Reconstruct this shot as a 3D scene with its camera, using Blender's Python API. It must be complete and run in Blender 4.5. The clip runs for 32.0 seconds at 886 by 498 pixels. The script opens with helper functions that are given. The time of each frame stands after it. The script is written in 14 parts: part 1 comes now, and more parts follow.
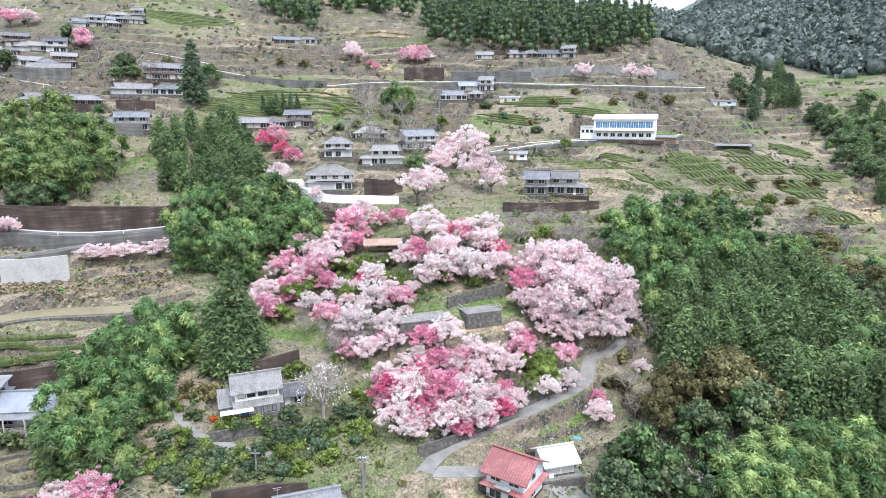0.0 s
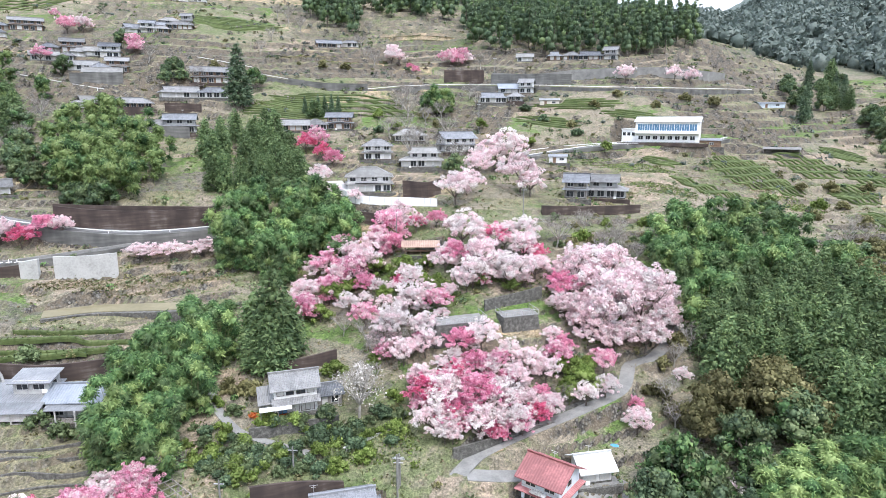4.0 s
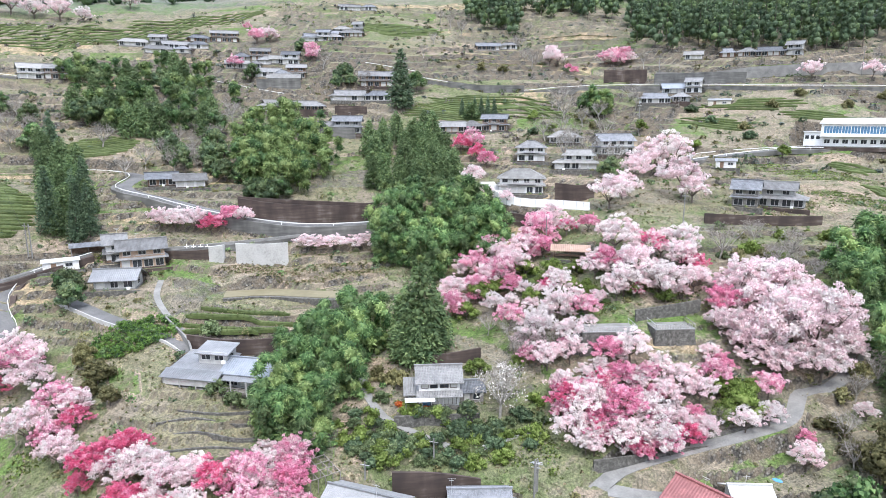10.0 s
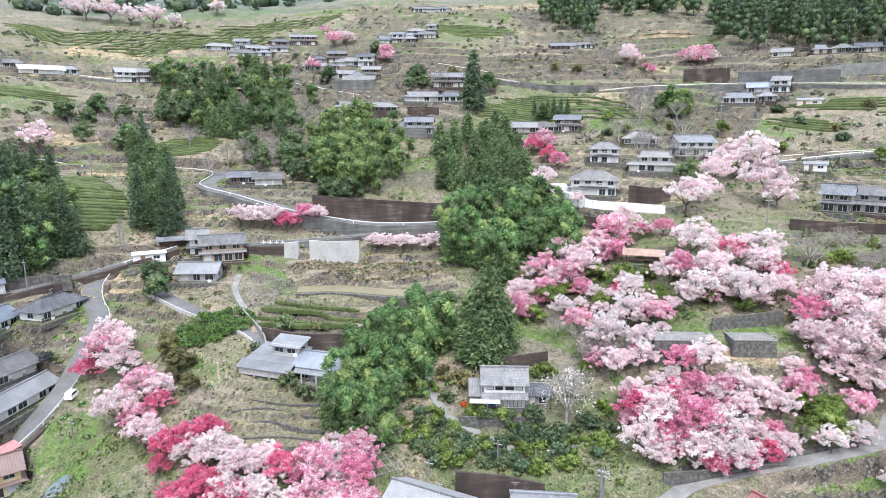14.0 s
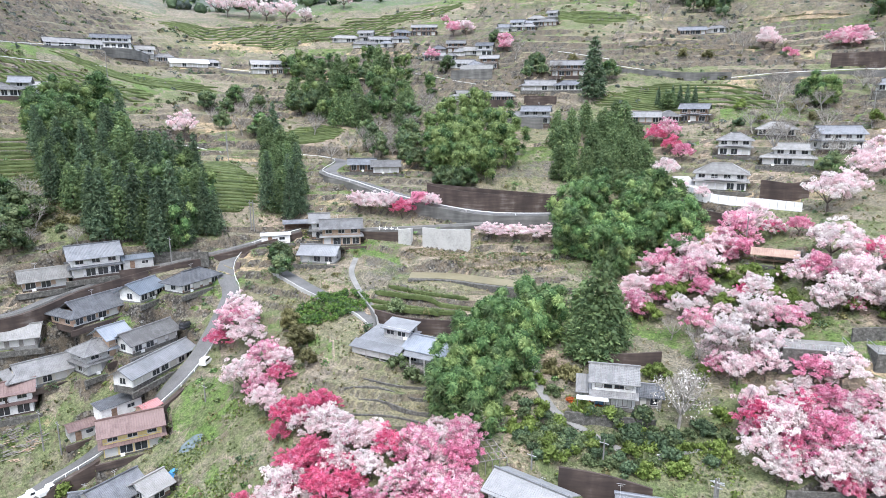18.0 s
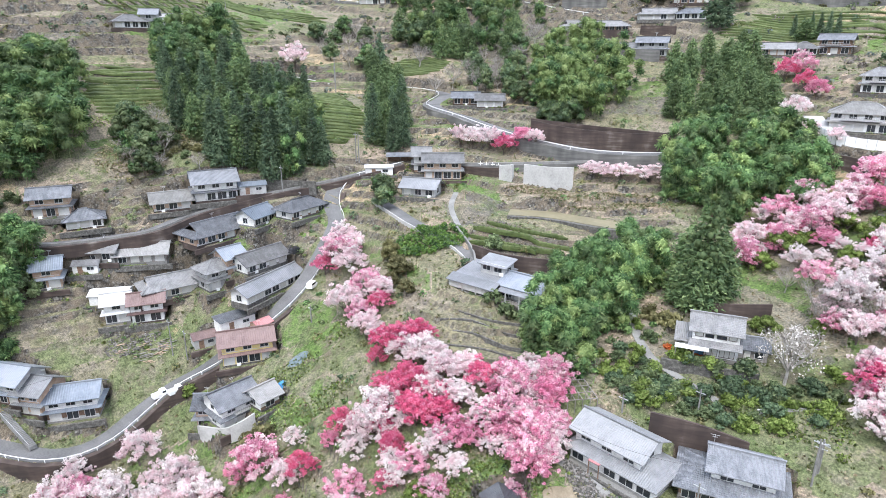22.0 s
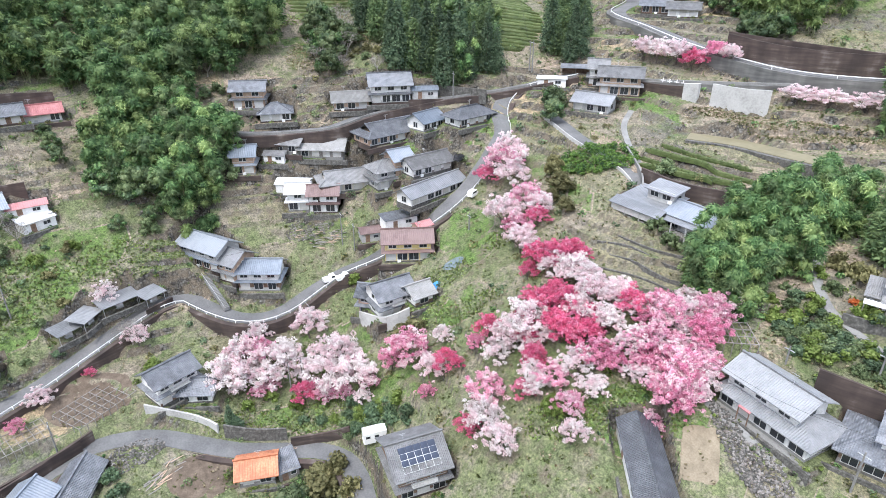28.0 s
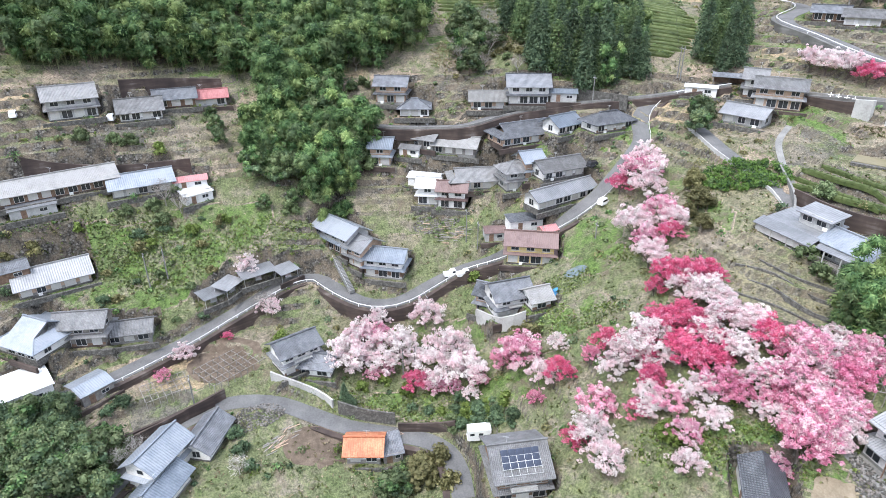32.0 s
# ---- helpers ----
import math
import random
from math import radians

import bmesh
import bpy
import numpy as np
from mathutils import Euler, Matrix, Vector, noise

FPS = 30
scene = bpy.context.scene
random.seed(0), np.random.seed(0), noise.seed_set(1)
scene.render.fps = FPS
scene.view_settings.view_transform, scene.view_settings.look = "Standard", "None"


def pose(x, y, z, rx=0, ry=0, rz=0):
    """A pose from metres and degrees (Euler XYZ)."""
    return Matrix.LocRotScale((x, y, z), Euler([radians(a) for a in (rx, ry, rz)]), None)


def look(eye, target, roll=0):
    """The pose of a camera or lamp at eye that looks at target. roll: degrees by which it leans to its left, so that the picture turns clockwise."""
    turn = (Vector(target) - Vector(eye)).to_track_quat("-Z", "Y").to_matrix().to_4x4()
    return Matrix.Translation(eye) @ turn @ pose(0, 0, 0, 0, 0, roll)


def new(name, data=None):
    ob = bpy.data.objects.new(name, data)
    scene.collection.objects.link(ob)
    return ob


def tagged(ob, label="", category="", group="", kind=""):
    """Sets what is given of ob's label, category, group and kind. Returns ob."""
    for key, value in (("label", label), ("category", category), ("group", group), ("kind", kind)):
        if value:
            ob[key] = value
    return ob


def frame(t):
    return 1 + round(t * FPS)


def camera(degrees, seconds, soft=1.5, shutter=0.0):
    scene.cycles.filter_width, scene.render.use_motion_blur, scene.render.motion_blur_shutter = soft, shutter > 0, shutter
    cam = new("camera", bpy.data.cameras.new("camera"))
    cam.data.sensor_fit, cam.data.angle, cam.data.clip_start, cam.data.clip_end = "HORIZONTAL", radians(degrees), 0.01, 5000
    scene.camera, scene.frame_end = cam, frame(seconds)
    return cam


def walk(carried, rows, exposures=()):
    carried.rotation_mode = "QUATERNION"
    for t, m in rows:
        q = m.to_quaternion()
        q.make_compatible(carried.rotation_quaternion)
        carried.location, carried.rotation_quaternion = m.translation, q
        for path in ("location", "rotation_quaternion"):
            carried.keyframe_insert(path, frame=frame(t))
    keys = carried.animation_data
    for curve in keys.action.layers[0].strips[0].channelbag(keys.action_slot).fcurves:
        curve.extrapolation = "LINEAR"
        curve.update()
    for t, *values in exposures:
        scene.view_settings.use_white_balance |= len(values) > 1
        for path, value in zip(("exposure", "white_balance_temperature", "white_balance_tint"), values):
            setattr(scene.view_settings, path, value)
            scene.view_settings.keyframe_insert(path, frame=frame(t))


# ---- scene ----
# The drone hovers at one spot, turns to its left and tilts down.
CAMERA_HEIGHT = 100.0
cam = camera(71.27, 32.0, soft=0.7)
HEADINGS = (
    (0, -0.00, -12.06),
    (0.5, 1.05, -12.01),
    (1, 1.80, -11.97),
    (1.5, 2.29, -11.93),
    (2, 2.62, -11.91),
    (2.5, 2.85, -11.88),
    (3, 3.03, -11.85),
    (3.5, 3.20, -11.84),
    (5.5, 6.05, -11.77),
    (6, 7.32, -11.74),
    (7, 9.82, -11.70),
    (8, 12.07, -11.70),
    (9, 14.54, -11.71),
    (9.5, 15.92, -11.70),
    (10, 17.56, -11.69),
    (10.5, 19.08, -11.68),
    (11, 20.24, -11.67),
    (11.5, 21.00, -11.67),
    (12, 21.48, -11.68),
    (13, 22.30, -11.66),
    (13.5, 22.96, -11.64),
    (15.5, 28.41, -11.63),
    (16, 29.86, -11.64),
    (16.5, 31.70, -11.64),
    (17, 33.12, -11.65),
    (17.5, 33.99, -11.88),
    (18, 34.53, -12.57),
    (18.5, 34.93, -13.42),
    (19, 35.47, -14.11),
    (19.5, 36.58, -14.80),
    (20, 37.95, -15.57),
    (21, 40.88, -17.02),
    (22, 44.00, -18.48),
    (23, 46.87, -19.93),
    (24, 49.44, -21.40),
    (25, 52.13, -22.86),
    (25.5, 53.45, -23.58),
    (27.5, 58.57, -26.39),
    (28, 59.79, -26.47),
    (29, 62.75, -26.46),
    (30, 65.75, -26.42),
    (31, 68.99, -26.41),
    (32, 72.42, -26.42),
)
walk(cam, [(t, pose(0, 0, CAMERA_HEIGHT, 90 + tilt, 0, turn)) for t, turn, tilt in HEADINGS])

# Overcast spring daylight: a bright even sky and a very wide soft sun.
world = bpy.data.worlds.new("overcast_sky")
scene.world = world
world.use_nodes = True
wn = world.node_tree
sky = wn.nodes.new("ShaderNodeTexSky")
sky.sky_type, sky.sun_disc = "NISHITA", False
sky.sun_elevation, sky.sun_rotation = radians(61), radians(150)
sky.air_density, sky.dust_density, sky.ozone_density = 1.0, 4.0, 0.6
pale = wn.nodes.new("ShaderNodeMix")
pale.data_type = "RGBA"
pale.inputs[0].default_value = 0.75
pale.inputs[7].default_value = (6.8, 7.6, 9.5, 1)
wn.links.new(sky.outputs[0], pale.inputs[6])
wn.links.new(pale.outputs[2], wn.nodes["Background"].inputs[0])
wn.nodes["Background"].inputs[1].default_value = 0.135
sun = new("sun", bpy.data.lights.new("sun", "SUN"))
sun.data.energy, sun.data.angle, sun.data.color = 1.5, radians(20), (1.0, 0.985, 0.97)
sun.matrix_world = look((33, -57, 120), (0, 0, 0))
scene.view_settings.exposure = 1.3

# ---- materials ----
def material(name, colors, scale=1.0, rough=0.8, metal=0.0, bump=0.0, space="Object", spread=0.0, per="", fine=6.0):
    """Two scales of noise between the colours; spread: variation from piece to piece (per 'island' or 'object')."""
    m = bpy.data.materials.new(name)
    m.use_nodes = True
    nt = m.node_tree
    b = nt.nodes["Principled BSDF"]
    b.inputs["Roughness"].default_value, b.inputs["Metallic"].default_value = rough, metal
    tc = nt.nodes.new("ShaderNodeTexCoord")
    n1, n2 = nt.nodes.new("ShaderNodeTexNoise"), nt.nodes.new("ShaderNodeTexNoise")
    n1.inputs["Scale"].default_value, n1.inputs["Detail"].default_value = scale, 5
    n2.inputs["Scale"].default_value, n2.inputs["Detail"].default_value = scale * fine, 3
    for n in (n1, n2):
        nt.links.new(tc.outputs[space], n.inputs["Vector"])
    mix = nt.nodes.new("ShaderNodeMath")
    mix.operation = "MULTIPLY_ADD"
    mix.inputs[1].default_value = 0.4
    nt.links.new(n2.outputs["Fac"], mix.inputs[0])
    half = nt.nodes.new("ShaderNodeMath")
    half.operation = "MULTIPLY"
    half.inputs[1].default_value = 0.6
    nt.links.new(n1.outputs["Fac"], half.inputs[0])
    nt.links.new(half.outputs[0], mix.inputs[2])
    last = mix.outputs[0]
    if per:
        src = nt.nodes.new("ShaderNodeNewGeometry" if per == "island" else "ShaderNodeObjectInfo")
        add = nt.nodes.new("ShaderNodeMath")
        add.operation = "MULTIPLY_ADD"
        add.inputs[1].default_value = spread
        nt.links.new(src.outputs["Random Per Island" if per == "island" else "Random"], add.inputs[0])
        off = nt.nodes.new("ShaderNodeMath")
        off.operation = "SUBTRACT"
        off.inputs[1].default_value = spread / 2
        nt.links.new(last, off.inputs[0])
        nt.links.new(off.outputs[0], add.inputs[2])
        last = add.outputs[0]
    ramp = nt.nodes.new("ShaderNodeValToRGB")
    els = ramp.color_ramp.elements
    n = len(colors)
    while len(els) < n:
        els.new(0.5)
    for i, c in enumerate(colors):
        els[i].position = 0.3 + 0.4 * i / max(1, n - 1)
        els[i].color = (*c, 1)
    nt.links.new(last, ramp.inputs[0])
    nt.links.new(ramp.outputs[0], b.inputs["Base Color"])
    if bump:
        bp = nt.nodes.new("ShaderNodeBump")
        bp.inputs["Strength"].default_value, bp.inputs["Distance"].default_value = bump, 0.1
        nt.links.new(mix.outputs[0], bp.inputs["Height"])
        nt.links.new(bp.outputs[0], b.inputs["Normal"])
    return m


def ribbed(name, colors, ribs=3.6, rough=0.5, metal=0.0, depth=0.5, rows=0.0, **more):
    """A roof covering: ribs that run down the slope every 1/ribs metres, and tile courses across it."""
    m = material(name, colors, rough=rough, metal=metal, per="object", spread=0.35, **more)
    nt = m.node_tree
    b = nt.nodes["Principled BSDF"]
    at = nt.nodes.new("ShaderNodeAttribute")
    at.attribute_name = "slope_uv"
    sep = nt.nodes.new("ShaderNodeSeparateXYZ")
    nt.links.new(at.outputs["Vector"], sep.inputs[0])
    def wave(axis, freq):
        k = nt.nodes.new("ShaderNodeMath")
        k.operation = "MULTIPLY"
        k.inputs[1].default_value = freq * math.tau
        nt.links.new(sep.outputs[axis], k.inputs[0])
        s = nt.nodes.new("ShaderNodeMath")
        s.operation = "SINE"
        nt.links.new(k.outputs[0], s.inputs[0])
        return s.outputs[0]
    h = wave(0, ribs)
    if rows:
        a = nt.nodes.new("ShaderNodeMath")
        a.operation = "MULTIPLY_ADD"
        a.inputs[1].default_value = 0.6
        nt.links.new(wave(1, rows), a.inputs[0])
        nt.links.new(h, a.inputs[2])
        h = a.outputs[0]
    bp = nt.nodes.new("ShaderNodeBump")
    bp.inputs["Strength"].default_value, bp.inputs["Distance"].default_value = depth, 0.06
    nt.links.new(h, bp.inputs["Height"])
    nt.links.new(bp.outputs[0], b.inputs["Normal"])
    return m


def leafy(name, dark, mid, light, spread=0.32, glow=0.3, vary=0.22):
    """Leaves or petals: colour from leaf to leaf, with some light passing through."""
    m = material(name, (dark, mid, light), scale=0.35, rough=0.6, per="island", spread=spread, space="Object", fine=5)
    nt = m.node_tree
    b = nt.nodes["Principled BSDF"]
    b.inputs["Specular IOR Level"].default_value = 0.2
    ramp = [n for n in nt.nodes if n.type == "VALTORGB"][0]
    info, var = nt.nodes.new("ShaderNodeObjectInfo"), nt.nodes.new("ShaderNodeMapRange")
    var.inputs["To Min"].default_value, var.inputs["To Max"].default_value = 1 - vary, 1 + vary
    nt.links.new(info.outputs["Random"], var.inputs["Value"])
    hsv = nt.nodes.new("ShaderNodeHueSaturation")
    nt.links.new(var.outputs[0], hsv.inputs["Value"])
    nt.links.new(ramp.outputs[0], hsv.inputs["Color"])
    nt.links.new(hsv.outputs[0], b.inputs["Base Color"])
    tr = nt.nodes.new("ShaderNodeBsdfTranslucent")
    nt.links.new(hsv.outputs[0], tr.inputs[0])
    mx = nt.nodes.new("ShaderNodeMixShader")
    mx.inputs[0].default_value = glow
    nt.links.new(b.outputs[0], mx.inputs[1])
    nt.links.new(tr.outputs[0], mx.inputs[2])
    nt.links.new(mx.outputs[0], nt.nodes["Material Output"].inputs[0])
    return m


def ground_material():
    """Grass, straw and soil on the flats; stone and bare earth on steep faces."""
    m = bpy.data.materials.new("hillside_ground")
    m.use_nodes = True
    nt = m.node_tree
    b = nt.nodes["Principled BSDF"]
    b.inputs["Roughness"].default_value = 0.95
    b.inputs["Specular IOR Level"].default_value = 0.15
    geo = nt.nodes.new("ShaderNodeNewGeometry")
    def noise_of(scale, detail=5, rough=0.6):
        n = nt.nodes.new("ShaderNodeTexNoise")
        n.inputs["Scale"].default_value, n.inputs["Detail"].default_value, n.inputs["Roughness"].default_value = scale, detail, rough
        nt.links.new(geo.outputs["Position"], n.inputs["Vector"])
        return n.outputs["Fac"]
    def ramp_of(fac, stops):
        r = nt.nodes.new("ShaderNodeValToRGB")
        els = r.color_ramp.elements
        while len(els) < len(stops):
            els.new(0.5)
        for e, (p, c) in zip(els, stops):
            e.position, e.color = p, (*c, 1)
        nt.links.new(fac, r.inputs[0])
        return r.outputs[0]
    def mix_of(fac, a, c):
        x = nt.nodes.new("ShaderNodeMix")
        x.data_type = "RGBA"
        nt.links.new(fac, x.inputs[0])
        nt.links.new(a, x.inputs[6])
        nt.links.new(c, x.inputs[7])
        return x.outputs[2]
    def attribute(name):
        at = nt.nodes.new("ShaderNodeAttribute")
        at.attribute_name = name
        return at.outputs["Fac"]
    def times(a, c):
        x = nt.nodes.new("ShaderNodeMix")
        x.data_type, x.blend_type = "RGBA", "MULTIPLY"
        x.inputs[0].default_value = 1
        nt.links.new(a, x.inputs[6])
        nt.links.new(c, x.inputs[7])
        return x.outputs[2]
    grain = ramp_of(noise_of(2.4, 9, 0.85), [(0.36, (0.42, 0.42, 0.4)), (0.5, (0.95, 0.95, 0.95)), (0.63, (1.55, 1.52, 1.46))])
    tuft = ramp_of(noise_of(0.6, 6, 0.75), [(0.38, (0.66, 0.68, 0.62)), (0.5, (1, 1, 1)), (0.62, (1.25, 1.22, 1.16))])
    earth = ramp_of(noise_of(3.5, 8, 0.8), [(0.32, (0.05, 0.04, 0.032)), (0.5, (0.13, 0.108, 0.08)), (0.66, (0.25, 0.215, 0.165))])
    crop = ramp_of(attribute("plot"), [(0.0, (0.163, 0.154, 0.101)), (0.17, (0.201, 0.175, 0.138)), (0.36, (0.122, 0.142, 0.0726)), (0.5, (0.258, 0.209, 0.165)), (0.62, (0.17, 0.158, 0.123)), (0.74, (0.0948, 0.149, 0.0462)), (0.86, (0.118, 0.112, 0.0968)), (0.95, (0.319, 0.25, 0.165))])
    crop.node.color_ramp.interpolation = "CONSTANT"
    wild = ramp_of(noise_of(0.1, 7, 0.7), [(0.42, (0.201, 0.178, 0.143)), (0.5, (0.146, 0.144, 0.0935)), (0.6, (0.0906, 0.125, 0.0506))])
    weedy = ramp_of(noise_of(0.22, 7, 0.75), [(0.44, (0, 0, 0)), (0.6, (1, 1, 1))])
    bare = ramp_of(noise_of(0.17, 7, 0.7), [(0.57, (0, 0, 0)), (0.68, (0.9, 0.9, 0.9))])
    flat = mix_of(bare, times(times(mix_of(weedy, crop, wild), grain), tuft), earth)
    vor = nt.nodes.new("ShaderNodeTexVoronoi")
    vor.inputs["Scale"].default_value = 2.2
    nt.links.new(geo.outputs["Position"], vor.inputs["Vector"])
    stone = ramp_of(vor.outputs["Color"], [(0.1, (0.035, 0.033, 0.03)), (0.5, (0.085, 0.081, 0.074)), (0.9, (0.19, 0.184, 0.168))])
    joint = ramp_of(vor.outputs["Distance"], [(0.4, (1, 1, 1)), (0.7, (0.45, 0.44, 0.42))])
    mul = nt.nodes.new("ShaderNodeMix")
    mul.data_type, mul.blend_type = "RGBA", "MULTIPLY"
    mul.inputs[0].default_value = 1
    nt.links.new(stone, mul.inputs[6])
    nt.links.new(joint, mul.inputs[7])
    moss = mix_of(ramp_of(noise_of(0.35, 6, 0.7), [(0.42, (0, 0, 0)), (0.6, (1, 1, 1))]), mul.outputs[2], earth)
    sep = nt.nodes.new("ShaderNodeSeparateXYZ")
    nt.links.new(geo.outputs["True Normal"], sep.inputs[0])
    steep = ramp_of(sep.outputs[2], [(0.45, (1, 1, 1)), (0.68, (0, 0, 0))])
    # far woodland floor, blue-grey with painted haze to match the far leaves
    hazy_woods = ramp_of(noise_of(0.12, 8, 0.75), [(0.35, (0.07, 0.09, 0.08)), (0.52, (0.12, 0.145, 0.13)), (0.66, (0.19, 0.215, 0.195))])
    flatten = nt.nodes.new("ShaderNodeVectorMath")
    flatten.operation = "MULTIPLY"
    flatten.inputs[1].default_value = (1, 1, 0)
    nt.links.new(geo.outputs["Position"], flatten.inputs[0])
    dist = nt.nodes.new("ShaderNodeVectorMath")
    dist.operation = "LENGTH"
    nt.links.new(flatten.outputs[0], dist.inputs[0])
    # the haze-tinted colour takes over between 470 and 540 m
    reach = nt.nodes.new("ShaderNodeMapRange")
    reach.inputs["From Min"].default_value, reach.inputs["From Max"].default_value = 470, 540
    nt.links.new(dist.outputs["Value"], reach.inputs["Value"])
    nt.links.new(mix_of(reach.outputs[0], mix_of(steep, flat, moss), hazy_woods), b.inputs["Base Color"])
    bp = nt.nodes.new("ShaderNodeBump")
    bp.inputs["Strength"].default_value, bp.inputs["Distance"].default_value = 0.8, 0.25
    nt.links.new(noise_of(3.0, 6, 0.7), bp.inputs["Height"])
    nt.links.new(bp.outputs[0], b.inputs["Normal"])
    return m


def stained_concrete(name, colors):
    """Old concrete with runs from the top and pale lime bands."""
    m = material(name, colors, 1.0, 0.95, bump=0.3, fine=5)
    nt = m.node_tree
    tc = [n for n in nt.nodes if n.type == "TEX_COORD"][0]
    for n, size in zip([n for n in nt.nodes if n.type == "TEX_NOISE"], ((0.3, 0.3, 0.12), (0.035, 0.035, 0.3))):
        mp = nt.nodes.new("ShaderNodeMapping")
        mp.inputs["Scale"].default_value = size
        nt.links.new(tc.outputs["Object"], mp.inputs["Vector"])
        nt.links.new(mp.outputs[0], n.inputs["Vector"])
    return m


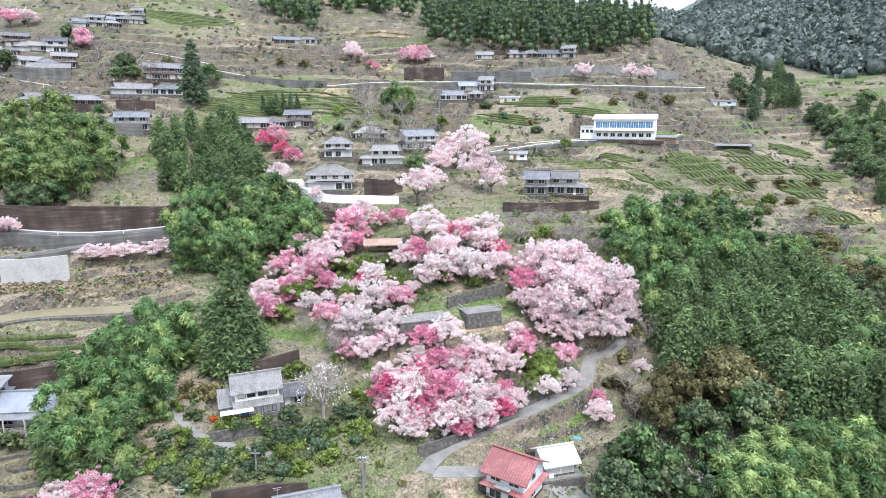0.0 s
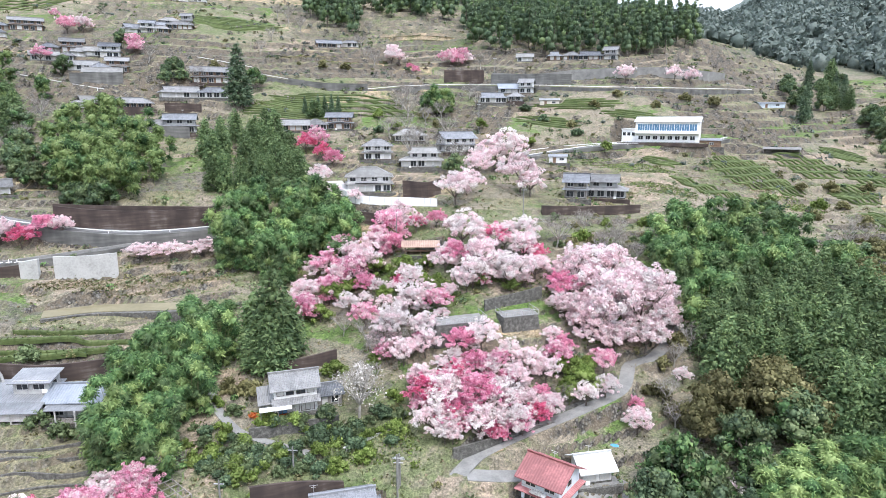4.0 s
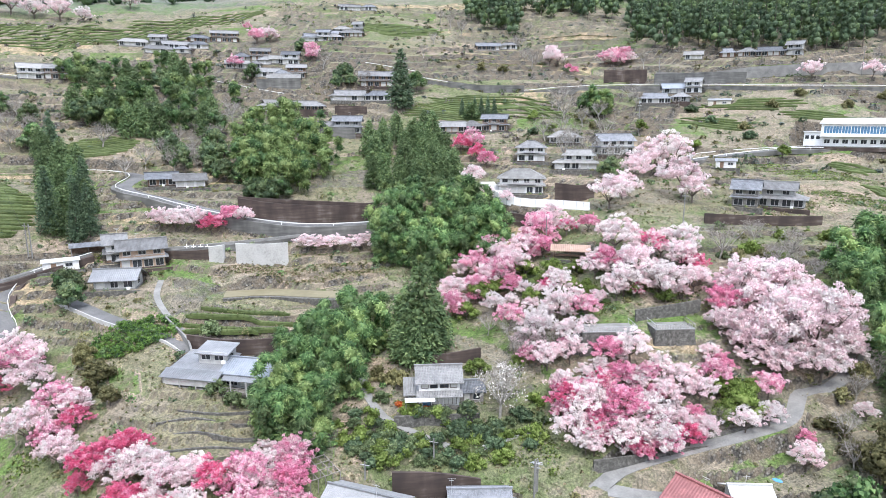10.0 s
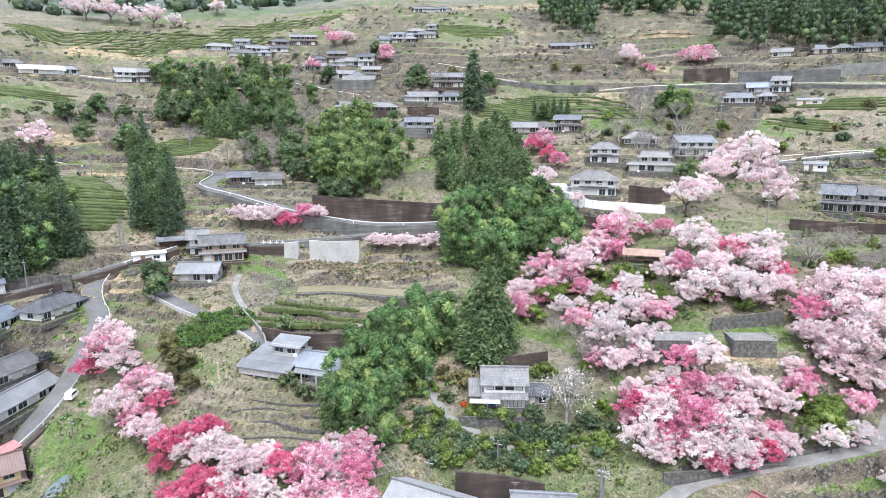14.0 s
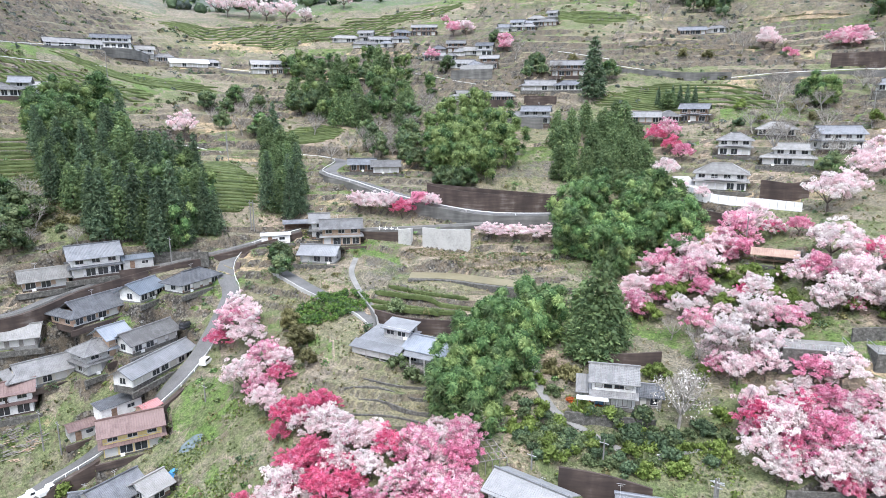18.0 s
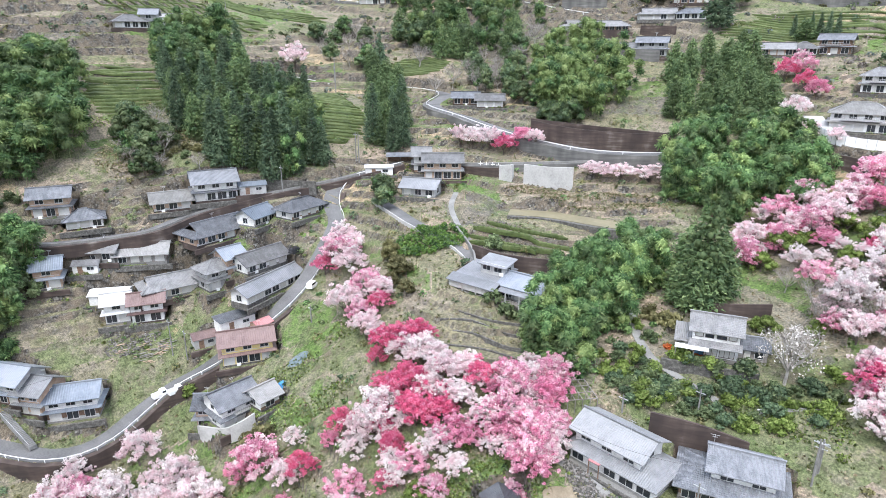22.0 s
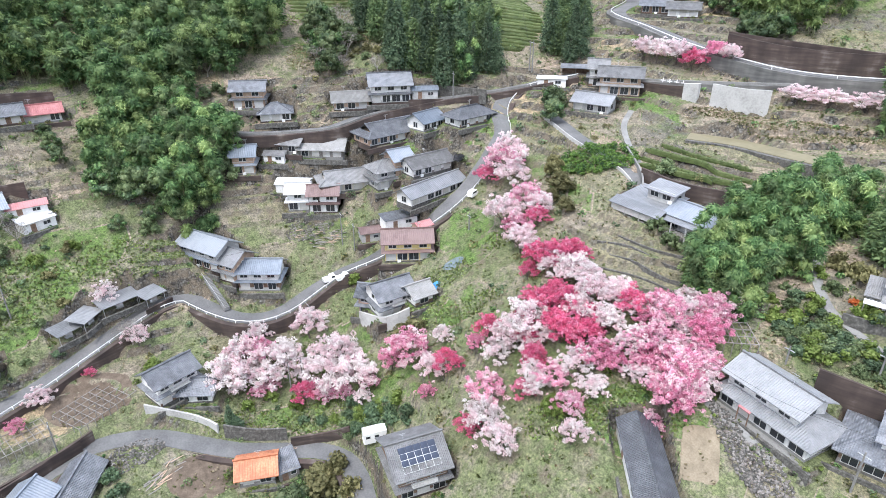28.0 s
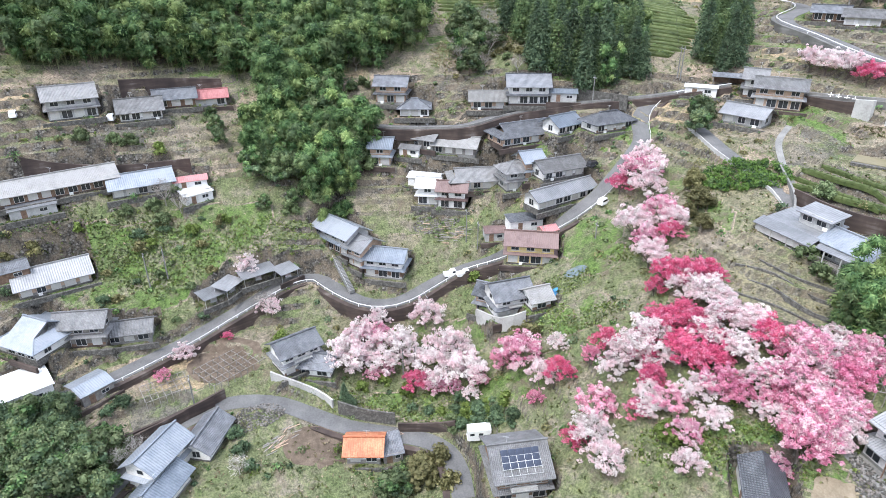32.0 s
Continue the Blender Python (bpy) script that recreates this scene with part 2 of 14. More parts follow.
M = {
    "ground": ground_material(),
    "asphalt": material("asphalt", ((0.072, 0.072, 0.072), (0.119, 0.119, 0.119), (0.166, 0.164, 0.16)), 0.25, 0.9, bump=0.1, fine=12),
    "concrete": material("concrete", ((0.115, 0.115, 0.112), (0.194, 0.193, 0.184), (0.266, 0.263, 0.252)), 0.4, 0.9, bump=0.15, fine=9),
    "pale_concrete": material("pale_concrete", ((0.272, 0.27, 0.259), (0.408, 0.404, 0.391), (0.493, 0.489, 0.476)), 0.3, 0.9, bump=0.1, fine=9),
    "stained": stained_concrete("stained_concrete", ((0.028, 0.022, 0.02), (0.045, 0.033, 0.029), (0.075, 0.055, 0.047), (0.17, 0.15, 0.135))),
    "weathered": stained_concrete("weathered_concrete", ((0.05, 0.05, 0.048), (0.09, 0.09, 0.086), (0.14, 0.138, 0.132), (0.22, 0.218, 0.208))),
    "stone": material("stone_masonry", ((0.03, 0.029, 0.026), (0.09, 0.087, 0.079), (0.2, 0.194, 0.18)), 1.6, 0.95, bump=0.8, fine=3),
    "white_paint": material("white_paint", ((0.68, 0.68, 0.67), (0.8, 0.8, 0.79), (0.85, 0.85, 0.84)), 0.6, 0.6, bump=0.03),
    "steel": material("galvanised_steel", ((0.4, 0.41, 0.42), (0.52, 0.53, 0.54), (0.6, 0.61, 0.62)), 1.2, 0.45, 0.6),
    "tile_dark": ribbed("dark_grey_roof_tiles", ((0.06, 0.065, 0.075), (0.125, 0.135, 0.15), (0.22, 0.23, 0.25)), 3.4, 0.42, rows=3.0, scale=0.7, depth=0.7),
    "tile_grey": ribbed("weathered_grey_roof_tiles", ((0.09, 0.09, 0.09), (0.162, 0.164, 0.167), (0.252, 0.252, 0.252)), 3.4, 0.6, rows=3.0, scale=0.7, depth=0.7),
    "tile_pale": ribbed("pale_cement_roof_tiles", ((0.148, 0.147, 0.141), (0.229, 0.228, 0.222), (0.303, 0.301, 0.296)), 3.0, 0.8, rows=2.6, scale=0.6, depth=0.6),
    "tile_silver": ribbed("silver_grey_roof_tiles", ((0.141, 0.148, 0.155), (0.207, 0.215, 0.222), (0.274, 0.281, 0.289)), 3.0, 0.5, rows=2.6, scale=0.6, depth=0.6),
    "metal_blue": ribbed("blue_grey_metal_roofing", ((0.136, 0.162, 0.196), (0.204, 0.234, 0.272), (0.281, 0.306, 0.34)), 2.2, 0.4, 0.3, scale=0.3, depth=0.5),
    "metal_grey": ribbed("grey_metal_roofing", ((0.148, 0.155, 0.163), (0.222, 0.229, 0.24), (0.296, 0.303, 0.311)), 2.2, 0.45, 0.3, scale=0.3, depth=0.5),
    "metal_red": ribbed("faded_red_metal_roofing", ((0.2, 0.07, 0.07), (0.33, 0.125, 0.125), (0.42, 0.2, 0.2)), 2.2, 0.55, scale=0.4, depth=0.5),
    "metal_brown": ribbed("dark_red_brown_metal_roofing", ((0.07, 0.045, 0.042), (0.125, 0.08, 0.074), (0.19, 0.13, 0.12)), 2.2, 0.55, scale=0.5, depth=0.5),
    "metal_orange": ribbed("orange_rusted_metal_roofing", ((0.38, 0.13, 0.065), (0.52, 0.24, 0.125), (0.62, 0.36, 0.22)), 2.2, 0.6, scale=0.5, depth=0.5),
    "metal_white": ribbed("white_metal_roofing", ((0.425, 0.433, 0.442), (0.544, 0.552, 0.561), (0.629, 0.629, 0.629)), 2.2, 0.5, scale=0.4, depth=0.4),
    "metal_tan": ribbed("tan_metal_roofing", ((0.19, 0.12, 0.09), (0.29, 0.19, 0.145), (0.38, 0.27, 0.21)), 2.2, 0.6, scale=0.4, depth=0.5),
    "plaster_white": material("white_plaster", ((0.44, 0.435, 0.42), (0.68, 0.675, 0.66), (0.78, 0.78, 0.77)), 0.5, 0.9, bump=0.05),
    "plaster_cream": material("cream_plaster", ((0.4, 0.37, 0.31), (0.55, 0.52, 0.45), (0.64, 0.61, 0.54)), 0.5, 0.9, bump=0.05),
    "plaster_grey": material("grey_plaster", ((0.24, 0.24, 0.235), (0.38, 0.38, 0.375), (0.48, 0.48, 0.47)), 0.5, 0.9, bump=0.05),
    "plaster_blue": material("pale_blue_siding", ((0.42, 0.48, 0.53), (0.56, 0.62, 0.67), (0.64, 0.69, 0.73)), 0.5, 0.8, bump=0.05),
    "siding_yellow": material("yellow_siding", ((0.5, 0.38, 0.14), (0.66, 0.53, 0.24), (0.72, 0.6, 0.32)), 0.5, 0.8, bump=0.05),
    "wood_brown": material("brown_timber_boarding", ((0.08, 0.05, 0.035), (0.18, 0.115, 0.08), (0.29, 0.2, 0.14)), 1.4, 0.85, bump=0.2),
    "wood_pale": material("pale_timber_boarding", ((0.28, 0.19, 0.13), (0.42, 0.3, 0.22), (0.52, 0.4, 0.31)), 1.4, 0.85, bump=0.2),
    "wood_grey": material("silvered_timber_boarding", ((0.12, 0.11, 0.1), (0.22, 0.205, 0.19), (0.33, 0.315, 0.295)), 1.4, 0.9, bump=0.2),
    "glass": material("window_glass", ((0.02, 0.024, 0.028), (0.035, 0.04, 0.046), (0.06, 0.066, 0.072)), 0.6, 0.08),
    "glass_blue": material("blue_tinted_glass", ((0.05, 0.13, 0.22), (0.09, 0.2, 0.32), (0.2, 0.33, 0.45)), 0.4, 0.12),
    "shoji": material("paper_screen", ((0.42, 0.41, 0.38), (0.55, 0.54, 0.51), (0.62, 0.61, 0.58)), 0.8, 0.8),
    "frame_alu": material("aluminium_window_frame", ((0.4, 0.4, 0.4), (0.55, 0.55, 0.55), (0.62, 0.62, 0.62)), 1.0, 0.5, 0.4),
    "frame_dark": material("dark_window_frame", ((0.05, 0.04, 0.035), (0.09, 0.07, 0.06), (0.13, 0.1, 0.09)), 1.0, 0.6),
    "tyre": material("rubber", ((0.015, 0.015, 0.015), (0.025, 0.025, 0.025), (0.04, 0.04, 0.04)), 3, 0.9),
    "car_white": material("white_car_paint", ((0.72, 0.72, 0.72), (0.8, 0.8, 0.8), (0.84, 0.84, 0.84)), 1, 0.25),
    "car_silver": material("silver_car_paint", ((0.42, 0.43, 0.44), (0.52, 0.53, 0.54), (0.6, 0.6, 0.61)), 1, 0.25, 0.6),
    "car_black": material("black_car_paint", ((0.015, 0.015, 0.018), (0.025, 0.025, 0.028), (0.04, 0.04, 0.045)), 1, 0.2),
    "tarp_blue": material("blue_tarpaulin", ((0.03, 0.16, 0.4), (0.06, 0.27, 0.55), (0.15, 0.38, 0.65)), 1.5, 0.5, bump=0.4),
    "net": material("pale_blue_netting", ((0.06, 0.085, 0.09), (0.11, 0.145, 0.155), (0.17, 0.21, 0.225)), 1.5, 0.8, bump=0.4),
    "sand": material("sandy_soil", ((0.13, 0.105, 0.07), (0.2, 0.165, 0.115), (0.27, 0.23, 0.165)), 0.7, 0.95, bump=0.4),
    "soil": material("tilled_soil", ((0.055, 0.04, 0.028), (0.11, 0.083, 0.06), (0.18, 0.14, 0.105)), 0.8, 0.95, bump=0.6),
    "mud": material("flooded_field", ((0.13, 0.115, 0.065), (0.18, 0.16, 0.095), (0.23, 0.205, 0.13)), 0.15, 0.5, bump=0.1),
    "solar": material("solar_cells", ((0.015, 0.02, 0.035), (0.03, 0.04, 0.065), (0.06, 0.075, 0.11)), 0.8, 0.15),
    "bark": material("bark", ((0.05, 0.04, 0.032), (0.11, 0.09, 0.075), (0.2, 0.175, 0.15)), 2.0, 0.95, bump=0.6),
    "bark_pale": material("pale_bark", ((0.2, 0.18, 0.155), (0.32, 0.3, 0.27), (0.44, 0.42, 0.39)), 2.0, 0.95, bump=0.4),
    "culm": material("bamboo_culm", ((0.1, 0.13, 0.05), (0.18, 0.2, 0.09), (0.28, 0.28, 0.15)), 1.0, 0.6),
    "blossom_white": leafy("white_blossom", (0.58, 0.52, 0.51), (0.8, 0.75, 0.735), (0.91, 0.88, 0.87), vary=0.08, spread=0.3, glow=0.45),
    "blossom_pale": leafy("pale_pink_blossom", (0.62, 0.45, 0.48), (0.83, 0.67, 0.69), (0.92, 0.83, 0.84), vary=0.08, spread=0.3, glow=0.45),
    "blossom_pink": leafy("pink_blossom", (0.42, 0.1, 0.2), (0.76, 0.3, 0.44), (0.87, 0.56, 0.66), vary=0.08, spread=0.3, glow=0.45),
    "blossom_rose": leafy("rose_blossom", (0.48, 0.18, 0.28), (0.8, 0.45, 0.56), (0.9, 0.7, 0.76), vary=0.08, spread=0.3, glow=0.45),
    "blossom_crimson": leafy("crimson_blossom", (0.45, 0.06, 0.14), (0.74, 0.16, 0.3), (0.85, 0.4, 0.52), vary=0.08, spread=0.3, glow=0.45),
    "leaf_dark": leafy("dark_evergreen_leaves", (0.045, 0.075, 0.045), (0.1, 0.155, 0.085), (0.185, 0.25, 0.135), vary=0.3),
    "leaf_cedar": leafy("cedar_needles", (0.04, 0.07, 0.045), (0.09, 0.14, 0.08), (0.165, 0.225, 0.13), vary=0.3),
    "leaf_hinoki": leafy("cypress_foliage", (0.048, 0.088, 0.04), (0.118, 0.18, 0.08), (0.215, 0.285, 0.125), vary=0.3),
    "leaf_mid": leafy("broad_evergreen_leaves", (0.065, 0.095, 0.045), (0.14, 0.19, 0.09), (0.24, 0.29, 0.15), vary=0.3),
    "leaf_bamboo": leafy("bamboo_leaves", (0.025, 0.06, 0.022), (0.085, 0.165, 0.06), (0.21, 0.31, 0.12), vary=0.3, glow=0.2),
    "leaf_bamboo_light": leafy("yellowish_bamboo_leaves", (0.08, 0.125, 0.042), (0.2, 0.29, 0.1), (0.35, 0.43, 0.175), vary=0.3, glow=0.25),
    "leaf_fresh": leafy("fresh_spring_leaves", (0.08, 0.12, 0.025), (0.17, 0.24, 0.06), (0.27, 0.33, 0.11)),
    "leaf_crop": leafy("bright_crop_leaves", (0.07, 0.15, 0.03), (0.15, 0.27, 0.06), (0.25, 0.38, 0.11)),
    "leaf_olive": leafy("olive_leaves", (0.08, 0.08, 0.035), (0.17, 0.165, 0.075), (0.27, 0.25, 0.125), vary=0.32),
    "leaf_red": leafy("reddish_brown_leaves", (0.12, 0.07, 0.05), (0.22, 0.13, 0.09), (0.33, 0.22, 0.16)),
    "leaf_orange": leafy("orange_red_azalea", (0.3, 0.06, 0.015), (0.48, 0.11, 0.03), (0.6, 0.2, 0.07)),
    "twig": leafy("bare_twigs", (0.12, 0.1, 0.09), (0.2, 0.18, 0.16), (0.29, 0.265, 0.245), glow=0.0),
    # paler and bluer than the near leaves: distance haze painted into the colour
    "leaf_far": leafy("hazy_far_foliage", (0.075, 0.1, 0.088), (0.125, 0.16, 0.14), (0.2, 0.235, 0.21)),
    "twig_white": leafy("whitish_twigs", (0.3, 0.28, 0.25), (0.46, 0.44, 0.41), (0.6, 0.58, 0.55), glow=0.0),
    "tea": leafy("tea_leaves", (0.05, 0.075, 0.028), (0.1, 0.135, 0.048), (0.16, 0.195, 0.08)),
    "weed": leafy("weeds", (0.05, 0.07, 0.02), (0.11, 0.135, 0.045), (0.2, 0.22, 0.09)),
    "straw": leafy("dry_stalks", (0.14, 0.11, 0.065), (0.26, 0.215, 0.135), (0.4, 0.35, 0.24), glow=0.1),
}

# ---- the hillside ----
# The hillside: heights relative to the drone along compass bearings (degrees to the left of the first view).
SPREAD = 1.2
RADII = np.array([0, 40, 60, 75, 90, 105, 120, 135, 150, 175, 210, 260, 350, 500, 900, 2000, 4500.0]) * SPREAD
SLOPES = {
    -45: (-72, -70, -66, -62, -57, -52, -48, -44, -41, -37, -33, -22, 12, 70, 230, 480, 600),
    -30: (-72, -68, -62, -58, -53, -49, -44, -40, -35, -29, -22, -14, 8, 52, 165, 460, 900),
    -15: (-72, -66, -58, -53, -48, -42, -36, -30, -25, -19, -8, 10, 45, 62, 70, 250, 480),
    0: (-72, -62, -54, -48, -42, -33, -25.5, -21, -19, -15.5, -5, 14, 48, 105, 200, 350, 500),
    15: (-72, -60, -53, -47.5, -42, -38.5, -34.5, -29.5, -22, -14, -4, 16, 53, 110, 210, 360, 500),
    30: (-72, -60, -53, -47, -43.5, -39, -33, -28, -24.5, -15, -2, 18, 53, 110, 210, 360, 500),
    45: (-72, -62, -55, -49, -44.5, -40, -36.5, -33, -26, -18, -7, 9, 39, 95, 200, 350, 500),
    60: (-74, -68, -63, -60, -57, -51, -44, -35, -25, -13, -5, 10, 37, 90, 200, 350, 500),
    75: (-76, -76, -75, -73, -70, -64.5, -54.5, -41, -27.5, -14.7, 4, 30, 75, 140, 250, 400, 500),
    90: (-76, -75, -74, -72, -68, -66, -53, -43, -34, -20, 0, 28, 75, 140, 250, 400, 500),
    105: (-76, -75, -74, -72, -70, -66, -57, -40, -26, -14, 4, 30, 75, 140, 250, 400, 500),
    120: (-76, -76, -75, -73, -71, -67, -58, -42, -28, -15, 4, 30, 75, 140, 250, 400, 500),
}
BEHIND = (-76, -77, -78, -80, -82, -82, -82, -80, -78, -72, -62, -45, -10, 60, 200, 350, 500)
TABLE = np.array([SLOPES.get(b if b <= 180 else b - 360, BEHIND) for b in range(0, 360, 15)], float) * SPREAD
ROADS, PADS, TERRACES, SMOOTH = [], [], [], []
GREEN, TAN, OLIVE = 0.8, 0.55, 0.1
MEADOWS = [
    (-98, 28, 36, 60, 20, 0.4), (-52, 58, 26, 24, 30, 0.4), (-140, -20, 40, 16, 100, 0.4), (-20, 96, 26, 12, 15, 0.4),
    (-140, -30, 22, 9, 105, GREEN), (-146, -8, 10, 6, 95, GREEN), (-108, 36, 16, 6, 65, GREEN), (-90, 38, 13, 7, 60, GREEN),
    (-91, 57, 6, 4, 60, GREEN), (-108, 69, 6, 6, 60, GREEN), (-101, 66, 5, 4, 60, GREEN), (-47, 60, 9, 5, 38, GREEN), (-97, 28, 12, 4, 74, GREEN),
    (-80, 134, 24, 6, 22, TAN), (-160, 112, 9, 8, 60, TAN), (-212, 47, 20, 10, 70, TAN), (-40, 389, 22, 9, 6, 0.97), (-70, 342, 34, 6, 12, 0.97),
    (0, 252, 18, 4, 0, TAN), (3, 117, 9, 4, 10, TAN), (-28, 107, 12, 4, 20, OLIVE), (-72, 84, 16, 9, 30, OLIVE), (-78, 122, 16, 4, 20, OLIVE), (-120, 20, 10, 5, 70, OLIVE),
]


def hillside(x, y):
    """The natural slope at x, y, before terraces, roads and house sites."""
    r = np.hypot(x, y)
    k = (np.degrees(np.arctan2(-x, y)) % 360) / 15
    i = np.floor(k).astype(int)
    f = k - i
    j = np.clip(np.searchsorted(RADII, r, side="right") - 1, 0, len(RADII) - 2)
    g = np.clip((r - RADII[j]) / (RADII[j + 1] - RADII[j]), 0, 1)
    col = [TABLE[(i + a) % 24, j] * (1 - g) + TABLE[(i + a) % 24, j + 1] * g for a in (-1, 0, 1, 2)]
    z = col[1] + 0.5 * f * (col[2] - col[0] + f * (2 * col[0] - 5 * col[1] + 4 * col[2] - col[3] + f * (3 * (col[1] - col[2]) + col[3] - col[0])))
    far = np.clip((r - 60) / 200, 0.25, 1) + np.clip((r - 500) / 300, 0, 14)
    z = z + far * (0.6 * np.sin(x / 9.1 + 1.3 * np.sin(y / 13.7)) + 0.5 * np.sin(y / 7.3 + 1.7 * np.sin(x / 11.9)) + 1.4 * np.sin(x / 31 + y / 27))
    big = np.clip((r - 450) / 300, 0, 1)
    z = z + big * (14 * np.sin(x / 97 + 2 * np.sin(y / 160)) + 11 * np.sin(y / 83 + x / 210))
    return z + CAMERA_HEIGHT


def terraced(x, y):
    z = hillside(x, y)
    r = np.hypot(x, y)
    wave = 0.5 * np.sin(x / 19.0 + 1.1 * np.sin(y / 15.0)) + 0.4 * np.sin(y / 21.0 + 0.9 * np.sin(x / 17.0))
    far = np.clip((r - 215) / 30, 0, 1)
    levels = []
    for step in (2.1, 3.4):
        k = z / step + wave
        n = np.floor(k)
        f = k - n
        levels.append(step * (n + np.where(f < 0.84, 0.16 * f / 0.84, np.where(f < 0.94, 0.16 + 0.84 * (f - 0.84) / 0.1, 1.0)) - wave))
    t = levels[0] * (1 - far) + levels[1] * far
    m = np.clip((r - 80) / 20, 0, 1) * np.clip((500 - r) / 60, 0, 1) * np.clip(0.62 + 0.75 * np.sin(x / 37 + 2) * np.sin(y / 29) + 0.4 * np.sin(x / 13.0 + 1.2 * np.sin(y / 17.0)) + far, 0.12, 1)
    for cx, cy, rad in SMOOTH:
        m = m * np.clip((np.hypot(x - cx, y - cy) - rad) / 8, 0, 1)
    z = z * (1 - m) + t * m
    for cx, cy, ax, ay, turn, step, flat in TERRACES:
        c, s = math.cos(radians(turn)), math.sin(radians(turn))
        u, v = ((x - cx) * c + (y - cy) * s) / ax, (-(x - cx) * s + (y - cy) * c) / ay
        m = np.clip((1 - np.sqrt(u * u + v * v)) * 6, 0, 1)
        k = z / step + 0.12 * np.sin(x / 17.0 + y / 23.0)
        n = np.floor(k)
        f = k - n
        t = step * (n + np.where(f < flat, 0.12 * f / flat, 0.12 + 0.88 * (f - flat) / (1 - flat)) - 0.12 * np.sin(x / 17.0 + y / 23.0))
        z = z * (1 - m) + t * m
    return z


def plots(x, y):
    """For the fields on the terraces: a random number for each plot."""
    z, r = hillside(x, y), np.hypot(x, y)
    wave = 0.5 * np.sin(x / 19.0 + 1.1 * np.sin(y / 15.0)) + 0.4 * np.sin(y / 21.0 + 0.9 * np.sin(x / 17.0))
    k = z / np.where(r < 230, 2.1, 3.4) + wave
    n = np.floor(k)
    along = np.arctan2(-x, y) * 240 / 26 + 0.37 * (n % 5) + 0.25 * np.sin(r / 15.0)
    h = np.sin(np.floor(n / 2) * 12.9898 + np.floor(along) * 78.233) * 43758.5453
    return h - np.floor(h)


def ground(x, y):
    """The height of the finished ground at x, y (arrays)."""
    x, y = np.asarray(x, float), np.asarray(y, float)
    z = terraced(x, y)
    for cx, cy, base, turn, w, d, soft in PADS:
        near = np.abs(x - cx) + np.abs(y - cy) < 2 * (w + d)
        if not near.any():
            continue
        c, s = math.cos(turn), math.sin(turn)
        u, v = np.abs((x - cx) * c + (y - cy) * s) - w / 2, np.abs(-(x - cx) * s + (y - cy) * c) - d / 2
        out = np.hypot(np.maximum(u, 0), np.maximum(v, 0))
        m = np.clip(1 - out / soft, 0, 1) * near
        z = z * (1 - m) + base * m
    for pts, width, soft in ROADS:
        best, level = np.full(x.shape, 1e9), np.zeros(x.shape)
        lo, hi = np.min(pts, axis=0), np.max(pts, axis=0)
        near = (x > lo[0] - 12) & (x < hi[0] + 12) & (y > lo[1] - 12) & (y < hi[1] + 12)
        if not near.any():
            continue
        xs, ys = x[near], y[near]
        b, l = best[near], level[near]
        for (x0, y0, z0), (x1, y1, z1) in zip(pts[:-1], pts[1:]):
            k = np.clip(((xs - x0) * (x1 - x0) + (ys - y0) * (y1 - y0)) / ((x1 - x0) ** 2 + (y1 - y0) ** 2 + 1e-9), 0, 1)
            e = np.hypot(xs - x0 - k * (x1 - x0), ys - y0 - k * (y1 - y0))
            l = np.where(e < b, z0 + k * (z1 - z0), l)
            b = np.minimum(b, e)
        best[near], level[near] = b, l
        m = np.clip(1 - (best - width / 2 - 0.3) / soft, 0, 1)
        z = z * (1 - m) + (level - 0.06) * m
    return z


def height(x, y):
    return float(ground(np.array([x]), np.array([y]))[0])


def smooth_path(pts, step=2.0):
    """A rounded line through the points, in steps."""
    p = [Vector(q) for q in pts]
    p = [2 * p[0] - p[1]] + p + [2 * p[-1] - p[-2]]
    out = []
    for a, b, c, d in zip(p, p[1:], p[2:], p[3:]):
        n = max(1, int((c - b).length / step))
        for i in range(n):
            t = i / n
            out.append(b + 0.5 * t * (c - a + t * (2 * a - 5 * b + 4 * c - d + t * (3 * (b - c) + d - a))))
    out.append(p[-2])
    return [tuple(q) for q in out]

SMOOTH.append((-359.3, 269.8, 40))
SMOOTH.append((-289.7, 310.3, 36))
SMOOTH.append((-267.4, 353.7, 36))
SMOOTH.append((-276.1, 300.8, 34))
SMOOTH.append((-276.8, 156.3, 30))
SMOOTH.append((65.0, 273.6, 16))
SMOOTH.append((131.8, 226.5, 9))
SMOOTH.append((106.5, 226.0, 8))
SMOOTH.append((-44.4, 271.1, 18))
SMOOTH.append((-82.4, 253.9, 16))
SMOOTH.append((-77.6, 110.1, 19))
SMOOTH.append((96.3, 232.4, 14))
SMOOTH.append((124.4, 246.6, 13))
SMOOTH.append((74.2, 213.2, 11))
SMOOTH.append((89.2, 208.3, 8))
SMOOTH.append((145.8, 240.4, 10))
SMOOTH.append((129.6, 201.6, 9))
SMOOTH.append((152.0, 272.8, 10))
SMOOTH.append((66.7, 232.8, 9))
SMOOTH.append((-63.3, 269.8, 32))
SMOOTH.append((28.0, 269.5, 16))
SMOOTH.append((42.4, 286.9, 22))
SMOOTH.append((-161.8, 117.2, 14))
SMOOTH.append((-180.4, 172.1, 14))
SMOOTH.append((-309.3, 285.4, 38))
SMOOTH.append((-282.6, 338.4, 30))
SMOOTH.append((-201.6, 75.9, 14))
SMOOTH.append((-164.0, 118.9, 18))
SMOOTH.append((-264.1, 125.9, 30))
SMOOTH.append((-258.6, 101.8, 20))
SMOOTH.append((-203.3, 71.9, 16))
SMOOTH.append((-268.7, 173.1, 20))
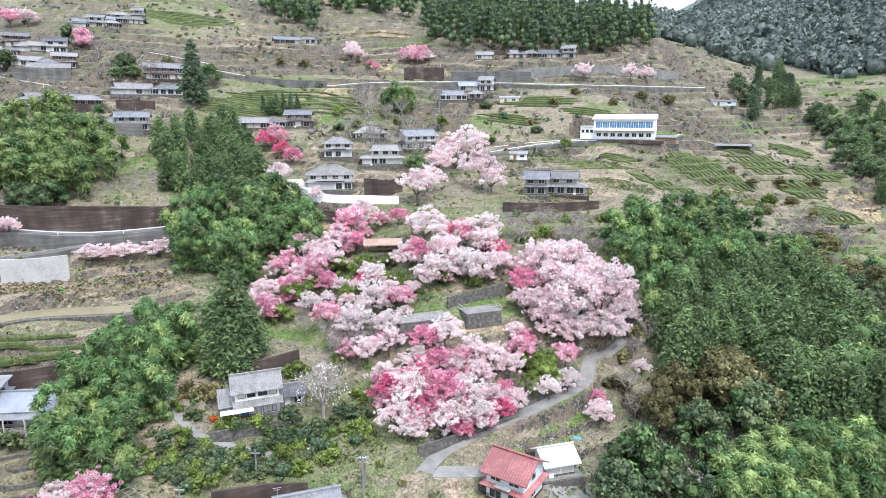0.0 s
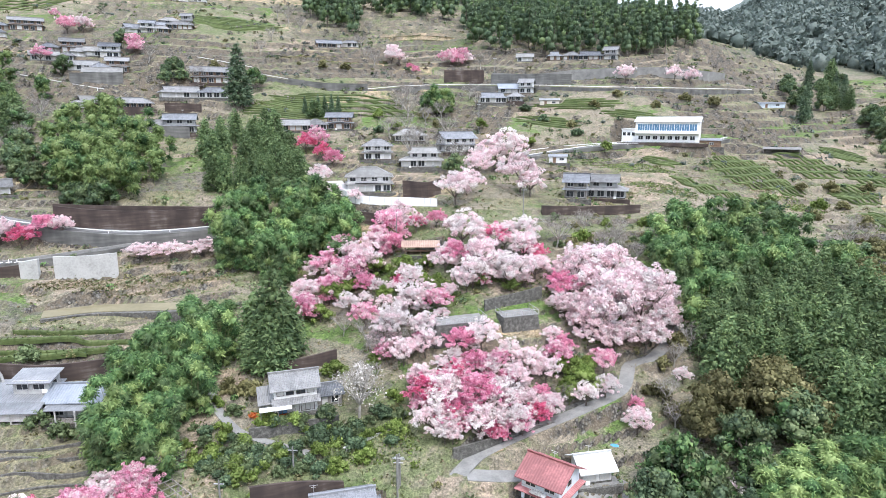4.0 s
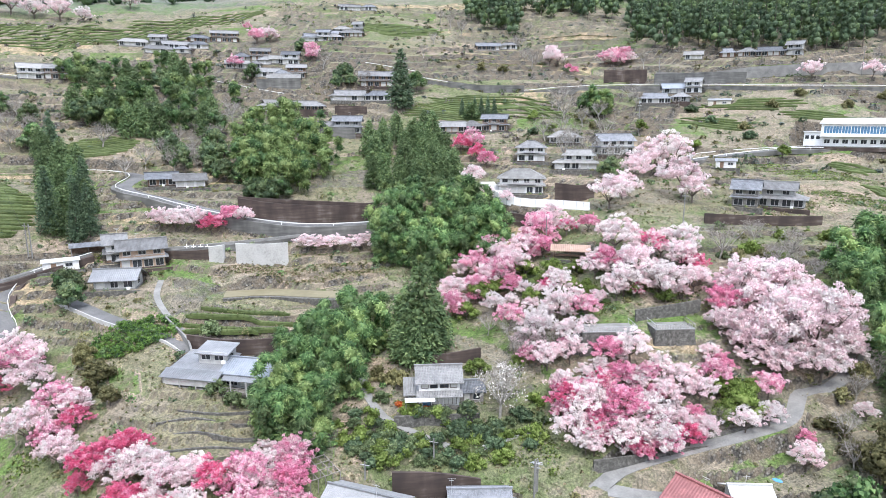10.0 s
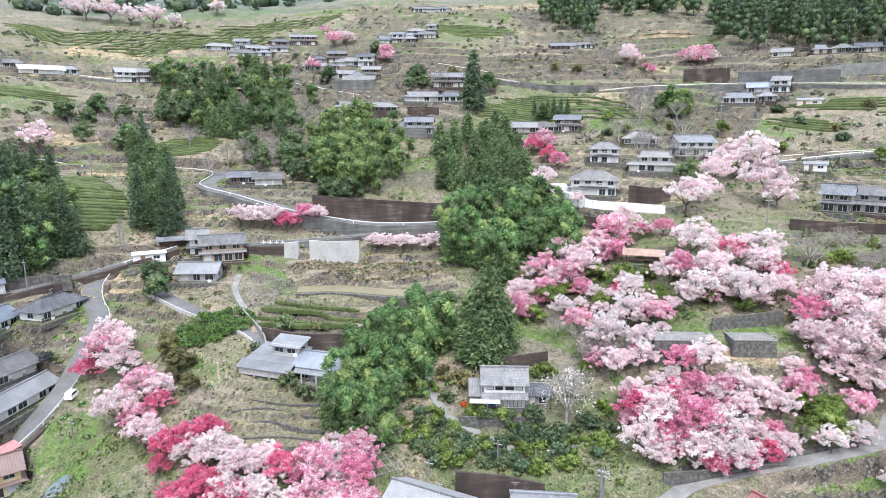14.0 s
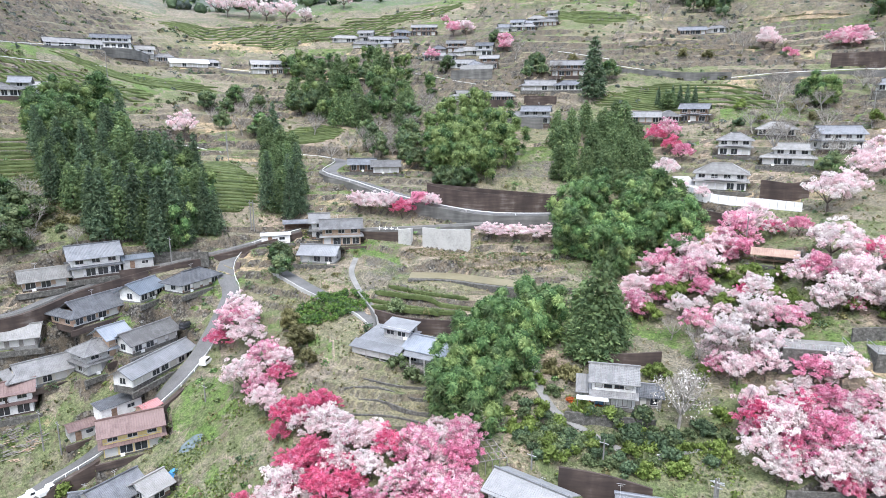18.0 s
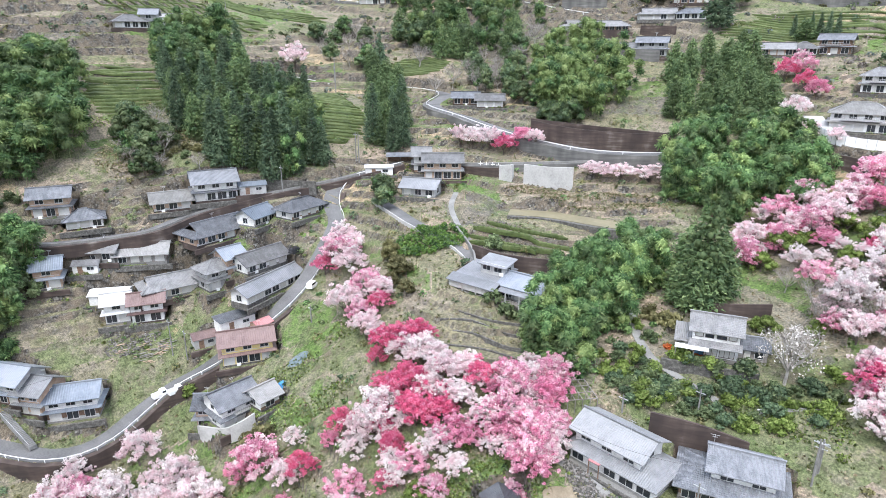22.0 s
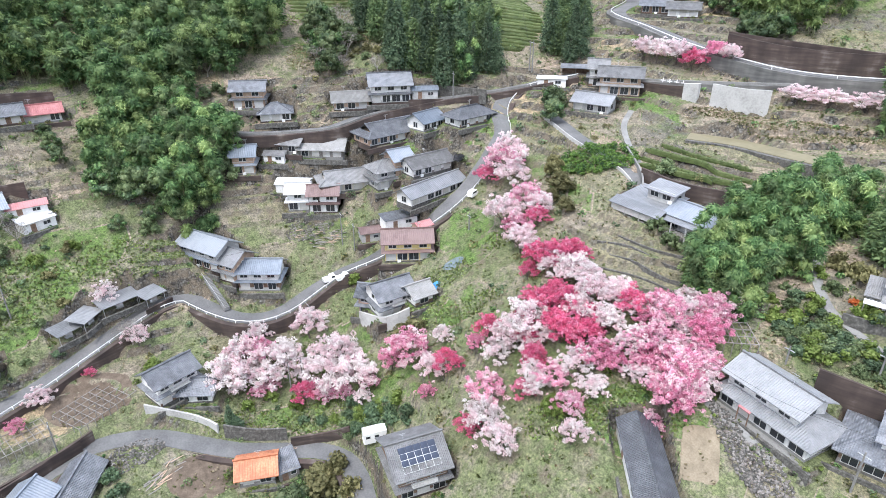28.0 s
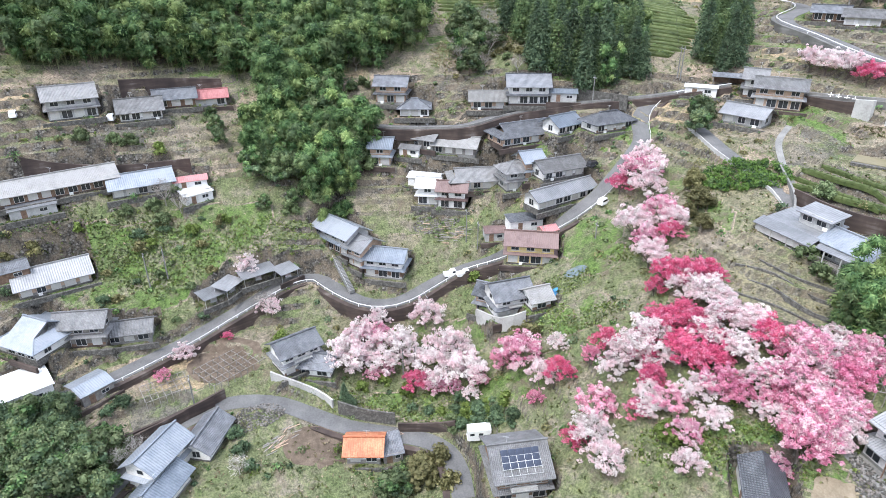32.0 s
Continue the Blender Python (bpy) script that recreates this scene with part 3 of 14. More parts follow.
SMOOTH.append((-142.7, 362.8, 28))
SMOOTH.append((-141.0, -28.0, 14))
SMOOTH.append((-146.0, -6.0, 8))
SMOOTH.append((-100.0, 34.0, 12))
TERRACES.append((-71.9, 118.9, 26, 16, 35, 1.6, 0.8))
TERRACES.append((-71.0, 82.5, 19, 13, 25, 1.2, 0.9))
TERRACES.append((-80.0, 114.8, 22, 22, 30, 1.8, 0.8))
TERRACES.append((108.2, 234.9, 45, 60, -15, 2.0, 0.75))
TERRACES.append((119.2, 183.9, 35, 50, -30, 2.2, 0.75))
TERRACES.append((-22.4, 300.2, 60, 50, 0, 2.4, 0.75))
TERRACES.append((-307.3, 305.6, 90, 70, 45, 2.6, 0.75))
TERRACES.append((-238.4, 103.1, 60, 50, 60, 2.4, 0.75))
TERRACES.append((-159.3, 46.9, 50, 16, 75, 2.0, 0.75))


# ---- shared builders ----
def mesh_of(name, verts, faces, mat, uvs=None):
    me = bpy.data.meshes.new(name)
    seen, index, kept = {}, [], []
    for v in verts:
        k = (round(v[0], 3), round(v[1], 3), round(v[2], 3))
        if k not in seen:
            seen[k] = len(kept)
            kept.append(k)
        index.append(seen[k])
    me.from_pydata(kept if uvs else [tuple(v) for v in verts], [], [tuple(index[i] for i in q) for q in faces] if uvs else faces)
    if uvs:
        at = me.attributes.new("slope_uv", "FLOAT_VECTOR", "CORNER")
        at.data.foreach_set("vector", [c for uv in uvs for c in (*uv, 0.0)])
    me.materials.append(M[mat])
    return me


def part(name, me, parent, label="", at=None):
    ob = new(name, me)
    ob.parent = parent
    if at is not None:
        ob.matrix_basis = at
    return tagged(ob, label)


def root(name, m, label, category, group=""):
    ob = new(name)
    ob.empty_display_size = 0.3
    ob.matrix_basis = m
    return tagged(ob, label, category, group)


CUBE = ((0, 1, 2, 3), (7, 6, 5, 4), (0, 4, 5, 1), (1, 5, 6, 2), (2, 6, 7, 3), (3, 7, 4, 0))


class Solid:
    """Collects boxes, prisms and tubes for one mesh."""

    def __init__(self):
        self.v, self.f = [], []

    def hexa(self, bottom, top):
        n = len(self.v)
        self.v += [tuple(p) for p in bottom] + [tuple(p) for p in top]
        self.f += [tuple(n + i for i in reversed(q)) for q in CUBE]
        return self

    def box(self, x0, y0, z0, x1, y1, z1):
        c = ((x0, y0), (x1, y0), (x1, y1), (x0, y1))
        return self.hexa([(*p, z0) for p in c], [(*p, z1) for p in c])

    def tube(self, a, b, ra, rb, n=6):
        a, b = Vector(a), Vector(b)
        q = (b - a).to_track_quat("Z", "Y")
        k = len(self.v)
        for p, r in ((a, ra), (b, rb)):
            for i in range(n):
                t = math.tau * i / n
                self.v.append(tuple(p + q @ Vector((r * math.cos(t), r * math.sin(t), 0))))
        self.f += [(k + i, k + (i + 1) % n, k + n + (i + 1) % n, k + n + i) for i in range(n)]
        self.f.append(tuple(k + n + i for i in range(n)))
        self.f.append(tuple(k + i for i in reversed(range(n))))
        return self

    def beam(self, a, b, w, h):
        """A bar from a to b, w wide and h high, its top at the points."""
        a, b = Vector(a), Vector(b)
        d = (b - a)
        s = Vector((-d.y, d.x, 0)).normalized() * w / 2
        dn = Vector((0, 0, -h))
        return self.hexa([a - s + dn, b - s + dn, b + s + dn, a + s + dn], [a - s, b - s, b + s, a + s])

    def mesh(self, name, mat):
        return mesh_of(name, self.v, self.f, mat)


def roof_mesh(kind, w, d, rise, over, mat, thick=0.16, over_x=None):
    """A roof on a w by d plan, eave at z 0: gable, hip, irimoya, shed or skirt (a ring of lean-to eaves)."""
    ox = over if over_x is None else over_x
    X, Y = w / 2 + ox, d / 2 + over
    drop = rise * over / (d / 2)
    quads = []
    if kind == "gable":
        a, b = (-X, 0, rise), (X, 0, rise)
        quads = [((-X, -Y, -drop), (X, -Y, -drop), b, a), ((X, Y, -drop), (-X, Y, -drop), a, b)]
    elif kind == "shed":
        quads = [((-X, -Y, -drop), (X, -Y, -drop), (X, Y, rise), (-X, Y, rise))]
    elif kind in ("hip", "irimoya"):
        k = max(0.3, X - Y) if kind == "hip" else X - Y * 0.42
        top = rise
        a, b = (-k, 0, top), (k, 0, top)
        if kind == "hip":
            quads = [((-X, -Y, -drop), (X, -Y, -drop), b, a), ((X, Y, -drop), (-X, Y, -drop), a, b),
                     ((X, -Y, -drop), (X, Y, -drop), b), ((-X, Y, -drop), (-X, -Y, -drop), a)]
        else:
            f = 0.42
            y1, z1 = Y * (1 - f), -drop + (rise + drop) * f
            g = X - Y * f
            quads = [((-X, -Y, -drop), (X, -Y, -drop), (g, -y1, z1), (-g, -y1, z1)), ((X, Y, -drop), (-X, Y, -drop), (-g, y1, z1), (g, y1, z1)),
                     ((X, -Y, -drop), (X, Y, -drop), (g, y1, z1), (g, -y1, z1)), ((-X, Y, -drop), (-X, -Y, -drop), (-g, -y1, z1), (-g, y1, z1)),
                     ((-g, -y1, z1), (g, -y1, z1), (g, 0, rise), (-g, 0, rise)),
                     ((g, y1, z1), (-g, y1, z1), (-g, 0, rise), (g, 0, rise))]
    elif kind == "skirt":
        x, y = w / 2, d / 2
        quads = [((-X, -Y, -rise), (X, -Y, -rise), (x, -y, 0), (-x, -y, 0)), ((X, Y, -rise), (-X, Y, -rise), (-x, y, 0), (x, y, 0)),
                 ((X, -Y, -rise), (X, Y, -rise), (x, y, 0), (x, -y, 0)), ((-X, Y, -rise), (-X, -Y, -rise), (-x, -y, 0), (-x, y, 0))]
    def shared(a, b):
        """How many slopes meet in the edge from a to b."""
        count = 0
        for r in quads:
            near = [min((Vector(p) - e).length for p in r) < 1e-3 for e in (a, b)]
            count += all(near)
        return count
    verts, faces, uvs = [], [], []
    for q in quads:
        n, k = len(verts), len(q)
        q = [Vector(p) for p in q]
        along = (q[1] - q[0]).normalized()
        up = (q[-1] - q[0])
        up = (up - along * up.dot(along)).normalized()
        verts += q + [p - Vector((0, 0, thick)) for p in q]
        flat = [((p - q[0]).dot(along), (p - q[0]).dot(up)) for p in q]
        faces.append(tuple(n + i for i in range(k)))
        uvs += flat
        faces.append(tuple(n + k + i for i in reversed(range(k))))
        uvs += [flat[i] for i in reversed(range(k))]
        for i in range(k):
            j = (i + 1) % k
            if shared(q[i], q[j]) < 2:
                faces.append((n + i, n + k + i, n + k + j, n + j))
                uvs += [(0, 0)] * 4
    return mesh_of("roof", verts, faces, mat, uvs)


def add_ridges(parent, kind, w, d, rise, over, mat, at):
    """The ridge cap and, on hipped roofs, the four hip ridges."""
    X, Y = w / 2 + over, d / 2 + over
    drop = rise * over / (d / 2)
    k = X if kind == "gable" else max(0.3, X - Y) if kind == "hip" else X - Y * 0.42
    part("ridge", Solid().box(-k - 0.1, -0.17, rise - 0.05, k + 0.1, 0.17, rise + 0.24).mesh("ridge", mat), parent, at=at)
    if kind in ("hip", "irimoya"):
        f = 1.0 if kind == "hip" else 0.42
        for sx in (-1, 1):
            for sy in (-1, 1):
                end = (sx * (k if kind == "hip" else X - Y * f), sy * Y * (1 - f), -drop + (rise + drop) * f + 0.12)
                part("hip_ridge", Solid().beam((sx * X, sy * Y, -drop + 0.12), end, 0.26, 0.2).mesh("hip_ridge", mat), parent, at=at)


WINDOW_CACHE = {}


def lattice(xs, zs, solid, deep):
    """A flat lattice in the xz plane, in one piece: the cells for which solid(i, k) holds, deep thick towards +y."""
    s = Solid()
    at = {}

    def vert(i, k, back):
        key = (i, k, back)
        if key not in at:
            at[key] = len(s.v)
            s.v.append((xs[i], 0.02 if back else 0.02 - deep, zs[k]))
        return at[key]
    nx, nz = len(xs) - 1, len(zs) - 1
    inside = lambda i, k: 0 <= i < nx and 0 <= k < nz and solid(i, k)
    for i in range(nx):
        for k in range(nz):
            if not solid(i, k):
                continue
            s.f.append((vert(i, k, 0), vert(i + 1, k, 0), vert(i + 1, k + 1, 0), vert(i, k + 1, 0)))
            for di, dk, p, q in ((0, -1, (i, k), (i + 1, k)), (1, 0, (i + 1, k), (i + 1, k + 1)), (0, 1, (i + 1, k + 1), (i, k + 1)), (-1, 0, (i, k + 1), (i, k))):
                if not inside(i + di, k + dk):
                    s.f.append((vert(*q, 0), vert(*p, 0), vert(*p, 1), vert(*q, 1)))
    return s


def window(parent, x, y, z, w, h, turn, trim="frame_alu", pane="glass", name="window"):
    """A framed window with glass and mullions, proud of the wall it sits on. turn: 0 faces -y."""
    key = (round(w, 1), round(h, 1), trim, pane)
    if key not in WINDOW_CACHE:
        w, h = key[:2]
        t = 0.09
        n = max(1, round(w / 0.95))
        xs = sorted({round(-w / 2 + (w - t) * i / n + e, 4) for i in range(n + 1) for e in (0, t)})
        s = lattice(xs, [0, t, h - t, h], lambda i, k: i % 2 == 0 or k != 1, 0.09)
        p = Solid().box(-w / 2 + t, -0.03, t, w / 2 - t, 0.01, h - t)
        WINDOW_CACHE[key] = (s.mesh("window_frame", trim), p.mesh("pane", pane))
    a, b = WINDOW_CACHE[key]
    ob = part(name, a, parent, at=Matrix.Translation((x, y, z)) @ Matrix.Rotation(turn, 4, "Z"))
    part("pane", b, ob)
    return ob


def wall_body(w, d, h, mat, gable=0.0, base=0.0):
    """The walls of a storey, with gable ends of that rise."""
    x, y = w / 2, d / 2
    v = [(-x, -y, base), (x, -y, base), (x, y, base), (-x, y, base), (-x, -y, h), (x, -y, h), (x, y, h), (-x, y, h)]
    f = [(0, 1, 5, 4), (2, 3, 7, 6), (3, 2, 1, 0)]
    if gable:
        v += [(-x, 0, h + gable), (x, 0, h + gable)]
        f += [(1, 2, 6, 9, 5), (3, 0, 4, 8, 7), (4, 5, 9, 8), (6, 7, 8, 9)]
    else:
        f += [(1, 2, 6, 5), (3, 0, 4, 7), (4, 5, 6, 7)]
    return mesh_of("wall", v, f, mat)


def openings(parent, w, d, z, h, rnd, trim, pane, sill, wide, sides=True):
    """Windows along the front and back and on both ends of a storey."""
    n = max(1, int(w / (wide + 0.5)))
    for i in range(n):
        x = -w / 2 + w * (i + 0.5) / n
        ww = min(wide * 1.15, w / n - 0.3) * rnd.uniform(0.8, 1.0)
        window(parent, x, -d / 2 - 0.01, z + sill, ww, h - sill, 0, trim, pane if rnd.random() < 0.6 else "shoji")
    if sides:
        for sx, turn in ((1, math.pi / 2), (-1, -math.pi / 2)):
            m = max(1, int(d / 4.0))
            for i in range(m):
                y = -d / 2 + d * (i + 0.5) / m
                window(parent, sx * (w / 2 + 0.01), y, z + sill + 0.25, min(1.6, d / m - 0.8), max(0.7, h - sill - 0.4), turn, trim, pane)


def house(x, y, z, turn, w, d, storeys=2, roof="gable", tiles="tile_dark", wall="plaster_white", label="", upper=None, rise=0.0,
          trim="frame_alu", pane="glass", eave=0.9, base=None, storey=2.5, lower_wall="", skirt=True, sides=True, name="house", category="house", plain=False, seed=0):
    """A house with its front to local -y. upper: (width share, depth share, shift x, shift y) of the second storey."""
    rnd = random.Random(seed or int(abs(x * 13 + y * 7)))
    h = root(name, Matrix.Translation((x, y, z)) @ Matrix.Rotation(radians(turn), 4, "Z"), label, category)
    rise = rise or d * 0.27
    foot = Solid().box(-w / 2 - 0.1, -d / 2 - 0.1, -1.2, w / 2 + 0.1, d / 2 + 0.1, 0.35)
    part("foundation", foot.mesh("foundation", base or rnd.choice(["concrete", "stained", "stone"])), h)
    low = lower_wall or wall
    sides = sides and not plain
    if not plain and rnd.random() < 0.5:
        part("dado", Solid().box(-w / 2 - 0.03, -d / 2 - 0.03, 0.35, w / 2 + 0.03, -d / 2 + 0.02, 0.95).mesh("dado", rnd.choice(["wood_brown", "wood_grey", "plaster_grey"])), h)
        part("lintel_board", Solid().box(-w / 2 - 0.03, -d / 2 - 0.03, storey - 0.15, w / 2 + 0.03, -d / 2 + 0.02, storey + 0.25).mesh("fascia", rnd.choice(["wood_brown", "wood_grey"])), h)
    ridged = roof in ("gable", "hip", "irimoya")
    top_kind = "gable" if roof == "gable" else roof
    for k in range(0 if plain else rnd.choice((0, 1, 1))):
        part("air_conditioner", Solid().box(-0.4, -0.34, 0, 0.4, -0.04, 0.6).mesh("air_conditioner", "white_paint"), h, at=Matrix.Translation((rnd.uniform(-0.4, 0.4) * w, -d / 2, 0.05)))
    if not plain and rnd.random() < 0.5:
        zr = storey * storeys + rise
        part("antenna", Solid().tube((0, 0, -0.8), (0, 0, 1.9), 0.03, 0.03, 5).box(-0.6, -0.02, 1.75, 0.6, 0.02, 1.8).box(-0.35, -0.02, 1.45, 0.35, 0.02, 1.5).mesh("antenna", "steel"), h, at=Matrix.Translation((rnd.uniform(-0.25, 0.25) * w, 0.1, zr)))
    if storeys == 1:
        part("wall", wall_body(w, d, storey + 0.3, low, rise - 0.02 if roof == "gable" else 0, 0.35), h)
        openings(h, w, d, 0.35, 2.0, rnd, trim, pane, 0.15, 1.9, sides)
        part("roof", roof_mesh(roof, w, d, rise, eave, tiles), h, at=Matrix.Translation((0, 0, storey + 0.36)))
        if ridged:
            add_ridges(h, roof, w, d, rise, eave, tiles, Matrix.Translation((0, 0, storey + 0.36)))
        return h
    uw, ud, ux, uy = upper or (1.0, 1.0, 0, 0)
    W, D = w * uw, d * ud
    lo = storey + 0.3
    part("wall", wall_body(w, d, lo, low, 0, 0.35), h)
    openings(h, w, d, 0.35, 2.0, rnd, trim, pane, 0.1, 2.0, sides)
    if skirt:
        if upper and (uw < 0.95 or ud < 0.95):
            rr = min(d * 0.2, 1.6)
            part("lower_roof", roof_mesh("hip", w, d, rr, eave, tiles), h, at=Matrix.Translation((0, 0, lo + 0.05)))
        else:
            part("lower_roof", roof_mesh("skirt", w, d, 0.35, 0.9, tiles, 0.12), h, at=Matrix.Translation((0, 0, lo + 0.25)))
    sh = Matrix.Translation((ux, uy, 0))
    if rnd.random() < 0.3 and W > 6 and not upper:
        bw = W * rnd.uniform(0.4, 0.7)
        bal = part("balcony", Solid().box(-bw / 2, -1.1, 0, bw / 2, 0, 0.12).mesh("balcony", "plaster_grey"), h, at=Matrix.Translation((ux, uy - D / 2, lo + 0.3)))
        xs = [v for k in range(int(bw / 0.45) + 1) for v in (-bw / 2 + k * 0.45, -bw / 2 + k * 0.45 + 0.06)]
        part("railing", lattice(xs, [0.1, 0.16, 0.95, 1.03], lambda i, k: i % 2 == 0 or k != 1, 0.05).mesh("railing", trim), bal, at=Matrix.Translation((0, -1.07, 0)))
    part("upper_wall", wall_body(W, D, lo + storey, wall, rise * ud - 0.02 if roof == "gable" else 0, lo), h, at=sh)
    up = part("upper_front", Solid().box(-W / 2 + 0.1, -D / 2 - 0.04, lo + 0.55, W / 2 - 0.1, -D / 2, lo + 0.65).mesh("sill_band", trim), h, at=sh)
    n = max(1, int(W / 2.7))
    for i in range(n):
        window(h, ux - W / 2 + W * (i + 0.5) / n, uy - D / 2 - 0.01, lo + 0.75, min(1.8, W / n - 0.5), 1.35, 0, trim, pane)
    if sides:
        for sx, turn2 in ((1, math.pi / 2), (-1, -math.pi / 2)):
            window(h, ux + sx * (W / 2 + 0.01), uy, lo + 0.9, 1.4, 1.1, turn2, trim, pane)
    rs = rise * ud
    part("roof", roof_mesh(top_kind, W, D, rs, eave, tiles), h, at=sh @ Matrix.Translation((0, 0, lo + storey + 0.06)))
    if ridged:
        add_ridges(h, top_kind, W, D, rs, eave, tiles, sh @ Matrix.Translation((0, 0, lo + storey + 0.06)))
    return h


def shed(x, y, z, turn, w, d, h=2.3, roof="gable", tiles="metal_grey", wall="wood_grey", label="", rise=0.7, opened=False, name="shed", category="shed"):
    """A small outbuilding; opened: posts and no front wall."""
    s = root(name, Matrix.Translation((x, y, z)) @ Matrix.Rotation(radians(turn), 4, "Z"), label, category)
    if opened:
        for sx in (-1, 0, 1) if w > 6 else (-1, 1):
            for sy in (-1, 1):
                part("post", Solid().box(-0.07, -0.07, -0.8, 0.07, 0.07, h + (rise if roof == "shed" and sy > 0 else 0)).mesh("post", "wood_grey"), s, at=Matrix.Translation((sx * (w / 2 - 0.15), sy * (d / 2 - 0.15), 0)))
        part("back_wall", Solid().box(-w / 2, d / 2 - 0.1, -0.8, w / 2, d / 2 - 0.02, h * 0.9).mesh("back_wall", wall), s)
    else:
        part("wall", wall_body(w, d, h, wall, rise - 0.02 if roof == "gable" else 0, -0.8), s)
        part("door", Solid().box(-0.55, -0.04, 0, 0.55, 0.02, 1.9).mesh("door", "wood_brown"), s, at=Matrix.Translation((-w * 0.2, -d / 2, 0)))
        if w > 3.2:
            window(s, w * 0.22, -d / 2 - 0.01, 0.9, min(1.6, w * 0.3), 0.9, 0)
    part("roof", roof_mesh(roof, w, d, rise, 0.35, tiles, 0.08), s, at=Matrix.Translation((0, 0, h + 0.03)))
    return s


# ---- plants ----
GOLD = (1 + math.sqrt(5)) / 2
BALL = np.array([(-1, GOLD, 0), (1, GOLD, 0), (-1, -GOLD, 0), (1, -GOLD, 0), (0, -1, GOLD), (0, 1, GOLD), (0, -1, -GOLD), (0, 1, -GOLD), (GOLD, 0, -1), (GOLD, 0, 1), (-GOLD, 0, -1), (-GOLD, 0, 1)]) / math.sqrt(1 + GOLD ** 2)
BALL_FACES = np.array([(0, 11, 5), (0, 5, 1), (0, 1, 7), (0, 7, 10), (0, 10, 11), (1, 5, 9), (5, 11, 4), (11, 10, 2), (10, 7, 6), (7, 1, 8),
                       (3, 9, 4), (3, 4, 2), (3, 2, 6), (3, 6, 8), (3, 8, 9), (4, 9, 5), (2, 4, 11), (6, 2, 10), (8, 6, 7), (9, 8, 1)])


def cloud_mesh(name, centres, radii, per, size, mat, seed, squash=0.85, droop=0.0, flat=0.5, blade=False, hang=0.0, slim=0.8, shell=(0.55, 1.08), core=0.0):
    """Many small leaf quads on the outside of clumps; per: how many on each; core: the share of a clump that is solid inner foliage."""
    r = np.random.default_rng(seed)
    c = np.repeat(np.asarray(centres, float), per, axis=0)
    rad = np.repeat(np.asarray(radii, float), per)
    n = len(c)
    d = r.normal(size=(n, 3))
    d[:, 2] += 0.25
    d /= np.linalg.norm(d, axis=1)[:, None]
    k = r.uniform(*shell, n) * rad
    p = c + d * k[:, None] * np.array([1, 1, squash])
    p[:, 2] -= droop * (k * np.hypot(d[:, 0], d[:, 1]))
    nrm = d + r.normal(size=(n, 3)) * flat
    nrm /= np.linalg.norm(nrm, axis=1)[:, None]
    a = np.cross(nrm, r.normal(size=(n, 3)))
    a /= np.linalg.norm(a, axis=1)[:, None]
    b = np.cross(nrm, a)
    s = size * r.uniform(0.55, 1.3, n)[:, None]
    if hang:
        b = d * np.array([0.8, 0.8, 0.2]) + np.array([0, 0, -hang]) + r.normal(size=(n, 3)) * 0.6
        b /= np.linalg.norm(b, axis=1)[:, None]
        a = np.cross(b, nrm)
        a /= np.linalg.norm(a, axis=1)[:, None]
    lift = nrm * s * 0.35
    if blade:
        q = np.stack([p - a * s * slim - lift, p + a * s * slim - lift, p + b * s * 1.5 * (0.8 / slim) ** 0.5 + lift], 1).reshape(-1, 3)
    else:
        q = np.stack([p - a * s - lift, p - b * s * 0.7 + lift, p + a * s - lift, p + b * s * 0.7 + lift], 1).reshape(-1, 3)
    e = 3 if blade else 4
    m = len(centres) if core else 0
    size_of = np.full(n + 20 * m, e, np.int32)
    index = np.arange(e * n, dtype=np.int32)
    if core:
        ball = BALL[None] * r.uniform(0.85, 1.1, (m, 12, 1)) * (core * np.asarray(radii, float))[:, None, None] * np.array([1, 1, squash])
        q = np.concatenate([q, (np.asarray(centres, float)[:, None] + ball).reshape(-1, 3)])
        size_of[n:] = 3
        index = np.concatenate([index, (e * n + 12 * np.arange(m)[:, None, None] + BALL_FACES[None]).ravel().astype(np.int32)])
    me = bpy.data.meshes.new(name)
    me.vertices.add(len(q))
    me.vertices.foreach_set("co", q.ravel())
    me.loops.add(len(index))
    me.loops.foreach_set("vertex_index", index)
    me.polygons.add(len(size_of))
    me.polygons.foreach_set("loop_start", (np.cumsum(size_of) - size_of).astype(np.int32))
    me.update(calc_edges=True)
    me.validate()
    for mm in ([mat] if isinstance(mat, str) else mat):
        me.materials.append(M[mm])
    if not isinstance(mat, str):
        pick = r.integers(0, len(mat), len(centres))
        which = np.repeat(pick, per)
        me.polygons.foreach_set("material_index", np.concatenate([which, np.repeat(pick, 20)] if core else [which]).astype(np.int32))
    return me


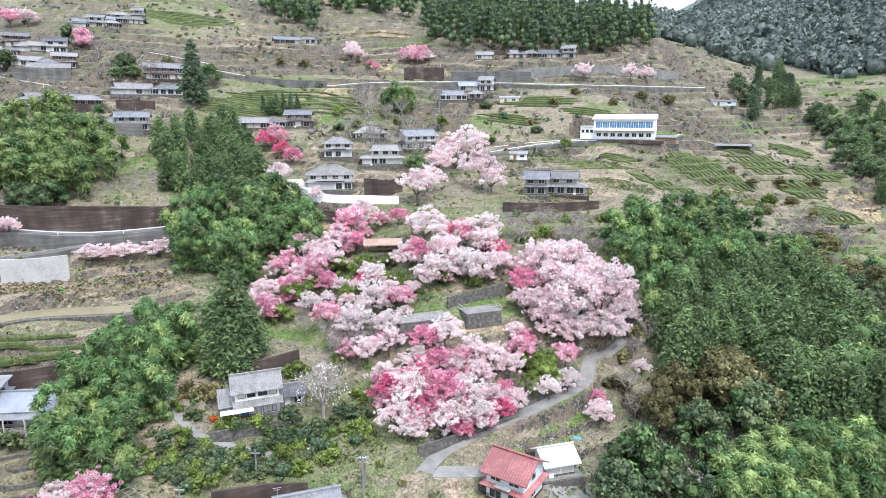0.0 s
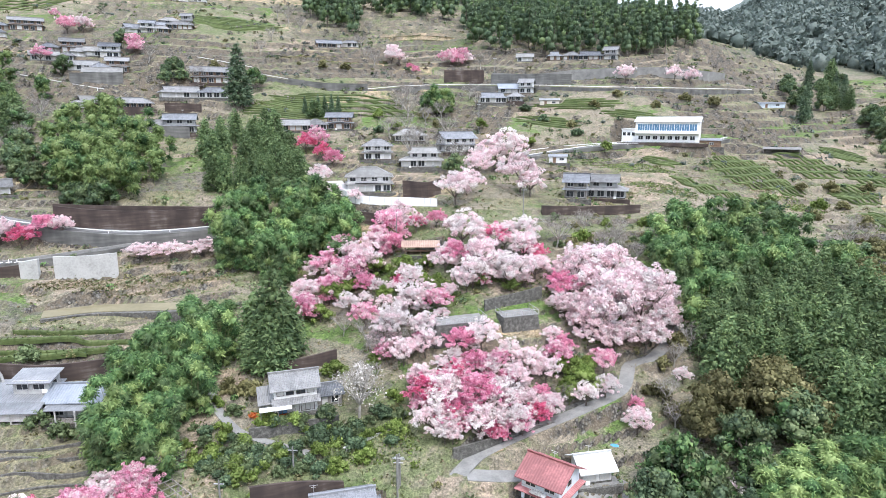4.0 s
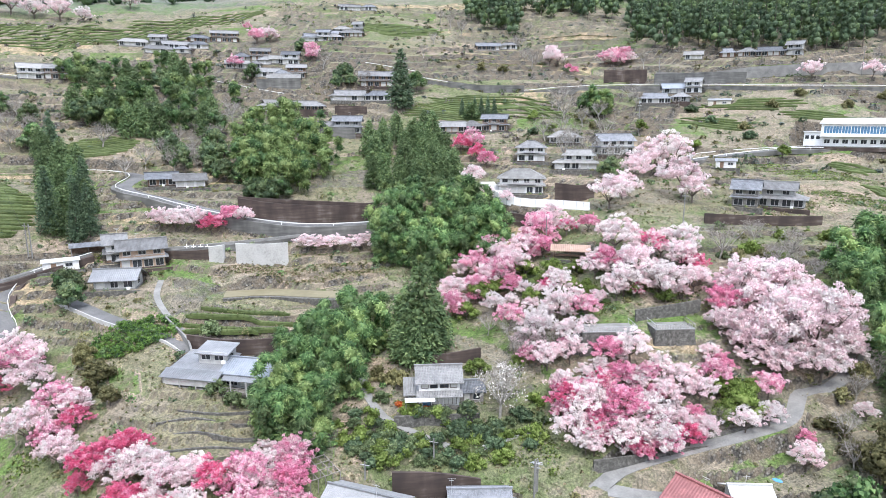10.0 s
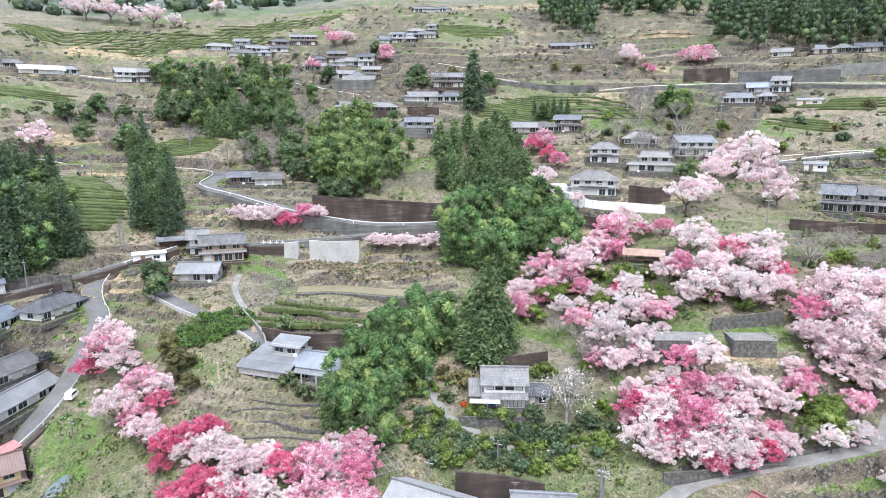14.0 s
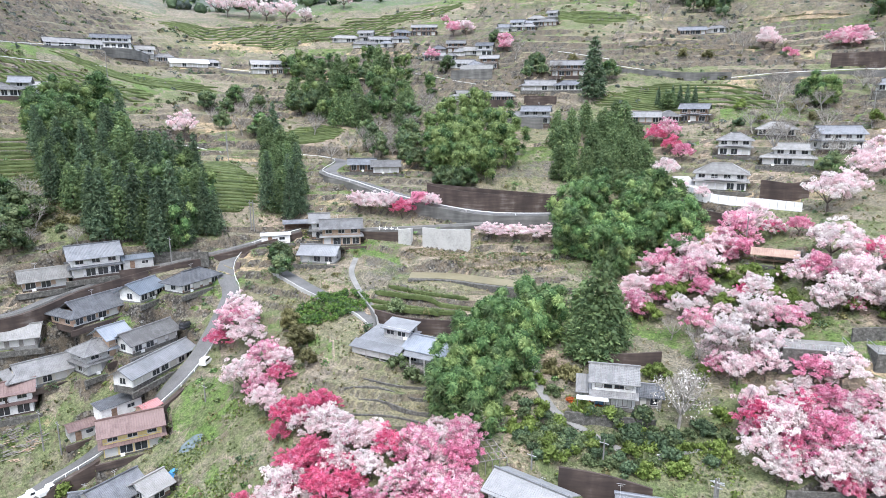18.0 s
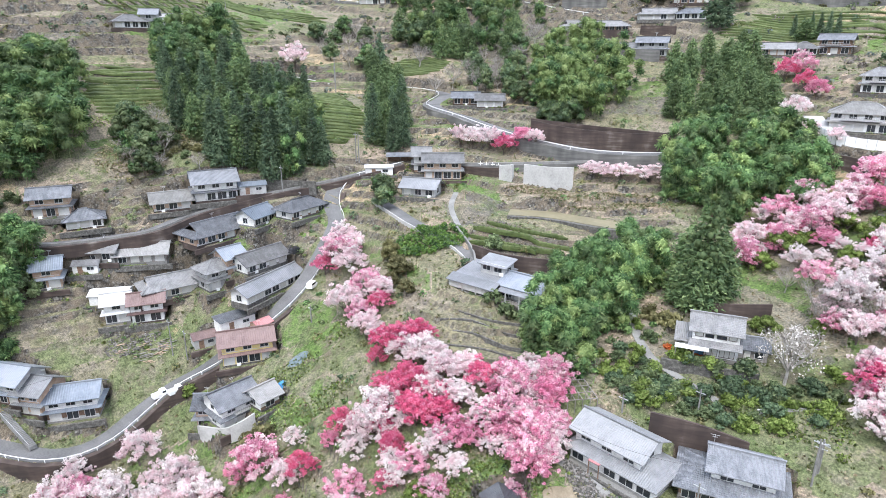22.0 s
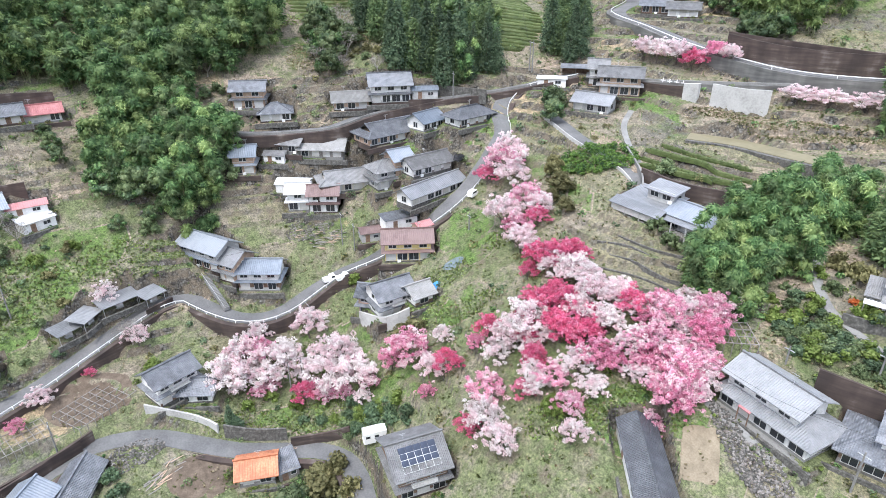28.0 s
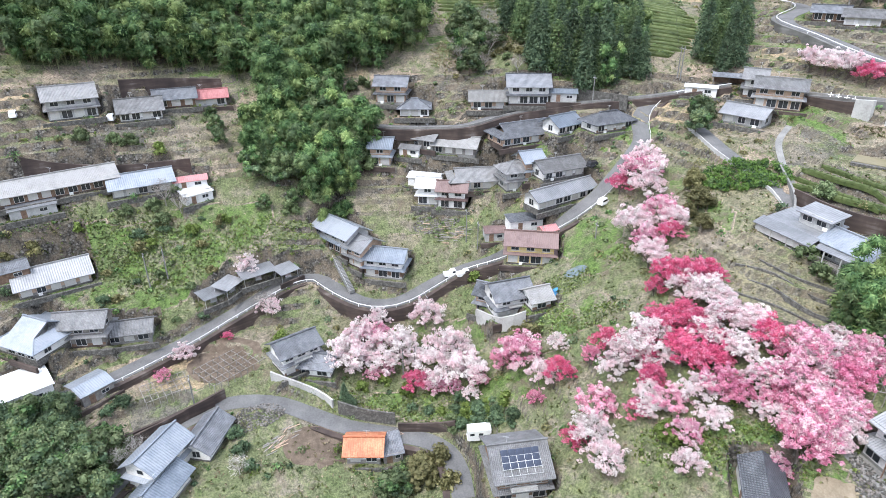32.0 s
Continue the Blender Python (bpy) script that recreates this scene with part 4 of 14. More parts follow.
def limbs_mesh(name, h, spread, rnd, mat, trunk=0.16, fork=0.3, n=6, twigs=0):
    s = Solid()
    top = Vector((rnd.uniform(-0.1, 0.1) * h, rnd.uniform(-0.1, 0.1) * h, h * fork))
    s.tube((0, 0, -0.8), top, trunk, trunk * 0.75, 7)
    for i in range(n):
        t = math.tau * i / n + rnd.uniform(-0.3, 0.3)
        k = rnd.uniform(0.55, 1.0)
        mid = top + Vector((math.cos(t) * spread * 0.4 * k, math.sin(t) * spread * 0.4 * k, h * 0.22))
        end = top + Vector((math.cos(t) * spread * 0.9 * k, math.sin(t) * spread * 0.9 * k, (h - top.z) * rnd.uniform(0.55, 0.9)))
        s.tube(top, mid, trunk * 0.6, trunk * 0.4, 5).tube(mid, end, trunk * 0.4, trunk * 0.1, 5)
        for j in range(twigs):
            u = rnd.uniform(0.2, 1)
            a = mid.lerp(end, u)
            b = a + Vector((rnd.gauss(0, 1), rnd.gauss(0, 1), rnd.uniform(0.2, 1.2))).normalized() * h * rnd.uniform(0.12, 0.3)
            s.tube(a, b, trunk * 0.16, trunk * 0.05, 3)
            for q in range(2):
                c2 = a.lerp(b, rnd.uniform(0.4, 1))
                s.tube(c2, c2 + Vector((rnd.gauss(0, 1), rnd.gauss(0, 1), rnd.uniform(0, 1))).normalized() * h * 0.1, trunk * 0.07, trunk * 0.03, 3)
    return s.mesh(name, mat)


def dome(rnd, n, rx, z0, z1, inner=0.25):
    """Clump centres over a domed crown between z0 and z1."""
    out = []
    while len(out) < n:
        t, u = rnd.uniform(0, math.tau), rnd.random()
        k = math.sqrt(rnd.uniform(inner, 1.0))
        ph = rnd.uniform(-0.15, 1.0) * math.pi / 2
        out.append((rx * k * math.cos(ph) * math.cos(t), rx * k * math.cos(ph) * math.sin(t), z0 + (z1 - z0) * (0.25 + 0.75 * k * math.sin(ph))))
    return out


TREES = {}


def tree_kind(kind, variants, make):
    TREES[kind] = [make(random.Random(100 * i + len(kind)), i) for i in range(variants)]


def blossom_tree(mat):
    def make(rnd, i):
        c, rad = [], []
        for k in range(17):
            t, f = 2.4 * k + rnd.uniform(-0.35, 0.35), math.sqrt((k + 0.4) / 17)
            o = Vector((2.75 * f * math.cos(t), 2.75 * f * math.sin(t), 4.7 - 2.3 * f * f + rnd.uniform(-0.45, 0.45)))
            for j in range(8):
                g = rnd.uniform(0.72, 1.08)
                c.append((o.x * g + rnd.gauss(0, 0.42), o.y * g + rnd.gauss(0, 0.42), 1.2 + (o.z - 1.2) * g + rnd.gauss(0, 0.2)))
                rad.append(rnd.uniform(0.2, 0.52))
        return [("trunk", limbs_mesh("trunk", 4.2, 2.8, rnd, "bark", 0.16, 0.28, 7, twigs=3)),
                ("crown", cloud_mesh("crown", c, rad, [int(24 + 72 * q) for q in rad], 0.108, mat, i + 7, squash=0.7, flat=0.9, blade=True, shell=(0.5, 1.1)))]
    return make


def broad_tree(mat, n=48, rx=3.6, z0=1.2, z1=7.6, rad=(0.7, 1.5), per=56, size=0.29, droop=0.0, bark="bark"):
    def make(rnd, i):
        c = dome(rnd, n, rx, z0, z1)
        return [("trunk", limbs_mesh("trunk", z1 * 0.85, rx * 0.9, rnd, bark, 0.2, 0.4, 6)),
                ("crown", cloud_mesh("crown", c, [rnd.uniform(*rad) for _ in c], per, size, mat, i + 31, droop=droop, flat=0.45, shell=(0.75, 1.12), core=0.66))]
    return make


def cedar_tree(mat, h=16.0, r=2.8, tiers=14, per=42, taper=0.7):
    def make(rnd, i):
        c, rad = [], []
        for k in range(tiers):
            f = k / (tiers - 1)
            rr = max(0.35, r * (1 - f) ** taper) * (0.75 if k == 0 else 1)
            m = max(1, int(7 * rr / r + 1))
            for j in range(m):
                t = math.tau * j / m + rnd.uniform(0, 1.5)
                c.append((rr * 0.68 * math.cos(t), rr * 0.68 * math.sin(t), h * (0.12 + 0.86 * f) + rnd.uniform(-0.3, 0.3)))
                rad.append(0.35 + 0.42 * rr)
        return [("trunk", Solid().tube((0, 0, -1), (0, 0, h * 0.93), 0.28, 0.05, 7).mesh("trunk", "bark")),
                ("crown", cloud_mesh("crown", c, rad, per, 0.3, mat, i + 57, squash=1.1, droop=0.35, blade=True, hang=0.5, slim=0.6, shell=(0.65, 1.12), core=0.42))]
    return make


def bamboo_clump(mat, h=12.0, plumes=8, spread=3.0):
    def make(rnd, i):
        s, c, rad = Solid(), [], []
        for k in range(plumes):
            t = math.tau * k / plumes + rnd.uniform(-0.4, 0.4)
            b = spread * (0.25 + 0.75 * rnd.random())
            hh = h * rnd.uniform(0.55, 1.0)
            base = Vector((b * 0.9 * math.cos(t), b * 0.9 * math.sin(t), -0.5))
            out = Vector((math.cos(t), math.sin(t), 0))
            mid = base + Vector((0, 0, hh * 0.65)) + out * 0.5
            tip = base + Vector((0, 0, hh)) + out * rnd.uniform(0.9, 1.8)
            s.tube(base, mid, 0.06, 0.045, 4).tube(mid, tip, 0.045, 0.015, 4)
            c.append(tuple(tip - Vector((0, 0, 1.0))))
            rad.append(rnd.uniform(1.15, 1.6))
            c.append(tuple(tip + out * 0.9 - Vector((0, 0, 2.1))))
            rad.append(rnd.uniform(0.8, 1.2))
            for f in (0.72, 0.5, 0.3):
                c.append(tuple(base.lerp(mid, f) + out * rnd.uniform(0.2, 1.0) + Vector((rnd.gauss(0, 0.4), rnd.gauss(0, 0.4), 0))))
                rad.append(rnd.uniform(0.7, 1.15))
        return [("stem", s.mesh("stem", "culm")), ("crown", cloud_mesh("crown", c, rad, [int(95 * q * q) for q in rad], 0.31, mat, i + 83, squash=1.05, flat=0.35, blade=True, hang=0.7, slim=0.45, shell=(0.86, 1.1), core=0.88))]
    return make


def bush_kind(mat, r=1.3, n=14, per=48, size=0.2, hgt=1.6):
    def make(rnd, i):
        c = dome(rnd, n, r, 0.0, hgt)
        return [("", cloud_mesh("bush", c, [rnd.uniform(0.35, 0.7) * r for _ in c], per, size, mat, i + 5, core=0.55))]
    return make


def bare_tree(mat, bark="bark_pale", h=6.0, hazy=True):
    def make(rnd, i):
        out = [("trunk", limbs_mesh("trunk", h, h * 0.55, rnd, bark, 0.17, 0.25, 9, twigs=9))]
        if hazy:
            c = dome(rnd, 40, h * 0.5, h * 0.25, h)
            out.append(("twig_haze", cloud_mesh("twig_haze", c, [rnd.uniform(0.5, 1.0) for _ in c], 16, 0.11, mat, i + 3)))
        return out
    return make


for name, mat in (("white", ["blossom_white", "blossom_white", "blossom_pale"]), ("pale", ["blossom_pale", "blossom_pale", "blossom_white"]), ("pink", ["blossom_pink", "blossom_pink", "blossom_pink", "blossom_rose"]),
                  ("rose", ["blossom_rose", "blossom_rose", "blossom_pink", "blossom_pale"]), ("crimson", ["blossom_crimson", "blossom_crimson", "blossom_crimson", "blossom_pink"]),
                  ("mixed", ["blossom_pink", "blossom_pale", "blossom_crimson", "blossom_white"])):
    tree_kind(name, 3, blossom_tree(mat))
tree_kind("cedar", 4, cedar_tree("leaf_cedar"))
tree_kind("hinoki", 4, cedar_tree("leaf_hinoki", 12.0, 3.3, 11, 50, 0.5))
tree_kind("bamboo", 4, bamboo_clump(["leaf_bamboo", "leaf_bamboo", "leaf_bamboo_light", "leaf_hinoki"]))
tree_kind("bamboo_light", 3, bamboo_clump(["leaf_bamboo_light", "leaf_bamboo_light", "leaf_bamboo"]))
tree_kind("broad", 4, broad_tree(["leaf_dark", "leaf_dark", "leaf_hinoki", "leaf_mid"]))
tree_kind("broad_mid", 4, broad_tree(["leaf_mid", "leaf_mid", "leaf_dark", "leaf_bamboo"]))
tree_kind("broad_olive", 2, broad_tree("leaf_olive"))
tree_kind("fresh", 3, broad_tree("leaf_fresh", n=30, rx=2.4, z0=0.6, z1=3.6, rad=(0.6, 1.0), per=60, size=0.16))
tree_kind("bush", 4, bush_kind("leaf_mid"))
tree_kind("bush_dark", 3, bush_kind("leaf_dark"))
tree_kind("bush_fresh", 3, bush_kind("leaf_fresh"))
tree_kind("bush_olive", 3, bush_kind("leaf_olive"))
tree_kind("bush_red", 2, bush_kind("leaf_red"))
tree_kind("bush_orange", 2, bush_kind("leaf_orange"))
tree_kind("bush_crop", 3, bush_kind("leaf_bamboo"))
tree_kind("bare", 3, bare_tree("twig"))
tree_kind("bare_white", 2, bare_tree("twig_white"))

TREE_TEXT = {
    "white": ("cherry_tree", "cherry tree covered in white blossom", "cherry tree"),
    "pale": ("cherry_tree", "cherry tree covered in very pale pink blossom", "cherry tree"),
    "pink": ("peach_tree", "flowering peach tree full of pink blossom", "blossom tree"),
    "rose": ("peach_tree", "flowering peach tree full of soft rose-pink blossom", "blossom tree"),
    "crimson": ("peach_tree", "flowering peach tree full of deep crimson blossom", "blossom tree"),
    "mixed": ("peach_tree", "flowering peach tree with mixed white, pink and red blossom", "blossom tree"),
    "cedar": ("cedar_tree", "tall dark green cedar tree with a pointed crown", "conifer"),
    "hinoki": ("cypress_tree", "dense dark green cypress with a rounded pointed crown", "conifer"),
    "bamboo": ("bamboo_clump", "tall clump of green bamboo with drooping plumes", "bamboo"),
    "bamboo_light": ("bamboo_clump", "tall clump of yellowish green bamboo with drooping plumes", "bamboo"),
    "broad": ("evergreen_tree", "dark green broadleaf evergreen tree on the slope", "tree"),
    "broad_mid": ("evergreen_tree", "mid-green broadleaf evergreen tree on the slope", "tree"),
    "broad_olive": ("evergreen_tree", "olive-green broadleaf tree with brownish leaves", "tree"),
    "fresh": ("young_tree", "small tree with fresh yellow-green spring leaves", "tree"),
    "bush": ("bush", "rounded mid-green bush on the bank", "bush"),
    "bush_dark": ("bush", "rounded dark green bush on the bank", "bush"),
    "bush_fresh": ("bush", "bright yellow-green bush in new leaf", "bush"),
    "bush_olive": ("bush", "dull olive-green bush on the bank", "bush"),
    "bush_red": ("bush", "reddish brown bush in new leaf", "bush"),
    "bush_orange": ("bush", "low orange-red clipped bush in the garden", "bush"),
    "bush_crop": ("crop_plant", "leafy bright green crop plant in the field", "crop plant"),
    "bare": ("bare_tree", "leafless grey tree with fine bare twigs", "bare tree"),
    "bare_white": ("bare_tree", "leafless tree with whitish bare branches", "bare tree"),
}
TREE_DICE = random.Random(5)
GROUP = [""]


def in_group(text):
    """The group of the plants that follow."""
    GROUP[0] = text


def plant(kind, x, y, size=1.0, tall=1.0, group=""):
    """A tree or bush of a kind at x, y on the ground."""
    parts = TREE_DICE.choice(TREES[kind])
    name, label, category = TREE_TEXT[kind]
    k = size * TREE_DICE.uniform(0.94, 1.06)
    m = Matrix.Translation((x, y, height(x, y) - 0.05)) @ Matrix.Rotation(TREE_DICE.uniform(0, math.tau), 4, "Z")
    if not parts[0][0]:
        t = tagged(new(name, parts[0][1]), label, category, group or GROUP[0])
        t.matrix_basis = m
        t.scale = (k, k, k * tall)
        return t
    t = root(name, m, label, category, group or GROUP[0])
    t.scale = (k, k, k * tall)
    for n, me in parts:
        p = part(n, me, t)
        if n in ("stem", "twig_haze"):
            p["kind"] = "stuff"
    return t


def grove(kinds, x, y, rx, ry, turn, n, size=(0.8, 1.2), tall=(0.9, 1.15), seed=1, group="", gap=0.0):
    """Trees of the given kinds scattered over an ellipse."""
    rnd = random.Random(seed)
    c, s = math.cos(radians(turn)), math.sin(radians(turn))
    done = []
    tries = 0
    while len(done) < n and tries < n * 30:
        tries += 1
        t, k = rnd.uniform(0, math.tau), math.sqrt(rnd.random())
        u, v = rx * k * math.cos(t), ry * k * math.sin(t)
        p = (x + u * c - v * s, y + u * s + v * c)
        if any((p[0] - q[0]) ** 2 + (p[1] - q[1]) ** 2 < gap * gap for q in done):
            continue
        done.append(p)
        plant(rnd.choice(kinds), *p, rnd.uniform(*size), rnd.uniform(*tall), group)


# ---- roads, walls and rails ----
def ribbon(name, pts, width, mat, label, category="", kind="structure", lift=0.0, thick=0.25):
    """A paved strip along the points, with thickness."""
    v, f = [], []
    p = [Vector(q) for q in pts]
    for i, q in enumerate(p):
        d = p[min(i + 1, len(p) - 1)] - p[max(i - 1, 0)]
        s = Vector((-d.y, d.x, 0)).normalized() * width / 2
        for e in (s, -s):
            v += [tuple(q + e + Vector((0, 0, lift))), tuple(q + e + Vector((0, 0, lift - thick)))]
    for i in range(len(p) - 1):
        a, b = 4 * i, 4 * i + 4
        f += [(a + 2, b + 2, b, a), (a, b, b + 1, a + 1), (a + 3, b + 3, b + 2, a + 2)]
    return tagged(new(name, mesh_of(name, v, f, mat)), label, category, kind=kind)


def offset_path(pts, side):
    p = [Vector(q) for q in pts]
    out = []
    for i, q in enumerate(p):
        d = p[min(i + 1, len(p) - 1)] - p[max(i - 1, 0)]
        out.append(q + Vector((-d.y, d.x, 0)).normalized() * side)
    return [tuple(q) for q in out]


def standing_wall(name, pts, high, thick, mat, label, deep=1.5, category="wall"):
    """A wall along the points: it rises by high over them and goes deep below them."""
    v, f = [], []
    p = [Vector(q) for q in pts]
    for i, q in enumerate(p):
        d = p[min(i + 1, len(p) - 1)] - p[max(i - 1, 0)]
        s = Vector((-d.y, d.x, 0)).normalized() * thick / 2
        for e, z in ((s, high), (-s, high), (-s, -deep), (s, -deep)):
            v.append(tuple(q + e + Vector((0, 0, z))))
    for i in range(len(p) - 1):
        for k in range(4):
            a, b = 4 * i + k, 4 * i + (k + 1) % 4
            f.append((a, b, b + 4, a + 4))
    n = 4 * (len(p) - 1)
    f += [(3, 2, 1, 0), (n, n + 1, n + 2, n + 3)]
    return tagged(new(name, mesh_of(name, v, f, mat)), label, category, kind="structure")


def guard_rail(pts, label="white steel guard rail along the road edge", gap=2.0, mat="white_paint", high=0.75):
    r = root("guard_rail", Matrix.Translation(pts[0]), label, "guard rail")
    o = Vector(pts[0])
    p = [Vector(q) - o for q in pts]
    s = Solid()
    for a, b in zip(p, p[1:]):
        s.beam(a + Vector((0, 0, high)), b + Vector((0, 0, high)), 0.06, 0.2)
    part("rail", s.mesh("rail", mat), r)
    post = Solid().box(-0.06, -0.06, -0.6, 0.06, 0.06, high - 0.05).mesh("post", mat)
    run = 0.0
    for a, b in zip(p, p[1:]):
        run += (b - a).length
        if run >= gap:
            run = 0.0
            part("post", post, r, at=Matrix.Translation(b))
    return r


def road(name, pts, width=4.0, mat="asphalt", label="narrow grey asphalt village road", soft=1.0, rail=0, wall=0, step=2.0, under=None):
    """A road laid on the slope. rail or wall: +1 or -1, the side with a guard rail or a low parapet."""
    p = smooth_path(pts, step)
    ROADS.append((np.array(p), width, soft))
    LATER.append((name, p, width, mat, label, rail, wall, under))


LATER = []


def finish_roads():
    for name, p, width, mat, label, rail, wall, under in LATER:
        ribbon(name, p, width, mat, label, "field" if name == "paddy" else "road", lift=0.04)
        if rail:
            guard_rail(offset_path(p, rail * (width / 2 + 0.05)), gap=2.4 if math.hypot(p[0][0], p[0][1]) < 190 else 14.0)
        if wall:
            standing_wall("parapet", offset_path(p, wall * (width / 2 + 0.2)), 0.55 if under and under[2] in ("stained", "weathered") else 0.6, 0.25, "concrete" if under and under[2] in ("stained", "weathered") else "pale_concrete", "concrete parapet along the road edge")
        if under:
            side, deep, stuff = under
            standing_wall("retaining_wall", offset_path(p, side * (width / 2 + 0.8)), -0.02, 1.15, stuff, "tall weathered retaining wall below the road", deep)


def ground_mesh():
    """One sheet of ground, fine where the village is, that reaches the horizon."""
    az = np.concatenate([np.arange(-50, 122, 0.3), np.arange(122, 310, 4.0)])
    rr = np.concatenate([[0.0], np.arange(0.5, 46, 6), np.arange(46, 245, 0.65), np.arange(245, 370, 1.0), np.arange(370, 520, 1.8), np.geomspace(520, 4900, 50)])
    A, R = np.meshgrid(np.radians(az), rr, indexing="ij")
    X, Y = -R * np.sin(A), R * np.cos(A)
    Z = ground(X.ravel(), Y.ravel())
    na, nr = A.shape
    i, j = np.meshgrid(np.arange(na), np.arange(nr - 1), indexing="ij")
    a, b = i * nr + j, ((i + 1) % na) * nr + j
    f = np.stack([a, b, b + 1, a + 1], -1)[:, :, ::-1].reshape(-1, 4).astype(np.int32)
    me = bpy.data.meshes.new("ground")
    me.vertices.add(na * nr)
    me.vertices.foreach_set("co", np.stack([X.ravel(), Y.ravel(), Z], 1).ravel())
    me.loops.add(f.size)
    me.loops.foreach_set("vertex_index", f.ravel())
    me.polygons.add(len(f))
    me.polygons.foreach_set("loop_start", np.arange(0, f.size, 4, dtype=np.int32))
    me.update(calc_edges=True)
    kinds = plots(X.ravel(), Y.ravel())
    for cx, cy, ax, ay, turn, kind in MEADOWS:
        c, q = math.cos(radians(turn)), math.sin(radians(turn))
        u, v = ((X - cx) * c + (Y - cy) * q) / ax, (-(X - cx) * q + (Y - cy) * c) / ay
        kinds[(np.hypot(u, v) + 0.15 * np.sin(X / 2.3 + Y / 3.1) < 1).ravel()] = kind
    me.attributes.new("plot", "FLOAT", "POINT").data.foreach_set("value", kinds)
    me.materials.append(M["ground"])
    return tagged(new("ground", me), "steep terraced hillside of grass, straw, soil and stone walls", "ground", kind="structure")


# ---- special buildings and things ----
def at_site(x, y, z, turn):
    return Matrix.Translation((x, y, z)) @ Matrix.Rotation(radians(turn), 4, "Z")


def school(x, y, z, turn, w, d):
    """A white gymnasium with a long band of blue glazing and a low wing."""
    s = root("school_gymnasium", at_site(x, y, z, turn), "white school gymnasium with a long band of blue windows", "school building")
    part("foundation", Solid().box(-w / 2 - 0.2, -d / 2 - 0.2, -2, w / 2 + 0.2, d / 2 + 0.2, 0.3).mesh("foundation", "concrete"), s)
    part("wall", wall_body(w * 0.86, d, 8.2, "white_paint", 1.6, 0.3), s, at=Matrix.Translation((w * 0.07, 0, 0)))
    part("roof", roof_mesh("gable", w * 0.86, d, 1.7, 0.6, "metal_white", 0.25), s, at=Matrix.Translation((w * 0.07, 0, 8.25)))
    part("wing_wall", wall_body(w * 0.2, d * 0.8, 5.0, "white_paint", 0, 0.3), s, at=Matrix.Translation((-w * 0.45, -1.0, 0)))
    part("wing_roof", Solid().box(-w * 0.11, -d * 0.43, 5.0, w * 0.11, d * 0.43, 5.3).mesh("wing_roof", "metal_white"), s, at=Matrix.Translation((-w * 0.45, -1.0, 0)))
    part("canopy", Solid().box(-w * 0.36, -1.6, 3.6, w * 0.5, 0, 3.85).mesh("canopy", "white_paint"), s, at=Matrix.Translation((0, -d / 2, 0)))
    n = 8
    for i in range(n):
        window(s, w * 0.07 - w * 0.4 + w * 0.8 * (i + 0.5) / n, -d / 2 - 0.02, 4.6, w * 0.8 / n - 0.05, 2.6, 0, "white_paint", "glass_blue")
        window(s, w * 0.07 - w * 0.4 + w * 0.8 * (i + 0.5) / n, -d / 2 - 0.02, 1.2, w * 0.8 / n - 0.9, 1.5, 0, "white_paint", "glass")
    for i in range(3):
        window(s, -w * 0.45 + (i - 1) * 1.7, -1.0 - d * 0.4 - 0.02, 2.6, 1.3, 1.4, 0, "white_paint", "glass")
    return s


def gazebo(x, y, z, turn, w, d):
    g = root("rest_pavilion", at_site(x, y, z, turn), "open timber rest pavilion with a tan metal roof", "pavilion")
    for sx in (-1, 0, 1):
        for sy in (-1, 1):
            part("post", Solid().box(-0.09, -0.09, -0.8, 0.09, 0.09, 2.3).mesh("post", "wood_brown"), g, at=Matrix.Translation((sx * (w / 2 - 0.3), sy * (d / 2 - 0.3), 0)))
    part("roof", roof_mesh("gable", w, d, 0.9, 0.6, "metal_tan", 0.14), g, at=Matrix.Translation((0, 0, 2.35)))
    part("rail", Solid().box(-w / 2 + 0.3, -d / 2 + 0.25, 0.8, w / 2 - 0.3, -d / 2 + 0.35, 0.95).mesh("rail", "wood_brown"), g)
    part("bench", Solid().box(-w / 2 + 0.6, d / 2 - 0.9, 0.05, w / 2 - 0.6, d / 2 - 0.5, 0.45).mesh("bench", "wood_pale"), g)
    return g


def loft(sections, mat, name):
    """A smooth body through cross-sections; each is a list of points of equal count."""
    v = [p for sec in sections for p in sec]
    n = len(sections[0])
    f = [(a * n + i, a * n + (i + 1) % n, (a + 1) * n + (i + 1) % n, (a + 1) * n + i) for a in range(len(sections) - 1) for i in range(n)]
    f += [tuple(reversed(range(n))), tuple(len(v) - n + i for i in range(n))]
    return mesh_of(name, v, f, mat)


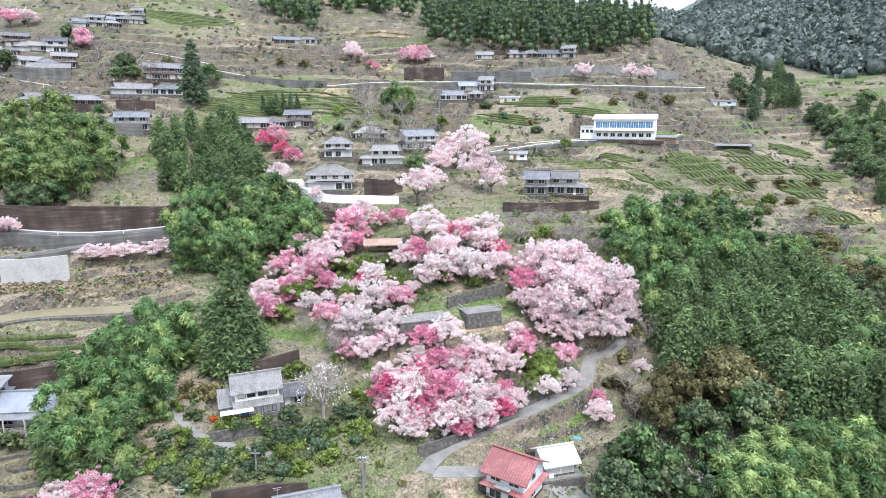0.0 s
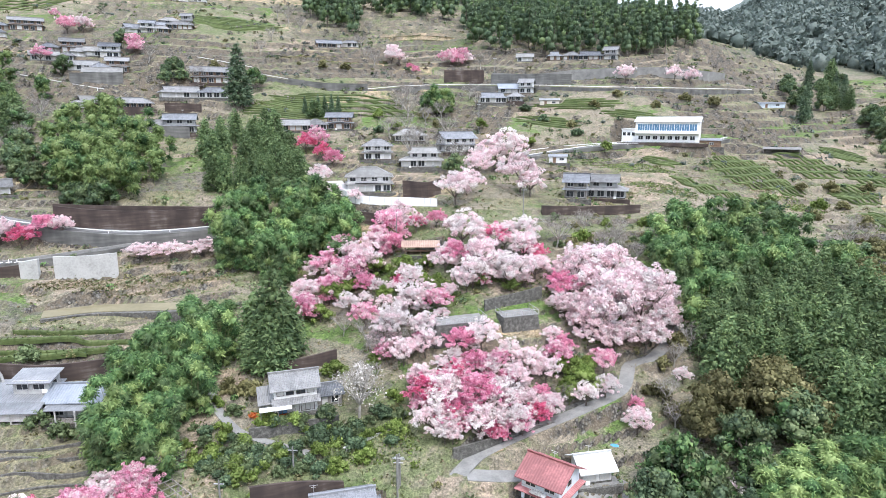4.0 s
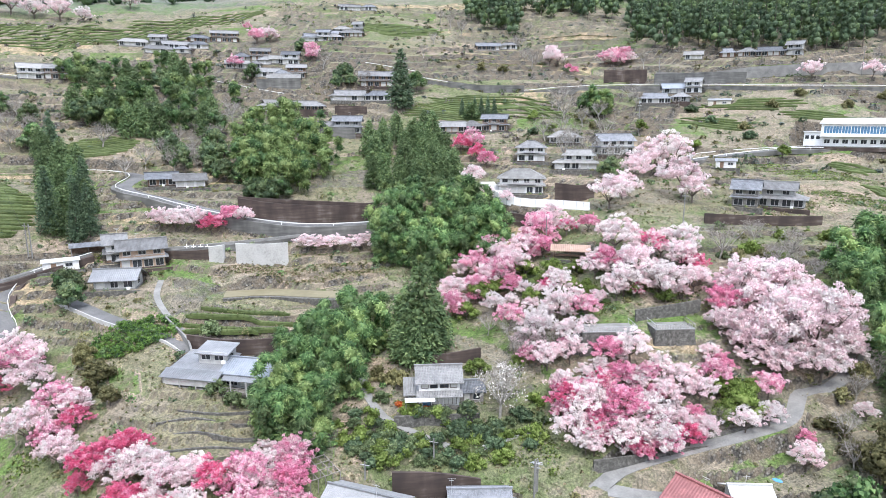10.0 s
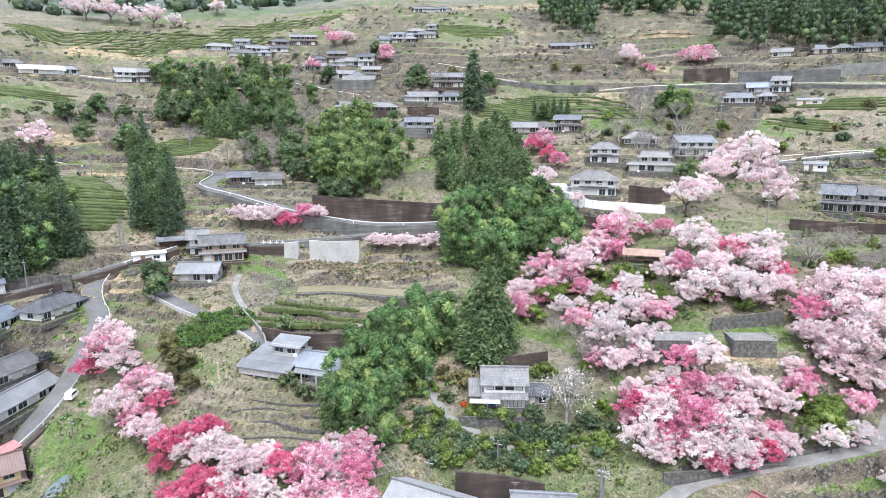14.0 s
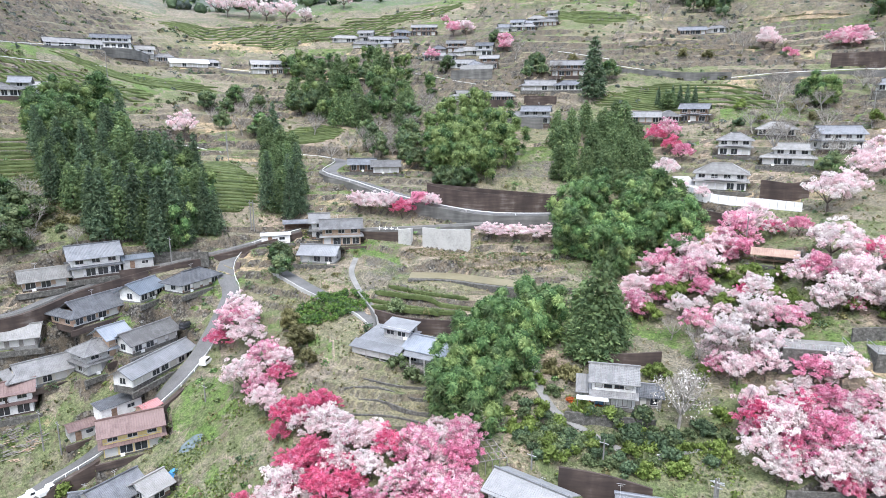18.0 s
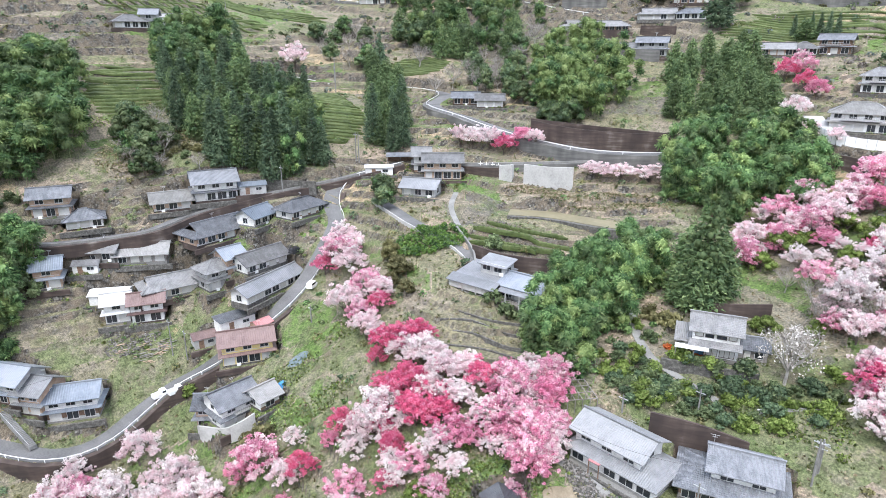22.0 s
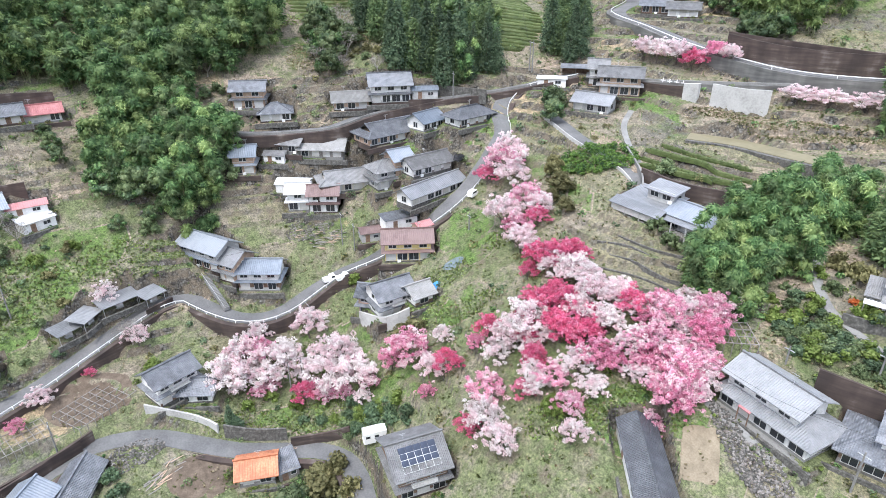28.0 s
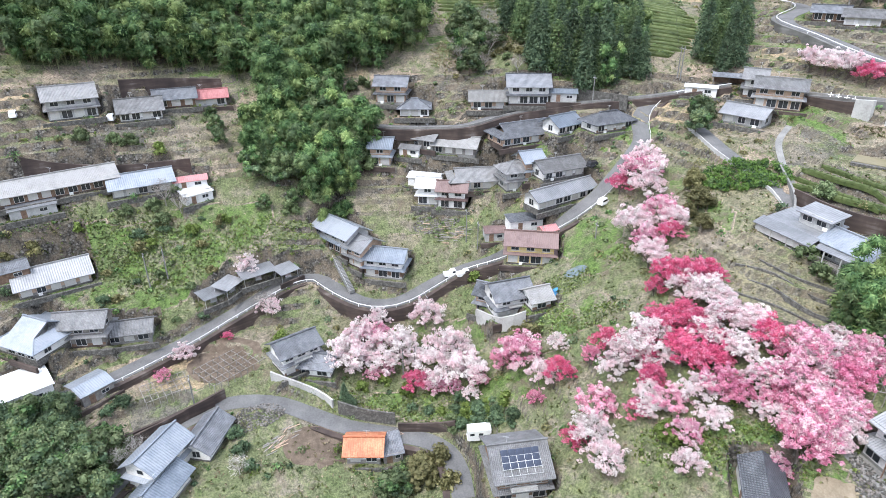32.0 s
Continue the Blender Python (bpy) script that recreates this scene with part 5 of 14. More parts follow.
def car(x, y, z, turn, long=3.4, wide=1.5, high=1.55, paint="car_white", label="white kei car parked on the roadside", name="car", bed=False):
    """A small car along local x: body, cabin glass, wheels with tyre and rim, lamps."""
    c = root(name, at_site(x, y, z, turn), label, "car")
    def ring(px, y0, z0, z1, k=0.85):
        return [(px, -y0, z0), (px, y0, z0), (px, y0, z0 + (z1 - z0) * 0.7), (px, y0 * k, z1), (px, -y0 * k, z1), (px, -y0, z0 + (z1 - z0) * 0.7)]
    w, L = wide / 2, long / 2
    part("body", loft([ring(-L, w * 0.9, 0.3, 0.75), ring(-L * 0.9, w, 0.22, 0.85), ring(L * 0.85, w, 0.22, 0.85), ring(L, w * 0.88, 0.3, 0.7)], paint, "body"), c)
    a, b = (-L * 0.92, L * 0.45) if not bed else (-0.05, L * 0.8)
    part("cabin", loft([ring(a, w * 0.92, 0.8, high - 0.3, 0.9), ring(a + 0.2, w * 0.94, 0.8, high, 0.86), ring(b - 0.25, w * 0.94, 0.8, high, 0.86), ring(b + 0.25, w * 0.92, 0.8, 0.95, 0.9)], paint, "cabin"), c)
    part("windscreen", Solid().hexa([(b + 0.22, -w * 0.75, 0.98), (b + 0.26, -w * 0.75, 0.98), (b + 0.26, w * 0.75, 0.98), (b + 0.22, w * 0.75, 0.98)], [(b - 0.2, -w * 0.68, high - 0.06), (b - 0.16, -w * 0.68, high - 0.06), (b - 0.16, w * 0.68, high - 0.06), (b - 0.2, w * 0.68, high - 0.06)]).mesh("windscreen", "glass"), c)
    for sy in (-1, 1):
        part("side_window", Solid().box(a + 0.3, sy * w * 0.945 - 0.01, 0.98, b - 0.2, sy * w * 0.945 + 0.01, high - 0.22).mesh("side_window", "glass"), c)
        part("headlight", Solid().box(L * 0.96, sy * w * 0.6 - 0.13, 0.5, L + 0.02, sy * w * 0.6 + 0.13, 0.64).mesh("headlight", "frame_alu"), c)
        for px in (-L * 0.62, L * 0.62):
            wh = part("wheel", Solid().tube((px, sy * w * 0.85 - 0.09, 0.27), (px, sy * w * 0.85 + 0.09, 0.27), 0.27, 0.27, 12).mesh("tyre", "tyre"), c)
            part("rim", Solid().tube((px, sy * (w * 0.85 + 0.095) - 0.01, 0.27), (px, sy * (w * 0.85 + 0.095) + 0.01, 0.27), 0.15, 0.15, 10).mesh("rim", "steel"), wh)
    if bed:
        part("load_bed", Solid().box(-L, -w, 0.7, -0.15, w, 0.78).box(-L, -w, 0.78, -0.15, -w + 0.04, 1.05).box(-L, w - 0.04, 0.78, -0.15, w, 1.05).box(-L, -w, 0.78, -L + 0.04, w, 1.05).mesh("load_bed", paint), c)
    return c


def camper(x, y, z, turn):
    c = car(x, y, z, turn, 4.9, 1.9, 1.9, "car_white", "white camper van parked beside the lower road", "camper_van")
    part("living_box", loft([[(-2.4, -1, 0.75), (-2.4, 1, 0.75), (-2.4, 1, 2.6), (-2.4, -1, 2.6)], [(1.0, -1, 0.75), (1.0, 1, 0.75), (1.0, 1, 2.7), (1.0, -1, 2.7)], [(1.9, -0.9, 1.9), (1.9, 0.9, 1.9), (1.9, 0.9, 2.6), (1.9, -0.9, 2.6)]], "car_white", "living_box"), c)
    for sx in (-1.6, 0.0):
        part("box_window", Solid().box(sx - 0.4, -1.02, 1.5, sx + 0.4, -0.99, 2.0).mesh("box_window", "glass"), c)
    part("roof_hatch", Solid().box(-0.9, -0.3, 2.64, -0.3, 0.3, 2.76).mesh("roof_hatch", "frame_alu"), c)
    return c


def carport(x, y, z, turn, w, d, h=2.3):
    c = root("carport", at_site(x, y, z, turn), "open carport with a pale grey sheet roof beside the road", "carport")
    for sx in (-1, 1):
        for sy in (-1, 1):
            part("post", Solid().box(-0.05, -0.05, -0.8, 0.05, 0.05, h + (0.3 if sy > 0 else 0)).mesh("post", "steel"), c, at=Matrix.Translation((sx * (w / 2 - 0.2), sy * (d / 2 - 0.3), 0)))
    part("roof", roof_mesh("shed", w, d, 0.35, 0.3, "metal_grey", 0.07), c, at=Matrix.Translation((0, 0, h)))
    return c


def utility_pole(x, y, high=9.0, turn=0.0):
    p = root("utility_pole", at_site(x, y, height(x, y), turn), "grey concrete utility pole with a crossarm", "utility pole")
    part("shaft", Solid().tube((0, 0, -1), (0, 0, high), 0.17, 0.11, 8).mesh("shaft", "concrete"), p)
    part("crossarm", Solid().box(-0.8, -0.05, high - 0.7, 0.8, 0.05, high - 0.58).mesh("crossarm", "steel"), p)
    return p


def wire(a, b, sag=1.0):
    """A cable between two points, as a thin sagging tube."""
    a, b = Vector(a), Vector(b)
    s, n = Solid(), 10
    side = Vector((a.y - b.y, b.x - a.x, 0)).normalized() * 0.025
    up = Vector((0, 0, 0.025))
    for i in range(n + 1):
        p = a.lerp(b, i / n) - Vector((0, 0, 4 * sag * (i / n) * (1 - i / n)))
        s.v += [tuple(p + side), tuple(p + up), tuple(p - side), tuple(p - up)]
    s.f = [(4 * i + j, 4 * i + (j + 1) % 4, 4 * i + 4 + (j + 1) % 4, 4 * i + 4 + j) for i in range(n) for j in range(4)] + [(3, 2, 1, 0), (4 * n, 4 * n + 1, 4 * n + 2, 4 * n + 3)]
    return tagged(new("overhead_cable", s.mesh("overhead_cable", "tyre")), "thin black overhead cable between two poles", "cable")


def stairs(a, b, wide=1.2, mat="concrete"):
    """A straight outdoor flight between two points."""
    a, b = Vector(a), Vector(b)
    r = root("stairs", Matrix.Translation(a), "narrow concrete stairs up the bank", "stairs")
    d = b - a
    n = max(3, int(abs(d.z) / 0.19))
    flat = Vector((d.x, d.y, 0))
    side = Vector((-flat.y, flat.x, 0)).normalized() * wide / 2
    for i in range(n):
        p, q = flat * (i / n), flat * ((i + 1) / n)
        z0, z1 = d.z * i / n - 0.6, d.z * (i + 1) / n
        part("step", Solid().hexa([p - side + Vector((0, 0, z0)), q - side + Vector((0, 0, z0)), q + side + Vector((0, 0, z0)), p + side + Vector((0, 0, z0))],
                                  [p - side + Vector((0, 0, z1)), q - side + Vector((0, 0, z1)), q + side + Vector((0, 0, z1)), p + side + Vector((0, 0, z1))]).mesh("step", mat), r)
    part("handrail", Solid().beam(side + Vector((0, 0, 0.95)), d + side + Vector((0, 0, 0.95)), 0.06, 0.08).mesh("handrail", "steel"), r)
    return r


def panel_fence(pts, high=2.0):
    """A white panel fence: posts and upright sheets between them."""
    o = Vector(pts[0])
    r = root("white_fence", Matrix.Translation(o), "white panel fence with thin grey posts along the road", "fence")
    p = [Vector(q) - o for q in pts]
    for a, b in zip(p, p[1:]):
        d = (b - a).normalized()
        part("panel", Solid().beam(a + d * 0.06 + Vector((0, 0, high)), b - d * 0.06 + Vector((0, 0, high)), 0.05, high + 0.4).mesh("panel", "white_paint"), r)
        part("post", Solid().box(-0.07, -0.07, -0.5, 0.07, 0.07, high + 0.1).mesh("post", "steel"), r, at=Matrix.Translation(a))
    return r


def wire_fence(pts, high=1.2):
    o = Vector(pts[0])
    r = root("wire_fence", Matrix.Translation(o), "low grey wire fence on the wall top", "fence")
    for a, b in zip(pts, pts[1:]):
        a, b = Vector(a) - o, Vector(b) - o
        part("post", Solid().box(-0.04, -0.04, -0.4, 0.04, 0.04, high).mesh("post", "steel"), r, at=Matrix.Translation(a))
        for k in (0.35, 0.7, 1.0):
            part("rail", Solid().beam(a + Vector((0, 0, high * k)), b + Vector((0, 0, high * k)), 0.04, 0.05).mesh("rail", "steel"), r)
    return r


def solar_array(x, y, z, turn, tilt, cols, rows):
    r = root("solar_array", at_site(x, y, z, turn) @ Matrix.Rotation(radians(tilt), 4, "X"), "dark solar panels in aluminium frames on a roof", "solar panel")
    p = Solid().box(0.02, 0.02, 0.04, 1.2, 1.0, 0.07).mesh("panel", "solar")
    f = lattice([0, 0.03, 1.19, 1.22], [0, 0.03, 0.99, 1.02], lambda i, k: i != 1 or k != 1, 0.08).mesh("panel_frame", "frame_alu")
    for i in range(cols):
        for j in range(rows):
            q = part("panel", p, r, at=Matrix.Translation(((i - cols / 2) * 1.23, (j - rows / 2) * 1.03, 0)))
            part("panel_frame", f, q, at=Matrix.Translation((0, 0, 0.06)) @ Matrix.Rotation(radians(-90), 4, "X") @ Matrix.Diagonal((1, 1, -1, 1)))
    return r


def hedge_row(pts, wide, high, mat, name, label, category, group, seed=0, rough=0.12):
    """A clipped row along the ground: rounded section, uneven surface, with loose leaves on it."""
    rnd = random.Random(seed)
    p = [Vector(q) for q in pts]
    v, f, leaf = [], [], []
    prof = ((-0.5, -0.3), (-0.5, 0.45), (-0.38, 0.85), (0, 1.0), (0.38, 0.85), (0.5, 0.45), (0.5, -0.3))
    for i, q in enumerate(p):
        d = p[min(i + 1, len(p) - 1)] - p[max(i - 1, 0)]
        s = Vector((-d.y, d.x, 0)).normalized()
        k = 0.5 if i in (0, len(p) - 1) else 1.0
        for a, b in prof:
            v.append(q + s * wide * a * k * rnd.uniform(1 - rough, 1 + rough) + Vector((0, 0, high * b * (1 if b < 0 else k) * rnd.uniform(1 - rough, 1 + rough))))
            if b > 0.4:
                leaf.append(tuple(v[-1]))
    n = len(prof)
    for i in range(len(p) - 1):
        for j in range(n - 1):
            f.append((i * n + j, (i + 1) * n + j, (i + 1) * n + j + 1, i * n + j + 1))
    f += [tuple(range(n)), tuple(reversed(range((len(p) - 1) * n, len(p) * n)))]
    me = mesh_of(name, v, f, mat)
    ob = tagged(new(name, me), label, category, group)
    if leaf and math.hypot(p[0].x, p[0].y) < 190:
        part("leaves", cloud_mesh("leaves", leaf, [0.2] * len(leaf), 5, 0.13, mat, seed), ob)["kind"] = "stuff"
    return ob


def tea_row(pts, seed):
    """One clipped tea hedge along a terrace edge."""
    p = np.array(smooth_path([(x, y, 0) for x, y in pts], 1.2))
    hedge_row(list(zip(p[:, 0], p[:, 1], ground(p[:, 0], p[:, 1]))), 0.85, 0.9, "tea", "tea_hedge", "long clipped row of dark green tea bushes along a terrace edge", "tea hedge", "rows of tea", seed + 900)


def tea_field(x, y, rx, ry, turn, gap=1.7, wide=1.1, high=0.7, step=1.5, seed=1, mat="tea"):
    """Contour rows of clipped tea over an ellipse; turn: the rows' direction."""
    c, s = math.cos(radians(turn)), math.sin(radians(turn))
    n = int(2 * ry / gap)
    for j in range(n):
        v = -ry + gap * (j + 0.5)
        half = rx * math.sqrt(max(0.0, 1 - (v / ry) ** 2)) * random.Random(seed * 50 + j).uniform(0.8, 1.05)
        if half < 2.5:
            continue
        u = np.arange(-half, half + 0.01, step)
        bend = 0.02 * u * u / max(1, rx) * 2
        X, Y = x + u * c - (v + bend) * s, y + u * s + (v + bend) * c
        Z = ground(X, Y)
        hedge_row(list(zip(X, Y, Z)), wide, high, mat, "tea_hedge", "clipped row of dark green tea bushes on the terrace", "tea hedge", "rows of tea", seed * 100 + j)


def patch(name, x, y, rx, ry, turn, mat, label, lift=0.06, seed=1, square=False):
    """A field or bed that lies on the ground, with an uneven edge and a thin body."""
    rnd = random.Random(seed)
    v, f = [], []
    rings, n = 6, 28
    c, s = math.cos(radians(turn)), math.sin(radians(turn))
    wob = [rnd.uniform(0.88, 1.08) for _ in range(n)]
    X, Y = [], []
    for k in range(1, rings + 1):
        for i in range(n):
            t = math.tau * i / n
            a, b = math.cos(t), math.sin(t)
            if square:
                m = max(abs(a), abs(b))
                a, b = a / m, b / m
            r = k / rings * (1 if k < rings else wob[i])
            u, w = rx * r * a, ry * r * b
            X.append(x + u * c - w * s)
            Y.append(y + u * s + w * c)
    X.append(x), Y.append(y)
    Z = ground(np.array(X), np.array(Y)) + lift
    Z[(rings - 1) * n:rings * n] -= lift + 0.15
    v = list(zip(X, Y, Z))
    m = len(v) - 1
    f = [(m, i, (i + 1) % n) for i in range(n)]
    for k in range(rings - 1):
        f += [(k * n + i, (k + 1) * n + i, (k + 1) * n + (i + 1) % n, k * n + (i + 1) % n) for i in range(n)]
    return tagged(new(name, mesh_of(name, v, f, mat)), label, "field", kind="structure")


def rack(x, y, z, turn, w, d, h=1.8, nx=6, ny=4, label="weathered timber growing frame on the slope"):
    """A grid of poles and cross rails, as for vines."""
    r = root("growing_frame", at_site(x, y, z, turn), label, "frame")
    for i in range(nx):
        px = -w / 2 + w * i / (nx - 1)
        part("rail", Solid().beam((px, -d / 2, h), (px, d / 2, h), 0.1, 0.1).mesh("rail", "wood_grey"), r)
        for j in range(ny):
            py = -d / 2 + d * j / (ny - 1)
            part("post", Solid().box(px - 0.05, py - 0.05, -1.2, px + 0.05, py + 0.05, h).mesh("post", "wood_grey"), r)
    for j in range(ny):
        py = -d / 2 + d * j / (ny - 1)
        part("cross_rail", Solid().beam((-w / 2, py, h + 0.1), (w / 2, py, h + 0.1), 0.1, 0.1).mesh("cross_rail", "wood_grey"), r)
    return r


def free_ground(X, Y, clear=0.5):
    """True where no house site or road lies."""
    ok = np.ones(X.shape, bool)
    for cx, cy, base, turn, w, d, soft in PADS:
        c, s = math.cos(turn), math.sin(turn)
        u, v = np.abs((X - cx) * c + (Y - cy) * s) - w / 2, np.abs(-(X - cx) * s + (Y - cy) * c) - d / 2
        ok &= (u > clear - 1) | (v > clear - 1)
    for pts, width, soft in ROADS:
        for (x0, y0, z0), (x1, y1, z1) in zip(pts[:-1], pts[1:]):
            k = np.clip(((X - x0) * (x1 - x0) + (Y - y0) * (y1 - y0)) / ((x1 - x0) ** 2 + (y1 - y0) ** 2 + 1e-9), 0, 1)
            ok &= np.hypot(X - x0 - k * (x1 - x0), Y - y0 - k * (y1 - y0)) > width / 2 + clear
    return ok


def scatter(n, seed, r0, r1, b0=-42.0, b1=112.0, clear=0.5):
    r = np.random.default_rng(seed)
    R = np.sqrt(r.uniform(r0 ** 2, r1 ** 2, n))
    A = np.radians(r.uniform(b0, b1, n))
    X, Y = -R * np.sin(A), R * np.cos(A)
    ok = free_ground(X, Y, clear)
    X, Y = X[ok], Y[ok]
    return X, Y, ground(X, Y)


def undergrowth(name, n, seed, r0, r1, mat, per, rad, size, label):
    """Loose weeds, stalks and low scrub all over the slope, as one body of stuff."""
    X, Y, Z = scatter(n, seed, r0, r1)
    keep = np.sin(X / 6.3 + seed) + np.sin(Y / 5.1 + 2 * seed) + np.sin((X + Y) / 13.0 + seed) > -0.5
    c = np.stack([X, Y, Z + 0.05], 1)[keep]
    rr = np.random.default_rng(seed + 1).uniform(*rad, len(c))
    return tagged(new(name, cloud_mesh(name, c, rr, per, size, mat, seed, squash=0.8)), label, "undergrowth", kind="stuff")


def far_woods(n, seed, r0, r1, b0, b1, mat, rad=(3.0, 5.5), per=22, size=1.1):
    r = np.random.default_rng(seed)
    R, A = np.sqrt(r.uniform(r0 ** 2, r1 ** 2, n)), np.radians(r.uniform(b0, b1, n))
    X, Y = -R * np.sin(A), R * np.cos(A)
    c = np.stack([X, Y, ground(X, Y) + r.uniform(1, 5, n)], 1)
    # the distant crowns carry the haze in their leaf colour
    return tagged(new("far_woods", cloud_mesh("far_woods", c, r.uniform(*rad, n), per, size, mat, seed, squash=1.1, flat=0.5, shell=(0.75, 1.12), core=0.7)), "distant mountainside trees, haze painted into their paler blue-grey leaves", "forest", kind="stuff")


FAR = []


def far_tree(x, y, size=1.0):
    """A conifer of the distant forest: its tiers go into one body of stuff."""
    FAR.append((x, y, size * 1.35))


BAMBOO = []


def far_bamboo(x, y, size=1.0, light=False):
    """A clump of the bamboo forest behind: its plumes go into one body of stuff."""
    BAMBOO.append((x, y, size, light))


def bamboo_wood(inner, deep, n, seed, size=(0.95, 1.35)):
    """Clumps spread over a strip of slope that reaches deep metres up from the inner line."""
    rnd = random.Random(seed)
    p = smooth_path([(x, y, 0) for x, y in inner], 1.0)
    for k in range(n):
        x, y, _ = rnd.choice(p)
        d, r = deep * rnd.random(), math.hypot(x, y)
        far_bamboo(x * (1 + d / r) + rnd.gauss(0, 1), y * (1 + d / r) + rnd.gauss(0, 1), rnd.uniform(*size))


def finish_far_bamboo(pale, mats, label):
    rnd = random.Random(13)
    c, rad, s = [], [], Solid()
    for x, y, k, light in BAMBOO:
        if light != pale:
            continue
        z = height(x, y)
        for q in range(5):
            t, b, hh = rnd.uniform(0, math.tau), rnd.uniform(0.3, 2.6) * k, 12 * k * rnd.uniform(0.68, 1.0)
            o = Vector((math.cos(t), math.sin(t), 0))
            base = Vector((x, y, z - 0.5)) + o * b
            tip = base + Vector((0, 0, hh)) + o * 1.2
            s.tube(base, tip, 0.06, 0.02, 4)
            c.append(tuple(tip - Vector((0, 0, 1.1))))
            rad.append(rnd.uniform(1.2, 1.75) * k)
            c.append(tuple(base.lerp(tip, 0.68) + o * 0.7))
            rad.append(rnd.uniform(0.9, 1.3) * k)
            c.append(tuple(base.lerp(tip, 0.4)))
            rad.append(rnd.uniform(0.6, 1.1) * k)
    a = tagged(new("bamboo_forest", cloud_mesh("bamboo_forest", c, rad, [int(50 * q * q) for q in rad], 0.42, mats, 19, squash=1.05, flat=0.35, blade=True, hang=0.7, slim=0.48, shell=(0.86, 1.1), core=0.88)), label, "bamboo forest", kind="stuff")
    part("stem_mass", s.mesh("stem_mass", "culm"), a)["kind"] = "stuff"


def finish_far_trees():
    rnd = random.Random(3)
    c, rad, s = [], [], Solid()
    for x, y, k in FAR:
        z = height(x, y)
        s.tube((x, y, z - 1), (x, y, z + 13 * k), 0.25, 0.06, 5)
        for j in range(9):
            f = j / 8
            r = 2.6 * k * (1 - f) ** 0.8
            for q in range(3 if f < 0.7 else 1):
                t = rnd.uniform(0, math.tau)
                c.append((x + r * 0.6 * math.cos(t), y + r * 0.6 * math.sin(t), z + k * (3 + 12 * f)))
                rad.append(0.5 + 0.5 * r)
    a = tagged(new("cedar_forest", cloud_mesh("cedar_forest", c, rad, 32, 0.55, ["leaf_cedar", "leaf_hinoki", "leaf_dark"], 9, squash=1.2, droop=0.3, blade=True, core=0.65)), "dark cedar forest along the top of the fields", "forest", kind="stuff")
    part("bare_trunks", s.mesh("bare_trunks", "bark"), a)["kind"] = "stuff"


def crop_field(x, y, rx, ry, turn, n, mat, label, seed=1):
    """A field of leafy plants that nobody could count."""
    r = np.random.default_rng(seed)
    t, k = r.uniform(0, math.tau, n), np.sqrt(r.random(n))
    u, v = rx * k * np.cos(t), ry * k * np.sin(t)
    c, s = math.cos(radians(turn)), math.sin(radians(turn))
    X, Y = x + u * c - v * s, y + u * s + v * c
    p = np.stack([X, Y, ground(X, Y) + 0.7 + 0.5 * (1 - k)], 1)
    return tagged(new("crop_field", cloud_mesh("crop_field", p, r.uniform(0.4, 0.75, n), 26, 0.2, mat, seed)), label, "crop field", kind="stuff")


def garden_shrubs(per, seed, mat):
    """Low garden plants round the house sites, as one body of stuff."""
    r = random.Random(seed)
    pts = []
    for cx, cy, base, turn, w, d, soft in PADS:
        if math.hypot(cx, cy) > 260:
            continue
        for k in range(per):
            side = r.random()
            u, v = (r.uniform(-w / 2, w / 2), -d / 2 - r.uniform(-0.3, 2.2)) if side < 0.6 else (r.choice((-1, 1)) * (w / 2 + r.uniform(-0.2, 1.6)), r.uniform(-d / 2, d / 2))
            pts.append((cx + u * math.cos(turn) - v * math.sin(turn), cy + u * math.sin(turn) + v * math.cos(turn)))
    X, Y = np.array([p[0] for p in pts]), np.array([p[1] for p in pts])
    ok = free_ground(X, Y, 0.6)
    X, Y = X[ok], Y[ok]
    c = np.stack([X, Y, ground(X, Y) + 0.15], 1)
    rad = np.random.default_rng(seed).uniform(0.25, 0.8, len(c))
    return tagged(new("garden_shrubs", cloud_mesh("garden_shrubs", c, rad, 34, 0.17, mat, seed)), "low garden shrubs and potted plants round the houses", "shrubs", kind="stuff")


def plank_pile(x, y, turn, n=26, spread=3.5, seed=1):
    """A loose heap of old boards."""
    rnd = random.Random(seed)
    r = root("plank_pile", at_site(x, y, height(x, y), turn), "loose heap of old grey boards on the bank", "timber pile")
    for i in range(n):
        u, v, a = rnd.uniform(-spread, spread), rnd.uniform(-spread * 0.35, spread * 0.35), rnd.gauss(0, 0.25)
        L = rnd.uniform(1.2, 2.6)
        c, s = math.cos(radians(turn)), math.sin(radians(turn))
        z = height(x + u * c - v * s, y + u * s + v * c) - height(x, y) + 0.06 + 0.02 * (i % 5)
        part("board", Solid().box(-L / 2, -0.09, 0, L / 2, 0.09, 0.05).mesh("board", rnd.choice(["wood_grey", "wood_grey", "wood_pale"])), r, at=Matrix.Translation((u, v, z)) @ Matrix.Rotation(a, 4, "Z"))
    return r


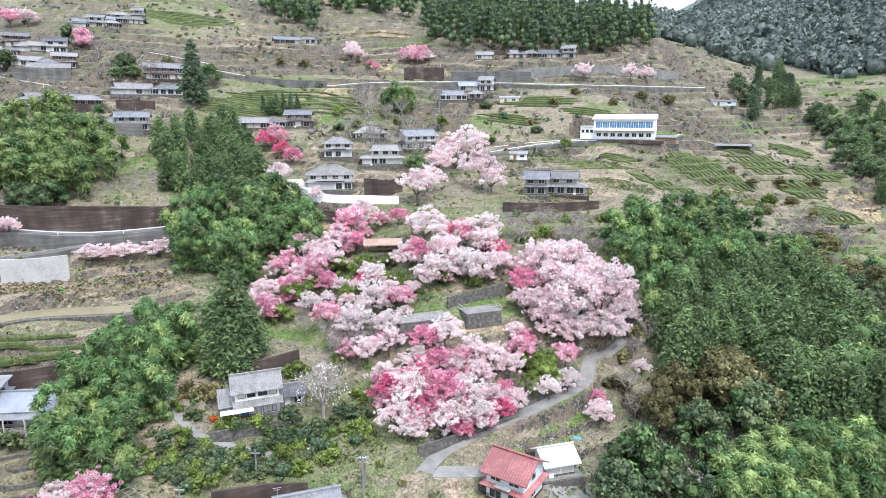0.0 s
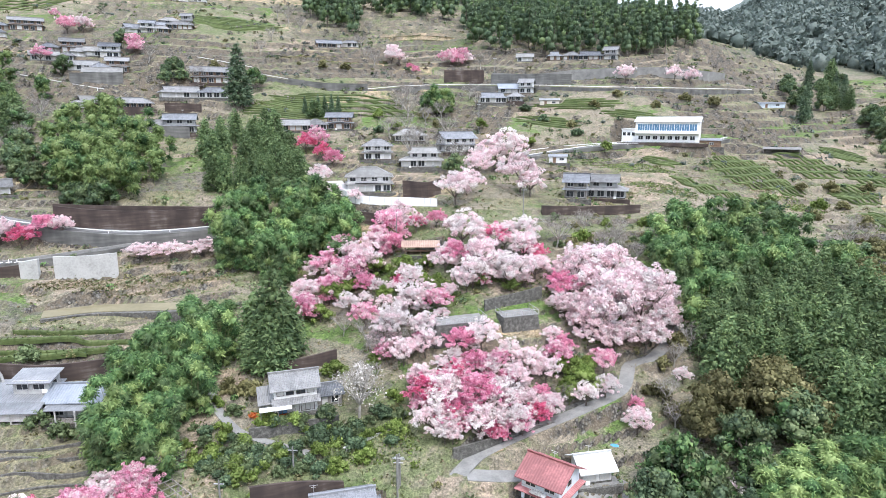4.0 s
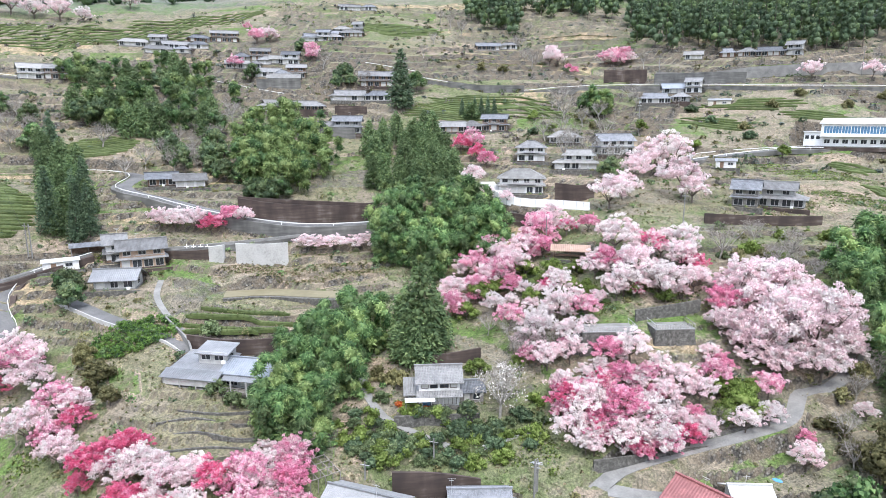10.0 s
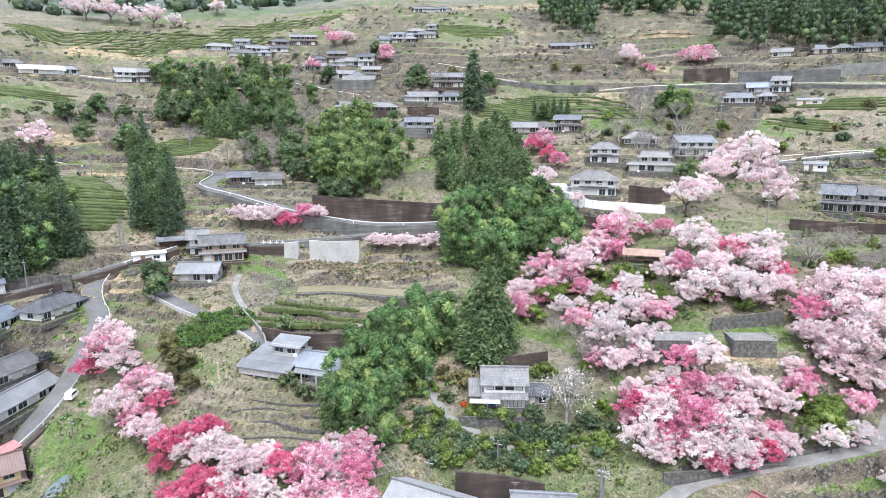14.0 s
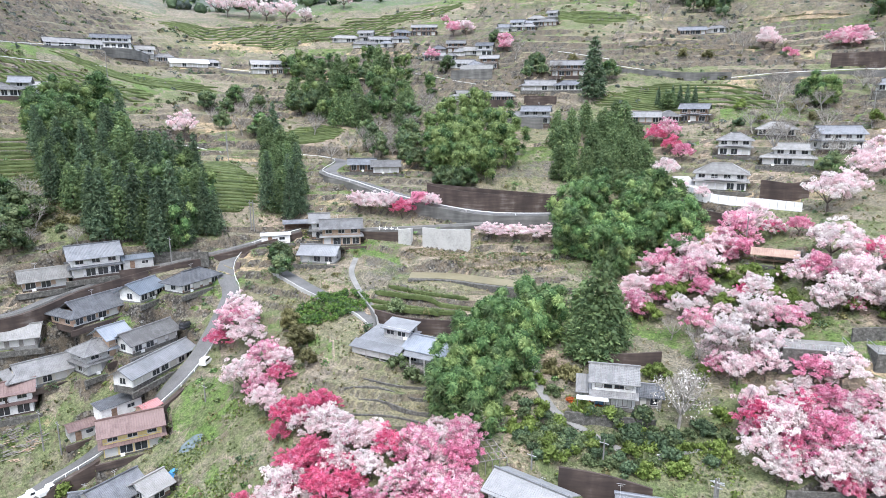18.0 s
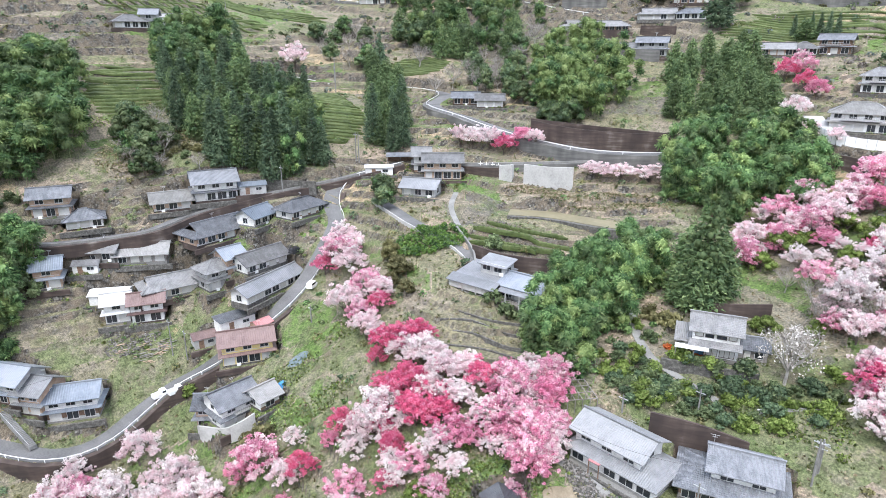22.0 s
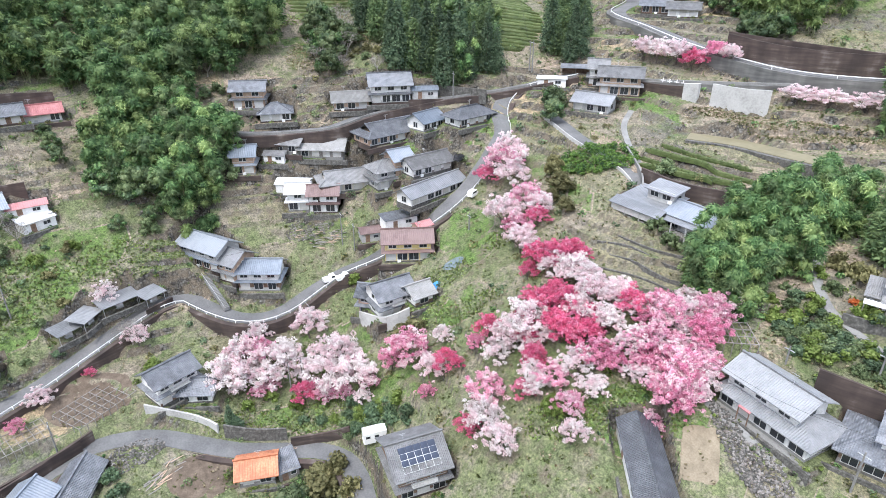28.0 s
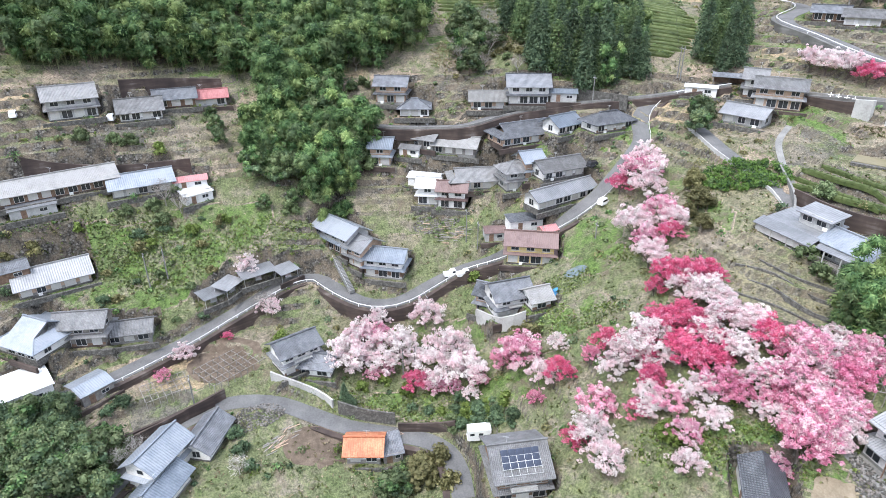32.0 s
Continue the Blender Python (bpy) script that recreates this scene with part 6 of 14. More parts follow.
def site_walls(seed=4):
    """A stone or concrete wall below the front of each levelled site."""
    rnd = random.Random(seed)
    for cx, cy, base, turn, w, d, soft in PADS:
        if math.hypot(cx, cy) > 300:
            continue
        c, s = math.cos(turn), math.sin(turn)
        v = -d / 2 - 0.35
        n = max(2, int(w / 2.5))
        pts = [(cx + u * c - v * s, cy + u * s + v * c, base) for u in (-w / 2 - 0.6 + (w + 1.2) * k / n for k in range(n + 1))]
        fall = base - float(ground(np.array([cx - (v - 2.2) * -s]), np.array([cy + (v - 2.2) * c]))[0])
        mat = rnd.choice(["stone", "stone", "stained"])
        standing_wall("terrace_wall", pts, 0.05, 0.45, mat, "rough grey stone terrace wall below a house" if mat == "stone" else "dark stained concrete terrace wall below a house", max(1.2, min(4.0, fall + 0.8)))


def wind_spinner(x, y):
    """A white four-armed ornament on a short post."""
    r = root("garden_ornament", at_site(x, y, height(x, y), 40), "white cross-shaped garden ornament on a short post", "ornament")
    part("post", Solid().tube((0, 0, -0.5), (0, 0, 1.2), 0.04, 0.04, 6).mesh("post", "white_paint"), r)
    part("arms", Solid().box(-0.6, -0.06, 1.05, 0.6, 0.0, 1.25).box(-0.1, -0.062, 0.55, 0.1, 0.002, 1.75).mesh("arms", "white_paint"), r)
    return r


def grass_patch(x, y, rx, ry, turn, n, mat, label, seed=1):
    """A patch of longer grass on the slope, as stuff."""
    r = np.random.default_rng(seed)
    t, k = r.uniform(0, math.tau, n), np.sqrt(r.random(n)) * r.uniform(0.85, 1.1, n)
    u, v = rx * k * np.cos(t), ry * k * np.sin(t)
    c, s = math.cos(radians(turn)), math.sin(radians(turn))
    X, Y = x + u * c - v * s, y + u * s + v * c
    ok = free_ground(X, Y, 0.3)
    X, Y = X[ok], Y[ok]
    if not len(X):
        return None
    p = np.stack([X, Y, ground(X, Y) + 0.02], 1)
    return tagged(new("grass", cloud_mesh("grass", p, r.uniform(0.12, 0.3, len(p)), 5, 0.2, mat, seed)), label, "grass", kind="stuff")



def wing(h, x, y, z, w, d, high, roof, tiles, wall, rise, over=0.6, deep=0.8, turn=0.0, windows=(), trim="frame_alu"):
    """A block of a larger house: walls, roof, ridges and windows. windows: (side, along, sill, width, height, pane); sides f, b, l, r."""
    m = Matrix.Translation((x, y, z)) @ Matrix.Rotation(radians(turn), 4, "Z")
    part("wall", wall_body(w, d, high, wall, rise - 0.02 if roof == "gable" else 0, -deep), h, at=m)
    top = m @ Matrix.Translation((0, 0, high + 0.05))
    part("roof", roof_mesh(roof, w, d, rise, over, tiles), h, at=top)
    if roof in ("gable", "hip", "irimoya"):
        add_ridges(h, roof, w, d, rise, over, tiles, top)
    for side, along, sill, ww, hh, pane in windows:
        px, py, a = {"f": (along, -d / 2 - 0.01, 0), "b": (along, d / 2 + 0.01, math.pi), "r": (w / 2 + 0.01, along, math.pi / 2), "l": (-w / 2 - 0.01, along, -math.pi / 2)}[side]
        v = m @ Vector((px, py, sill))
        window(h, v.x, v.y, v.z, ww, hh, a + radians(turn), trim, pane)


def lean_roof(h, x0, x1, y0, z0, y1, z1, tiles, thick=0.12):
    """A single slope from the low edge y0, z0 up to y1, z1."""
    run = y1 - y0
    part("lean_roof", roof_mesh("shed", x1 - x0, run, z1 - z0, 0.0, tiles, thick), h, at=Matrix.Translation(((x0 + x1) / 2, (y0 + y1) / 2, z0)))


def porch(x, y, z, turn, w, d, tiles):
    p = root("porch_roof", at_site(x, y, z, turn), "small sloping porch roof over a house entrance", "porch")
    part("canopy", roof_mesh("shed", w, d, 0.4, 0.0, tiles, 0.1), p)
    for sx in (-1, 1):
        part("post", Solid().box(-0.06, -0.06, -2.4, 0.06, 0.06, 0.0).mesh("post", "wood_brown"), p, at=Matrix.Translation((sx * (w / 2 - 0.1), -d / 2 + 0.1, 0)))


def farmhouse(x, y, z, turn):
    """The farmhouse above the path: tall middle, eaves roof, a lean-to, a white porch and a low dark wing behind."""
    h = root("farmhouse", at_site(x, y, z, turn), "white two-storey farmhouse with weathered pale tiles and a low dark wing", "house")
    part("foundation", Solid().box(-5.2, -3.6, -1.5, 6.0, 3.6, 0.3).mesh("foundation", "stone"), h)
    up = [("f", -2.6, 3.75, 1.3, 1.25, "shoji"), ("f", -1.0, 3.75, 1.4, 1.25, "glass"), ("f", 0.9, 3.75, 1.6, 1.25, "glass"), ("f", 2.6, 3.75, 1.3, 1.25, "shoji"), ("r", 0.3, 3.8, 1.4, 1.1, "glass")]
    low = [("f", -2.4, 0.3, 1.7, 2.0, "glass_blue"), ("f", -0.4, 0.5, 1.9, 1.7, "shoji"), ("f", 2.0, 0.5, 2.4, 1.7, "shoji")]
    wing(h, 0.6, 0.4, 0, 7.4, 5.4, 5.3, "gable", "tile_grey", "plaster_white", 1.7, 0.7, windows=up + low, trim="frame_dark")
    lean_roof(h, -3.6, 4.8, -3.7, 2.55, -2.2, 3.3, "tile_grey")
    wing(h, -4.3, 0.6, 0, 2.4, 5.0, 2.6, "shed", "tile_grey", "wood_grey", 0.9, 0.4, windows=[("f", 0, 0.6, 1.6, 1.4, "glass")])
    part("porch_roof", roof_mesh("shed", 5.4, 1.2, 0.25, 0.0, "metal_white", 0.08), h, "white sheet porch roof", at=Matrix.Translation((-3.0, -4.1, 2.3)))
    for px in (-5.5, -2.6, 0.3):
        part("porch_post", Solid().box(-0.06, -0.06, -0.3, 0.06, 0.06, 2.3).mesh("porch_post", "wood_grey"), h, at=Matrix.Translation((px, -4.6, 0)))
    wing(h, 6.4, 1.2, 0, 5.0, 4.2, 2.4, "gable", "tile_dark", "wood_grey", 1.1, 0.5, windows=[("f", -0.6, 0.4, 1.0, 1.7, "shoji"), ("f", 1.2, 0.6, 1.4, 1.4, "glass")])


def terrace_house(x, y, z, turn):
    """A long house on posts over a stone base: broad sheet roof, a raised middle room and a tiled wing with a veranda."""
    h = root("terrace_house", at_site(x, y, z, turn), "long house with grey sheet roofs on posts above a stone base", "house")
    part("stone_base", Solid().box(-10.0, -4.2, -2.6, 10.0, 4.6, 0.2).mesh("stone_base", "stone"), h)
    part("veranda_floor", Solid().box(-10.2, -5.6, 0.15, 10.2, -4.2, 0.38).mesh("veranda_floor", "wood_grey"), h)
    wing(h, -4.6, 0.2, 0.3, 10.6, 7.6, 2.9, "shed", "metal_grey", "plaster_grey", 0.9, 0.2)
    lean_roof(h, -10.6, 1.4, -6.2, 2.45, -3.6, 3.35, "metal_grey")
    part("screen", Solid().box(-10.1, -5.75, 0.9, 1.0, -5.65, 2.4).mesh("screen", "frame_alu"), h, "pale corrugated screen between the posts")
    wing(h, -2.4, 1.0, 3.6, 6.0, 3.6, 2.3, "shed", "metal_grey", "plaster_grey", 0.7, 0.6, deep=0.6, windows=[("f", -1.4, 0.7, 2.0, 1.1, "glass"), ("f", 1.4, 0.7, 2.0, 1.1, "glass"), ("r", 0, 0.8, 1.4, 1.0, "glass")])
    wing(h, 5.6, 0.4, 0.3, 9.0, 7.0, 3.0, "gable", "metal_blue", "plaster_grey", 1.5, 0.7, windows=[("f", -2.8, 0.3, 2.4, 1.9, "glass"), ("f", 0.2, 0.3, 2.4, 1.9, "shoji"), ("f", 3.0, 0.3, 2.0, 1.9, "glass"), ("r", 0, 0.8, 1.6, 1.2, "glass")])
    lean_roof(h, 1.6, 10.4, -5.2, 2.4, -3.2, 2.95, "metal_grey")
    part("railing", lattice([v for k in range(23) for v in (1.4 + 0.4 * k, 1.46 + 0.4 * k)], [0.3, 0.38, 1.1, 1.2], lambda i, k: i % 2 == 0 or k != 1, 0.05).mesh("railing", "wood_grey"), h, at=Matrix.Translation((0, -5.5, 0)))
    for px in (-10.0, -6.6, -3.2, 0.4, 4.0, 7.2, 10.0):
        part("post", Solid().box(-0.1, -0.1, -2.8, 0.1, 0.1, 2.5).mesh("post", "pale_concrete"), h, at=Matrix.Translation((px, -5.7, 0)))
    part("outdoor_unit", Solid().box(-0.4, -0.3, 0, 0.4, 0, 0.6).mesh("outdoor_unit", "white_paint"), h, at=Matrix.Translation((0.2, -1.2, 4.0)))


def viewing_platform(a, b, deep, top, low, stair=0):
    """A masonry platform with its front from a to b, a concrete deck and a steel railing; stair: the side with a flight of steps."""
    a, b = Vector((*a, 0)), Vector((*b, 0))
    w = (b - a).length
    turn = math.atan2(b.y - a.y, b.x - a.x)
    p = root("viewing_platform", Matrix.Translation((*((a + b) / 2).xy, top)) @ Matrix.Rotation(turn, 4, "Z"), "dark masonry viewing platform with a pale deck and a steel railing", "platform")
    x = w / 2
    part("wall", Solid().hexa([(-x - 0.5, -0.5, low - top), (x + 0.5, -0.5, low - top), (x + 0.5, deep, low - top), (-x - 0.5, deep, low - top)], [(-x, 0, 0), (x, 0, 0), (x, deep, 0), (-x, deep, 0)]).mesh("wall", "stone"), p)
    part("deck", Solid().box(-x - 0.1, -0.1, 0.004, x + 0.1, deep, 0.16).mesh("deck", "concrete"), p)
    n = int(w / 0.5)
    xs = [v for k in range(n + 1) for v in (-x + (w - 0.06) * k / n, -x + (w - 0.06) * k / n + 0.06)]
    part("railing", lattice(xs, [0.16, 0.24, 1.1, 1.2], lambda i, k: i % 2 == 0 or k != 1, 0.06).mesh("railing", "steel"), p)
    for sx in (-x, x):
        part("side_railing", lattice([0, 0.06, deep / 2, deep / 2 + 0.06, deep - 0.06, deep], [0.16, 0.24, 1.1, 1.2], lambda i, k: i % 2 == 0 or k != 1, 0.06).mesh("side_railing", "steel"), p, at=Matrix.Translation((sx, 0, 0)) @ Matrix.Rotation(math.pi / 2, 4, "Z"))
    if stair:
        for k in range(14):
            f = k / 14
            part("step", Solid().box(-0.25, -0.55, low - top, 0.25, 0.55, (low - top) * f + 0.1).mesh("step", "concrete"), p, at=Matrix.Translation((stair * (x + 0.6 + 4.2 * f), 0.9, 0)))
        part("handrail", Solid().beam((stair * (x + 0.4), 0.3, 1.0), (stair * (x + 4.8), 0.3, low - top + 1.1), 0.06, 0.1).mesh("handrail", "steel"), p)
    return p


def rubble(x, y, rx, ry, turn, n, seed):
    """Loose stones and dead brush on a bank, as stuff."""
    r = np.random.default_rng(seed)
    t, k = r.uniform(0, math.tau, n), np.sqrt(r.random(n))
    c, q = math.cos(radians(turn)), math.sin(radians(turn))
    u, v = rx * k * np.cos(t), ry * k * np.sin(t)
    X, Y = x + u * c - v * q, y + u * q + v * c
    p = np.stack([X, Y, ground(X, Y) + 0.05], 1)
    return tagged(new("rubble", cloud_mesh("rubble", p, r.uniform(0.1, 0.3, n), 7, 0.13, ["stone", "wood_grey", "twig", "stone"], seed, core=0.9)), "bank of loose grey stones and dead brush", "rubble", kind="stuff")


# ---- roads ----
road('road', [(-131.8, 119.1, 67.1), (-136.3, 109.9, 65.3), (-139.0, 104.5, 63.3), (-136.3, 97.9, 61.0), (-133.0, 94.8, 58.4), (-128.0, 92.4, 55.5), (-123.3, 85.9, 52.5), (-121.6, 81.4, 49.3), (-119.9, 76.2, 45.7), (-117.3, 67.0, 41.9), (-118.7, 60.8, 37.8), (-119.4, 51.2, 33.7), (-123.2, 44.1, 29.9), (-124.1, 37.3, 26.7), (-122.7, 29.9, 24.4), (-123.5, 24.6, 23.3), (-125.6, 19.6, 23.7), (-130.0, 15.0, 25.0), (-135.8, 10.5, 26.2), (-135.4, 5.0, 26.6), (-133.4, -0.5, 25.8), (-130.2, -7.3, 24.2), (-127.6, -13.7, 22.5), (-124.6, -19.8, 21.2), (-122.1, -25.5, 20.4), (-117.7, -32.7, 20.1), (-115.0, -38.6, 19.9), (-112.7, -45.1, 19.9), (-109.9, -52.0, 19.9)], 4.2, 'asphalt', 'narrow grey asphalt village road', rail=1, under=(1, 4.5, 'stained'))
road('road', [(-137.3, 107.9, 64.7), (-140.5, 100.3, 63.4), (-145.9, 88.9, 61.9), (-151.2, 77.9, 60.0), (-153.8, 66.0, 58.1), (-152.9, 55.0, 56.3), (-156.8, 47.9, 55.3), (-161.0, 37.4, 55.1), (-167.7, 25.8, 55.5)], 3.2, 'asphalt', 'narrow grey asphalt village road', wall=1, under=(1, 3.0, 'stained'))
road('road', [(-89.9, -32.8, 14.7), (-95.0, -28.9, 15.2), (-101.7, -23.7, 15.7), (-104.9, -17.6, 16.3), (-106.2, -12.2, 16.7), (-105.4, -6.7, 16.7), (-103.4, -1.4, 16.1), (-99.0, 4.8, 15.0), (-95.1, 10.9, 13.8), (-91.3, 19.1, 13.0), (-88.4, 24.1, 12.9), (-83.8, 27.2, 13.4), (-77.7, 27.6, 13.9), (-71.6, 26.4, 14.2)], 4.0, 'asphalt', 'narrow grey asphalt village road', under=(-1, 2.5, 'stained'))
road('lane', [(-125.2, 105.0, 59.3), (-116.0, 102.8, 58.4), (-109.0, 101.6, 57.4), (-98.5, 101.0, 55.9), (-91.5, 101.0, 54.7), (-86.6, 100.0, 53.2)], 4.0, 'asphalt', 'grey asphalt farm lane between fields', wall=-1)
road('path', [(-91.0, 103.5, 55.6), (-99.0, 108.0, 57.2), (-106.5, 113.3, 59.6), (-111.0, 120.0, 61.5)], 1.4, 'concrete', 'narrow pale concrete footpath between fields')
road('road', [(-208.5, 121.8, 89.0), (-214.4, 135.5, 87.6), (-197.0, 146.4, 85.6), (-159.3, 163.2, 83.1), (-147.9, 148.7, 80.1), (-133.4, 149.6, 77.1), (-115.1, 147.6, 74.5), (-100.7, 149.3, 72.6), (-87.2, 151.8, 71.6), (-72.2, 161.4, 71.5), (-58.5, 171.7, 72.2)], 4.5, 'asphalt', 'narrow grey asphalt village road', rail=-1, under=(-1, 3.5, 'weathered'))
road('lane', [(44.1, 137.6, 54.4), (40.9, 130.3, 52.4), (35.7, 124.9, 50.7), (31.7, 124.4, 49.6), (27.9, 115.0, 48.1), (19.9, 108.9, 46.9), (13.0, 105.0, 45.8), (6.3, 100.8, 44.9), (-0.1, 96.4, 43.7), (-3.5, 91.0, 42.9)], 2.8, 'concrete', 'pale concrete lane that winds below the blossom trees', under=(-1, 2.2, 'stone'))
road('lane', [(-1.8, 91.5, 43.1), (4.3, 92.4, 42.5), (11.1, 94.3, 41.9)], 3.4, 'concrete', 'pale concrete lane that winds below the blossom trees')
road('path', [(-50.4, 106.0, 50.8), (-47.0, 100.2, 49.3), (-41.1, 94.9, 47.8), (-35.1, 93.5, 46.6), (-28.3, 92.5, 45.5)], 1.6, 'concrete', 'narrow concrete garden path')
road('road', [(-47.4, 196.8, 80.6), (-40.0, 182.6, 78.3), (-30.9, 173.4, 76.7), (-23.5, 177.7, 75.9), (-12.8, 176.4, 75.8)], 5.0, 'pale_concrete', 'pale concrete road beside the white fence')
road('road', [(-102.1, 290.4, 119.9), (-80.6, 290.3, 116.2), (-58.7, 295.7, 113.4), (-38.7, 304.1, 115.1), (-17.9, 315.8, 116.2), (4.5, 316.6, 116.3), (31.8, 309.9, 115.4), (57.6, 301.1, 114.2), (85.7, 306.2, 113.9), (136.8, 338.5, 114.5)], 4.5, 'asphalt', 'narrow grey asphalt village road', rail=-1, under=(-1, 3.0, 'weathered'))
road('road', [(15.7, 227.6, 87.0), (29.3, 238.2, 88.5), (50.3, 246.7, 90.3), (82.0, 255.5, 90.4), (98.6, 263.6, 92.4)], 4.0, 'asphalt', 'narrow grey asphalt village road', rail=-1, under=(-1, 1.5, 'weathered'))
road('lane', [(-118.7, 129.2, 67.1), (-108.2, 135.5, 67.7), (-96.9, 143.3, 68.4), (-86.6, 150.5, 69.2), (-72.5, 162.0, 69.9), (-61.0, 169.0, 70.6)], 3.0, 'concrete', 'concrete lane on top of a tall wall', wall=-1, under=(-1, 3.5, 'weathered'))
road('paddy', [(-92.0, 119.1, 59.8), (-83.1, 124.0, 59.8), (-71.9, 125.8, 59.8), (-62.6, 127.7, 59.8)], 5.5, 'mud', 'flooded paddy terrace with muddy water behind a stone wall', soft=0.6, under=(-1, 2.6, 'stone'))
road('road', [(-284.1, 98.4, 125.9), (-296.7, 122.8, 127.0), (-305.6, 152.7, 128.9), (-305.8, 174.4, 129.0), (-322.4, 199.0, 126.0), (-297.6, 216.3, 122.5), (-270.2, 220.2, 119.4)], 4.0, 'asphalt', 'narrow grey asphalt village road', rail=-1, under=(-1, 4.5, 'weathered'))

# ---- houses and sheds, each on its levelled site ----
PADS.append((-172.4, -41.3, 61.42, 1.806, 12.5, 10.0, 0.7))
house(-172.4, -41.3, 61.42, 103.5, 10.5, 8, 2, 'gable', 'tile_grey', 'plaster_grey', 'two-storey plaster house with a weathered tiled gable roof')
PADS.append((-175.3, -26.6, 59.22, 1.722, 11.8, 10.0, 0.7))
house(-175.3, -26.6, 59.22, 98.6, 9.8, 8, 1, 'gable', 'tile_grey', 'plaster_white', 'white single-storey house with a grey tiled roof')
PADS.append((-180.2, -18.2, 60.59, 1.671, 11.5, 8.0, 0.7))
house(-180.2, -18.2, 60.59, 95.8, 9.5, 6, 1, 'gable', 'tile_dark', 'wood_brown', 'timber house with a blue-grey tiled roof')
PADS.append((-182.2, -9.7, 59.73, 1.624, 10.4, 7.0, 0.7))
house(-182.2, -9.7, 59.73, 93.1, 8.4, 5, 1, 'gable', 'metal_red', 'plaster_cream', 'low house with a faded red metal roof')
PADS.append((-155.4, -44.5, 47.81, 1.901, 25.9, 9.0, 0.7))
house(-155.4, -44.5, 47.81, 108.9, 23.9, 7, 1, 'gable', 'tile_pale', 'wood_brown', 'long timber house with a pale tiled roof above a stone wall')
PADS.append((-157.2, -27.2, 45.72, 1.793, 15.3, 9.0, 0.7))
house(-157.2, -27.2, 45.72, 102.7, 13.3, 7, 1, 'gable', 'metal_blue', 'plaster_grey', 'long house with a blue-grey metal roof')
PADS.append((-154.1, -15.1, 42.78, 2.029, 8.1, 5.2, 0.7))
shed(-154.1, -15.1, 42.78, 116.3, 6.9, 4, 2.4, 'shed', 'metal_white', 'plaster_white', 'white garage beside the red-roofed store')
PADS.append((-157.3, -16.1, 45.34, 1.673, 8.9, 5.2, 0.7))
shed(-157.3, -16.1, 45.34, 95.8, 7.7, 4, 2.2, 'gable', 'metal_red', 'plaster_white', 'small white store with a faded red roof')
PADS.append((-150.4, -49.2, 45.16, 1.887, 10.3, 6.2, 0.7))
shed(-150.4, -49.2, 45.16, 108.1, 9.1, 5, 2.3, 'gable', 'metal_grey', 'plaster_grey', 'glazed grey outbuilding on the terrace')
PADS.append((-140.6, -46.2, 31.75, 1.888, 15.8, 10.0, 0.7))
house(-140.6, -46.2, 31.75, 108.2, 13.8, 8, 1, 'gable', 'metal_grey', 'wood_pale', 'low house with a grey metal roof on a stone terrace')
PADS.append((-139.6, -54.1, 35.25, 1.941, 9.0, 7.2, 0.7))
shed(-139.6, -54.1, 35.25, 111.2, 7.8, 6, 2.3, 'gable', 'tile_dark', 'wood_brown', 'brown timber barn with a dark roof')
PADS.append((-126.6, -47.1, 25.52, 0.893, 12.4, 13.0, 0.7))
house(-126.6, -47.1, 25.52, 51.2, 10.4, 11, 1, 'irimoya', 'metal_blue', 'plaster_white', 'white house with a large blue-grey hipped roof beside the road')
PADS.append((-127.5, -39.1, 23.95, 1.395, 11.3, 8.0, 0.7))
house(-127.5, -39.1, 23.95, 79.9, 9.3, 6, 2, 'gable', 'tile_grey', 'wood_grey', 'old two-storey timber house with grey tiles beside the road')
PADS.append((-127.7, -30.7, 22.83, 1.511, 10.5, 7.0, 0.7))
house(-127.7, -30.7, 22.83, 86.6, 8.5, 5, 1, 'gable', 'tile_grey', 'wood_grey', 'low timber annexe with a grey tiled roof')
PADS.append((-116.1, -49.5, 20.50, 2.010, 10.7, 10.2, 0.7))
shed(-116.1, -49.5, 20.50, 115.1, 9.5, 9, 3.0, 'gable', 'metal_white', 'plaster_white', 'large white-roofed shed below the road')
PADS.append((-114.6, -37.3, 19.02, 2.212, 7.4, 7.2, 0.7))
shed(-114.6, -37.3, 19.02, 126.7, 6.2, 6, 2.6, 'gable', 'metal_blue', 'wood_grey', 'blue-grey roofed shed below the road')
PADS.append((-93.5, -23.4, 14.40, -0.607, 10.5, 7.5, 0.7))
house(-93.5, -23.4, 14.40, -34.8, 9.0, 6.0, 2, 'gable', 'metal_blue', 'plaster_white', 'white two-storey house with a blue-grey roof at the road bend', rise=1.8, seed=31)
PADS.append((-88.5, -22.9, 13.90, -0.549, 9.0, 7.0, 0.7))
house(-88.5, -22.9, 13.90, -31.5, 7.5, 5.5, 1, 'gable', 'metal_blue', 'plaster_white', 'low white wing with a blue-grey roof at the road bend', rise=1.5, seed=32)
PADS.append((-112.1, 2.7, 19.25, 1.938, 9.8, 7.5, 0.7))
house(-112.1, 2.7, 19.25, 111.0, 8.3, 6.0, 2, 'gable', 'tile_dark', 'plaster_white', 'white two-storey house with a dark blue-grey tiled gable', rise=1.7, seed=34)
PADS.append((-110.0, 6.9, 18.11, 1.099, 9.1, 7.0, 0.7))
house(-110.0, 6.9, 18.11, 63.0, 7.1, 5, 1, 'gable', 'tile_dark', 'plaster_white', 'low wing with dark tiles beside the two-storey house')
PADS.append((-143.0, 18.4, 30.58, 0.524, 14.0, 9.0, 0.7))
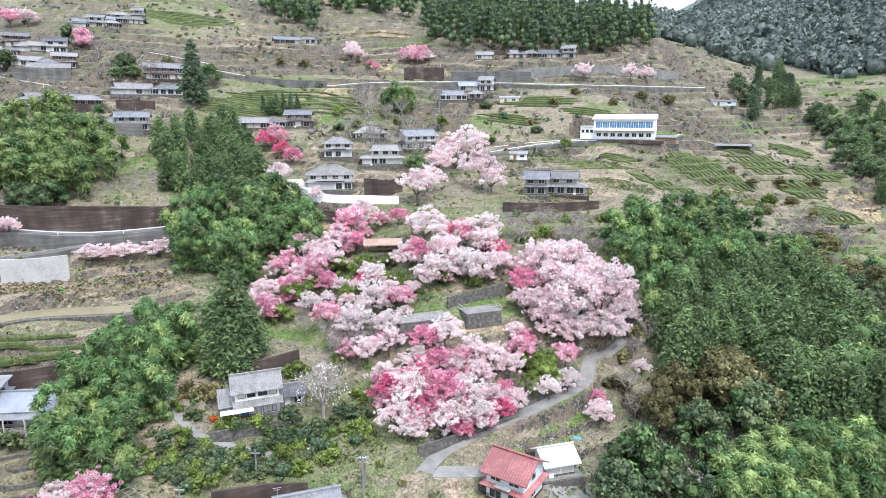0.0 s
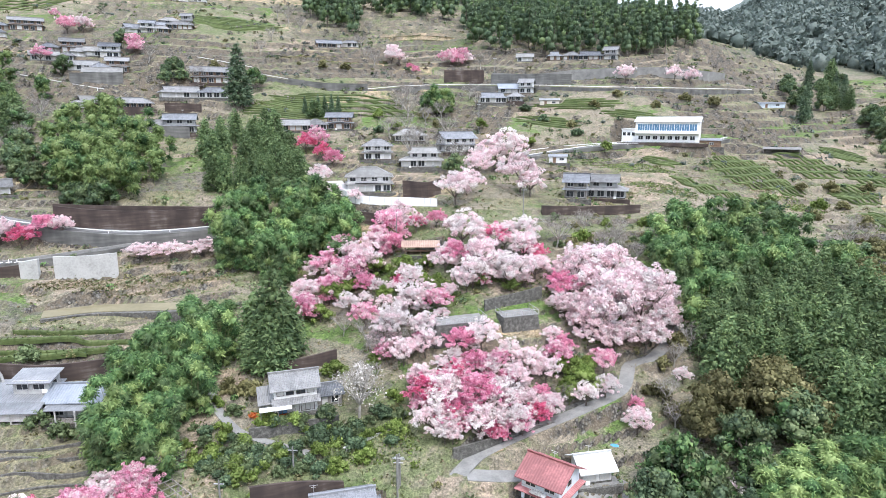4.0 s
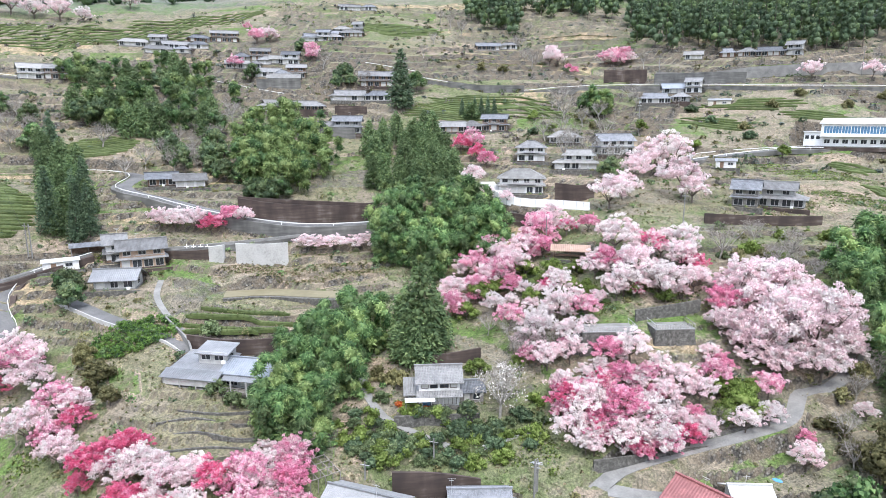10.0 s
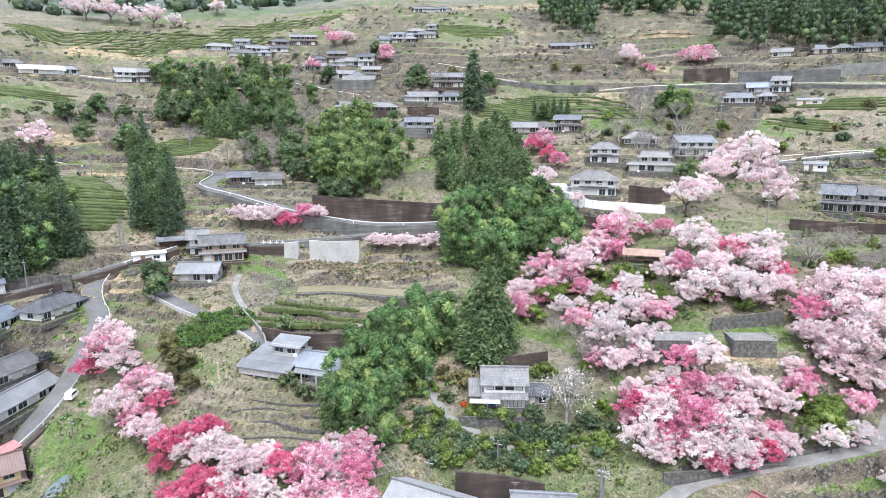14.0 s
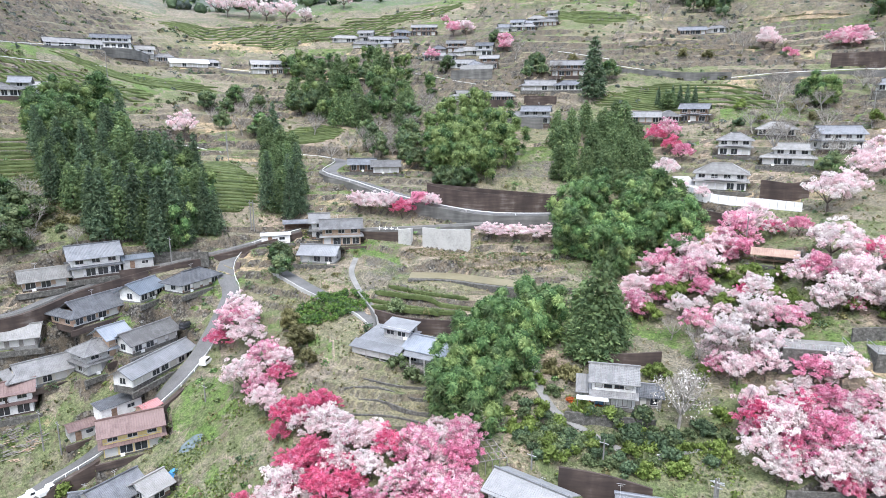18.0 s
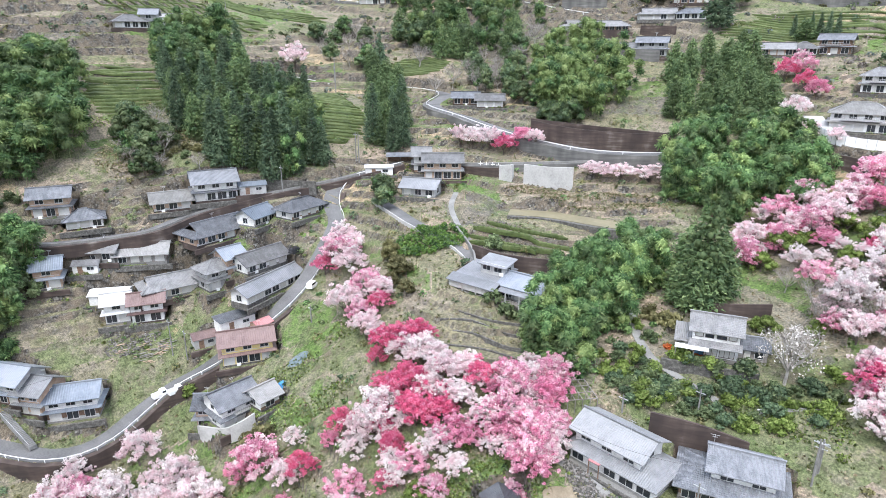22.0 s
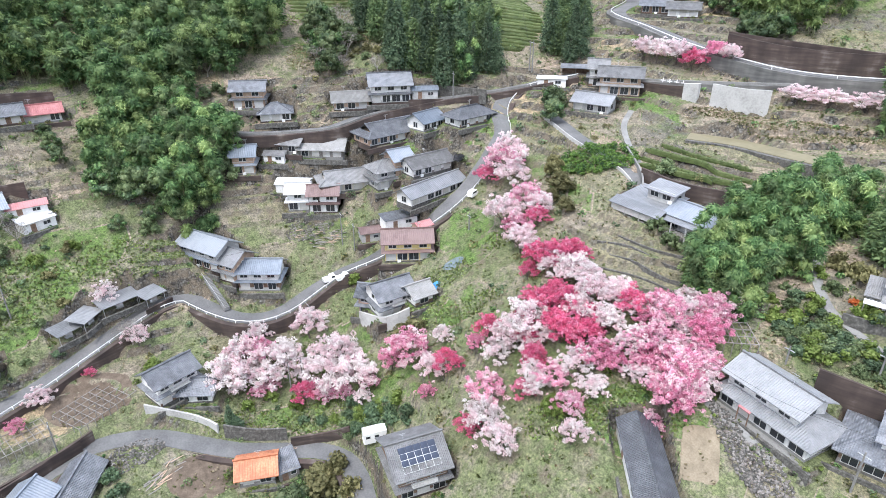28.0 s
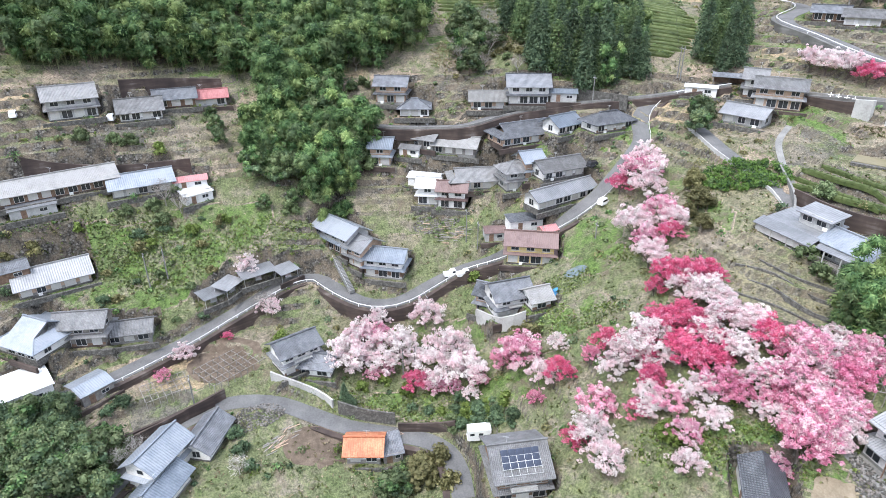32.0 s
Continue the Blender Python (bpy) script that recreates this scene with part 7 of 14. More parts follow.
house(-143.0, 18.4, 30.58, 30.0, 12.5, 7, 2, 'gable', 'metal_blue', 'plaster_grey', 'tall house with a blue-grey metal roof above the road wall', lower_wall='wood_brown', seed=11)
PADS.append((-136.4, 22.6, 28.6, 0.576, 7.0, 9.0, 0.7))
house(-136.4, 22.6, 28.6, 33.0, 5.5, 7, 2, 'gable', 'metal_grey', 'wood_pale', 'narrow timber house with a pale metal roof beside stairs', seed=12)
PADS.append((-132.6, 27.4, 26.57, 1.047, 10.9, 8.0, 0.7))
house(-132.6, 27.4, 26.57, 60.0, 9.4, 6, 2, 'gable', 'metal_blue', 'plaster_white', 'two-storey house with a blue-grey roof and a long balcony', lower_wall='wood_brown', seed=22)
PADS.append((-89.8, 12.7, 11.41, 1.264, 8.1, 7.0, 0.7))
house(-89.8, 12.7, 11.41, 72.4, 6.1, 5, 1, 'gable', 'metal_orange', 'plaster_white', 'small white house with a bright orange metal roof')
PADS.append((-88.8, 17.6, 10.98, 1.536, 4.9, 6.2, 0.7))
shed(-88.8, 17.6, 10.98, 88.0, 3.7, 5, 2.2, 'shed', 'tile_dark', 'wood_grey', 'dark flat-roofed garage beside the orange-roofed house')
PADS.append((-66.6, 33.3, 21.70, 1.428, 10.0, 11.0, 0.7))
house(-66.6, 33.3, 21.70, 81.8, 8.0, 9, 2, 'gable', 'tile_grey', 'wood_brown', 'brown house with solar panels on its grey roof')
PADS.append((-39.6, 55.2, 33.99, -0.62, 19.0, 7.0, 0.7))
shed(-39.6, 55.2, 33.99, -35.5, 17.5, 5.2, 2.6, 'gable', 'tile_dark', 'plaster_white', 'long white barn with a slate grey roof below the blossom trees', rise=1.5)
PADS.append((-34.4, 74.3, 39.61, -0.052, 16.0, 9.4, 0.7))
house(-34.4, 74.3, 39.61, -3.0, 13.6, 7.4, 2, 'gable', 'tile_silver', 'plaster_white', 'large white two-storey house with pale grey tiled roofs', upper=(0.79, 0.84, -1.4, 0.5), rise=1.7, seed=3)
porch(-36.6, 70.2, 42.0, -3.0, 1.9, 1.5, 'metal_red')
PADS.append((-20.8, 79.8, 39.56, 0.34, 15.0, 9.6, 0.7))
house(-20.8, 79.8, 39.56, 19.0, 13.2, 8, 2, 'gable', 'tile_dark', 'plaster_white', 'white house with dark tiled roofs in two heights', upper=(0.6, 0.72, 1.2, 0.6), rise=2.0, lower_wall='wood_brown', seed=5)
PADS.append((-158.9, 63.3, 59.09, 1.260, 11.2, 8.0, 0.7))
house(-158.9, 63.3, 59.09, 72.2, 9.2, 6, 1, 'gable', 'tile_pale', 'wood_pale', 'low house with pale roof tiles beside the upper road')
PADS.append((-155.9, 73.7, 60.55, 1.231, 12.5, 10.0, 0.7))
house(-155.9, 73.7, 60.55, 70.6, 10.5, 8, 2, 'gable', 'tile_dark', 'plaster_white', 'white two-storey house with a dark tiled gable')
PADS.append((-150.3, 81.6, 61.62, 1.177, 8.1, 5.2, 0.7))
shed(-150.3, 81.6, 61.62, 67.4, 6.9, 4, 2.4, 'gable', 'metal_blue', 'plaster_grey', 'small store with a green-grey roof')
PADS.append((-146.3, 68.4, 52.87, 1.706, 18.5, 10.0, 0.7))
house(-146.3, 68.4, 52.87, 97.8, 16.5, 8, 1, 'irimoya', 'tile_dark', 'wood_pale', 'long single-storey house with a dark blue-grey tiled roof')
PADS.append((-142.1, 77.4, 55.60, 1.862, 9.5, 8.0, 0.7))
house(-142.1, 77.4, 55.60, 106.7, 7.5, 6, 1, 'gable', 'metal_blue', 'plaster_white', 'white annexe with a pale metal roof')
PADS.append((-136.4, 87.4, 56.94, 1.732, 13.6, 8.0, 0.7))
house(-136.4, 87.4, 56.94, 99.2, 11.6, 6, 1, 'hip', 'tile_dark', 'plaster_white', 'white house with a dark tiled roof beside the road bend')
PADS.append((-157.5, 45.0, 50.44, 0.818, 9.0, 8.0, 0.7))
house(-157.5, 45.0, 50.44, 46.9, 7.0, 6, 1, 'gable', 'tile_grey', 'wood_grey', 'low timber house with grey tiles')
PADS.append((-152.3, 52.2, 49.29, 0.969, 13.2, 8.0, 0.7))
house(-152.3, 52.2, 49.29, 55.5, 11.2, 6, 1, 'gable', 'tile_pale', 'wood_grey', 'long timber house with pale grey tiles')
PADS.append((-142.9, 54.0, 42.98, 1.389, 15.0, 9.0, 0.7))
house(-142.9, 54.0, 42.98, 79.6, 13.0, 7, 1, 'irimoya', 'tile_grey', 'plaster_cream', 'single-storey farmhouse with a grey tiled hipped roof')
PADS.append((-135.9, 62.2, 44.17, 1.599, 9.2, 8.0, 0.7))
house(-135.9, 62.2, 44.17, 91.6, 7.2, 6, 2, 'hip', 'tile_grey', 'plaster_grey', 'grey two-storey house with a tiled hipped roof')
PADS.append((-135.8, 65.9, 46.35, 1.616, 6.8, 8.0, 0.7))
house(-135.8, 65.9, 46.35, 92.6, 4.8, 6, 2, 'gable', 'metal_blue', 'wood_pale', 'narrow two-storey house with a blue-grey roof')
PADS.append((-131.6, 71.6, 47.75, 1.695, 13.7, 8.0, 0.7))
house(-131.6, 71.6, 47.75, 97.1, 11.7, 6, 1, 'gable', 'tile_grey', 'plaster_white', 'low house with a grey tiled roof')
PADS.append((-124.2, 68.9, 44.13, 1.851, 20.0, 7.0, 0.7))
house(-124.2, 68.9, 44.13, 106.1, 18.0, 5, 1, 'gable', 'metal_grey', 'plaster_white', 'long white house with a grey metal roof beside the road')
PADS.append((-123.7, 59.6, 38.55, 1.504, 9.3, 5.2, 0.7))
shed(-123.7, 59.6, 38.55, 86.2, 8.1, 4, 2.5, 'shed', 'tile_dark', 'plaster_white', 'white garage with a dark flat roof beside the road', rise=0.2)
PADS.append((-144.9, 42.1, 39.01, 1.139, 7.0, 7.0, 0.7))
house(-144.9, 42.1, 39.01, 65.3, 5.0, 5, 2, 'gable', 'metal_white', 'plaster_white', 'white two-storey house with a pale pink roof')
PADS.append((-141.2, 47.4, 38.68, 1.105, 8.7, 7.0, 0.7))
house(-141.2, 47.4, 38.68, 63.3, 6.7, 5, 2, 'gable', 'metal_brown', 'plaster_white', 'white house with a dark red metal roof')
PADS.append((-148.9, 42.4, 42.49, 0.944, 9.4, 6.2, 0.7))
shed(-148.9, 42.4, 42.49, 54.1, 8.2, 5, 2.4, 'gable', 'metal_white', 'plaster_white', 'low shed with a bright white roof')
PADS.append((-157.5, 32.7, 46.66, 1.172, 7.2, 8.0, 0.7))
house(-157.5, 32.7, 46.66, 67.1, 5.2, 6, 2, 'gable', 'metal_blue', 'wood_pale', 'narrow tall house with a blue-grey roof and timber base')
PADS.append((-156.1, 40.5, 48.49, 0.964, 6.6, 5.2, 0.7))
shed(-156.1, 40.5, 48.49, 55.3, 5.4, 4, 2.2, 'gable', 'tile_grey', 'plaster_white', 'small white outhouse with a grey roof')
PADS.append((-170.7, 39.2, 59.79, 1.153, 10.1, 8.0, 0.7))
house(-170.7, 39.2, 59.79, 66.0, 8.1, 6, 2, 'gable', 'tile_dark', 'wood_pale', 'two-storey timber house with dark tiles above the walled road')
PADS.append((-165.6, 44.2, 56.91, 1.284, 9.9, 8.0, 0.7))
house(-165.6, 44.2, 56.91, 73.6, 7.9, 6, 1, 'hip', 'tile_dark', 'plaster_white', 'white house with a dark hipped roof above the walled road')
PADS.append((-126.5, 53.1, 35.19, 1.370, 6.0, 5.2, 0.7))
shed(-126.5, 53.1, 35.19, 78.5, 4.8, 4, 2.4, 'gable', 'metal_brown', 'plaster_grey', 'grey shed with a dark red metal roof')
PADS.append((-115.0, 57.5, 34.36, 1.119, 12.4, 8.0, 0.7))
house(-115.0, 57.5, 34.36, 64.1, 10.4, 6, 2, 'gable', 'metal_brown', 'siding_yellow', 'yellow two-storey house with a red-brown roof')
PADS.append((-109.9, 46.2, 25.75, 0.831, 7.4, 7.0, 0.7))
house(-109.9, 46.2, 25.75, 47.6, 5.4, 5, 2, 'gable', 'tile_dark', 'wood_pale', 'narrow two-storey timber house with blue-grey tiles')
PADS.append((-105.8, 48.3, 27.92, 1.604, 10.0, 9.0, 0.7))
house(-105.8, 48.3, 27.92, 91.9, 8.0, 7, 2, 'gable', 'tile_dark', 'plaster_white', 'white two-storey house with blue-grey tiles on a concrete base')
PADS.append((-101.4, 52.8, 30.99, 1.634, 6.3, 7.0, 0.7))
house(-101.4, 52.8, 30.99, 93.6, 4.3, 5, 1, 'gable', 'tile_pale', 'plaster_white', 'small white house with a pale roof beside the larger one')
PADS.append((-116.3, 62.1, 38.83, 1.687, 4.9, 4.2, 0.7))
shed(-116.3, 62.1, 38.83, 96.6, 3.7, 3, 2.2, 'gable', 'metal_red', 'wood_pale', 'small shed with a faded red roof at the roadside')
PADS.append((-118.8, 114.7, 60.61, 0.458, 11.2, 8.0, 0.7))
house(-118.8, 114.7, 60.61, 26.3, 9.2, 6, 1, 'gable', 'metal_grey', 'plaster_grey', 'low house with a pale grey metal roof')
PADS.append((-119.0, 123.1, 63.87, 0.769, 12.2, 8.0, 0.7))
house(-119.0, 123.1, 63.87, 44.0, 10.2, 6, 2, 'gable', 'tile_grey', 'wood_pale', 'two-storey pinkish house with grey tiles')
PADS.append((-125.9, 121.6, 65.00, 0.803, 6.3, 8.0, 0.7))
house(-125.9, 121.6, 65.00, 46.0, 4.3, 6, 2, 'gable', 'tile_grey', 'plaster_white', 'narrow two-storey white house with grey tiles')
PADS.append((-133.2, 111.9, 64.51, 0.872, 8.8, 4.2, 0.7))
shed(-133.2, 111.9, 64.51, 50.0, 7.6, 3, 2.3, 'shed', 'metal_white', 'plaster_white', 'small white building beside the bridge', rise=0.2)
PADS.append((-132.8, 119.8, 66.91, 0.837, 8.9, 5.2, 0.7))
shed(-132.8, 119.8, 66.91, 47.9, 7.7, 4, 2.2, 'gable', 'tile_dark', 'wood_brown', 'open timber barn with a dark roof', opened=True)
PADS.append((-74.6, 95.6, 50.17, 0.1, 21.0, 10.0, 0.7))
terrace_house(-74.6, 95.6, 50.17, 6.0)
PADS.append((-33.6, 101.4, 48.9, 0.38, 14.0, 10.0, 0.7))
farmhouse(-33.6, 101.4, 48.9, 22.0)
PADS.append((11.7, 90.7, 39.69, -0.589, 8.6, 9.0, 0.7))
house(11.7, 90.7, 39.69, -33.8, 6.6, 7, 2, 'gable', 'metal_red', 'plaster_blue', 'pale blue house with a red metal roof')
PADS.append((19.4, 97.6, 40.06, 0.272, 7.1, 7.0, 0.7))
house(19.4, 97.6, 40.06, 15.6, 5.1, 5, 1, 'gable', 'metal_white', 'plaster_white', 'small white house with a white roof')
PADS.append((-35.3, 193.2, 77.85, 0.181, 15.3, 10.0, 0.7))
house(-35.3, 193.2, 77.85, 10.4, 13.3, 8, 2, 'hip', 'tile_pale', 'plaster_white', 'white house with a pale roof beside the fenced road')
PADS.append((-36.9, 219.7, 86.09, 0.167, 11.4, 9.0, 0.7))
house(-36.9, 219.7, 86.09, 9.5, 9.4, 7, 2, 'hip', 'tile_grey', 'plaster_white', 'white two-storey house with a tiled roof')
PADS.append((-27.5, 238.8, 91.79, 0.115, 13.3, 9.0, 0.7))
house(-27.5, 238.8, 91.79, 6.6, 11.3, 7, 1, 'hip', 'tile_pale', 'plaster_cream', 'cream house with a pale hipped roof')
PADS.append((-20.9, 215.3, 83.89, 0.097, 15.7, 9.0, 0.7))
house(-20.9, 215.3, 83.89, 5.6, 13.7, 7, 2, 'irimoya', 'tile_pale', 'plaster_white', 'white house with pale grey hipped roofs', upper=(0.7, 0.7, 1, 0.4))
PADS.append((-9.8, 233.6, 88.26, 0.558, 14.7, 9.0, 0.7))
house(-9.8, 233.6, 88.26, 32.0, 12.7, 7, 2, 'gable', 'tile_dark', 'plaster_white', 'white gabled house with a dark roof')
PADS.append((29.0, 190.9, 76.68, -0.219, 8.3, 9.0, 0.7))
house(29.0, 190.9, 76.68, -12.6, 6.3, 7, 2, 'gable', 'tile_dark', 'wood_grey', 'grey timber house with a dark tiled roof')
PADS.append((38.8, 194.4, 76.41, -0.266, 13.5, 9.0, 0.7))
house(38.8, 194.4, 76.41, -15.2, 11.5, 7, 2, 'gable', 'tile_grey', 'plaster_grey', 'grey two-storey house with balcony and tiled roof', upper=(0.7, 0.8, -1, 0.4))
PADS.append((-145.5, 230.3, 103.77, 0.839, 15.0, 9.0, 0.7))
house(-145.5, 230.3, 103.77, 48.1, 13.0, 7, 1, 'irimoya', 'tile_pale', 'plaster_white', 'large white house with pale grey roofs', plain=True)
PADS.append((-135.3, 236.2, 103.76, 0.486, 17.4, 8.0, 0.7))
house(-135.3, 236.2, 103.76, 27.8, 15.4, 6, 1, 'hip', 'tile_grey', 'wood_brown', 'small farmhouse with grey tiled roof beside its larger neighbour', plain=True)
PADS.append((-123.6, 221.1, 95.09, 0.699, 22.4, 9.0, 0.7))
house(-123.6, 221.1, 95.09, 40.0, 20.4, 7, 1, 'gable', 'tile_grey', 'wood_brown', 'long timber house with a grey tiled roof')
PADS.append((-111.6, 227.4, 95.05, 0.335, 12.2, 8.0, 0.7))
house(-111.6, 227.4, 95.05, 19.2, 10.2, 6, 2, 'gable', 'tile_dark', 'plaster_grey', 'small farmhouse with grey tiled roof beside its larger neighbour')
PADS.append((-125.7, 258.9, 108.64, 0.642, 18.1, 9.0, 0.7))
house(-125.7, 258.9, 108.64, 36.8, 16.1, 7, 1, 'irimoya', 'tile_grey', 'plaster_white', 'long white house with grey roofs', plain=True)
PADS.append((-112.9, 261.6, 108.61, 0.286, 13.3, 8.0, 0.7))
house(-112.9, 261.6, 108.61, 16.4, 11.3, 6, 1, 'hip', 'tile_dark', 'plaster_white', 'small farmhouse with grey tiled roof beside its larger neighbour', plain=True)
PADS.append((-119.4, 274.5, 115.33, 0.462, 16.9, 9.0, 0.7))
house(-119.4, 274.5, 115.33, 26.5, 14.9, 7, 2, 'gable', 'tile_grey', 'wood_brown', 'timber house with grey tiles', plain=True)
PADS.append((-72.8, 242.0, 95.47, 0.292, 11.6, 8.0, 0.7))
house(-72.8, 242.0, 95.47, 16.7, 9.6, 6, 1, 'gable', 'tile_grey', 'wood_pale', 'orange timber house with a grey roof')
PADS.append((-66.0, 247.0, 95.68, 0.399, 9.5, 8.0, 0.7))
house(-66.0, 247.0, 95.68, 22.9, 7.5, 6, 1, 'hip', 'tile_grey', 'plaster_white', 'white house with grey hipped roofs')
PADS.append((-56.9, 249.7, 95.96, 0.051, 11.4, 7.0, 0.7))
house(-56.9, 249.7, 95.96, 2.9, 9.4, 5, 2, 'gable', 'tile_dark', 'wood_brown', 'small farmhouse with grey tiled roof beside its larger neighbour')
PADS.append((4.4, 291.9, 107.21, 0.123, 14.1, 9.0, 0.7))
house(4.4, 291.9, 107.21, 7.0, 12.1, 7, 1, 'irimoya', 'tile_dark', 'plaster_white', 'white house with dark tiled roof by the upper road', plain=True)
PADS.append((15.4, 295.7, 107.95, -0.225, 8.1, 8.0, 0.7))
house(15.4, 295.7, 107.95, -12.9, 6.1, 6, 1, 'hip', 'tile_grey', 'plaster_grey', 'small farmhouse with grey tiled roof beside its larger neighbour', plain=True)
PADS.append((12.0, 306.0, 111.91, 0.099, 10.4, 9.0, 0.7))
house(12.0, 306.0, 111.91, 5.7, 8.4, 7, 1, 'gable', 'metal_blue', 'plaster_grey', 'house with a blue-grey roof on the slope', plain=True)
PADS.append((20.9, 305.1, 112.03, -0.241, 7.9, 8.0, 0.7))
house(20.9, 305.1, 112.03, -13.8, 5.9, 6, 2, 'gable', 'tile_grey', 'plaster_white', 'small farmhouse with grey tiled roof beside its larger neighbour', plain=True)
PADS.append((30.4, 290.7, 106.25, -0.104, 9.9, 6.2, 0.7))
shed(30.4, 290.7, 106.25, -6.0, 8.7, 5, 2.4, 'gable', 'metal_grey', 'plaster_cream', 'small cream store with a grey roof')
PADS.append((22.4, 347.5, 129.99, -0.064, 9.9, 8.0, 0.7))
house(22.4, 347.5, 129.99, -3.7, 7.9, 6, 1, 'gable', 'tile_pale', 'plaster_white', 'small white house high on the slope', plain=True)
PADS.append((38.1, 348.4, 130.60, 0.029, 8.6, 9.0, 0.7))
house(38.1, 348.4, 130.60, 1.7, 6.6, 7, 1, 'irimoya', 'tile_dark', 'wood_brown', 'dark farmhouse high on the slope', plain=True)
PADS.append((47.0, 345.7, 130.56, -0.308, 10.2, 8.0, 0.7))
house(47.0, 345.7, 130.56, -17.7, 8.2, 6, 1, 'hip', 'tile_grey', 'wood_brown', 'small farmhouse with grey tiled roof beside its larger neighbour', plain=True)
PADS.append((56.2, 344.1, 130.22, -0.024, 14.7, 9.0, 0.7))
house(56.2, 344.1, 130.22, -1.4, 12.7, 7, 1, 'irimoya', 'tile_dark', 'wood_brown', 'long dark-tiled farmhouse high on the slope', plain=True)
PADS.append((66.9, 341.9, 130.23, -0.366, 8.3, 8.0, 0.7))
house(66.9, 341.9, 130.23, -21.0, 6.3, 6, 2, 'gable', 'tile_grey', 'plaster_grey', 'small farmhouse with grey tiled roof beside its larger neighbour', plain=True)
PADS.append((86.9, 251.4, 89.55, -0.333, 13.3, 6.2, 0.7))
shed(86.9, 251.4, 89.55, -19.1, 12.1, 5, 2.6, 'gable', 'tile_dark', 'wood_brown', 'dark timber store beside the school')
PADS.append((27.0, 223.5, 85.05, -0.120, 7.3, 5.2, 0.7))
shed(27.0, 223.5, 85.05, -6.9, 6.1, 4, 2.3, 'gable', 'metal_grey', 'plaster_white', 'small white shed with a grey roof')
PADS.append((118.6, 255.6, 86.63, -0.434, 14.0, 5.2, 0.7))
shed(118.6, 255.6, 86.63, -24.9, 12.8, 4, 2.0, 'gable', 'tile_pale', 'wood_grey', 'low open shed among the tea fields', opened=True)
PADS.append((142.9, 323.3, 105.58, -0.416, 12.8, 5.2, 0.7))
shed(142.9, 323.3, 105.58, -23.8, 11.6, 4, 2.2, 'shed', 'tile_dark', 'plaster_blue', 'blue-fronted shed at the road end')
PADS.append((-86.4, 357.4, 138.89, 0.376, 14.7, 8.0, 0.7))
house(-86.4, 357.4, 138.89, 21.5, 12.7, 6, 1, 'gable', 'tile_dark', 'wood_brown', 'dark farmhouse below the woods', plain=True)
PADS.append((-75.6, 363.8, 139.78, 0.031, 11.2, 7.0, 0.7))
house(-75.6, 363.8, 139.78, 1.8, 9.2, 5, 1, 'hip', 'tile_grey', 'plaster_white', 'small farmhouse with grey tiled roof beside its larger neighbour', plain=True)
PADS.append((-265.2, 221.3, 118.34, 1.014, 13.6, 9.0, 0.7))
house(-265.2, 221.3, 118.34, 58.1, 11.6, 7, 2, 'gable', 'tile_pale', 'plaster_white', 'pale apartment house with a flat-pitched roof', plain=True)
PADS.append((-254.7, 227.9, 118.47, 0.668, 16.3, 8.0, 0.7))
house(-254.7, 227.9, 118.47, 38.3, 14.3, 6, 2, 'gable', 'tile_grey', 'wood_brown', 'small farmhouse with grey tiled roof beside its larger neighbour', plain=True)
PADS.append((-298.2, 200.4, 121.81, 1.117, 19.8, 8.0, 0.7))
house(-298.2, 200.4, 121.81, 64.0, 17.8, 6, 1, 'gable', 'metal_white', 'plaster_white', 'long white building on the terrace', plain=True)
PADS.append((-299.6, 214.7, 122.95, 0.776, 11.2, 7.0, 0.7))
house(-299.6, 214.7, 122.95, 44.4, 9.2, 5, 1, 'hip', 'tile_grey', 'plaster_grey', 'small farmhouse with grey tiled roof beside its larger neighbour', plain=True)
PADS.append((-142.8, 158.9, 80.10, 0.732, 10.3, 7.0, 0.7))
house(-142.8, 158.9, 80.10, 41.9, 8.3, 5, 1, 'gable', 'tile_dark', 'wood_brown', 'dark-tiled house beside the walled road')
PADS.append((-135.5, 162.8, 79.47, 0.694, 10.5, 7.0, 0.7))
house(-135.5, 162.8, 79.47, 39.8, 8.5, 5, 1, 'gable', 'tile_grey', 'plaster_white', 'small white house beside the walled road')
PADS.append((-305.3, 146.9, 127.45, 1.261, 23.9, 9.0, 0.7))
house(-305.3, 146.9, 127.45, 72.2, 21.9, 7, 1, 'gable', 'tile_grey', 'plaster_white', 'long white building on the upper road', plain=True)
PADS.append((-319.4, 172.5, 130.28, 0.902, 18.9, 8.0, 0.7))
house(-319.4, 172.5, 130.28, 51.7, 16.9, 6, 2, 'gable', 'tile_dark', 'plaster_white', 'small farmhouse with grey tiled roof beside its larger neighbour', plain=True)
PADS.append((-315.4, 187.0, 125.79, 1.174, 10.0, 8.0, 0.7))
house(-315.4, 187.0, 125.79, 67.3, 8.0, 6, 2, 'gable', 'tile_pale', 'plaster_white', 'white house on the upper road', plain=True)
PADS.append((-310.4, 194.4, 124.79, 0.838, 11.9, 7.0, 0.7))
house(-310.4, 194.4, 124.79, 48.0, 9.9, 5, 1, 'hip', 'tile_grey', 'wood_brown', 'small farmhouse with grey tiled roof beside its larger neighbour', plain=True)
PADS.append((-245.2, 91.8, 104.68, 1.350, 12.5, 9.0, 0.7))
house(-245.2, 91.8, 104.68, 77.4, 10.5, 7, 1, 'hip', 'tile_grey', 'plaster_white', 'white house with grey roofs on the ridge', plain=True)
PADS.append((-244.8, 99.1, 104.70, 1.013, 7.3, 8.0, 0.7))
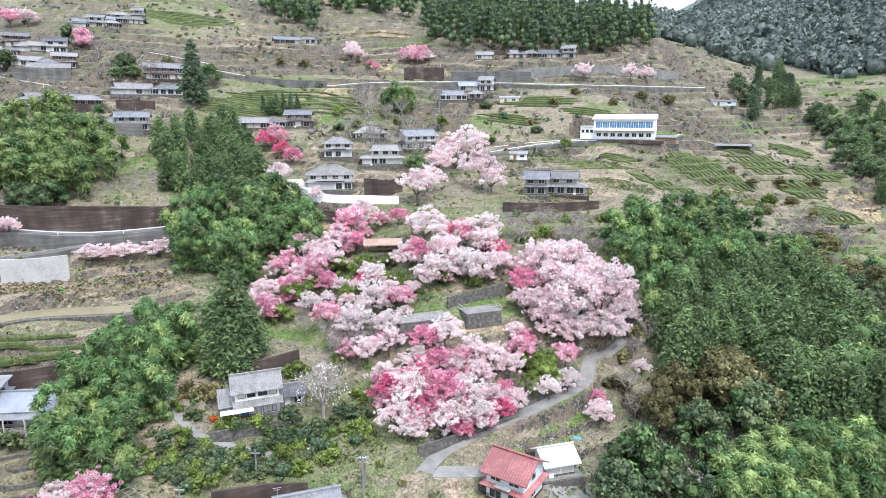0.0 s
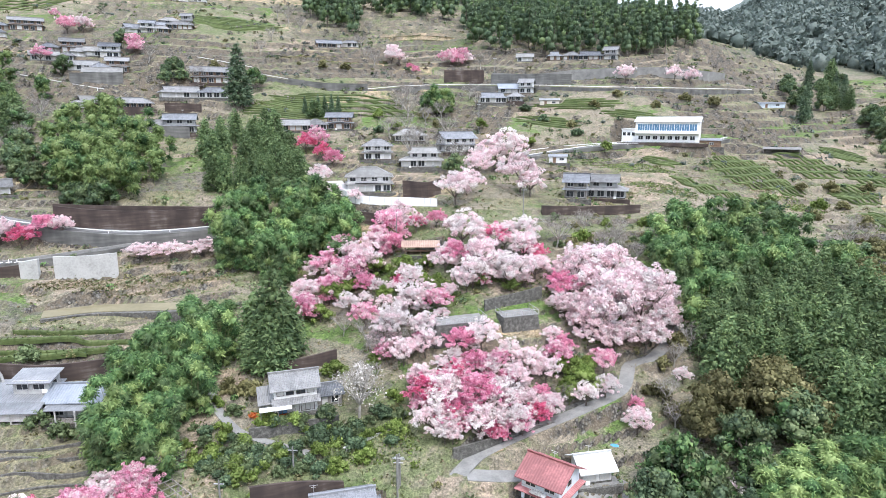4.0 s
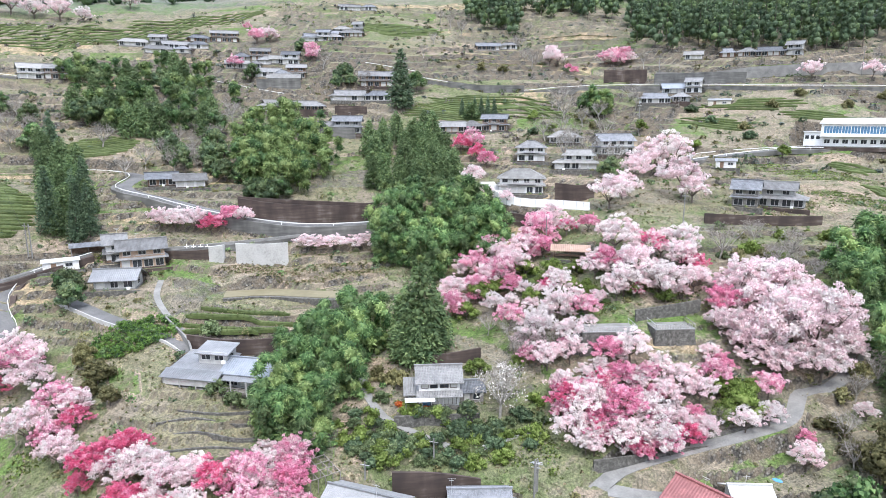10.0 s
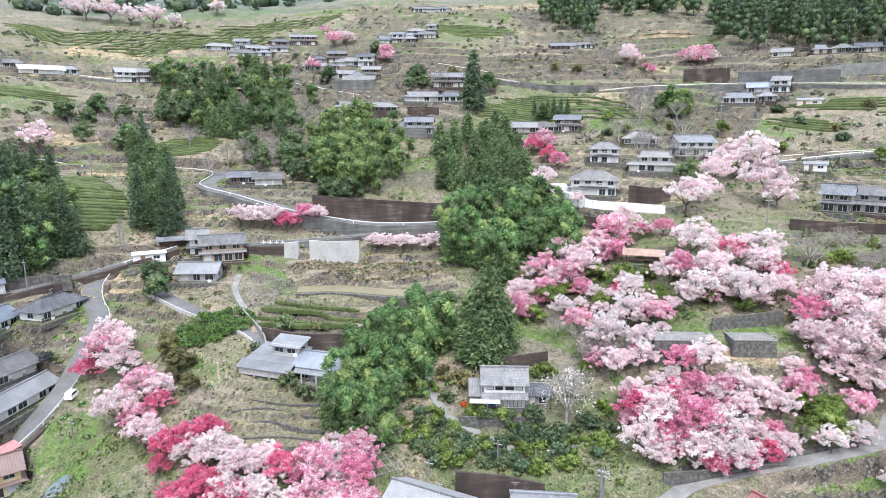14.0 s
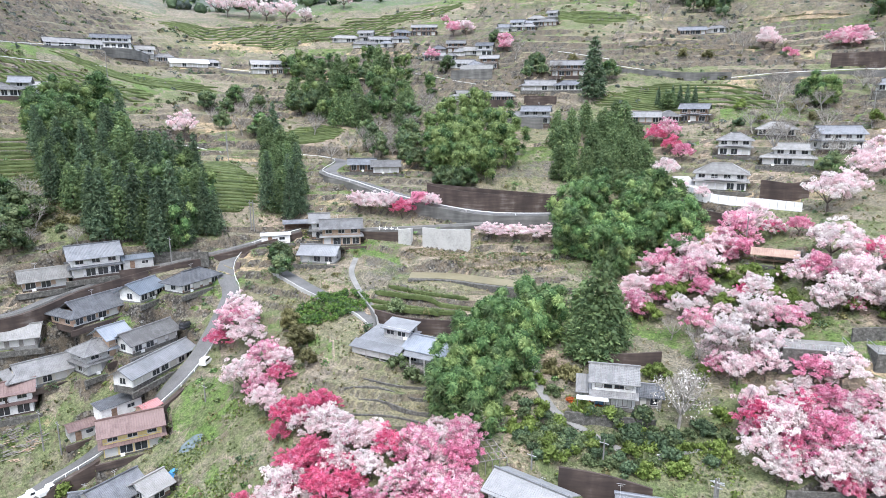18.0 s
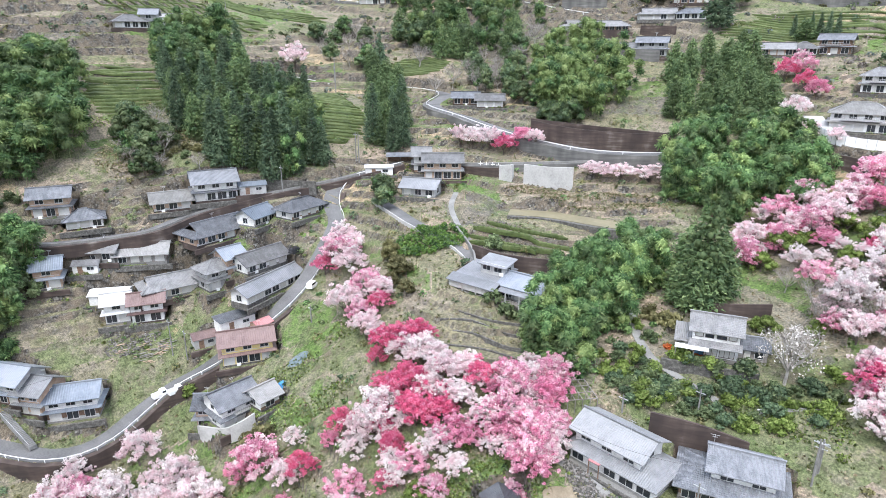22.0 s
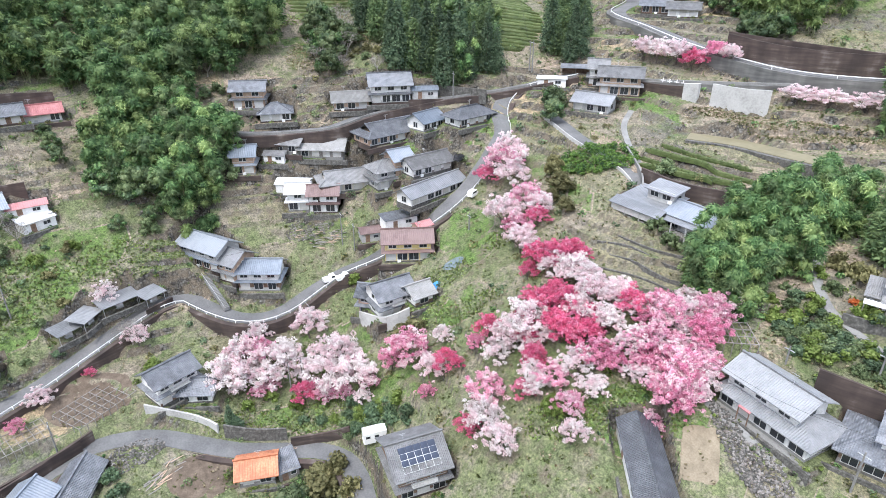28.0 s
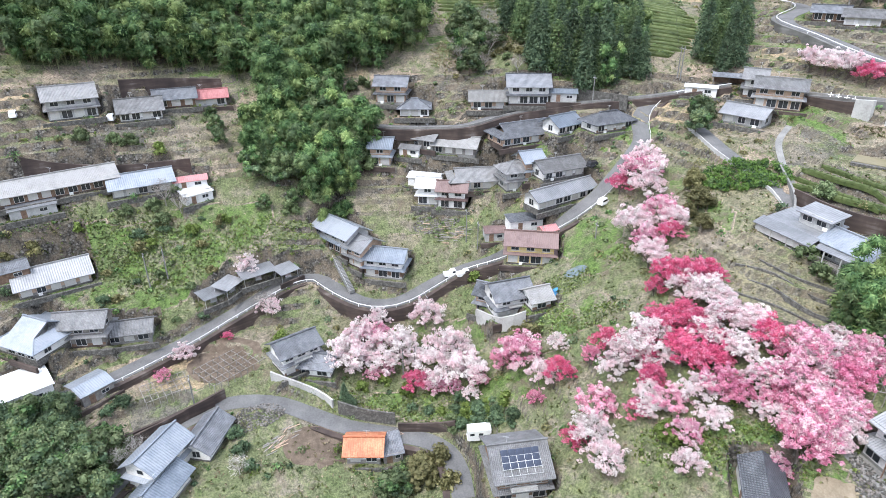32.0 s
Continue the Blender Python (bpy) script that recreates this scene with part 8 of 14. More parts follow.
house(-244.8, 99.1, 104.70, 58.1, 5.3, 6, 2, 'gable', 'tile_dark', 'plaster_grey', 'small farmhouse with grey tiled roof beside its larger neighbour', plain=True)
PADS.append((-248.0, 107.0, 105.78, 1.302, 11.5, 8.0, 0.7))
house(-248.0, 107.0, 105.78, 74.6, 9.5, 6, 1, 'gable', 'tile_pale', 'plaster_white', 'white house with pale roofs on the ridge', plain=True)
PADS.append((-249.0, 115.6, 105.87, 0.963, 8.9, 7.0, 0.7))
house(-249.0, 115.6, 105.87, 55.2, 6.9, 5, 1, 'hip', 'tile_grey', 'plaster_white', 'small farmhouse with grey tiled roof beside its larger neighbour', plain=True)
PADS.append((-172.3, 267.0, 120.34, 0.573, 13.5, 8.0, 0.7))
house(-172.3, 267.0, 120.34, 32.8, 11.5, 6, 1, 'gable', 'tile_grey', 'plaster_white', 'small farmhouse with a grey tiled roof high on the hill', plain=True)
PADS.append((-164.5, 266.6, 119.44, 0.778, 8.6, 8.0, 0.7))
house(-164.5, 266.6, 119.44, 44.6, 6.6, 6, 1, 'hip', 'tile_dark', 'wood_brown', 'dark-tiled farmhouse high on the hill', plain=True)
PADS.append((-159.0, 270.9, 119.86, 0.444, 10.1, 7.0, 0.7))
house(-159.0, 270.9, 119.86, 25.5, 8.1, 5, 2, 'gable', 'tile_grey', 'wood_brown', 'small farmhouse with grey tiled roof beside its larger neighbour', plain=True)
PADS.append((-177.1, 286.0, 128.01, 0.606, 11.5, 8.0, 0.7))
house(-177.1, 286.0, 128.01, 34.7, 9.5, 6, 1, 'gable', 'tile_pale', 'plaster_grey', 'pale-roofed farmhouse high on the hill', plain=True)
PADS.append((-170.5, 288.0, 128.33, 0.275, 6.7, 7.0, 0.7))
house(-170.5, 288.0, 128.33, 15.7, 4.7, 5, 1, 'hip', 'tile_grey', 'plaster_grey', 'small farmhouse with grey tiled roof beside its larger neighbour', plain=True)
PADS.append((-181.3, 324.9, 143.13, 0.647, 11.3, 8.0, 0.7))
house(-181.3, 324.9, 143.13, 37.1, 9.3, 6, 1, 'hip', 'tile_grey', 'plaster_white', 'small farmhouse with a grey tiled roof high on the hill', plain=True)
PADS.append((-174.3, 328.1, 143.69, 0.315, 8.6, 7.0, 0.7))
house(-174.3, 328.1, 143.69, 18.1, 6.6, 5, 2, 'gable', 'tile_dark', 'plaster_white', 'small farmhouse with grey tiled roof beside its larger neighbour', plain=True)
PADS.append((-171.0, 333.8, 145.97, 0.698, 12.1, 8.0, 0.7))
house(-171.0, 333.8, 145.97, 40.0, 10.1, 6, 1, 'gable', 'tile_dark', 'wood_brown', 'dark-tiled farmhouse high on the hill', plain=True)
PADS.append((-160.4, 335.6, 146.35, 0.359, 14.1, 7.0, 0.7))
house(-160.4, 335.6, 146.35, 20.6, 12.1, 5, 1, 'hip', 'tile_grey', 'wood_brown', 'small farmhouse with grey tiled roof beside its larger neighbour', plain=True)
PADS.append((-268.0, 287.1, 139.77, 0.803, 17.9, 8.0, 0.7))
house(-268.0, 287.1, 139.77, 46.0, 15.9, 6, 1, 'hip', 'tile_pale', 'plaster_grey', 'pale-roofed farmhouse high on the hill', plain=True)
PADS.append((-257.9, 293.9, 140.21, 0.460, 10.1, 7.0, 0.7))
house(-257.9, 293.9, 140.21, 26.4, 8.1, 5, 2, 'gable', 'tile_grey', 'plaster_grey', 'small farmhouse with grey tiled roof beside its larger neighbour', plain=True)
PADS.append((-246.8, 293.9, 138.36, 0.837, 15.2, 8.0, 0.7))
house(-246.8, 293.9, 138.36, 48.0, 13.2, 6, 1, 'gable', 'tile_grey', 'plaster_white', 'small farmhouse with a grey tiled roof high on the hill', plain=True)
PADS.append((-233.1, 295.9, 138.18, 0.494, 11.3, 7.0, 0.7))
house(-233.1, 295.9, 138.18, 28.3, 9.3, 5, 1, 'hip', 'tile_dark', 'plaster_white', 'small farmhouse with grey tiled roof beside its larger neighbour', plain=True)
PADS.append((-244.7, 311.2, 143.77, 0.891, 13.8, 8.0, 0.7))
house(-244.7, 311.2, 143.77, 51.1, 11.8, 6, 1, 'hip', 'tile_dark', 'wood_brown', 'dark-tiled farmhouse high on the hill', plain=True)
PADS.append((-232.2, 317.4, 144.07, 0.545, 16.2, 7.0, 0.7))
house(-232.2, 317.4, 144.07, 31.2, 14.2, 5, 2, 'gable', 'tile_grey', 'wood_brown', 'small farmhouse with grey tiled roof beside its larger neighbour', plain=True)
PADS.append((-195.1, 275.4, 125.38, 0.668, 12.5, 8.0, 0.7))
house(-195.1, 275.4, 125.38, 38.3, 10.5, 6, 1, 'gable', 'tile_pale', 'plaster_grey', 'pale-roofed farmhouse high on the hill', plain=True)
PADS.append((-185.8, 278.0, 125.45, 0.329, 7.3, 7.0, 0.7))
house(-185.8, 278.0, 125.45, 18.9, 5.3, 5, 1, 'hip', 'tile_grey', 'plaster_grey', 'small farmhouse with grey tiled roof beside its larger neighbour', plain=True)
PADS.append((-181.8, 283.7, 127.54, 0.708, 13.0, 8.0, 0.7))
house(-181.8, 283.7, 127.54, 40.6, 11.0, 6, 1, 'hip', 'tile_grey', 'plaster_white', 'small farmhouse with a grey tiled roof high on the hill', plain=True)
PADS.append((-170.7, 286.1, 127.54, 0.365, 9.8, 7.0, 0.7))
house(-170.7, 286.1, 127.54, 20.9, 7.8, 5, 2, 'gable', 'tile_dark', 'plaster_white', 'small farmhouse with grey tiled roof beside its larger neighbour', plain=True)
PADS.append((-180.7, 326.5, 143.81, 0.730, 10.7, 8.0, 0.7))
house(-180.7, 326.5, 143.81, 41.9, 8.7, 6, 1, 'gable', 'tile_dark', 'wood_brown', 'dark-tiled farmhouse high on the hill', plain=True)
PADS.append((-169.5, 329.4, 143.81, 0.389, 12.5, 7.0, 0.7))
house(-169.5, 329.4, 143.81, 22.3, 10.5, 5, 1, 'hip', 'tile_grey', 'wood_brown', 'small farmhouse with grey tiled roof beside its larger neighbour', plain=True)
PADS.append((-168.6, 340.8, 149.20, 0.511, 11.6, 8.0, 0.7))
house(-168.6, 340.8, 149.20, 29.3, 9.6, 6, 1, 'hip', 'tile_pale', 'plaster_grey', 'pale-roofed farmhouse high on the hill', plain=True)
PADS.append((-159.2, 341.6, 149.06, 0.176, 6.8, 7.0, 0.7))
house(-159.2, 341.6, 149.06, 10.1, 4.8, 5, 2, 'gable', 'tile_grey', 'plaster_grey', 'small farmhouse with grey tiled roof beside its larger neighbour', plain=True)
PADS.append((-189.7, 394.2, 171.02, 0.587, 15.3, 8.0, 0.7))
house(-189.7, 394.2, 171.02, 33.6, 13.3, 6, 1, 'gable', 'tile_grey', 'plaster_white', 'small farmhouse with a grey tiled roof high on the hill', plain=True)
PADS.append((-179.6, 403.2, 172.00, 0.245, 11.6, 7.0, 0.7))
house(-179.6, 403.2, 172.00, 14.1, 9.6, 5, 1, 'hip', 'tile_dark', 'plaster_white', 'small farmhouse with grey tiled roof beside its larger neighbour', plain=True)
PADS.append((-200.2, 286.7, 130.08, 0.835, 9.4, 8.0, 0.7))
house(-200.2, 286.7, 130.08, 47.8, 7.4, 6, 1, 'hip', 'tile_dark', 'wood_brown', 'dark-tiled farmhouse high on the hill', plain=True)
PADS.append((-189.6, 287.9, 129.99, 0.496, 10.9, 7.0, 0.7))
house(-189.6, 287.9, 129.99, 28.4, 8.9, 5, 2, 'gable', 'tile_grey', 'wood_brown', 'small farmhouse with grey tiled roof beside its larger neighbour', plain=True)
PADS.append((-160.0, 261.1, 116.92, 0.463, 15.9, 8.0, 0.7))
house(-160.0, 261.1, 116.92, 26.6, 13.9, 6, 1, 'gable', 'tile_pale', 'plaster_grey', 'pale-roofed farmhouse high on the hill', plain=True)
PADS.append((-249.6, 284.4, 135.16, 0.859, 16.9, 8.0, 0.7))
house(-249.6, 284.4, 135.16, 49.2, 14.9, 6, 1, 'hip', 'tile_grey', 'plaster_white', 'small farmhouse with a grey tiled roof high on the hill', plain=True)
PADS.append((-236.3, 286.6, 135.03, 0.516, 9.3, 7.0, 0.7))
house(-236.3, 286.6, 135.03, 29.6, 7.3, 5, 1, 'hip', 'tile_dark', 'plaster_grey', 'small farmhouse with grey tiled roof beside its larger neighbour', plain=True)
PADS.append((70.2, 254.0, 91.15, -0.372, 35.9, 18.0, 0.7))
school(71.5, 253.6, 91.15, -21.3, 27.0, 14)
PADS.append((-14.9, 150.3, 67.32, 0.099, 10.4, 6.0, 0.7))
gazebo(-14.9, 150.3, 67.32, 5.7, 8.4, 4)
PADS.append((-133.1, -13.8, 25.80, 2.067, 5.8, 4.8, 0.7))
carport(-133.1, -13.8, 25.80, 118.5, 5.2, 4.2, 2.0)
car(-133.1, -13.8, 25.80, 198.5, 3.4, 1.5, 1.6, "car_silver", "silver kei car parked under the carport")
PADS.append((-134.2, -9.9, 27.07, 2.444, 6.2, 4.8, 0.7))
carport(-134.2, -9.9, 27.07, 140.1, 5.6, 4.2, 2.0)
car(-134.2, -9.9, 27.07, 220.1, 3.4, 1.5, 1.6, "car_silver", "silver kei car parked under the carport")
PADS.append((-136.1, -3.2, 28.25, 1.921, 8.6, 4.8, 0.7))
carport(-136.1, -3.2, 28.25, 110.1, 8.0, 4.2, 2.0)
car(-136.1, -3.2, 28.25, 190.1, 3.4, 1.5, 1.6, "car_silver", "silver kei car parked under the carport")
PADS.append((-135.7, 3.4, 28.00, 2.049, 5.3, 4.8, 0.7))
carport(-135.7, 3.4, 28.00, 117.4, 4.7, 4.2, 2.0)
car(-135.7, 3.4, 28.00, 197.4, 3.4, 1.5, 1.6, "car_silver", "silver kei car parked under the carport")
PADS.append((-98.0, -15.6, 14.60, -0.457, 10.0, 6.5, 0.7))
house(-98.0, -15.6, 14.60, -26.2, 8.5, 5.0, 1, 'gable', 'tile_dark', 'plaster_white', 'low white house with a dark tiled roof beside the road', rise=1.6, seed=33)

ground_mesh()
finish_roads()

# ---- trees and bushes ----
in_group('blossom trees in the lower grove')
plant('crimson', -83.5, 69.8, 1.08, 1.0)
plant('white', -78.2, 69.9, 1.05, 1.0)
plant('crimson', -80.2, 74.5, 0.90, 1.0)
plant('white', -71.3, 71.4, 1.02, 1.0)
plant('crimson', -72.5, 63.6, 1.16, 1.0)
plant('crimson', -68.6, 65.5, 0.98, 1.0)
plant('crimson', -64.7, 60.7, 1.10, 1.0)
plant('crimson', -61.8, 63.2, 0.94, 1.0)
plant('white', -71.2, 58.0, 1.46, 1.0)
plant('pale', -69.9, 56.3, 1.13, 1.0)
plant('pale', -66.6, 69.1, 1.14, 1.0)
plant('white', -66.3, 65.4, 0.96, 1.0)
plant('crimson', -60.1, 71.4, 1.12, 1.0)
plant('pale', -64.2, 72.3, 0.98, 1.0)
plant('crimson', -63.7, 66.9, 0.64, 1.0)
plant('white', -60.1, 66.8, 0.94, 1.0)
plant('rose', -54.7, 73.0, 1.25, 1.0)
plant('white', -54.3, 76.9, 0.96, 1.0)
plant('rose', -50.8, 79.8, 1.12, 1.0)
plant('pink', -48.2, 75.1, 1.24, 1.0)
plant('rose', -51.8, 68.6, 1.22, 1.0)
plant('white', -54.3, 67.3, 0.92, 1.0)
plant('white', -53.5, 74.5, 0.79, 1.0)
plant('pink', -56.5, 60.7, 1.20, 1.0)
plant('pink', -54.3, 62.2, 0.90, 1.0)
plant('pale', -55.4, 65.2, 0.91, 1.0)
plant('rose', -46.6, 67.8, 1.34, 1.0)
plant('rose', -44.1, 63.7, 1.30, 1.0)
plant('rose', -43.9, 67.3, 1.03, 1.0)
plant('white', -57.6, 58.1, 1.05, 1.0)
plant('rose', -59.0, 54.5, 1.05, 1.0)
plant('white', -52.9, 57.3, 0.88, 1.0)
plant('crimson', -65.0, 55.4, 0.78, 1.0)
plant('white', -63.3, 53.4, 0.77, 1.0)
plant('white', -51.4, 63.0, 0.59, 1.0)
plant('crimson', -61.5, 50.8, 0.76, 1.0)
plant('white', -60.2, 52.1, 0.90, 1.0)
plant('white', -50.4, 85.4, 0.75, 1.0)
plant('rose', -53.4, 53.1, 0.87, 1.0)
plant('pale', -49.6, 50.7, 0.85, 1.0)
plant('white', -119.3, 21.9, 1.06, 1.0)
plant('pale', -113.0, 17.0, 1.65, 1.0)
plant('white', -108.8, 12.7, 1.61, 1.0)
plant('white', -109.6, 24.8, 1.64, 1.0)
plant('crimson', -116.9, 16.0, 0.84, 1.0)
plant('rose', -114.5, 19.7, 1.25, 1.0)
plant('white', -106.8, 20.3, 1.21, 1.0)
plant('pale', -114.6, 32.4, 1.47, 1.0)
plant('pale', -103.0, 34.2, 1.79, 1.0)
plant('white', -100.4, 30.5, 1.77, 1.0)
plant('white', -94.2, 35.1, 1.52, 1.0)
plant('crimson', -100.5, 25.8, 0.98, 1.0)
plant('rose', -98.3, 29.6, 0.97, 1.0)
plant('rose', -88.9, 43.8, 1.64, 1.0)
plant('pink', -91.8, 41.6, 0.93, 1.0)
plant('crimson', -79.2, 47.0, 1.02, 1.0)
plant('pale', -81.4, 44.5, 1.04, 1.0)
plant('white', -86.8, 50.4, 0.72, 1.0)
plant('crimson', -77.5, 55.2, 1.02, 1.0)
plant('pink', -78.2, 52.4, 0.68, 1.0)
plant('pink', -78.5, 42.1, 0.60, 1.0)
plant('white', -71.6, 52.7, 0.97, 1.0)
plant('pale', -72.8, 54.9, 1.15, 1.0)
plant('rose', -66.3, 46.9, 1.25, 1.0)
plant('white', -62.7, 43.8, 1.22, 1.0)
plant('crimson', -64.3, 42.1, 0.77, 1.0)
plant('pale', -57.1, 42.9, 1.18, 1.0)
in_group('blossom trees beside the stream')
plant('pale', -115.2, 85.3, 1.77, 1.0)
plant('rose', -114.4, 83.2, 1.54, 1.0)
plant('crimson', -115.7, 79.3, 0.99, 1.0)
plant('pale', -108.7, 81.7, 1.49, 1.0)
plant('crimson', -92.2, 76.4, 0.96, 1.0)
plant('rose', -98.6, 78.3, 1.40, 1.0)
plant('pale', -94.3, 78.4, 1.17, 1.0)
plant('pale', -98.5, 72.8, 1.58, 1.0)
plant('rose', -93.6, 72.3, 1.15, 1.0)
plant('pale', -89.4, 70.4, 1.30, 1.0)
plant('crimson', -80.3, 70.6, 1.24, 1.0)
plant('crimson', -77.6, 74.3, 1.06, 1.0)
plant('white', -73.6, 71.3, 1.20, 1.0)
in_group('blossom trees on the hill')
plant('pale', -22.1, 165.8, 1.49, 1.0)
plant('mixed', -17.0, 160.1, 0.96, 1.0)
plant('rose', -24.3, 159.2, 1.68, 1.0)
plant('pink', -11.7, 160.0, 0.95, 1.0)
plant('rose', -25.8, 154.3, 1.40, 1.0)
plant('pink', -21.9, 152.2, 1.15, 1.0)
plant('pale', -31.7, 150.6, 1.39, 1.0)
plant('rose', -35.4, 154.4, 1.43, 1.0)
plant('pale', -27.9, 145.0, 1.56, 1.0)
plant('pale', -26.3, 152.5, 1.39, 1.0)
plant('rose', -38.1, 147.3, 1.38, 1.0)
plant('pale', -40.7, 146.6, 1.15, 1.0)
plant('rose', -30.3, 142.9, 1.55, 1.0)
plant('pink', -26.8, 138.5, 1.07, 1.0)
plant('pale', -40.8, 136.2, 1.30, 1.0)
plant('rose', -39.2, 130.3, 1.26, 1.0)
plant('pink', -37.8, 129.7, 0.83, 1.0)
plant('white', -29.6, 132.0, 1.04, 1.0)
plant('white', -26.1, 134.2, 0.63, 1.0)
plant('white', -15.3, 135.5, 1.24, 1.0)
plant('crimson', -18.5, 137.3, 0.74, 1.0)
plant('pale', -17.7, 140.1, 0.85, 1.0)
plant('white', -15.1, 127.1, 1.58, 1.0)
plant('pale', -11.6, 129.0, 1.19, 1.0)
plant('rose', -8.9, 126.5, 1.17, 1.0)
plant('rose', -24.7, 125.8, 1.19, 1.0)
plant('white', -17.9, 120.1, 1.52, 1.0)
plant('white', -10.8, 119.4, 1.12, 1.0)
plant('pale', -14.8, 113.5, 1.27, 1.0)
plant('pale', -10.5, 115.3, 1.09, 1.0)
plant('rose', -18.3, 114.5, 0.92, 1.0)
plant('pale', -21.3, 119.4, 0.76, 1.0)
plant('rose', -34.7, 138.3, 1.30, 1.0)
plant('pale', -32.9, 142.1, 1.33, 1.0)
plant('white', -4.0, 147.0, 1.76, 1.0)
plant('mixed', 3.6, 146.4, 1.31, 1.0)
plant('pale', 0.8, 138.0, 1.66, 1.0)
plant('white', 10.8, 153.2, 1.37, 1.0)
plant('pale', 10.3, 144.2, 1.52, 1.0)
plant('crimson', 12.6, 144.5, 1.09, 1.0)
plant('white', 5.9, 134.4, 1.63, 1.0)
plant('pink', -5.8, 140.0, 1.27, 1.0)
plant('pale', -8.4, 139.0, 1.26, 1.0)
plant('white', -1.8, 133.4, 1.42, 1.0)
plant('mixed', 0.8, 133.4, 0.61, 1.0)
plant('pale', -3.0, 132.0, 1.00, 1.0)
plant('pale', 12.5, 137.9, 1.26, 1.0)
plant('pale', 29.1, 142.0, 2.42, 1.0)
plant('pale', 22.0, 140.0, 1.93, 1.0)
plant('pink', 18.1, 134.9, 1.45, 1.0)
plant('pale', 28.3, 130.3, 2.68, 1.1)
plant('pale', 35.2, 132.8, 2.55, 1.1)
plant('pale', 24.0, 127.1, 1.81, 1.0)
plant('pale', 35.3, 127.4, 1.86, 1.0)
plant('pale', 41.4, 142.3, 1.80, 1.0)
plant('pale', 28.5, 124.6, 1.60, 1.0)
plant('pale', 20.6, 129.7, 1.42, 1.0)
plant('pale', 40.8, 134.4, 1.52, 1.0)
plant('pink', -3.8, 116.0, 1.09, 1.0)
plant('white', 0.7, 117.4, 1.29, 1.0)
plant('pink', -1.0, 111.9, 1.07, 1.0)
plant('white', 5.8, 116.8, 0.83, 1.0)
plant('white', 1.8, 112.1, 0.89, 1.0)
plant('pale', 9.6, 114.7, 1.10, 1.0)
plant('rose', 15.5, 117.5, 1.12, 1.0)
plant('pale', 12.9, 113.2, 1.09, 1.0)
plant('pink', 17.1, 121.1, 0.96, 1.0)
plant('pale', 15.0, 123.1, 0.77, 1.0)
plant('rose', 25.1, 119.3, 1.16, 1.0)
plant('crimson', -9.7, 104.2, 1.19, 1.0)
plant('pale', -11.0, 107.8, 1.05, 1.0)
plant('mixed', -4.7, 108.5, 1.22, 1.0)
plant('white', -6.6, 103.4, 1.36, 1.0)
plant('pink', -0.4, 104.5, 1.36, 1.0)
plant('white', 0.6, 99.9, 1.33, 1.0)
plant('white', 4.8, 105.4, 1.21, 1.0)
plant('crimson', 2.6, 100.4, 0.83, 1.0)
plant('white', 6.7, 101.2, 1.18, 1.0)
plant('pink', -2.4, 101.9, 1.01, 1.0)
plant('white', -8.3, 98.5, 1.15, 1.0)
plant('mixed', -5.3, 99.3, 0.99, 1.0)
plant('pale', 9.1, 107.1, 1.05, 1.0)
plant('crimson', 11.0, 105.0, 0.87, 1.0)
plant('pale', 13.3, 106.6, 1.06, 1.0)
plant('pale', 7.2, 110.6, 1.07, 1.0)
plant('white', 20.2, 109.9, 0.91, 1.0)
plant('white', 24.5, 112.4, 0.93, 1.0)
plant('pale', 29.7, 108.1, 1.01, 1.0)
plant('pink', 30.2, 113.0, 0.66, 1.0)
plant('crimson', 3.6, 100.0, 0.67, 1.0)
plant('white', -5.7, 96.8, 0.81, 1.0)
in_group('blossom trees among the upper houses')
plant('pale', 3.1, 214.3, 2.20, 1.0)
plant('white', 9.1, 217.1, 2.55, 1.0)
plant('pale', -0.7, 198.5, 1.75, 1.0)
plant('pale', 11.4, 189.1, 2.23, 1.0)
plant('pale', 14.5, 184.2, 1.63, 1.0)
plant('white', -7.1, 175.1, 2.07, 1.0)
plant('pale', -4.0, 183.0, 1.62, 1.0)
plant('white', -51.3, 194.4, 1.48, 1.0)
plant('pale', -43.1, 180.8, 1.10, 1.0)
plant('pale', -35.7, 173.1, 0.78, 1.0)
plant('crimson', -63.4, 223.5, 1.53, 1.0)
plant('rose', -60.1, 226.6, 1.72, 1.0)
plant('crimson', -55.9, 217.2, 1.31, 1.0)
plant('pink', -50.6, 211.1, 1.27, 1.0)
plant('white', -48.4, 340.6, 1.62, 1.0)
plant('pale', -17.9, 346.2, 1.63, 1.0)
plant('rose', -13.3, 343.3, 1.51, 1.0)
plant('pink', -34.1, 324.8, 0.86, 1.0)
plant('pale', -8.9, 348.2, 1.43, 1.0)
plant('rose', -206.4, 311.0, 1.87, 1.0)
plant('pale', -201.4, 316.1, 1.66, 1.0)
plant('rose', -161.2, 290.4, 1.17, 1.0)
in_group('blossom trees along the road wall')
plant('pale', -125.3, 137.4, 1.38, 1.0)
plant('white', -121.5, 138.8, 1.37, 1.0)
plant('pale', -117.1, 140.8, 1.36, 1.0)
plant('crimson', -111.5, 141.2, 1.20, 1.0)
plant('pink', -108.2, 144.8, 1.20, 1.0)
plant('pale', -104.1, 145.7, 1.06, 1.0)
plant('pale', -81.7, 141.8, 1.47, 0.6)
plant('pale', -76.4, 144.6, 1.46, 0.6)
plant('pale', -70.6, 150.2, 1.49, 0.6)
plant('pale', -407.7, 300.1, 2.24, 1.0)
plant('white', -387.9, 294.6, 2.88, 1.0)
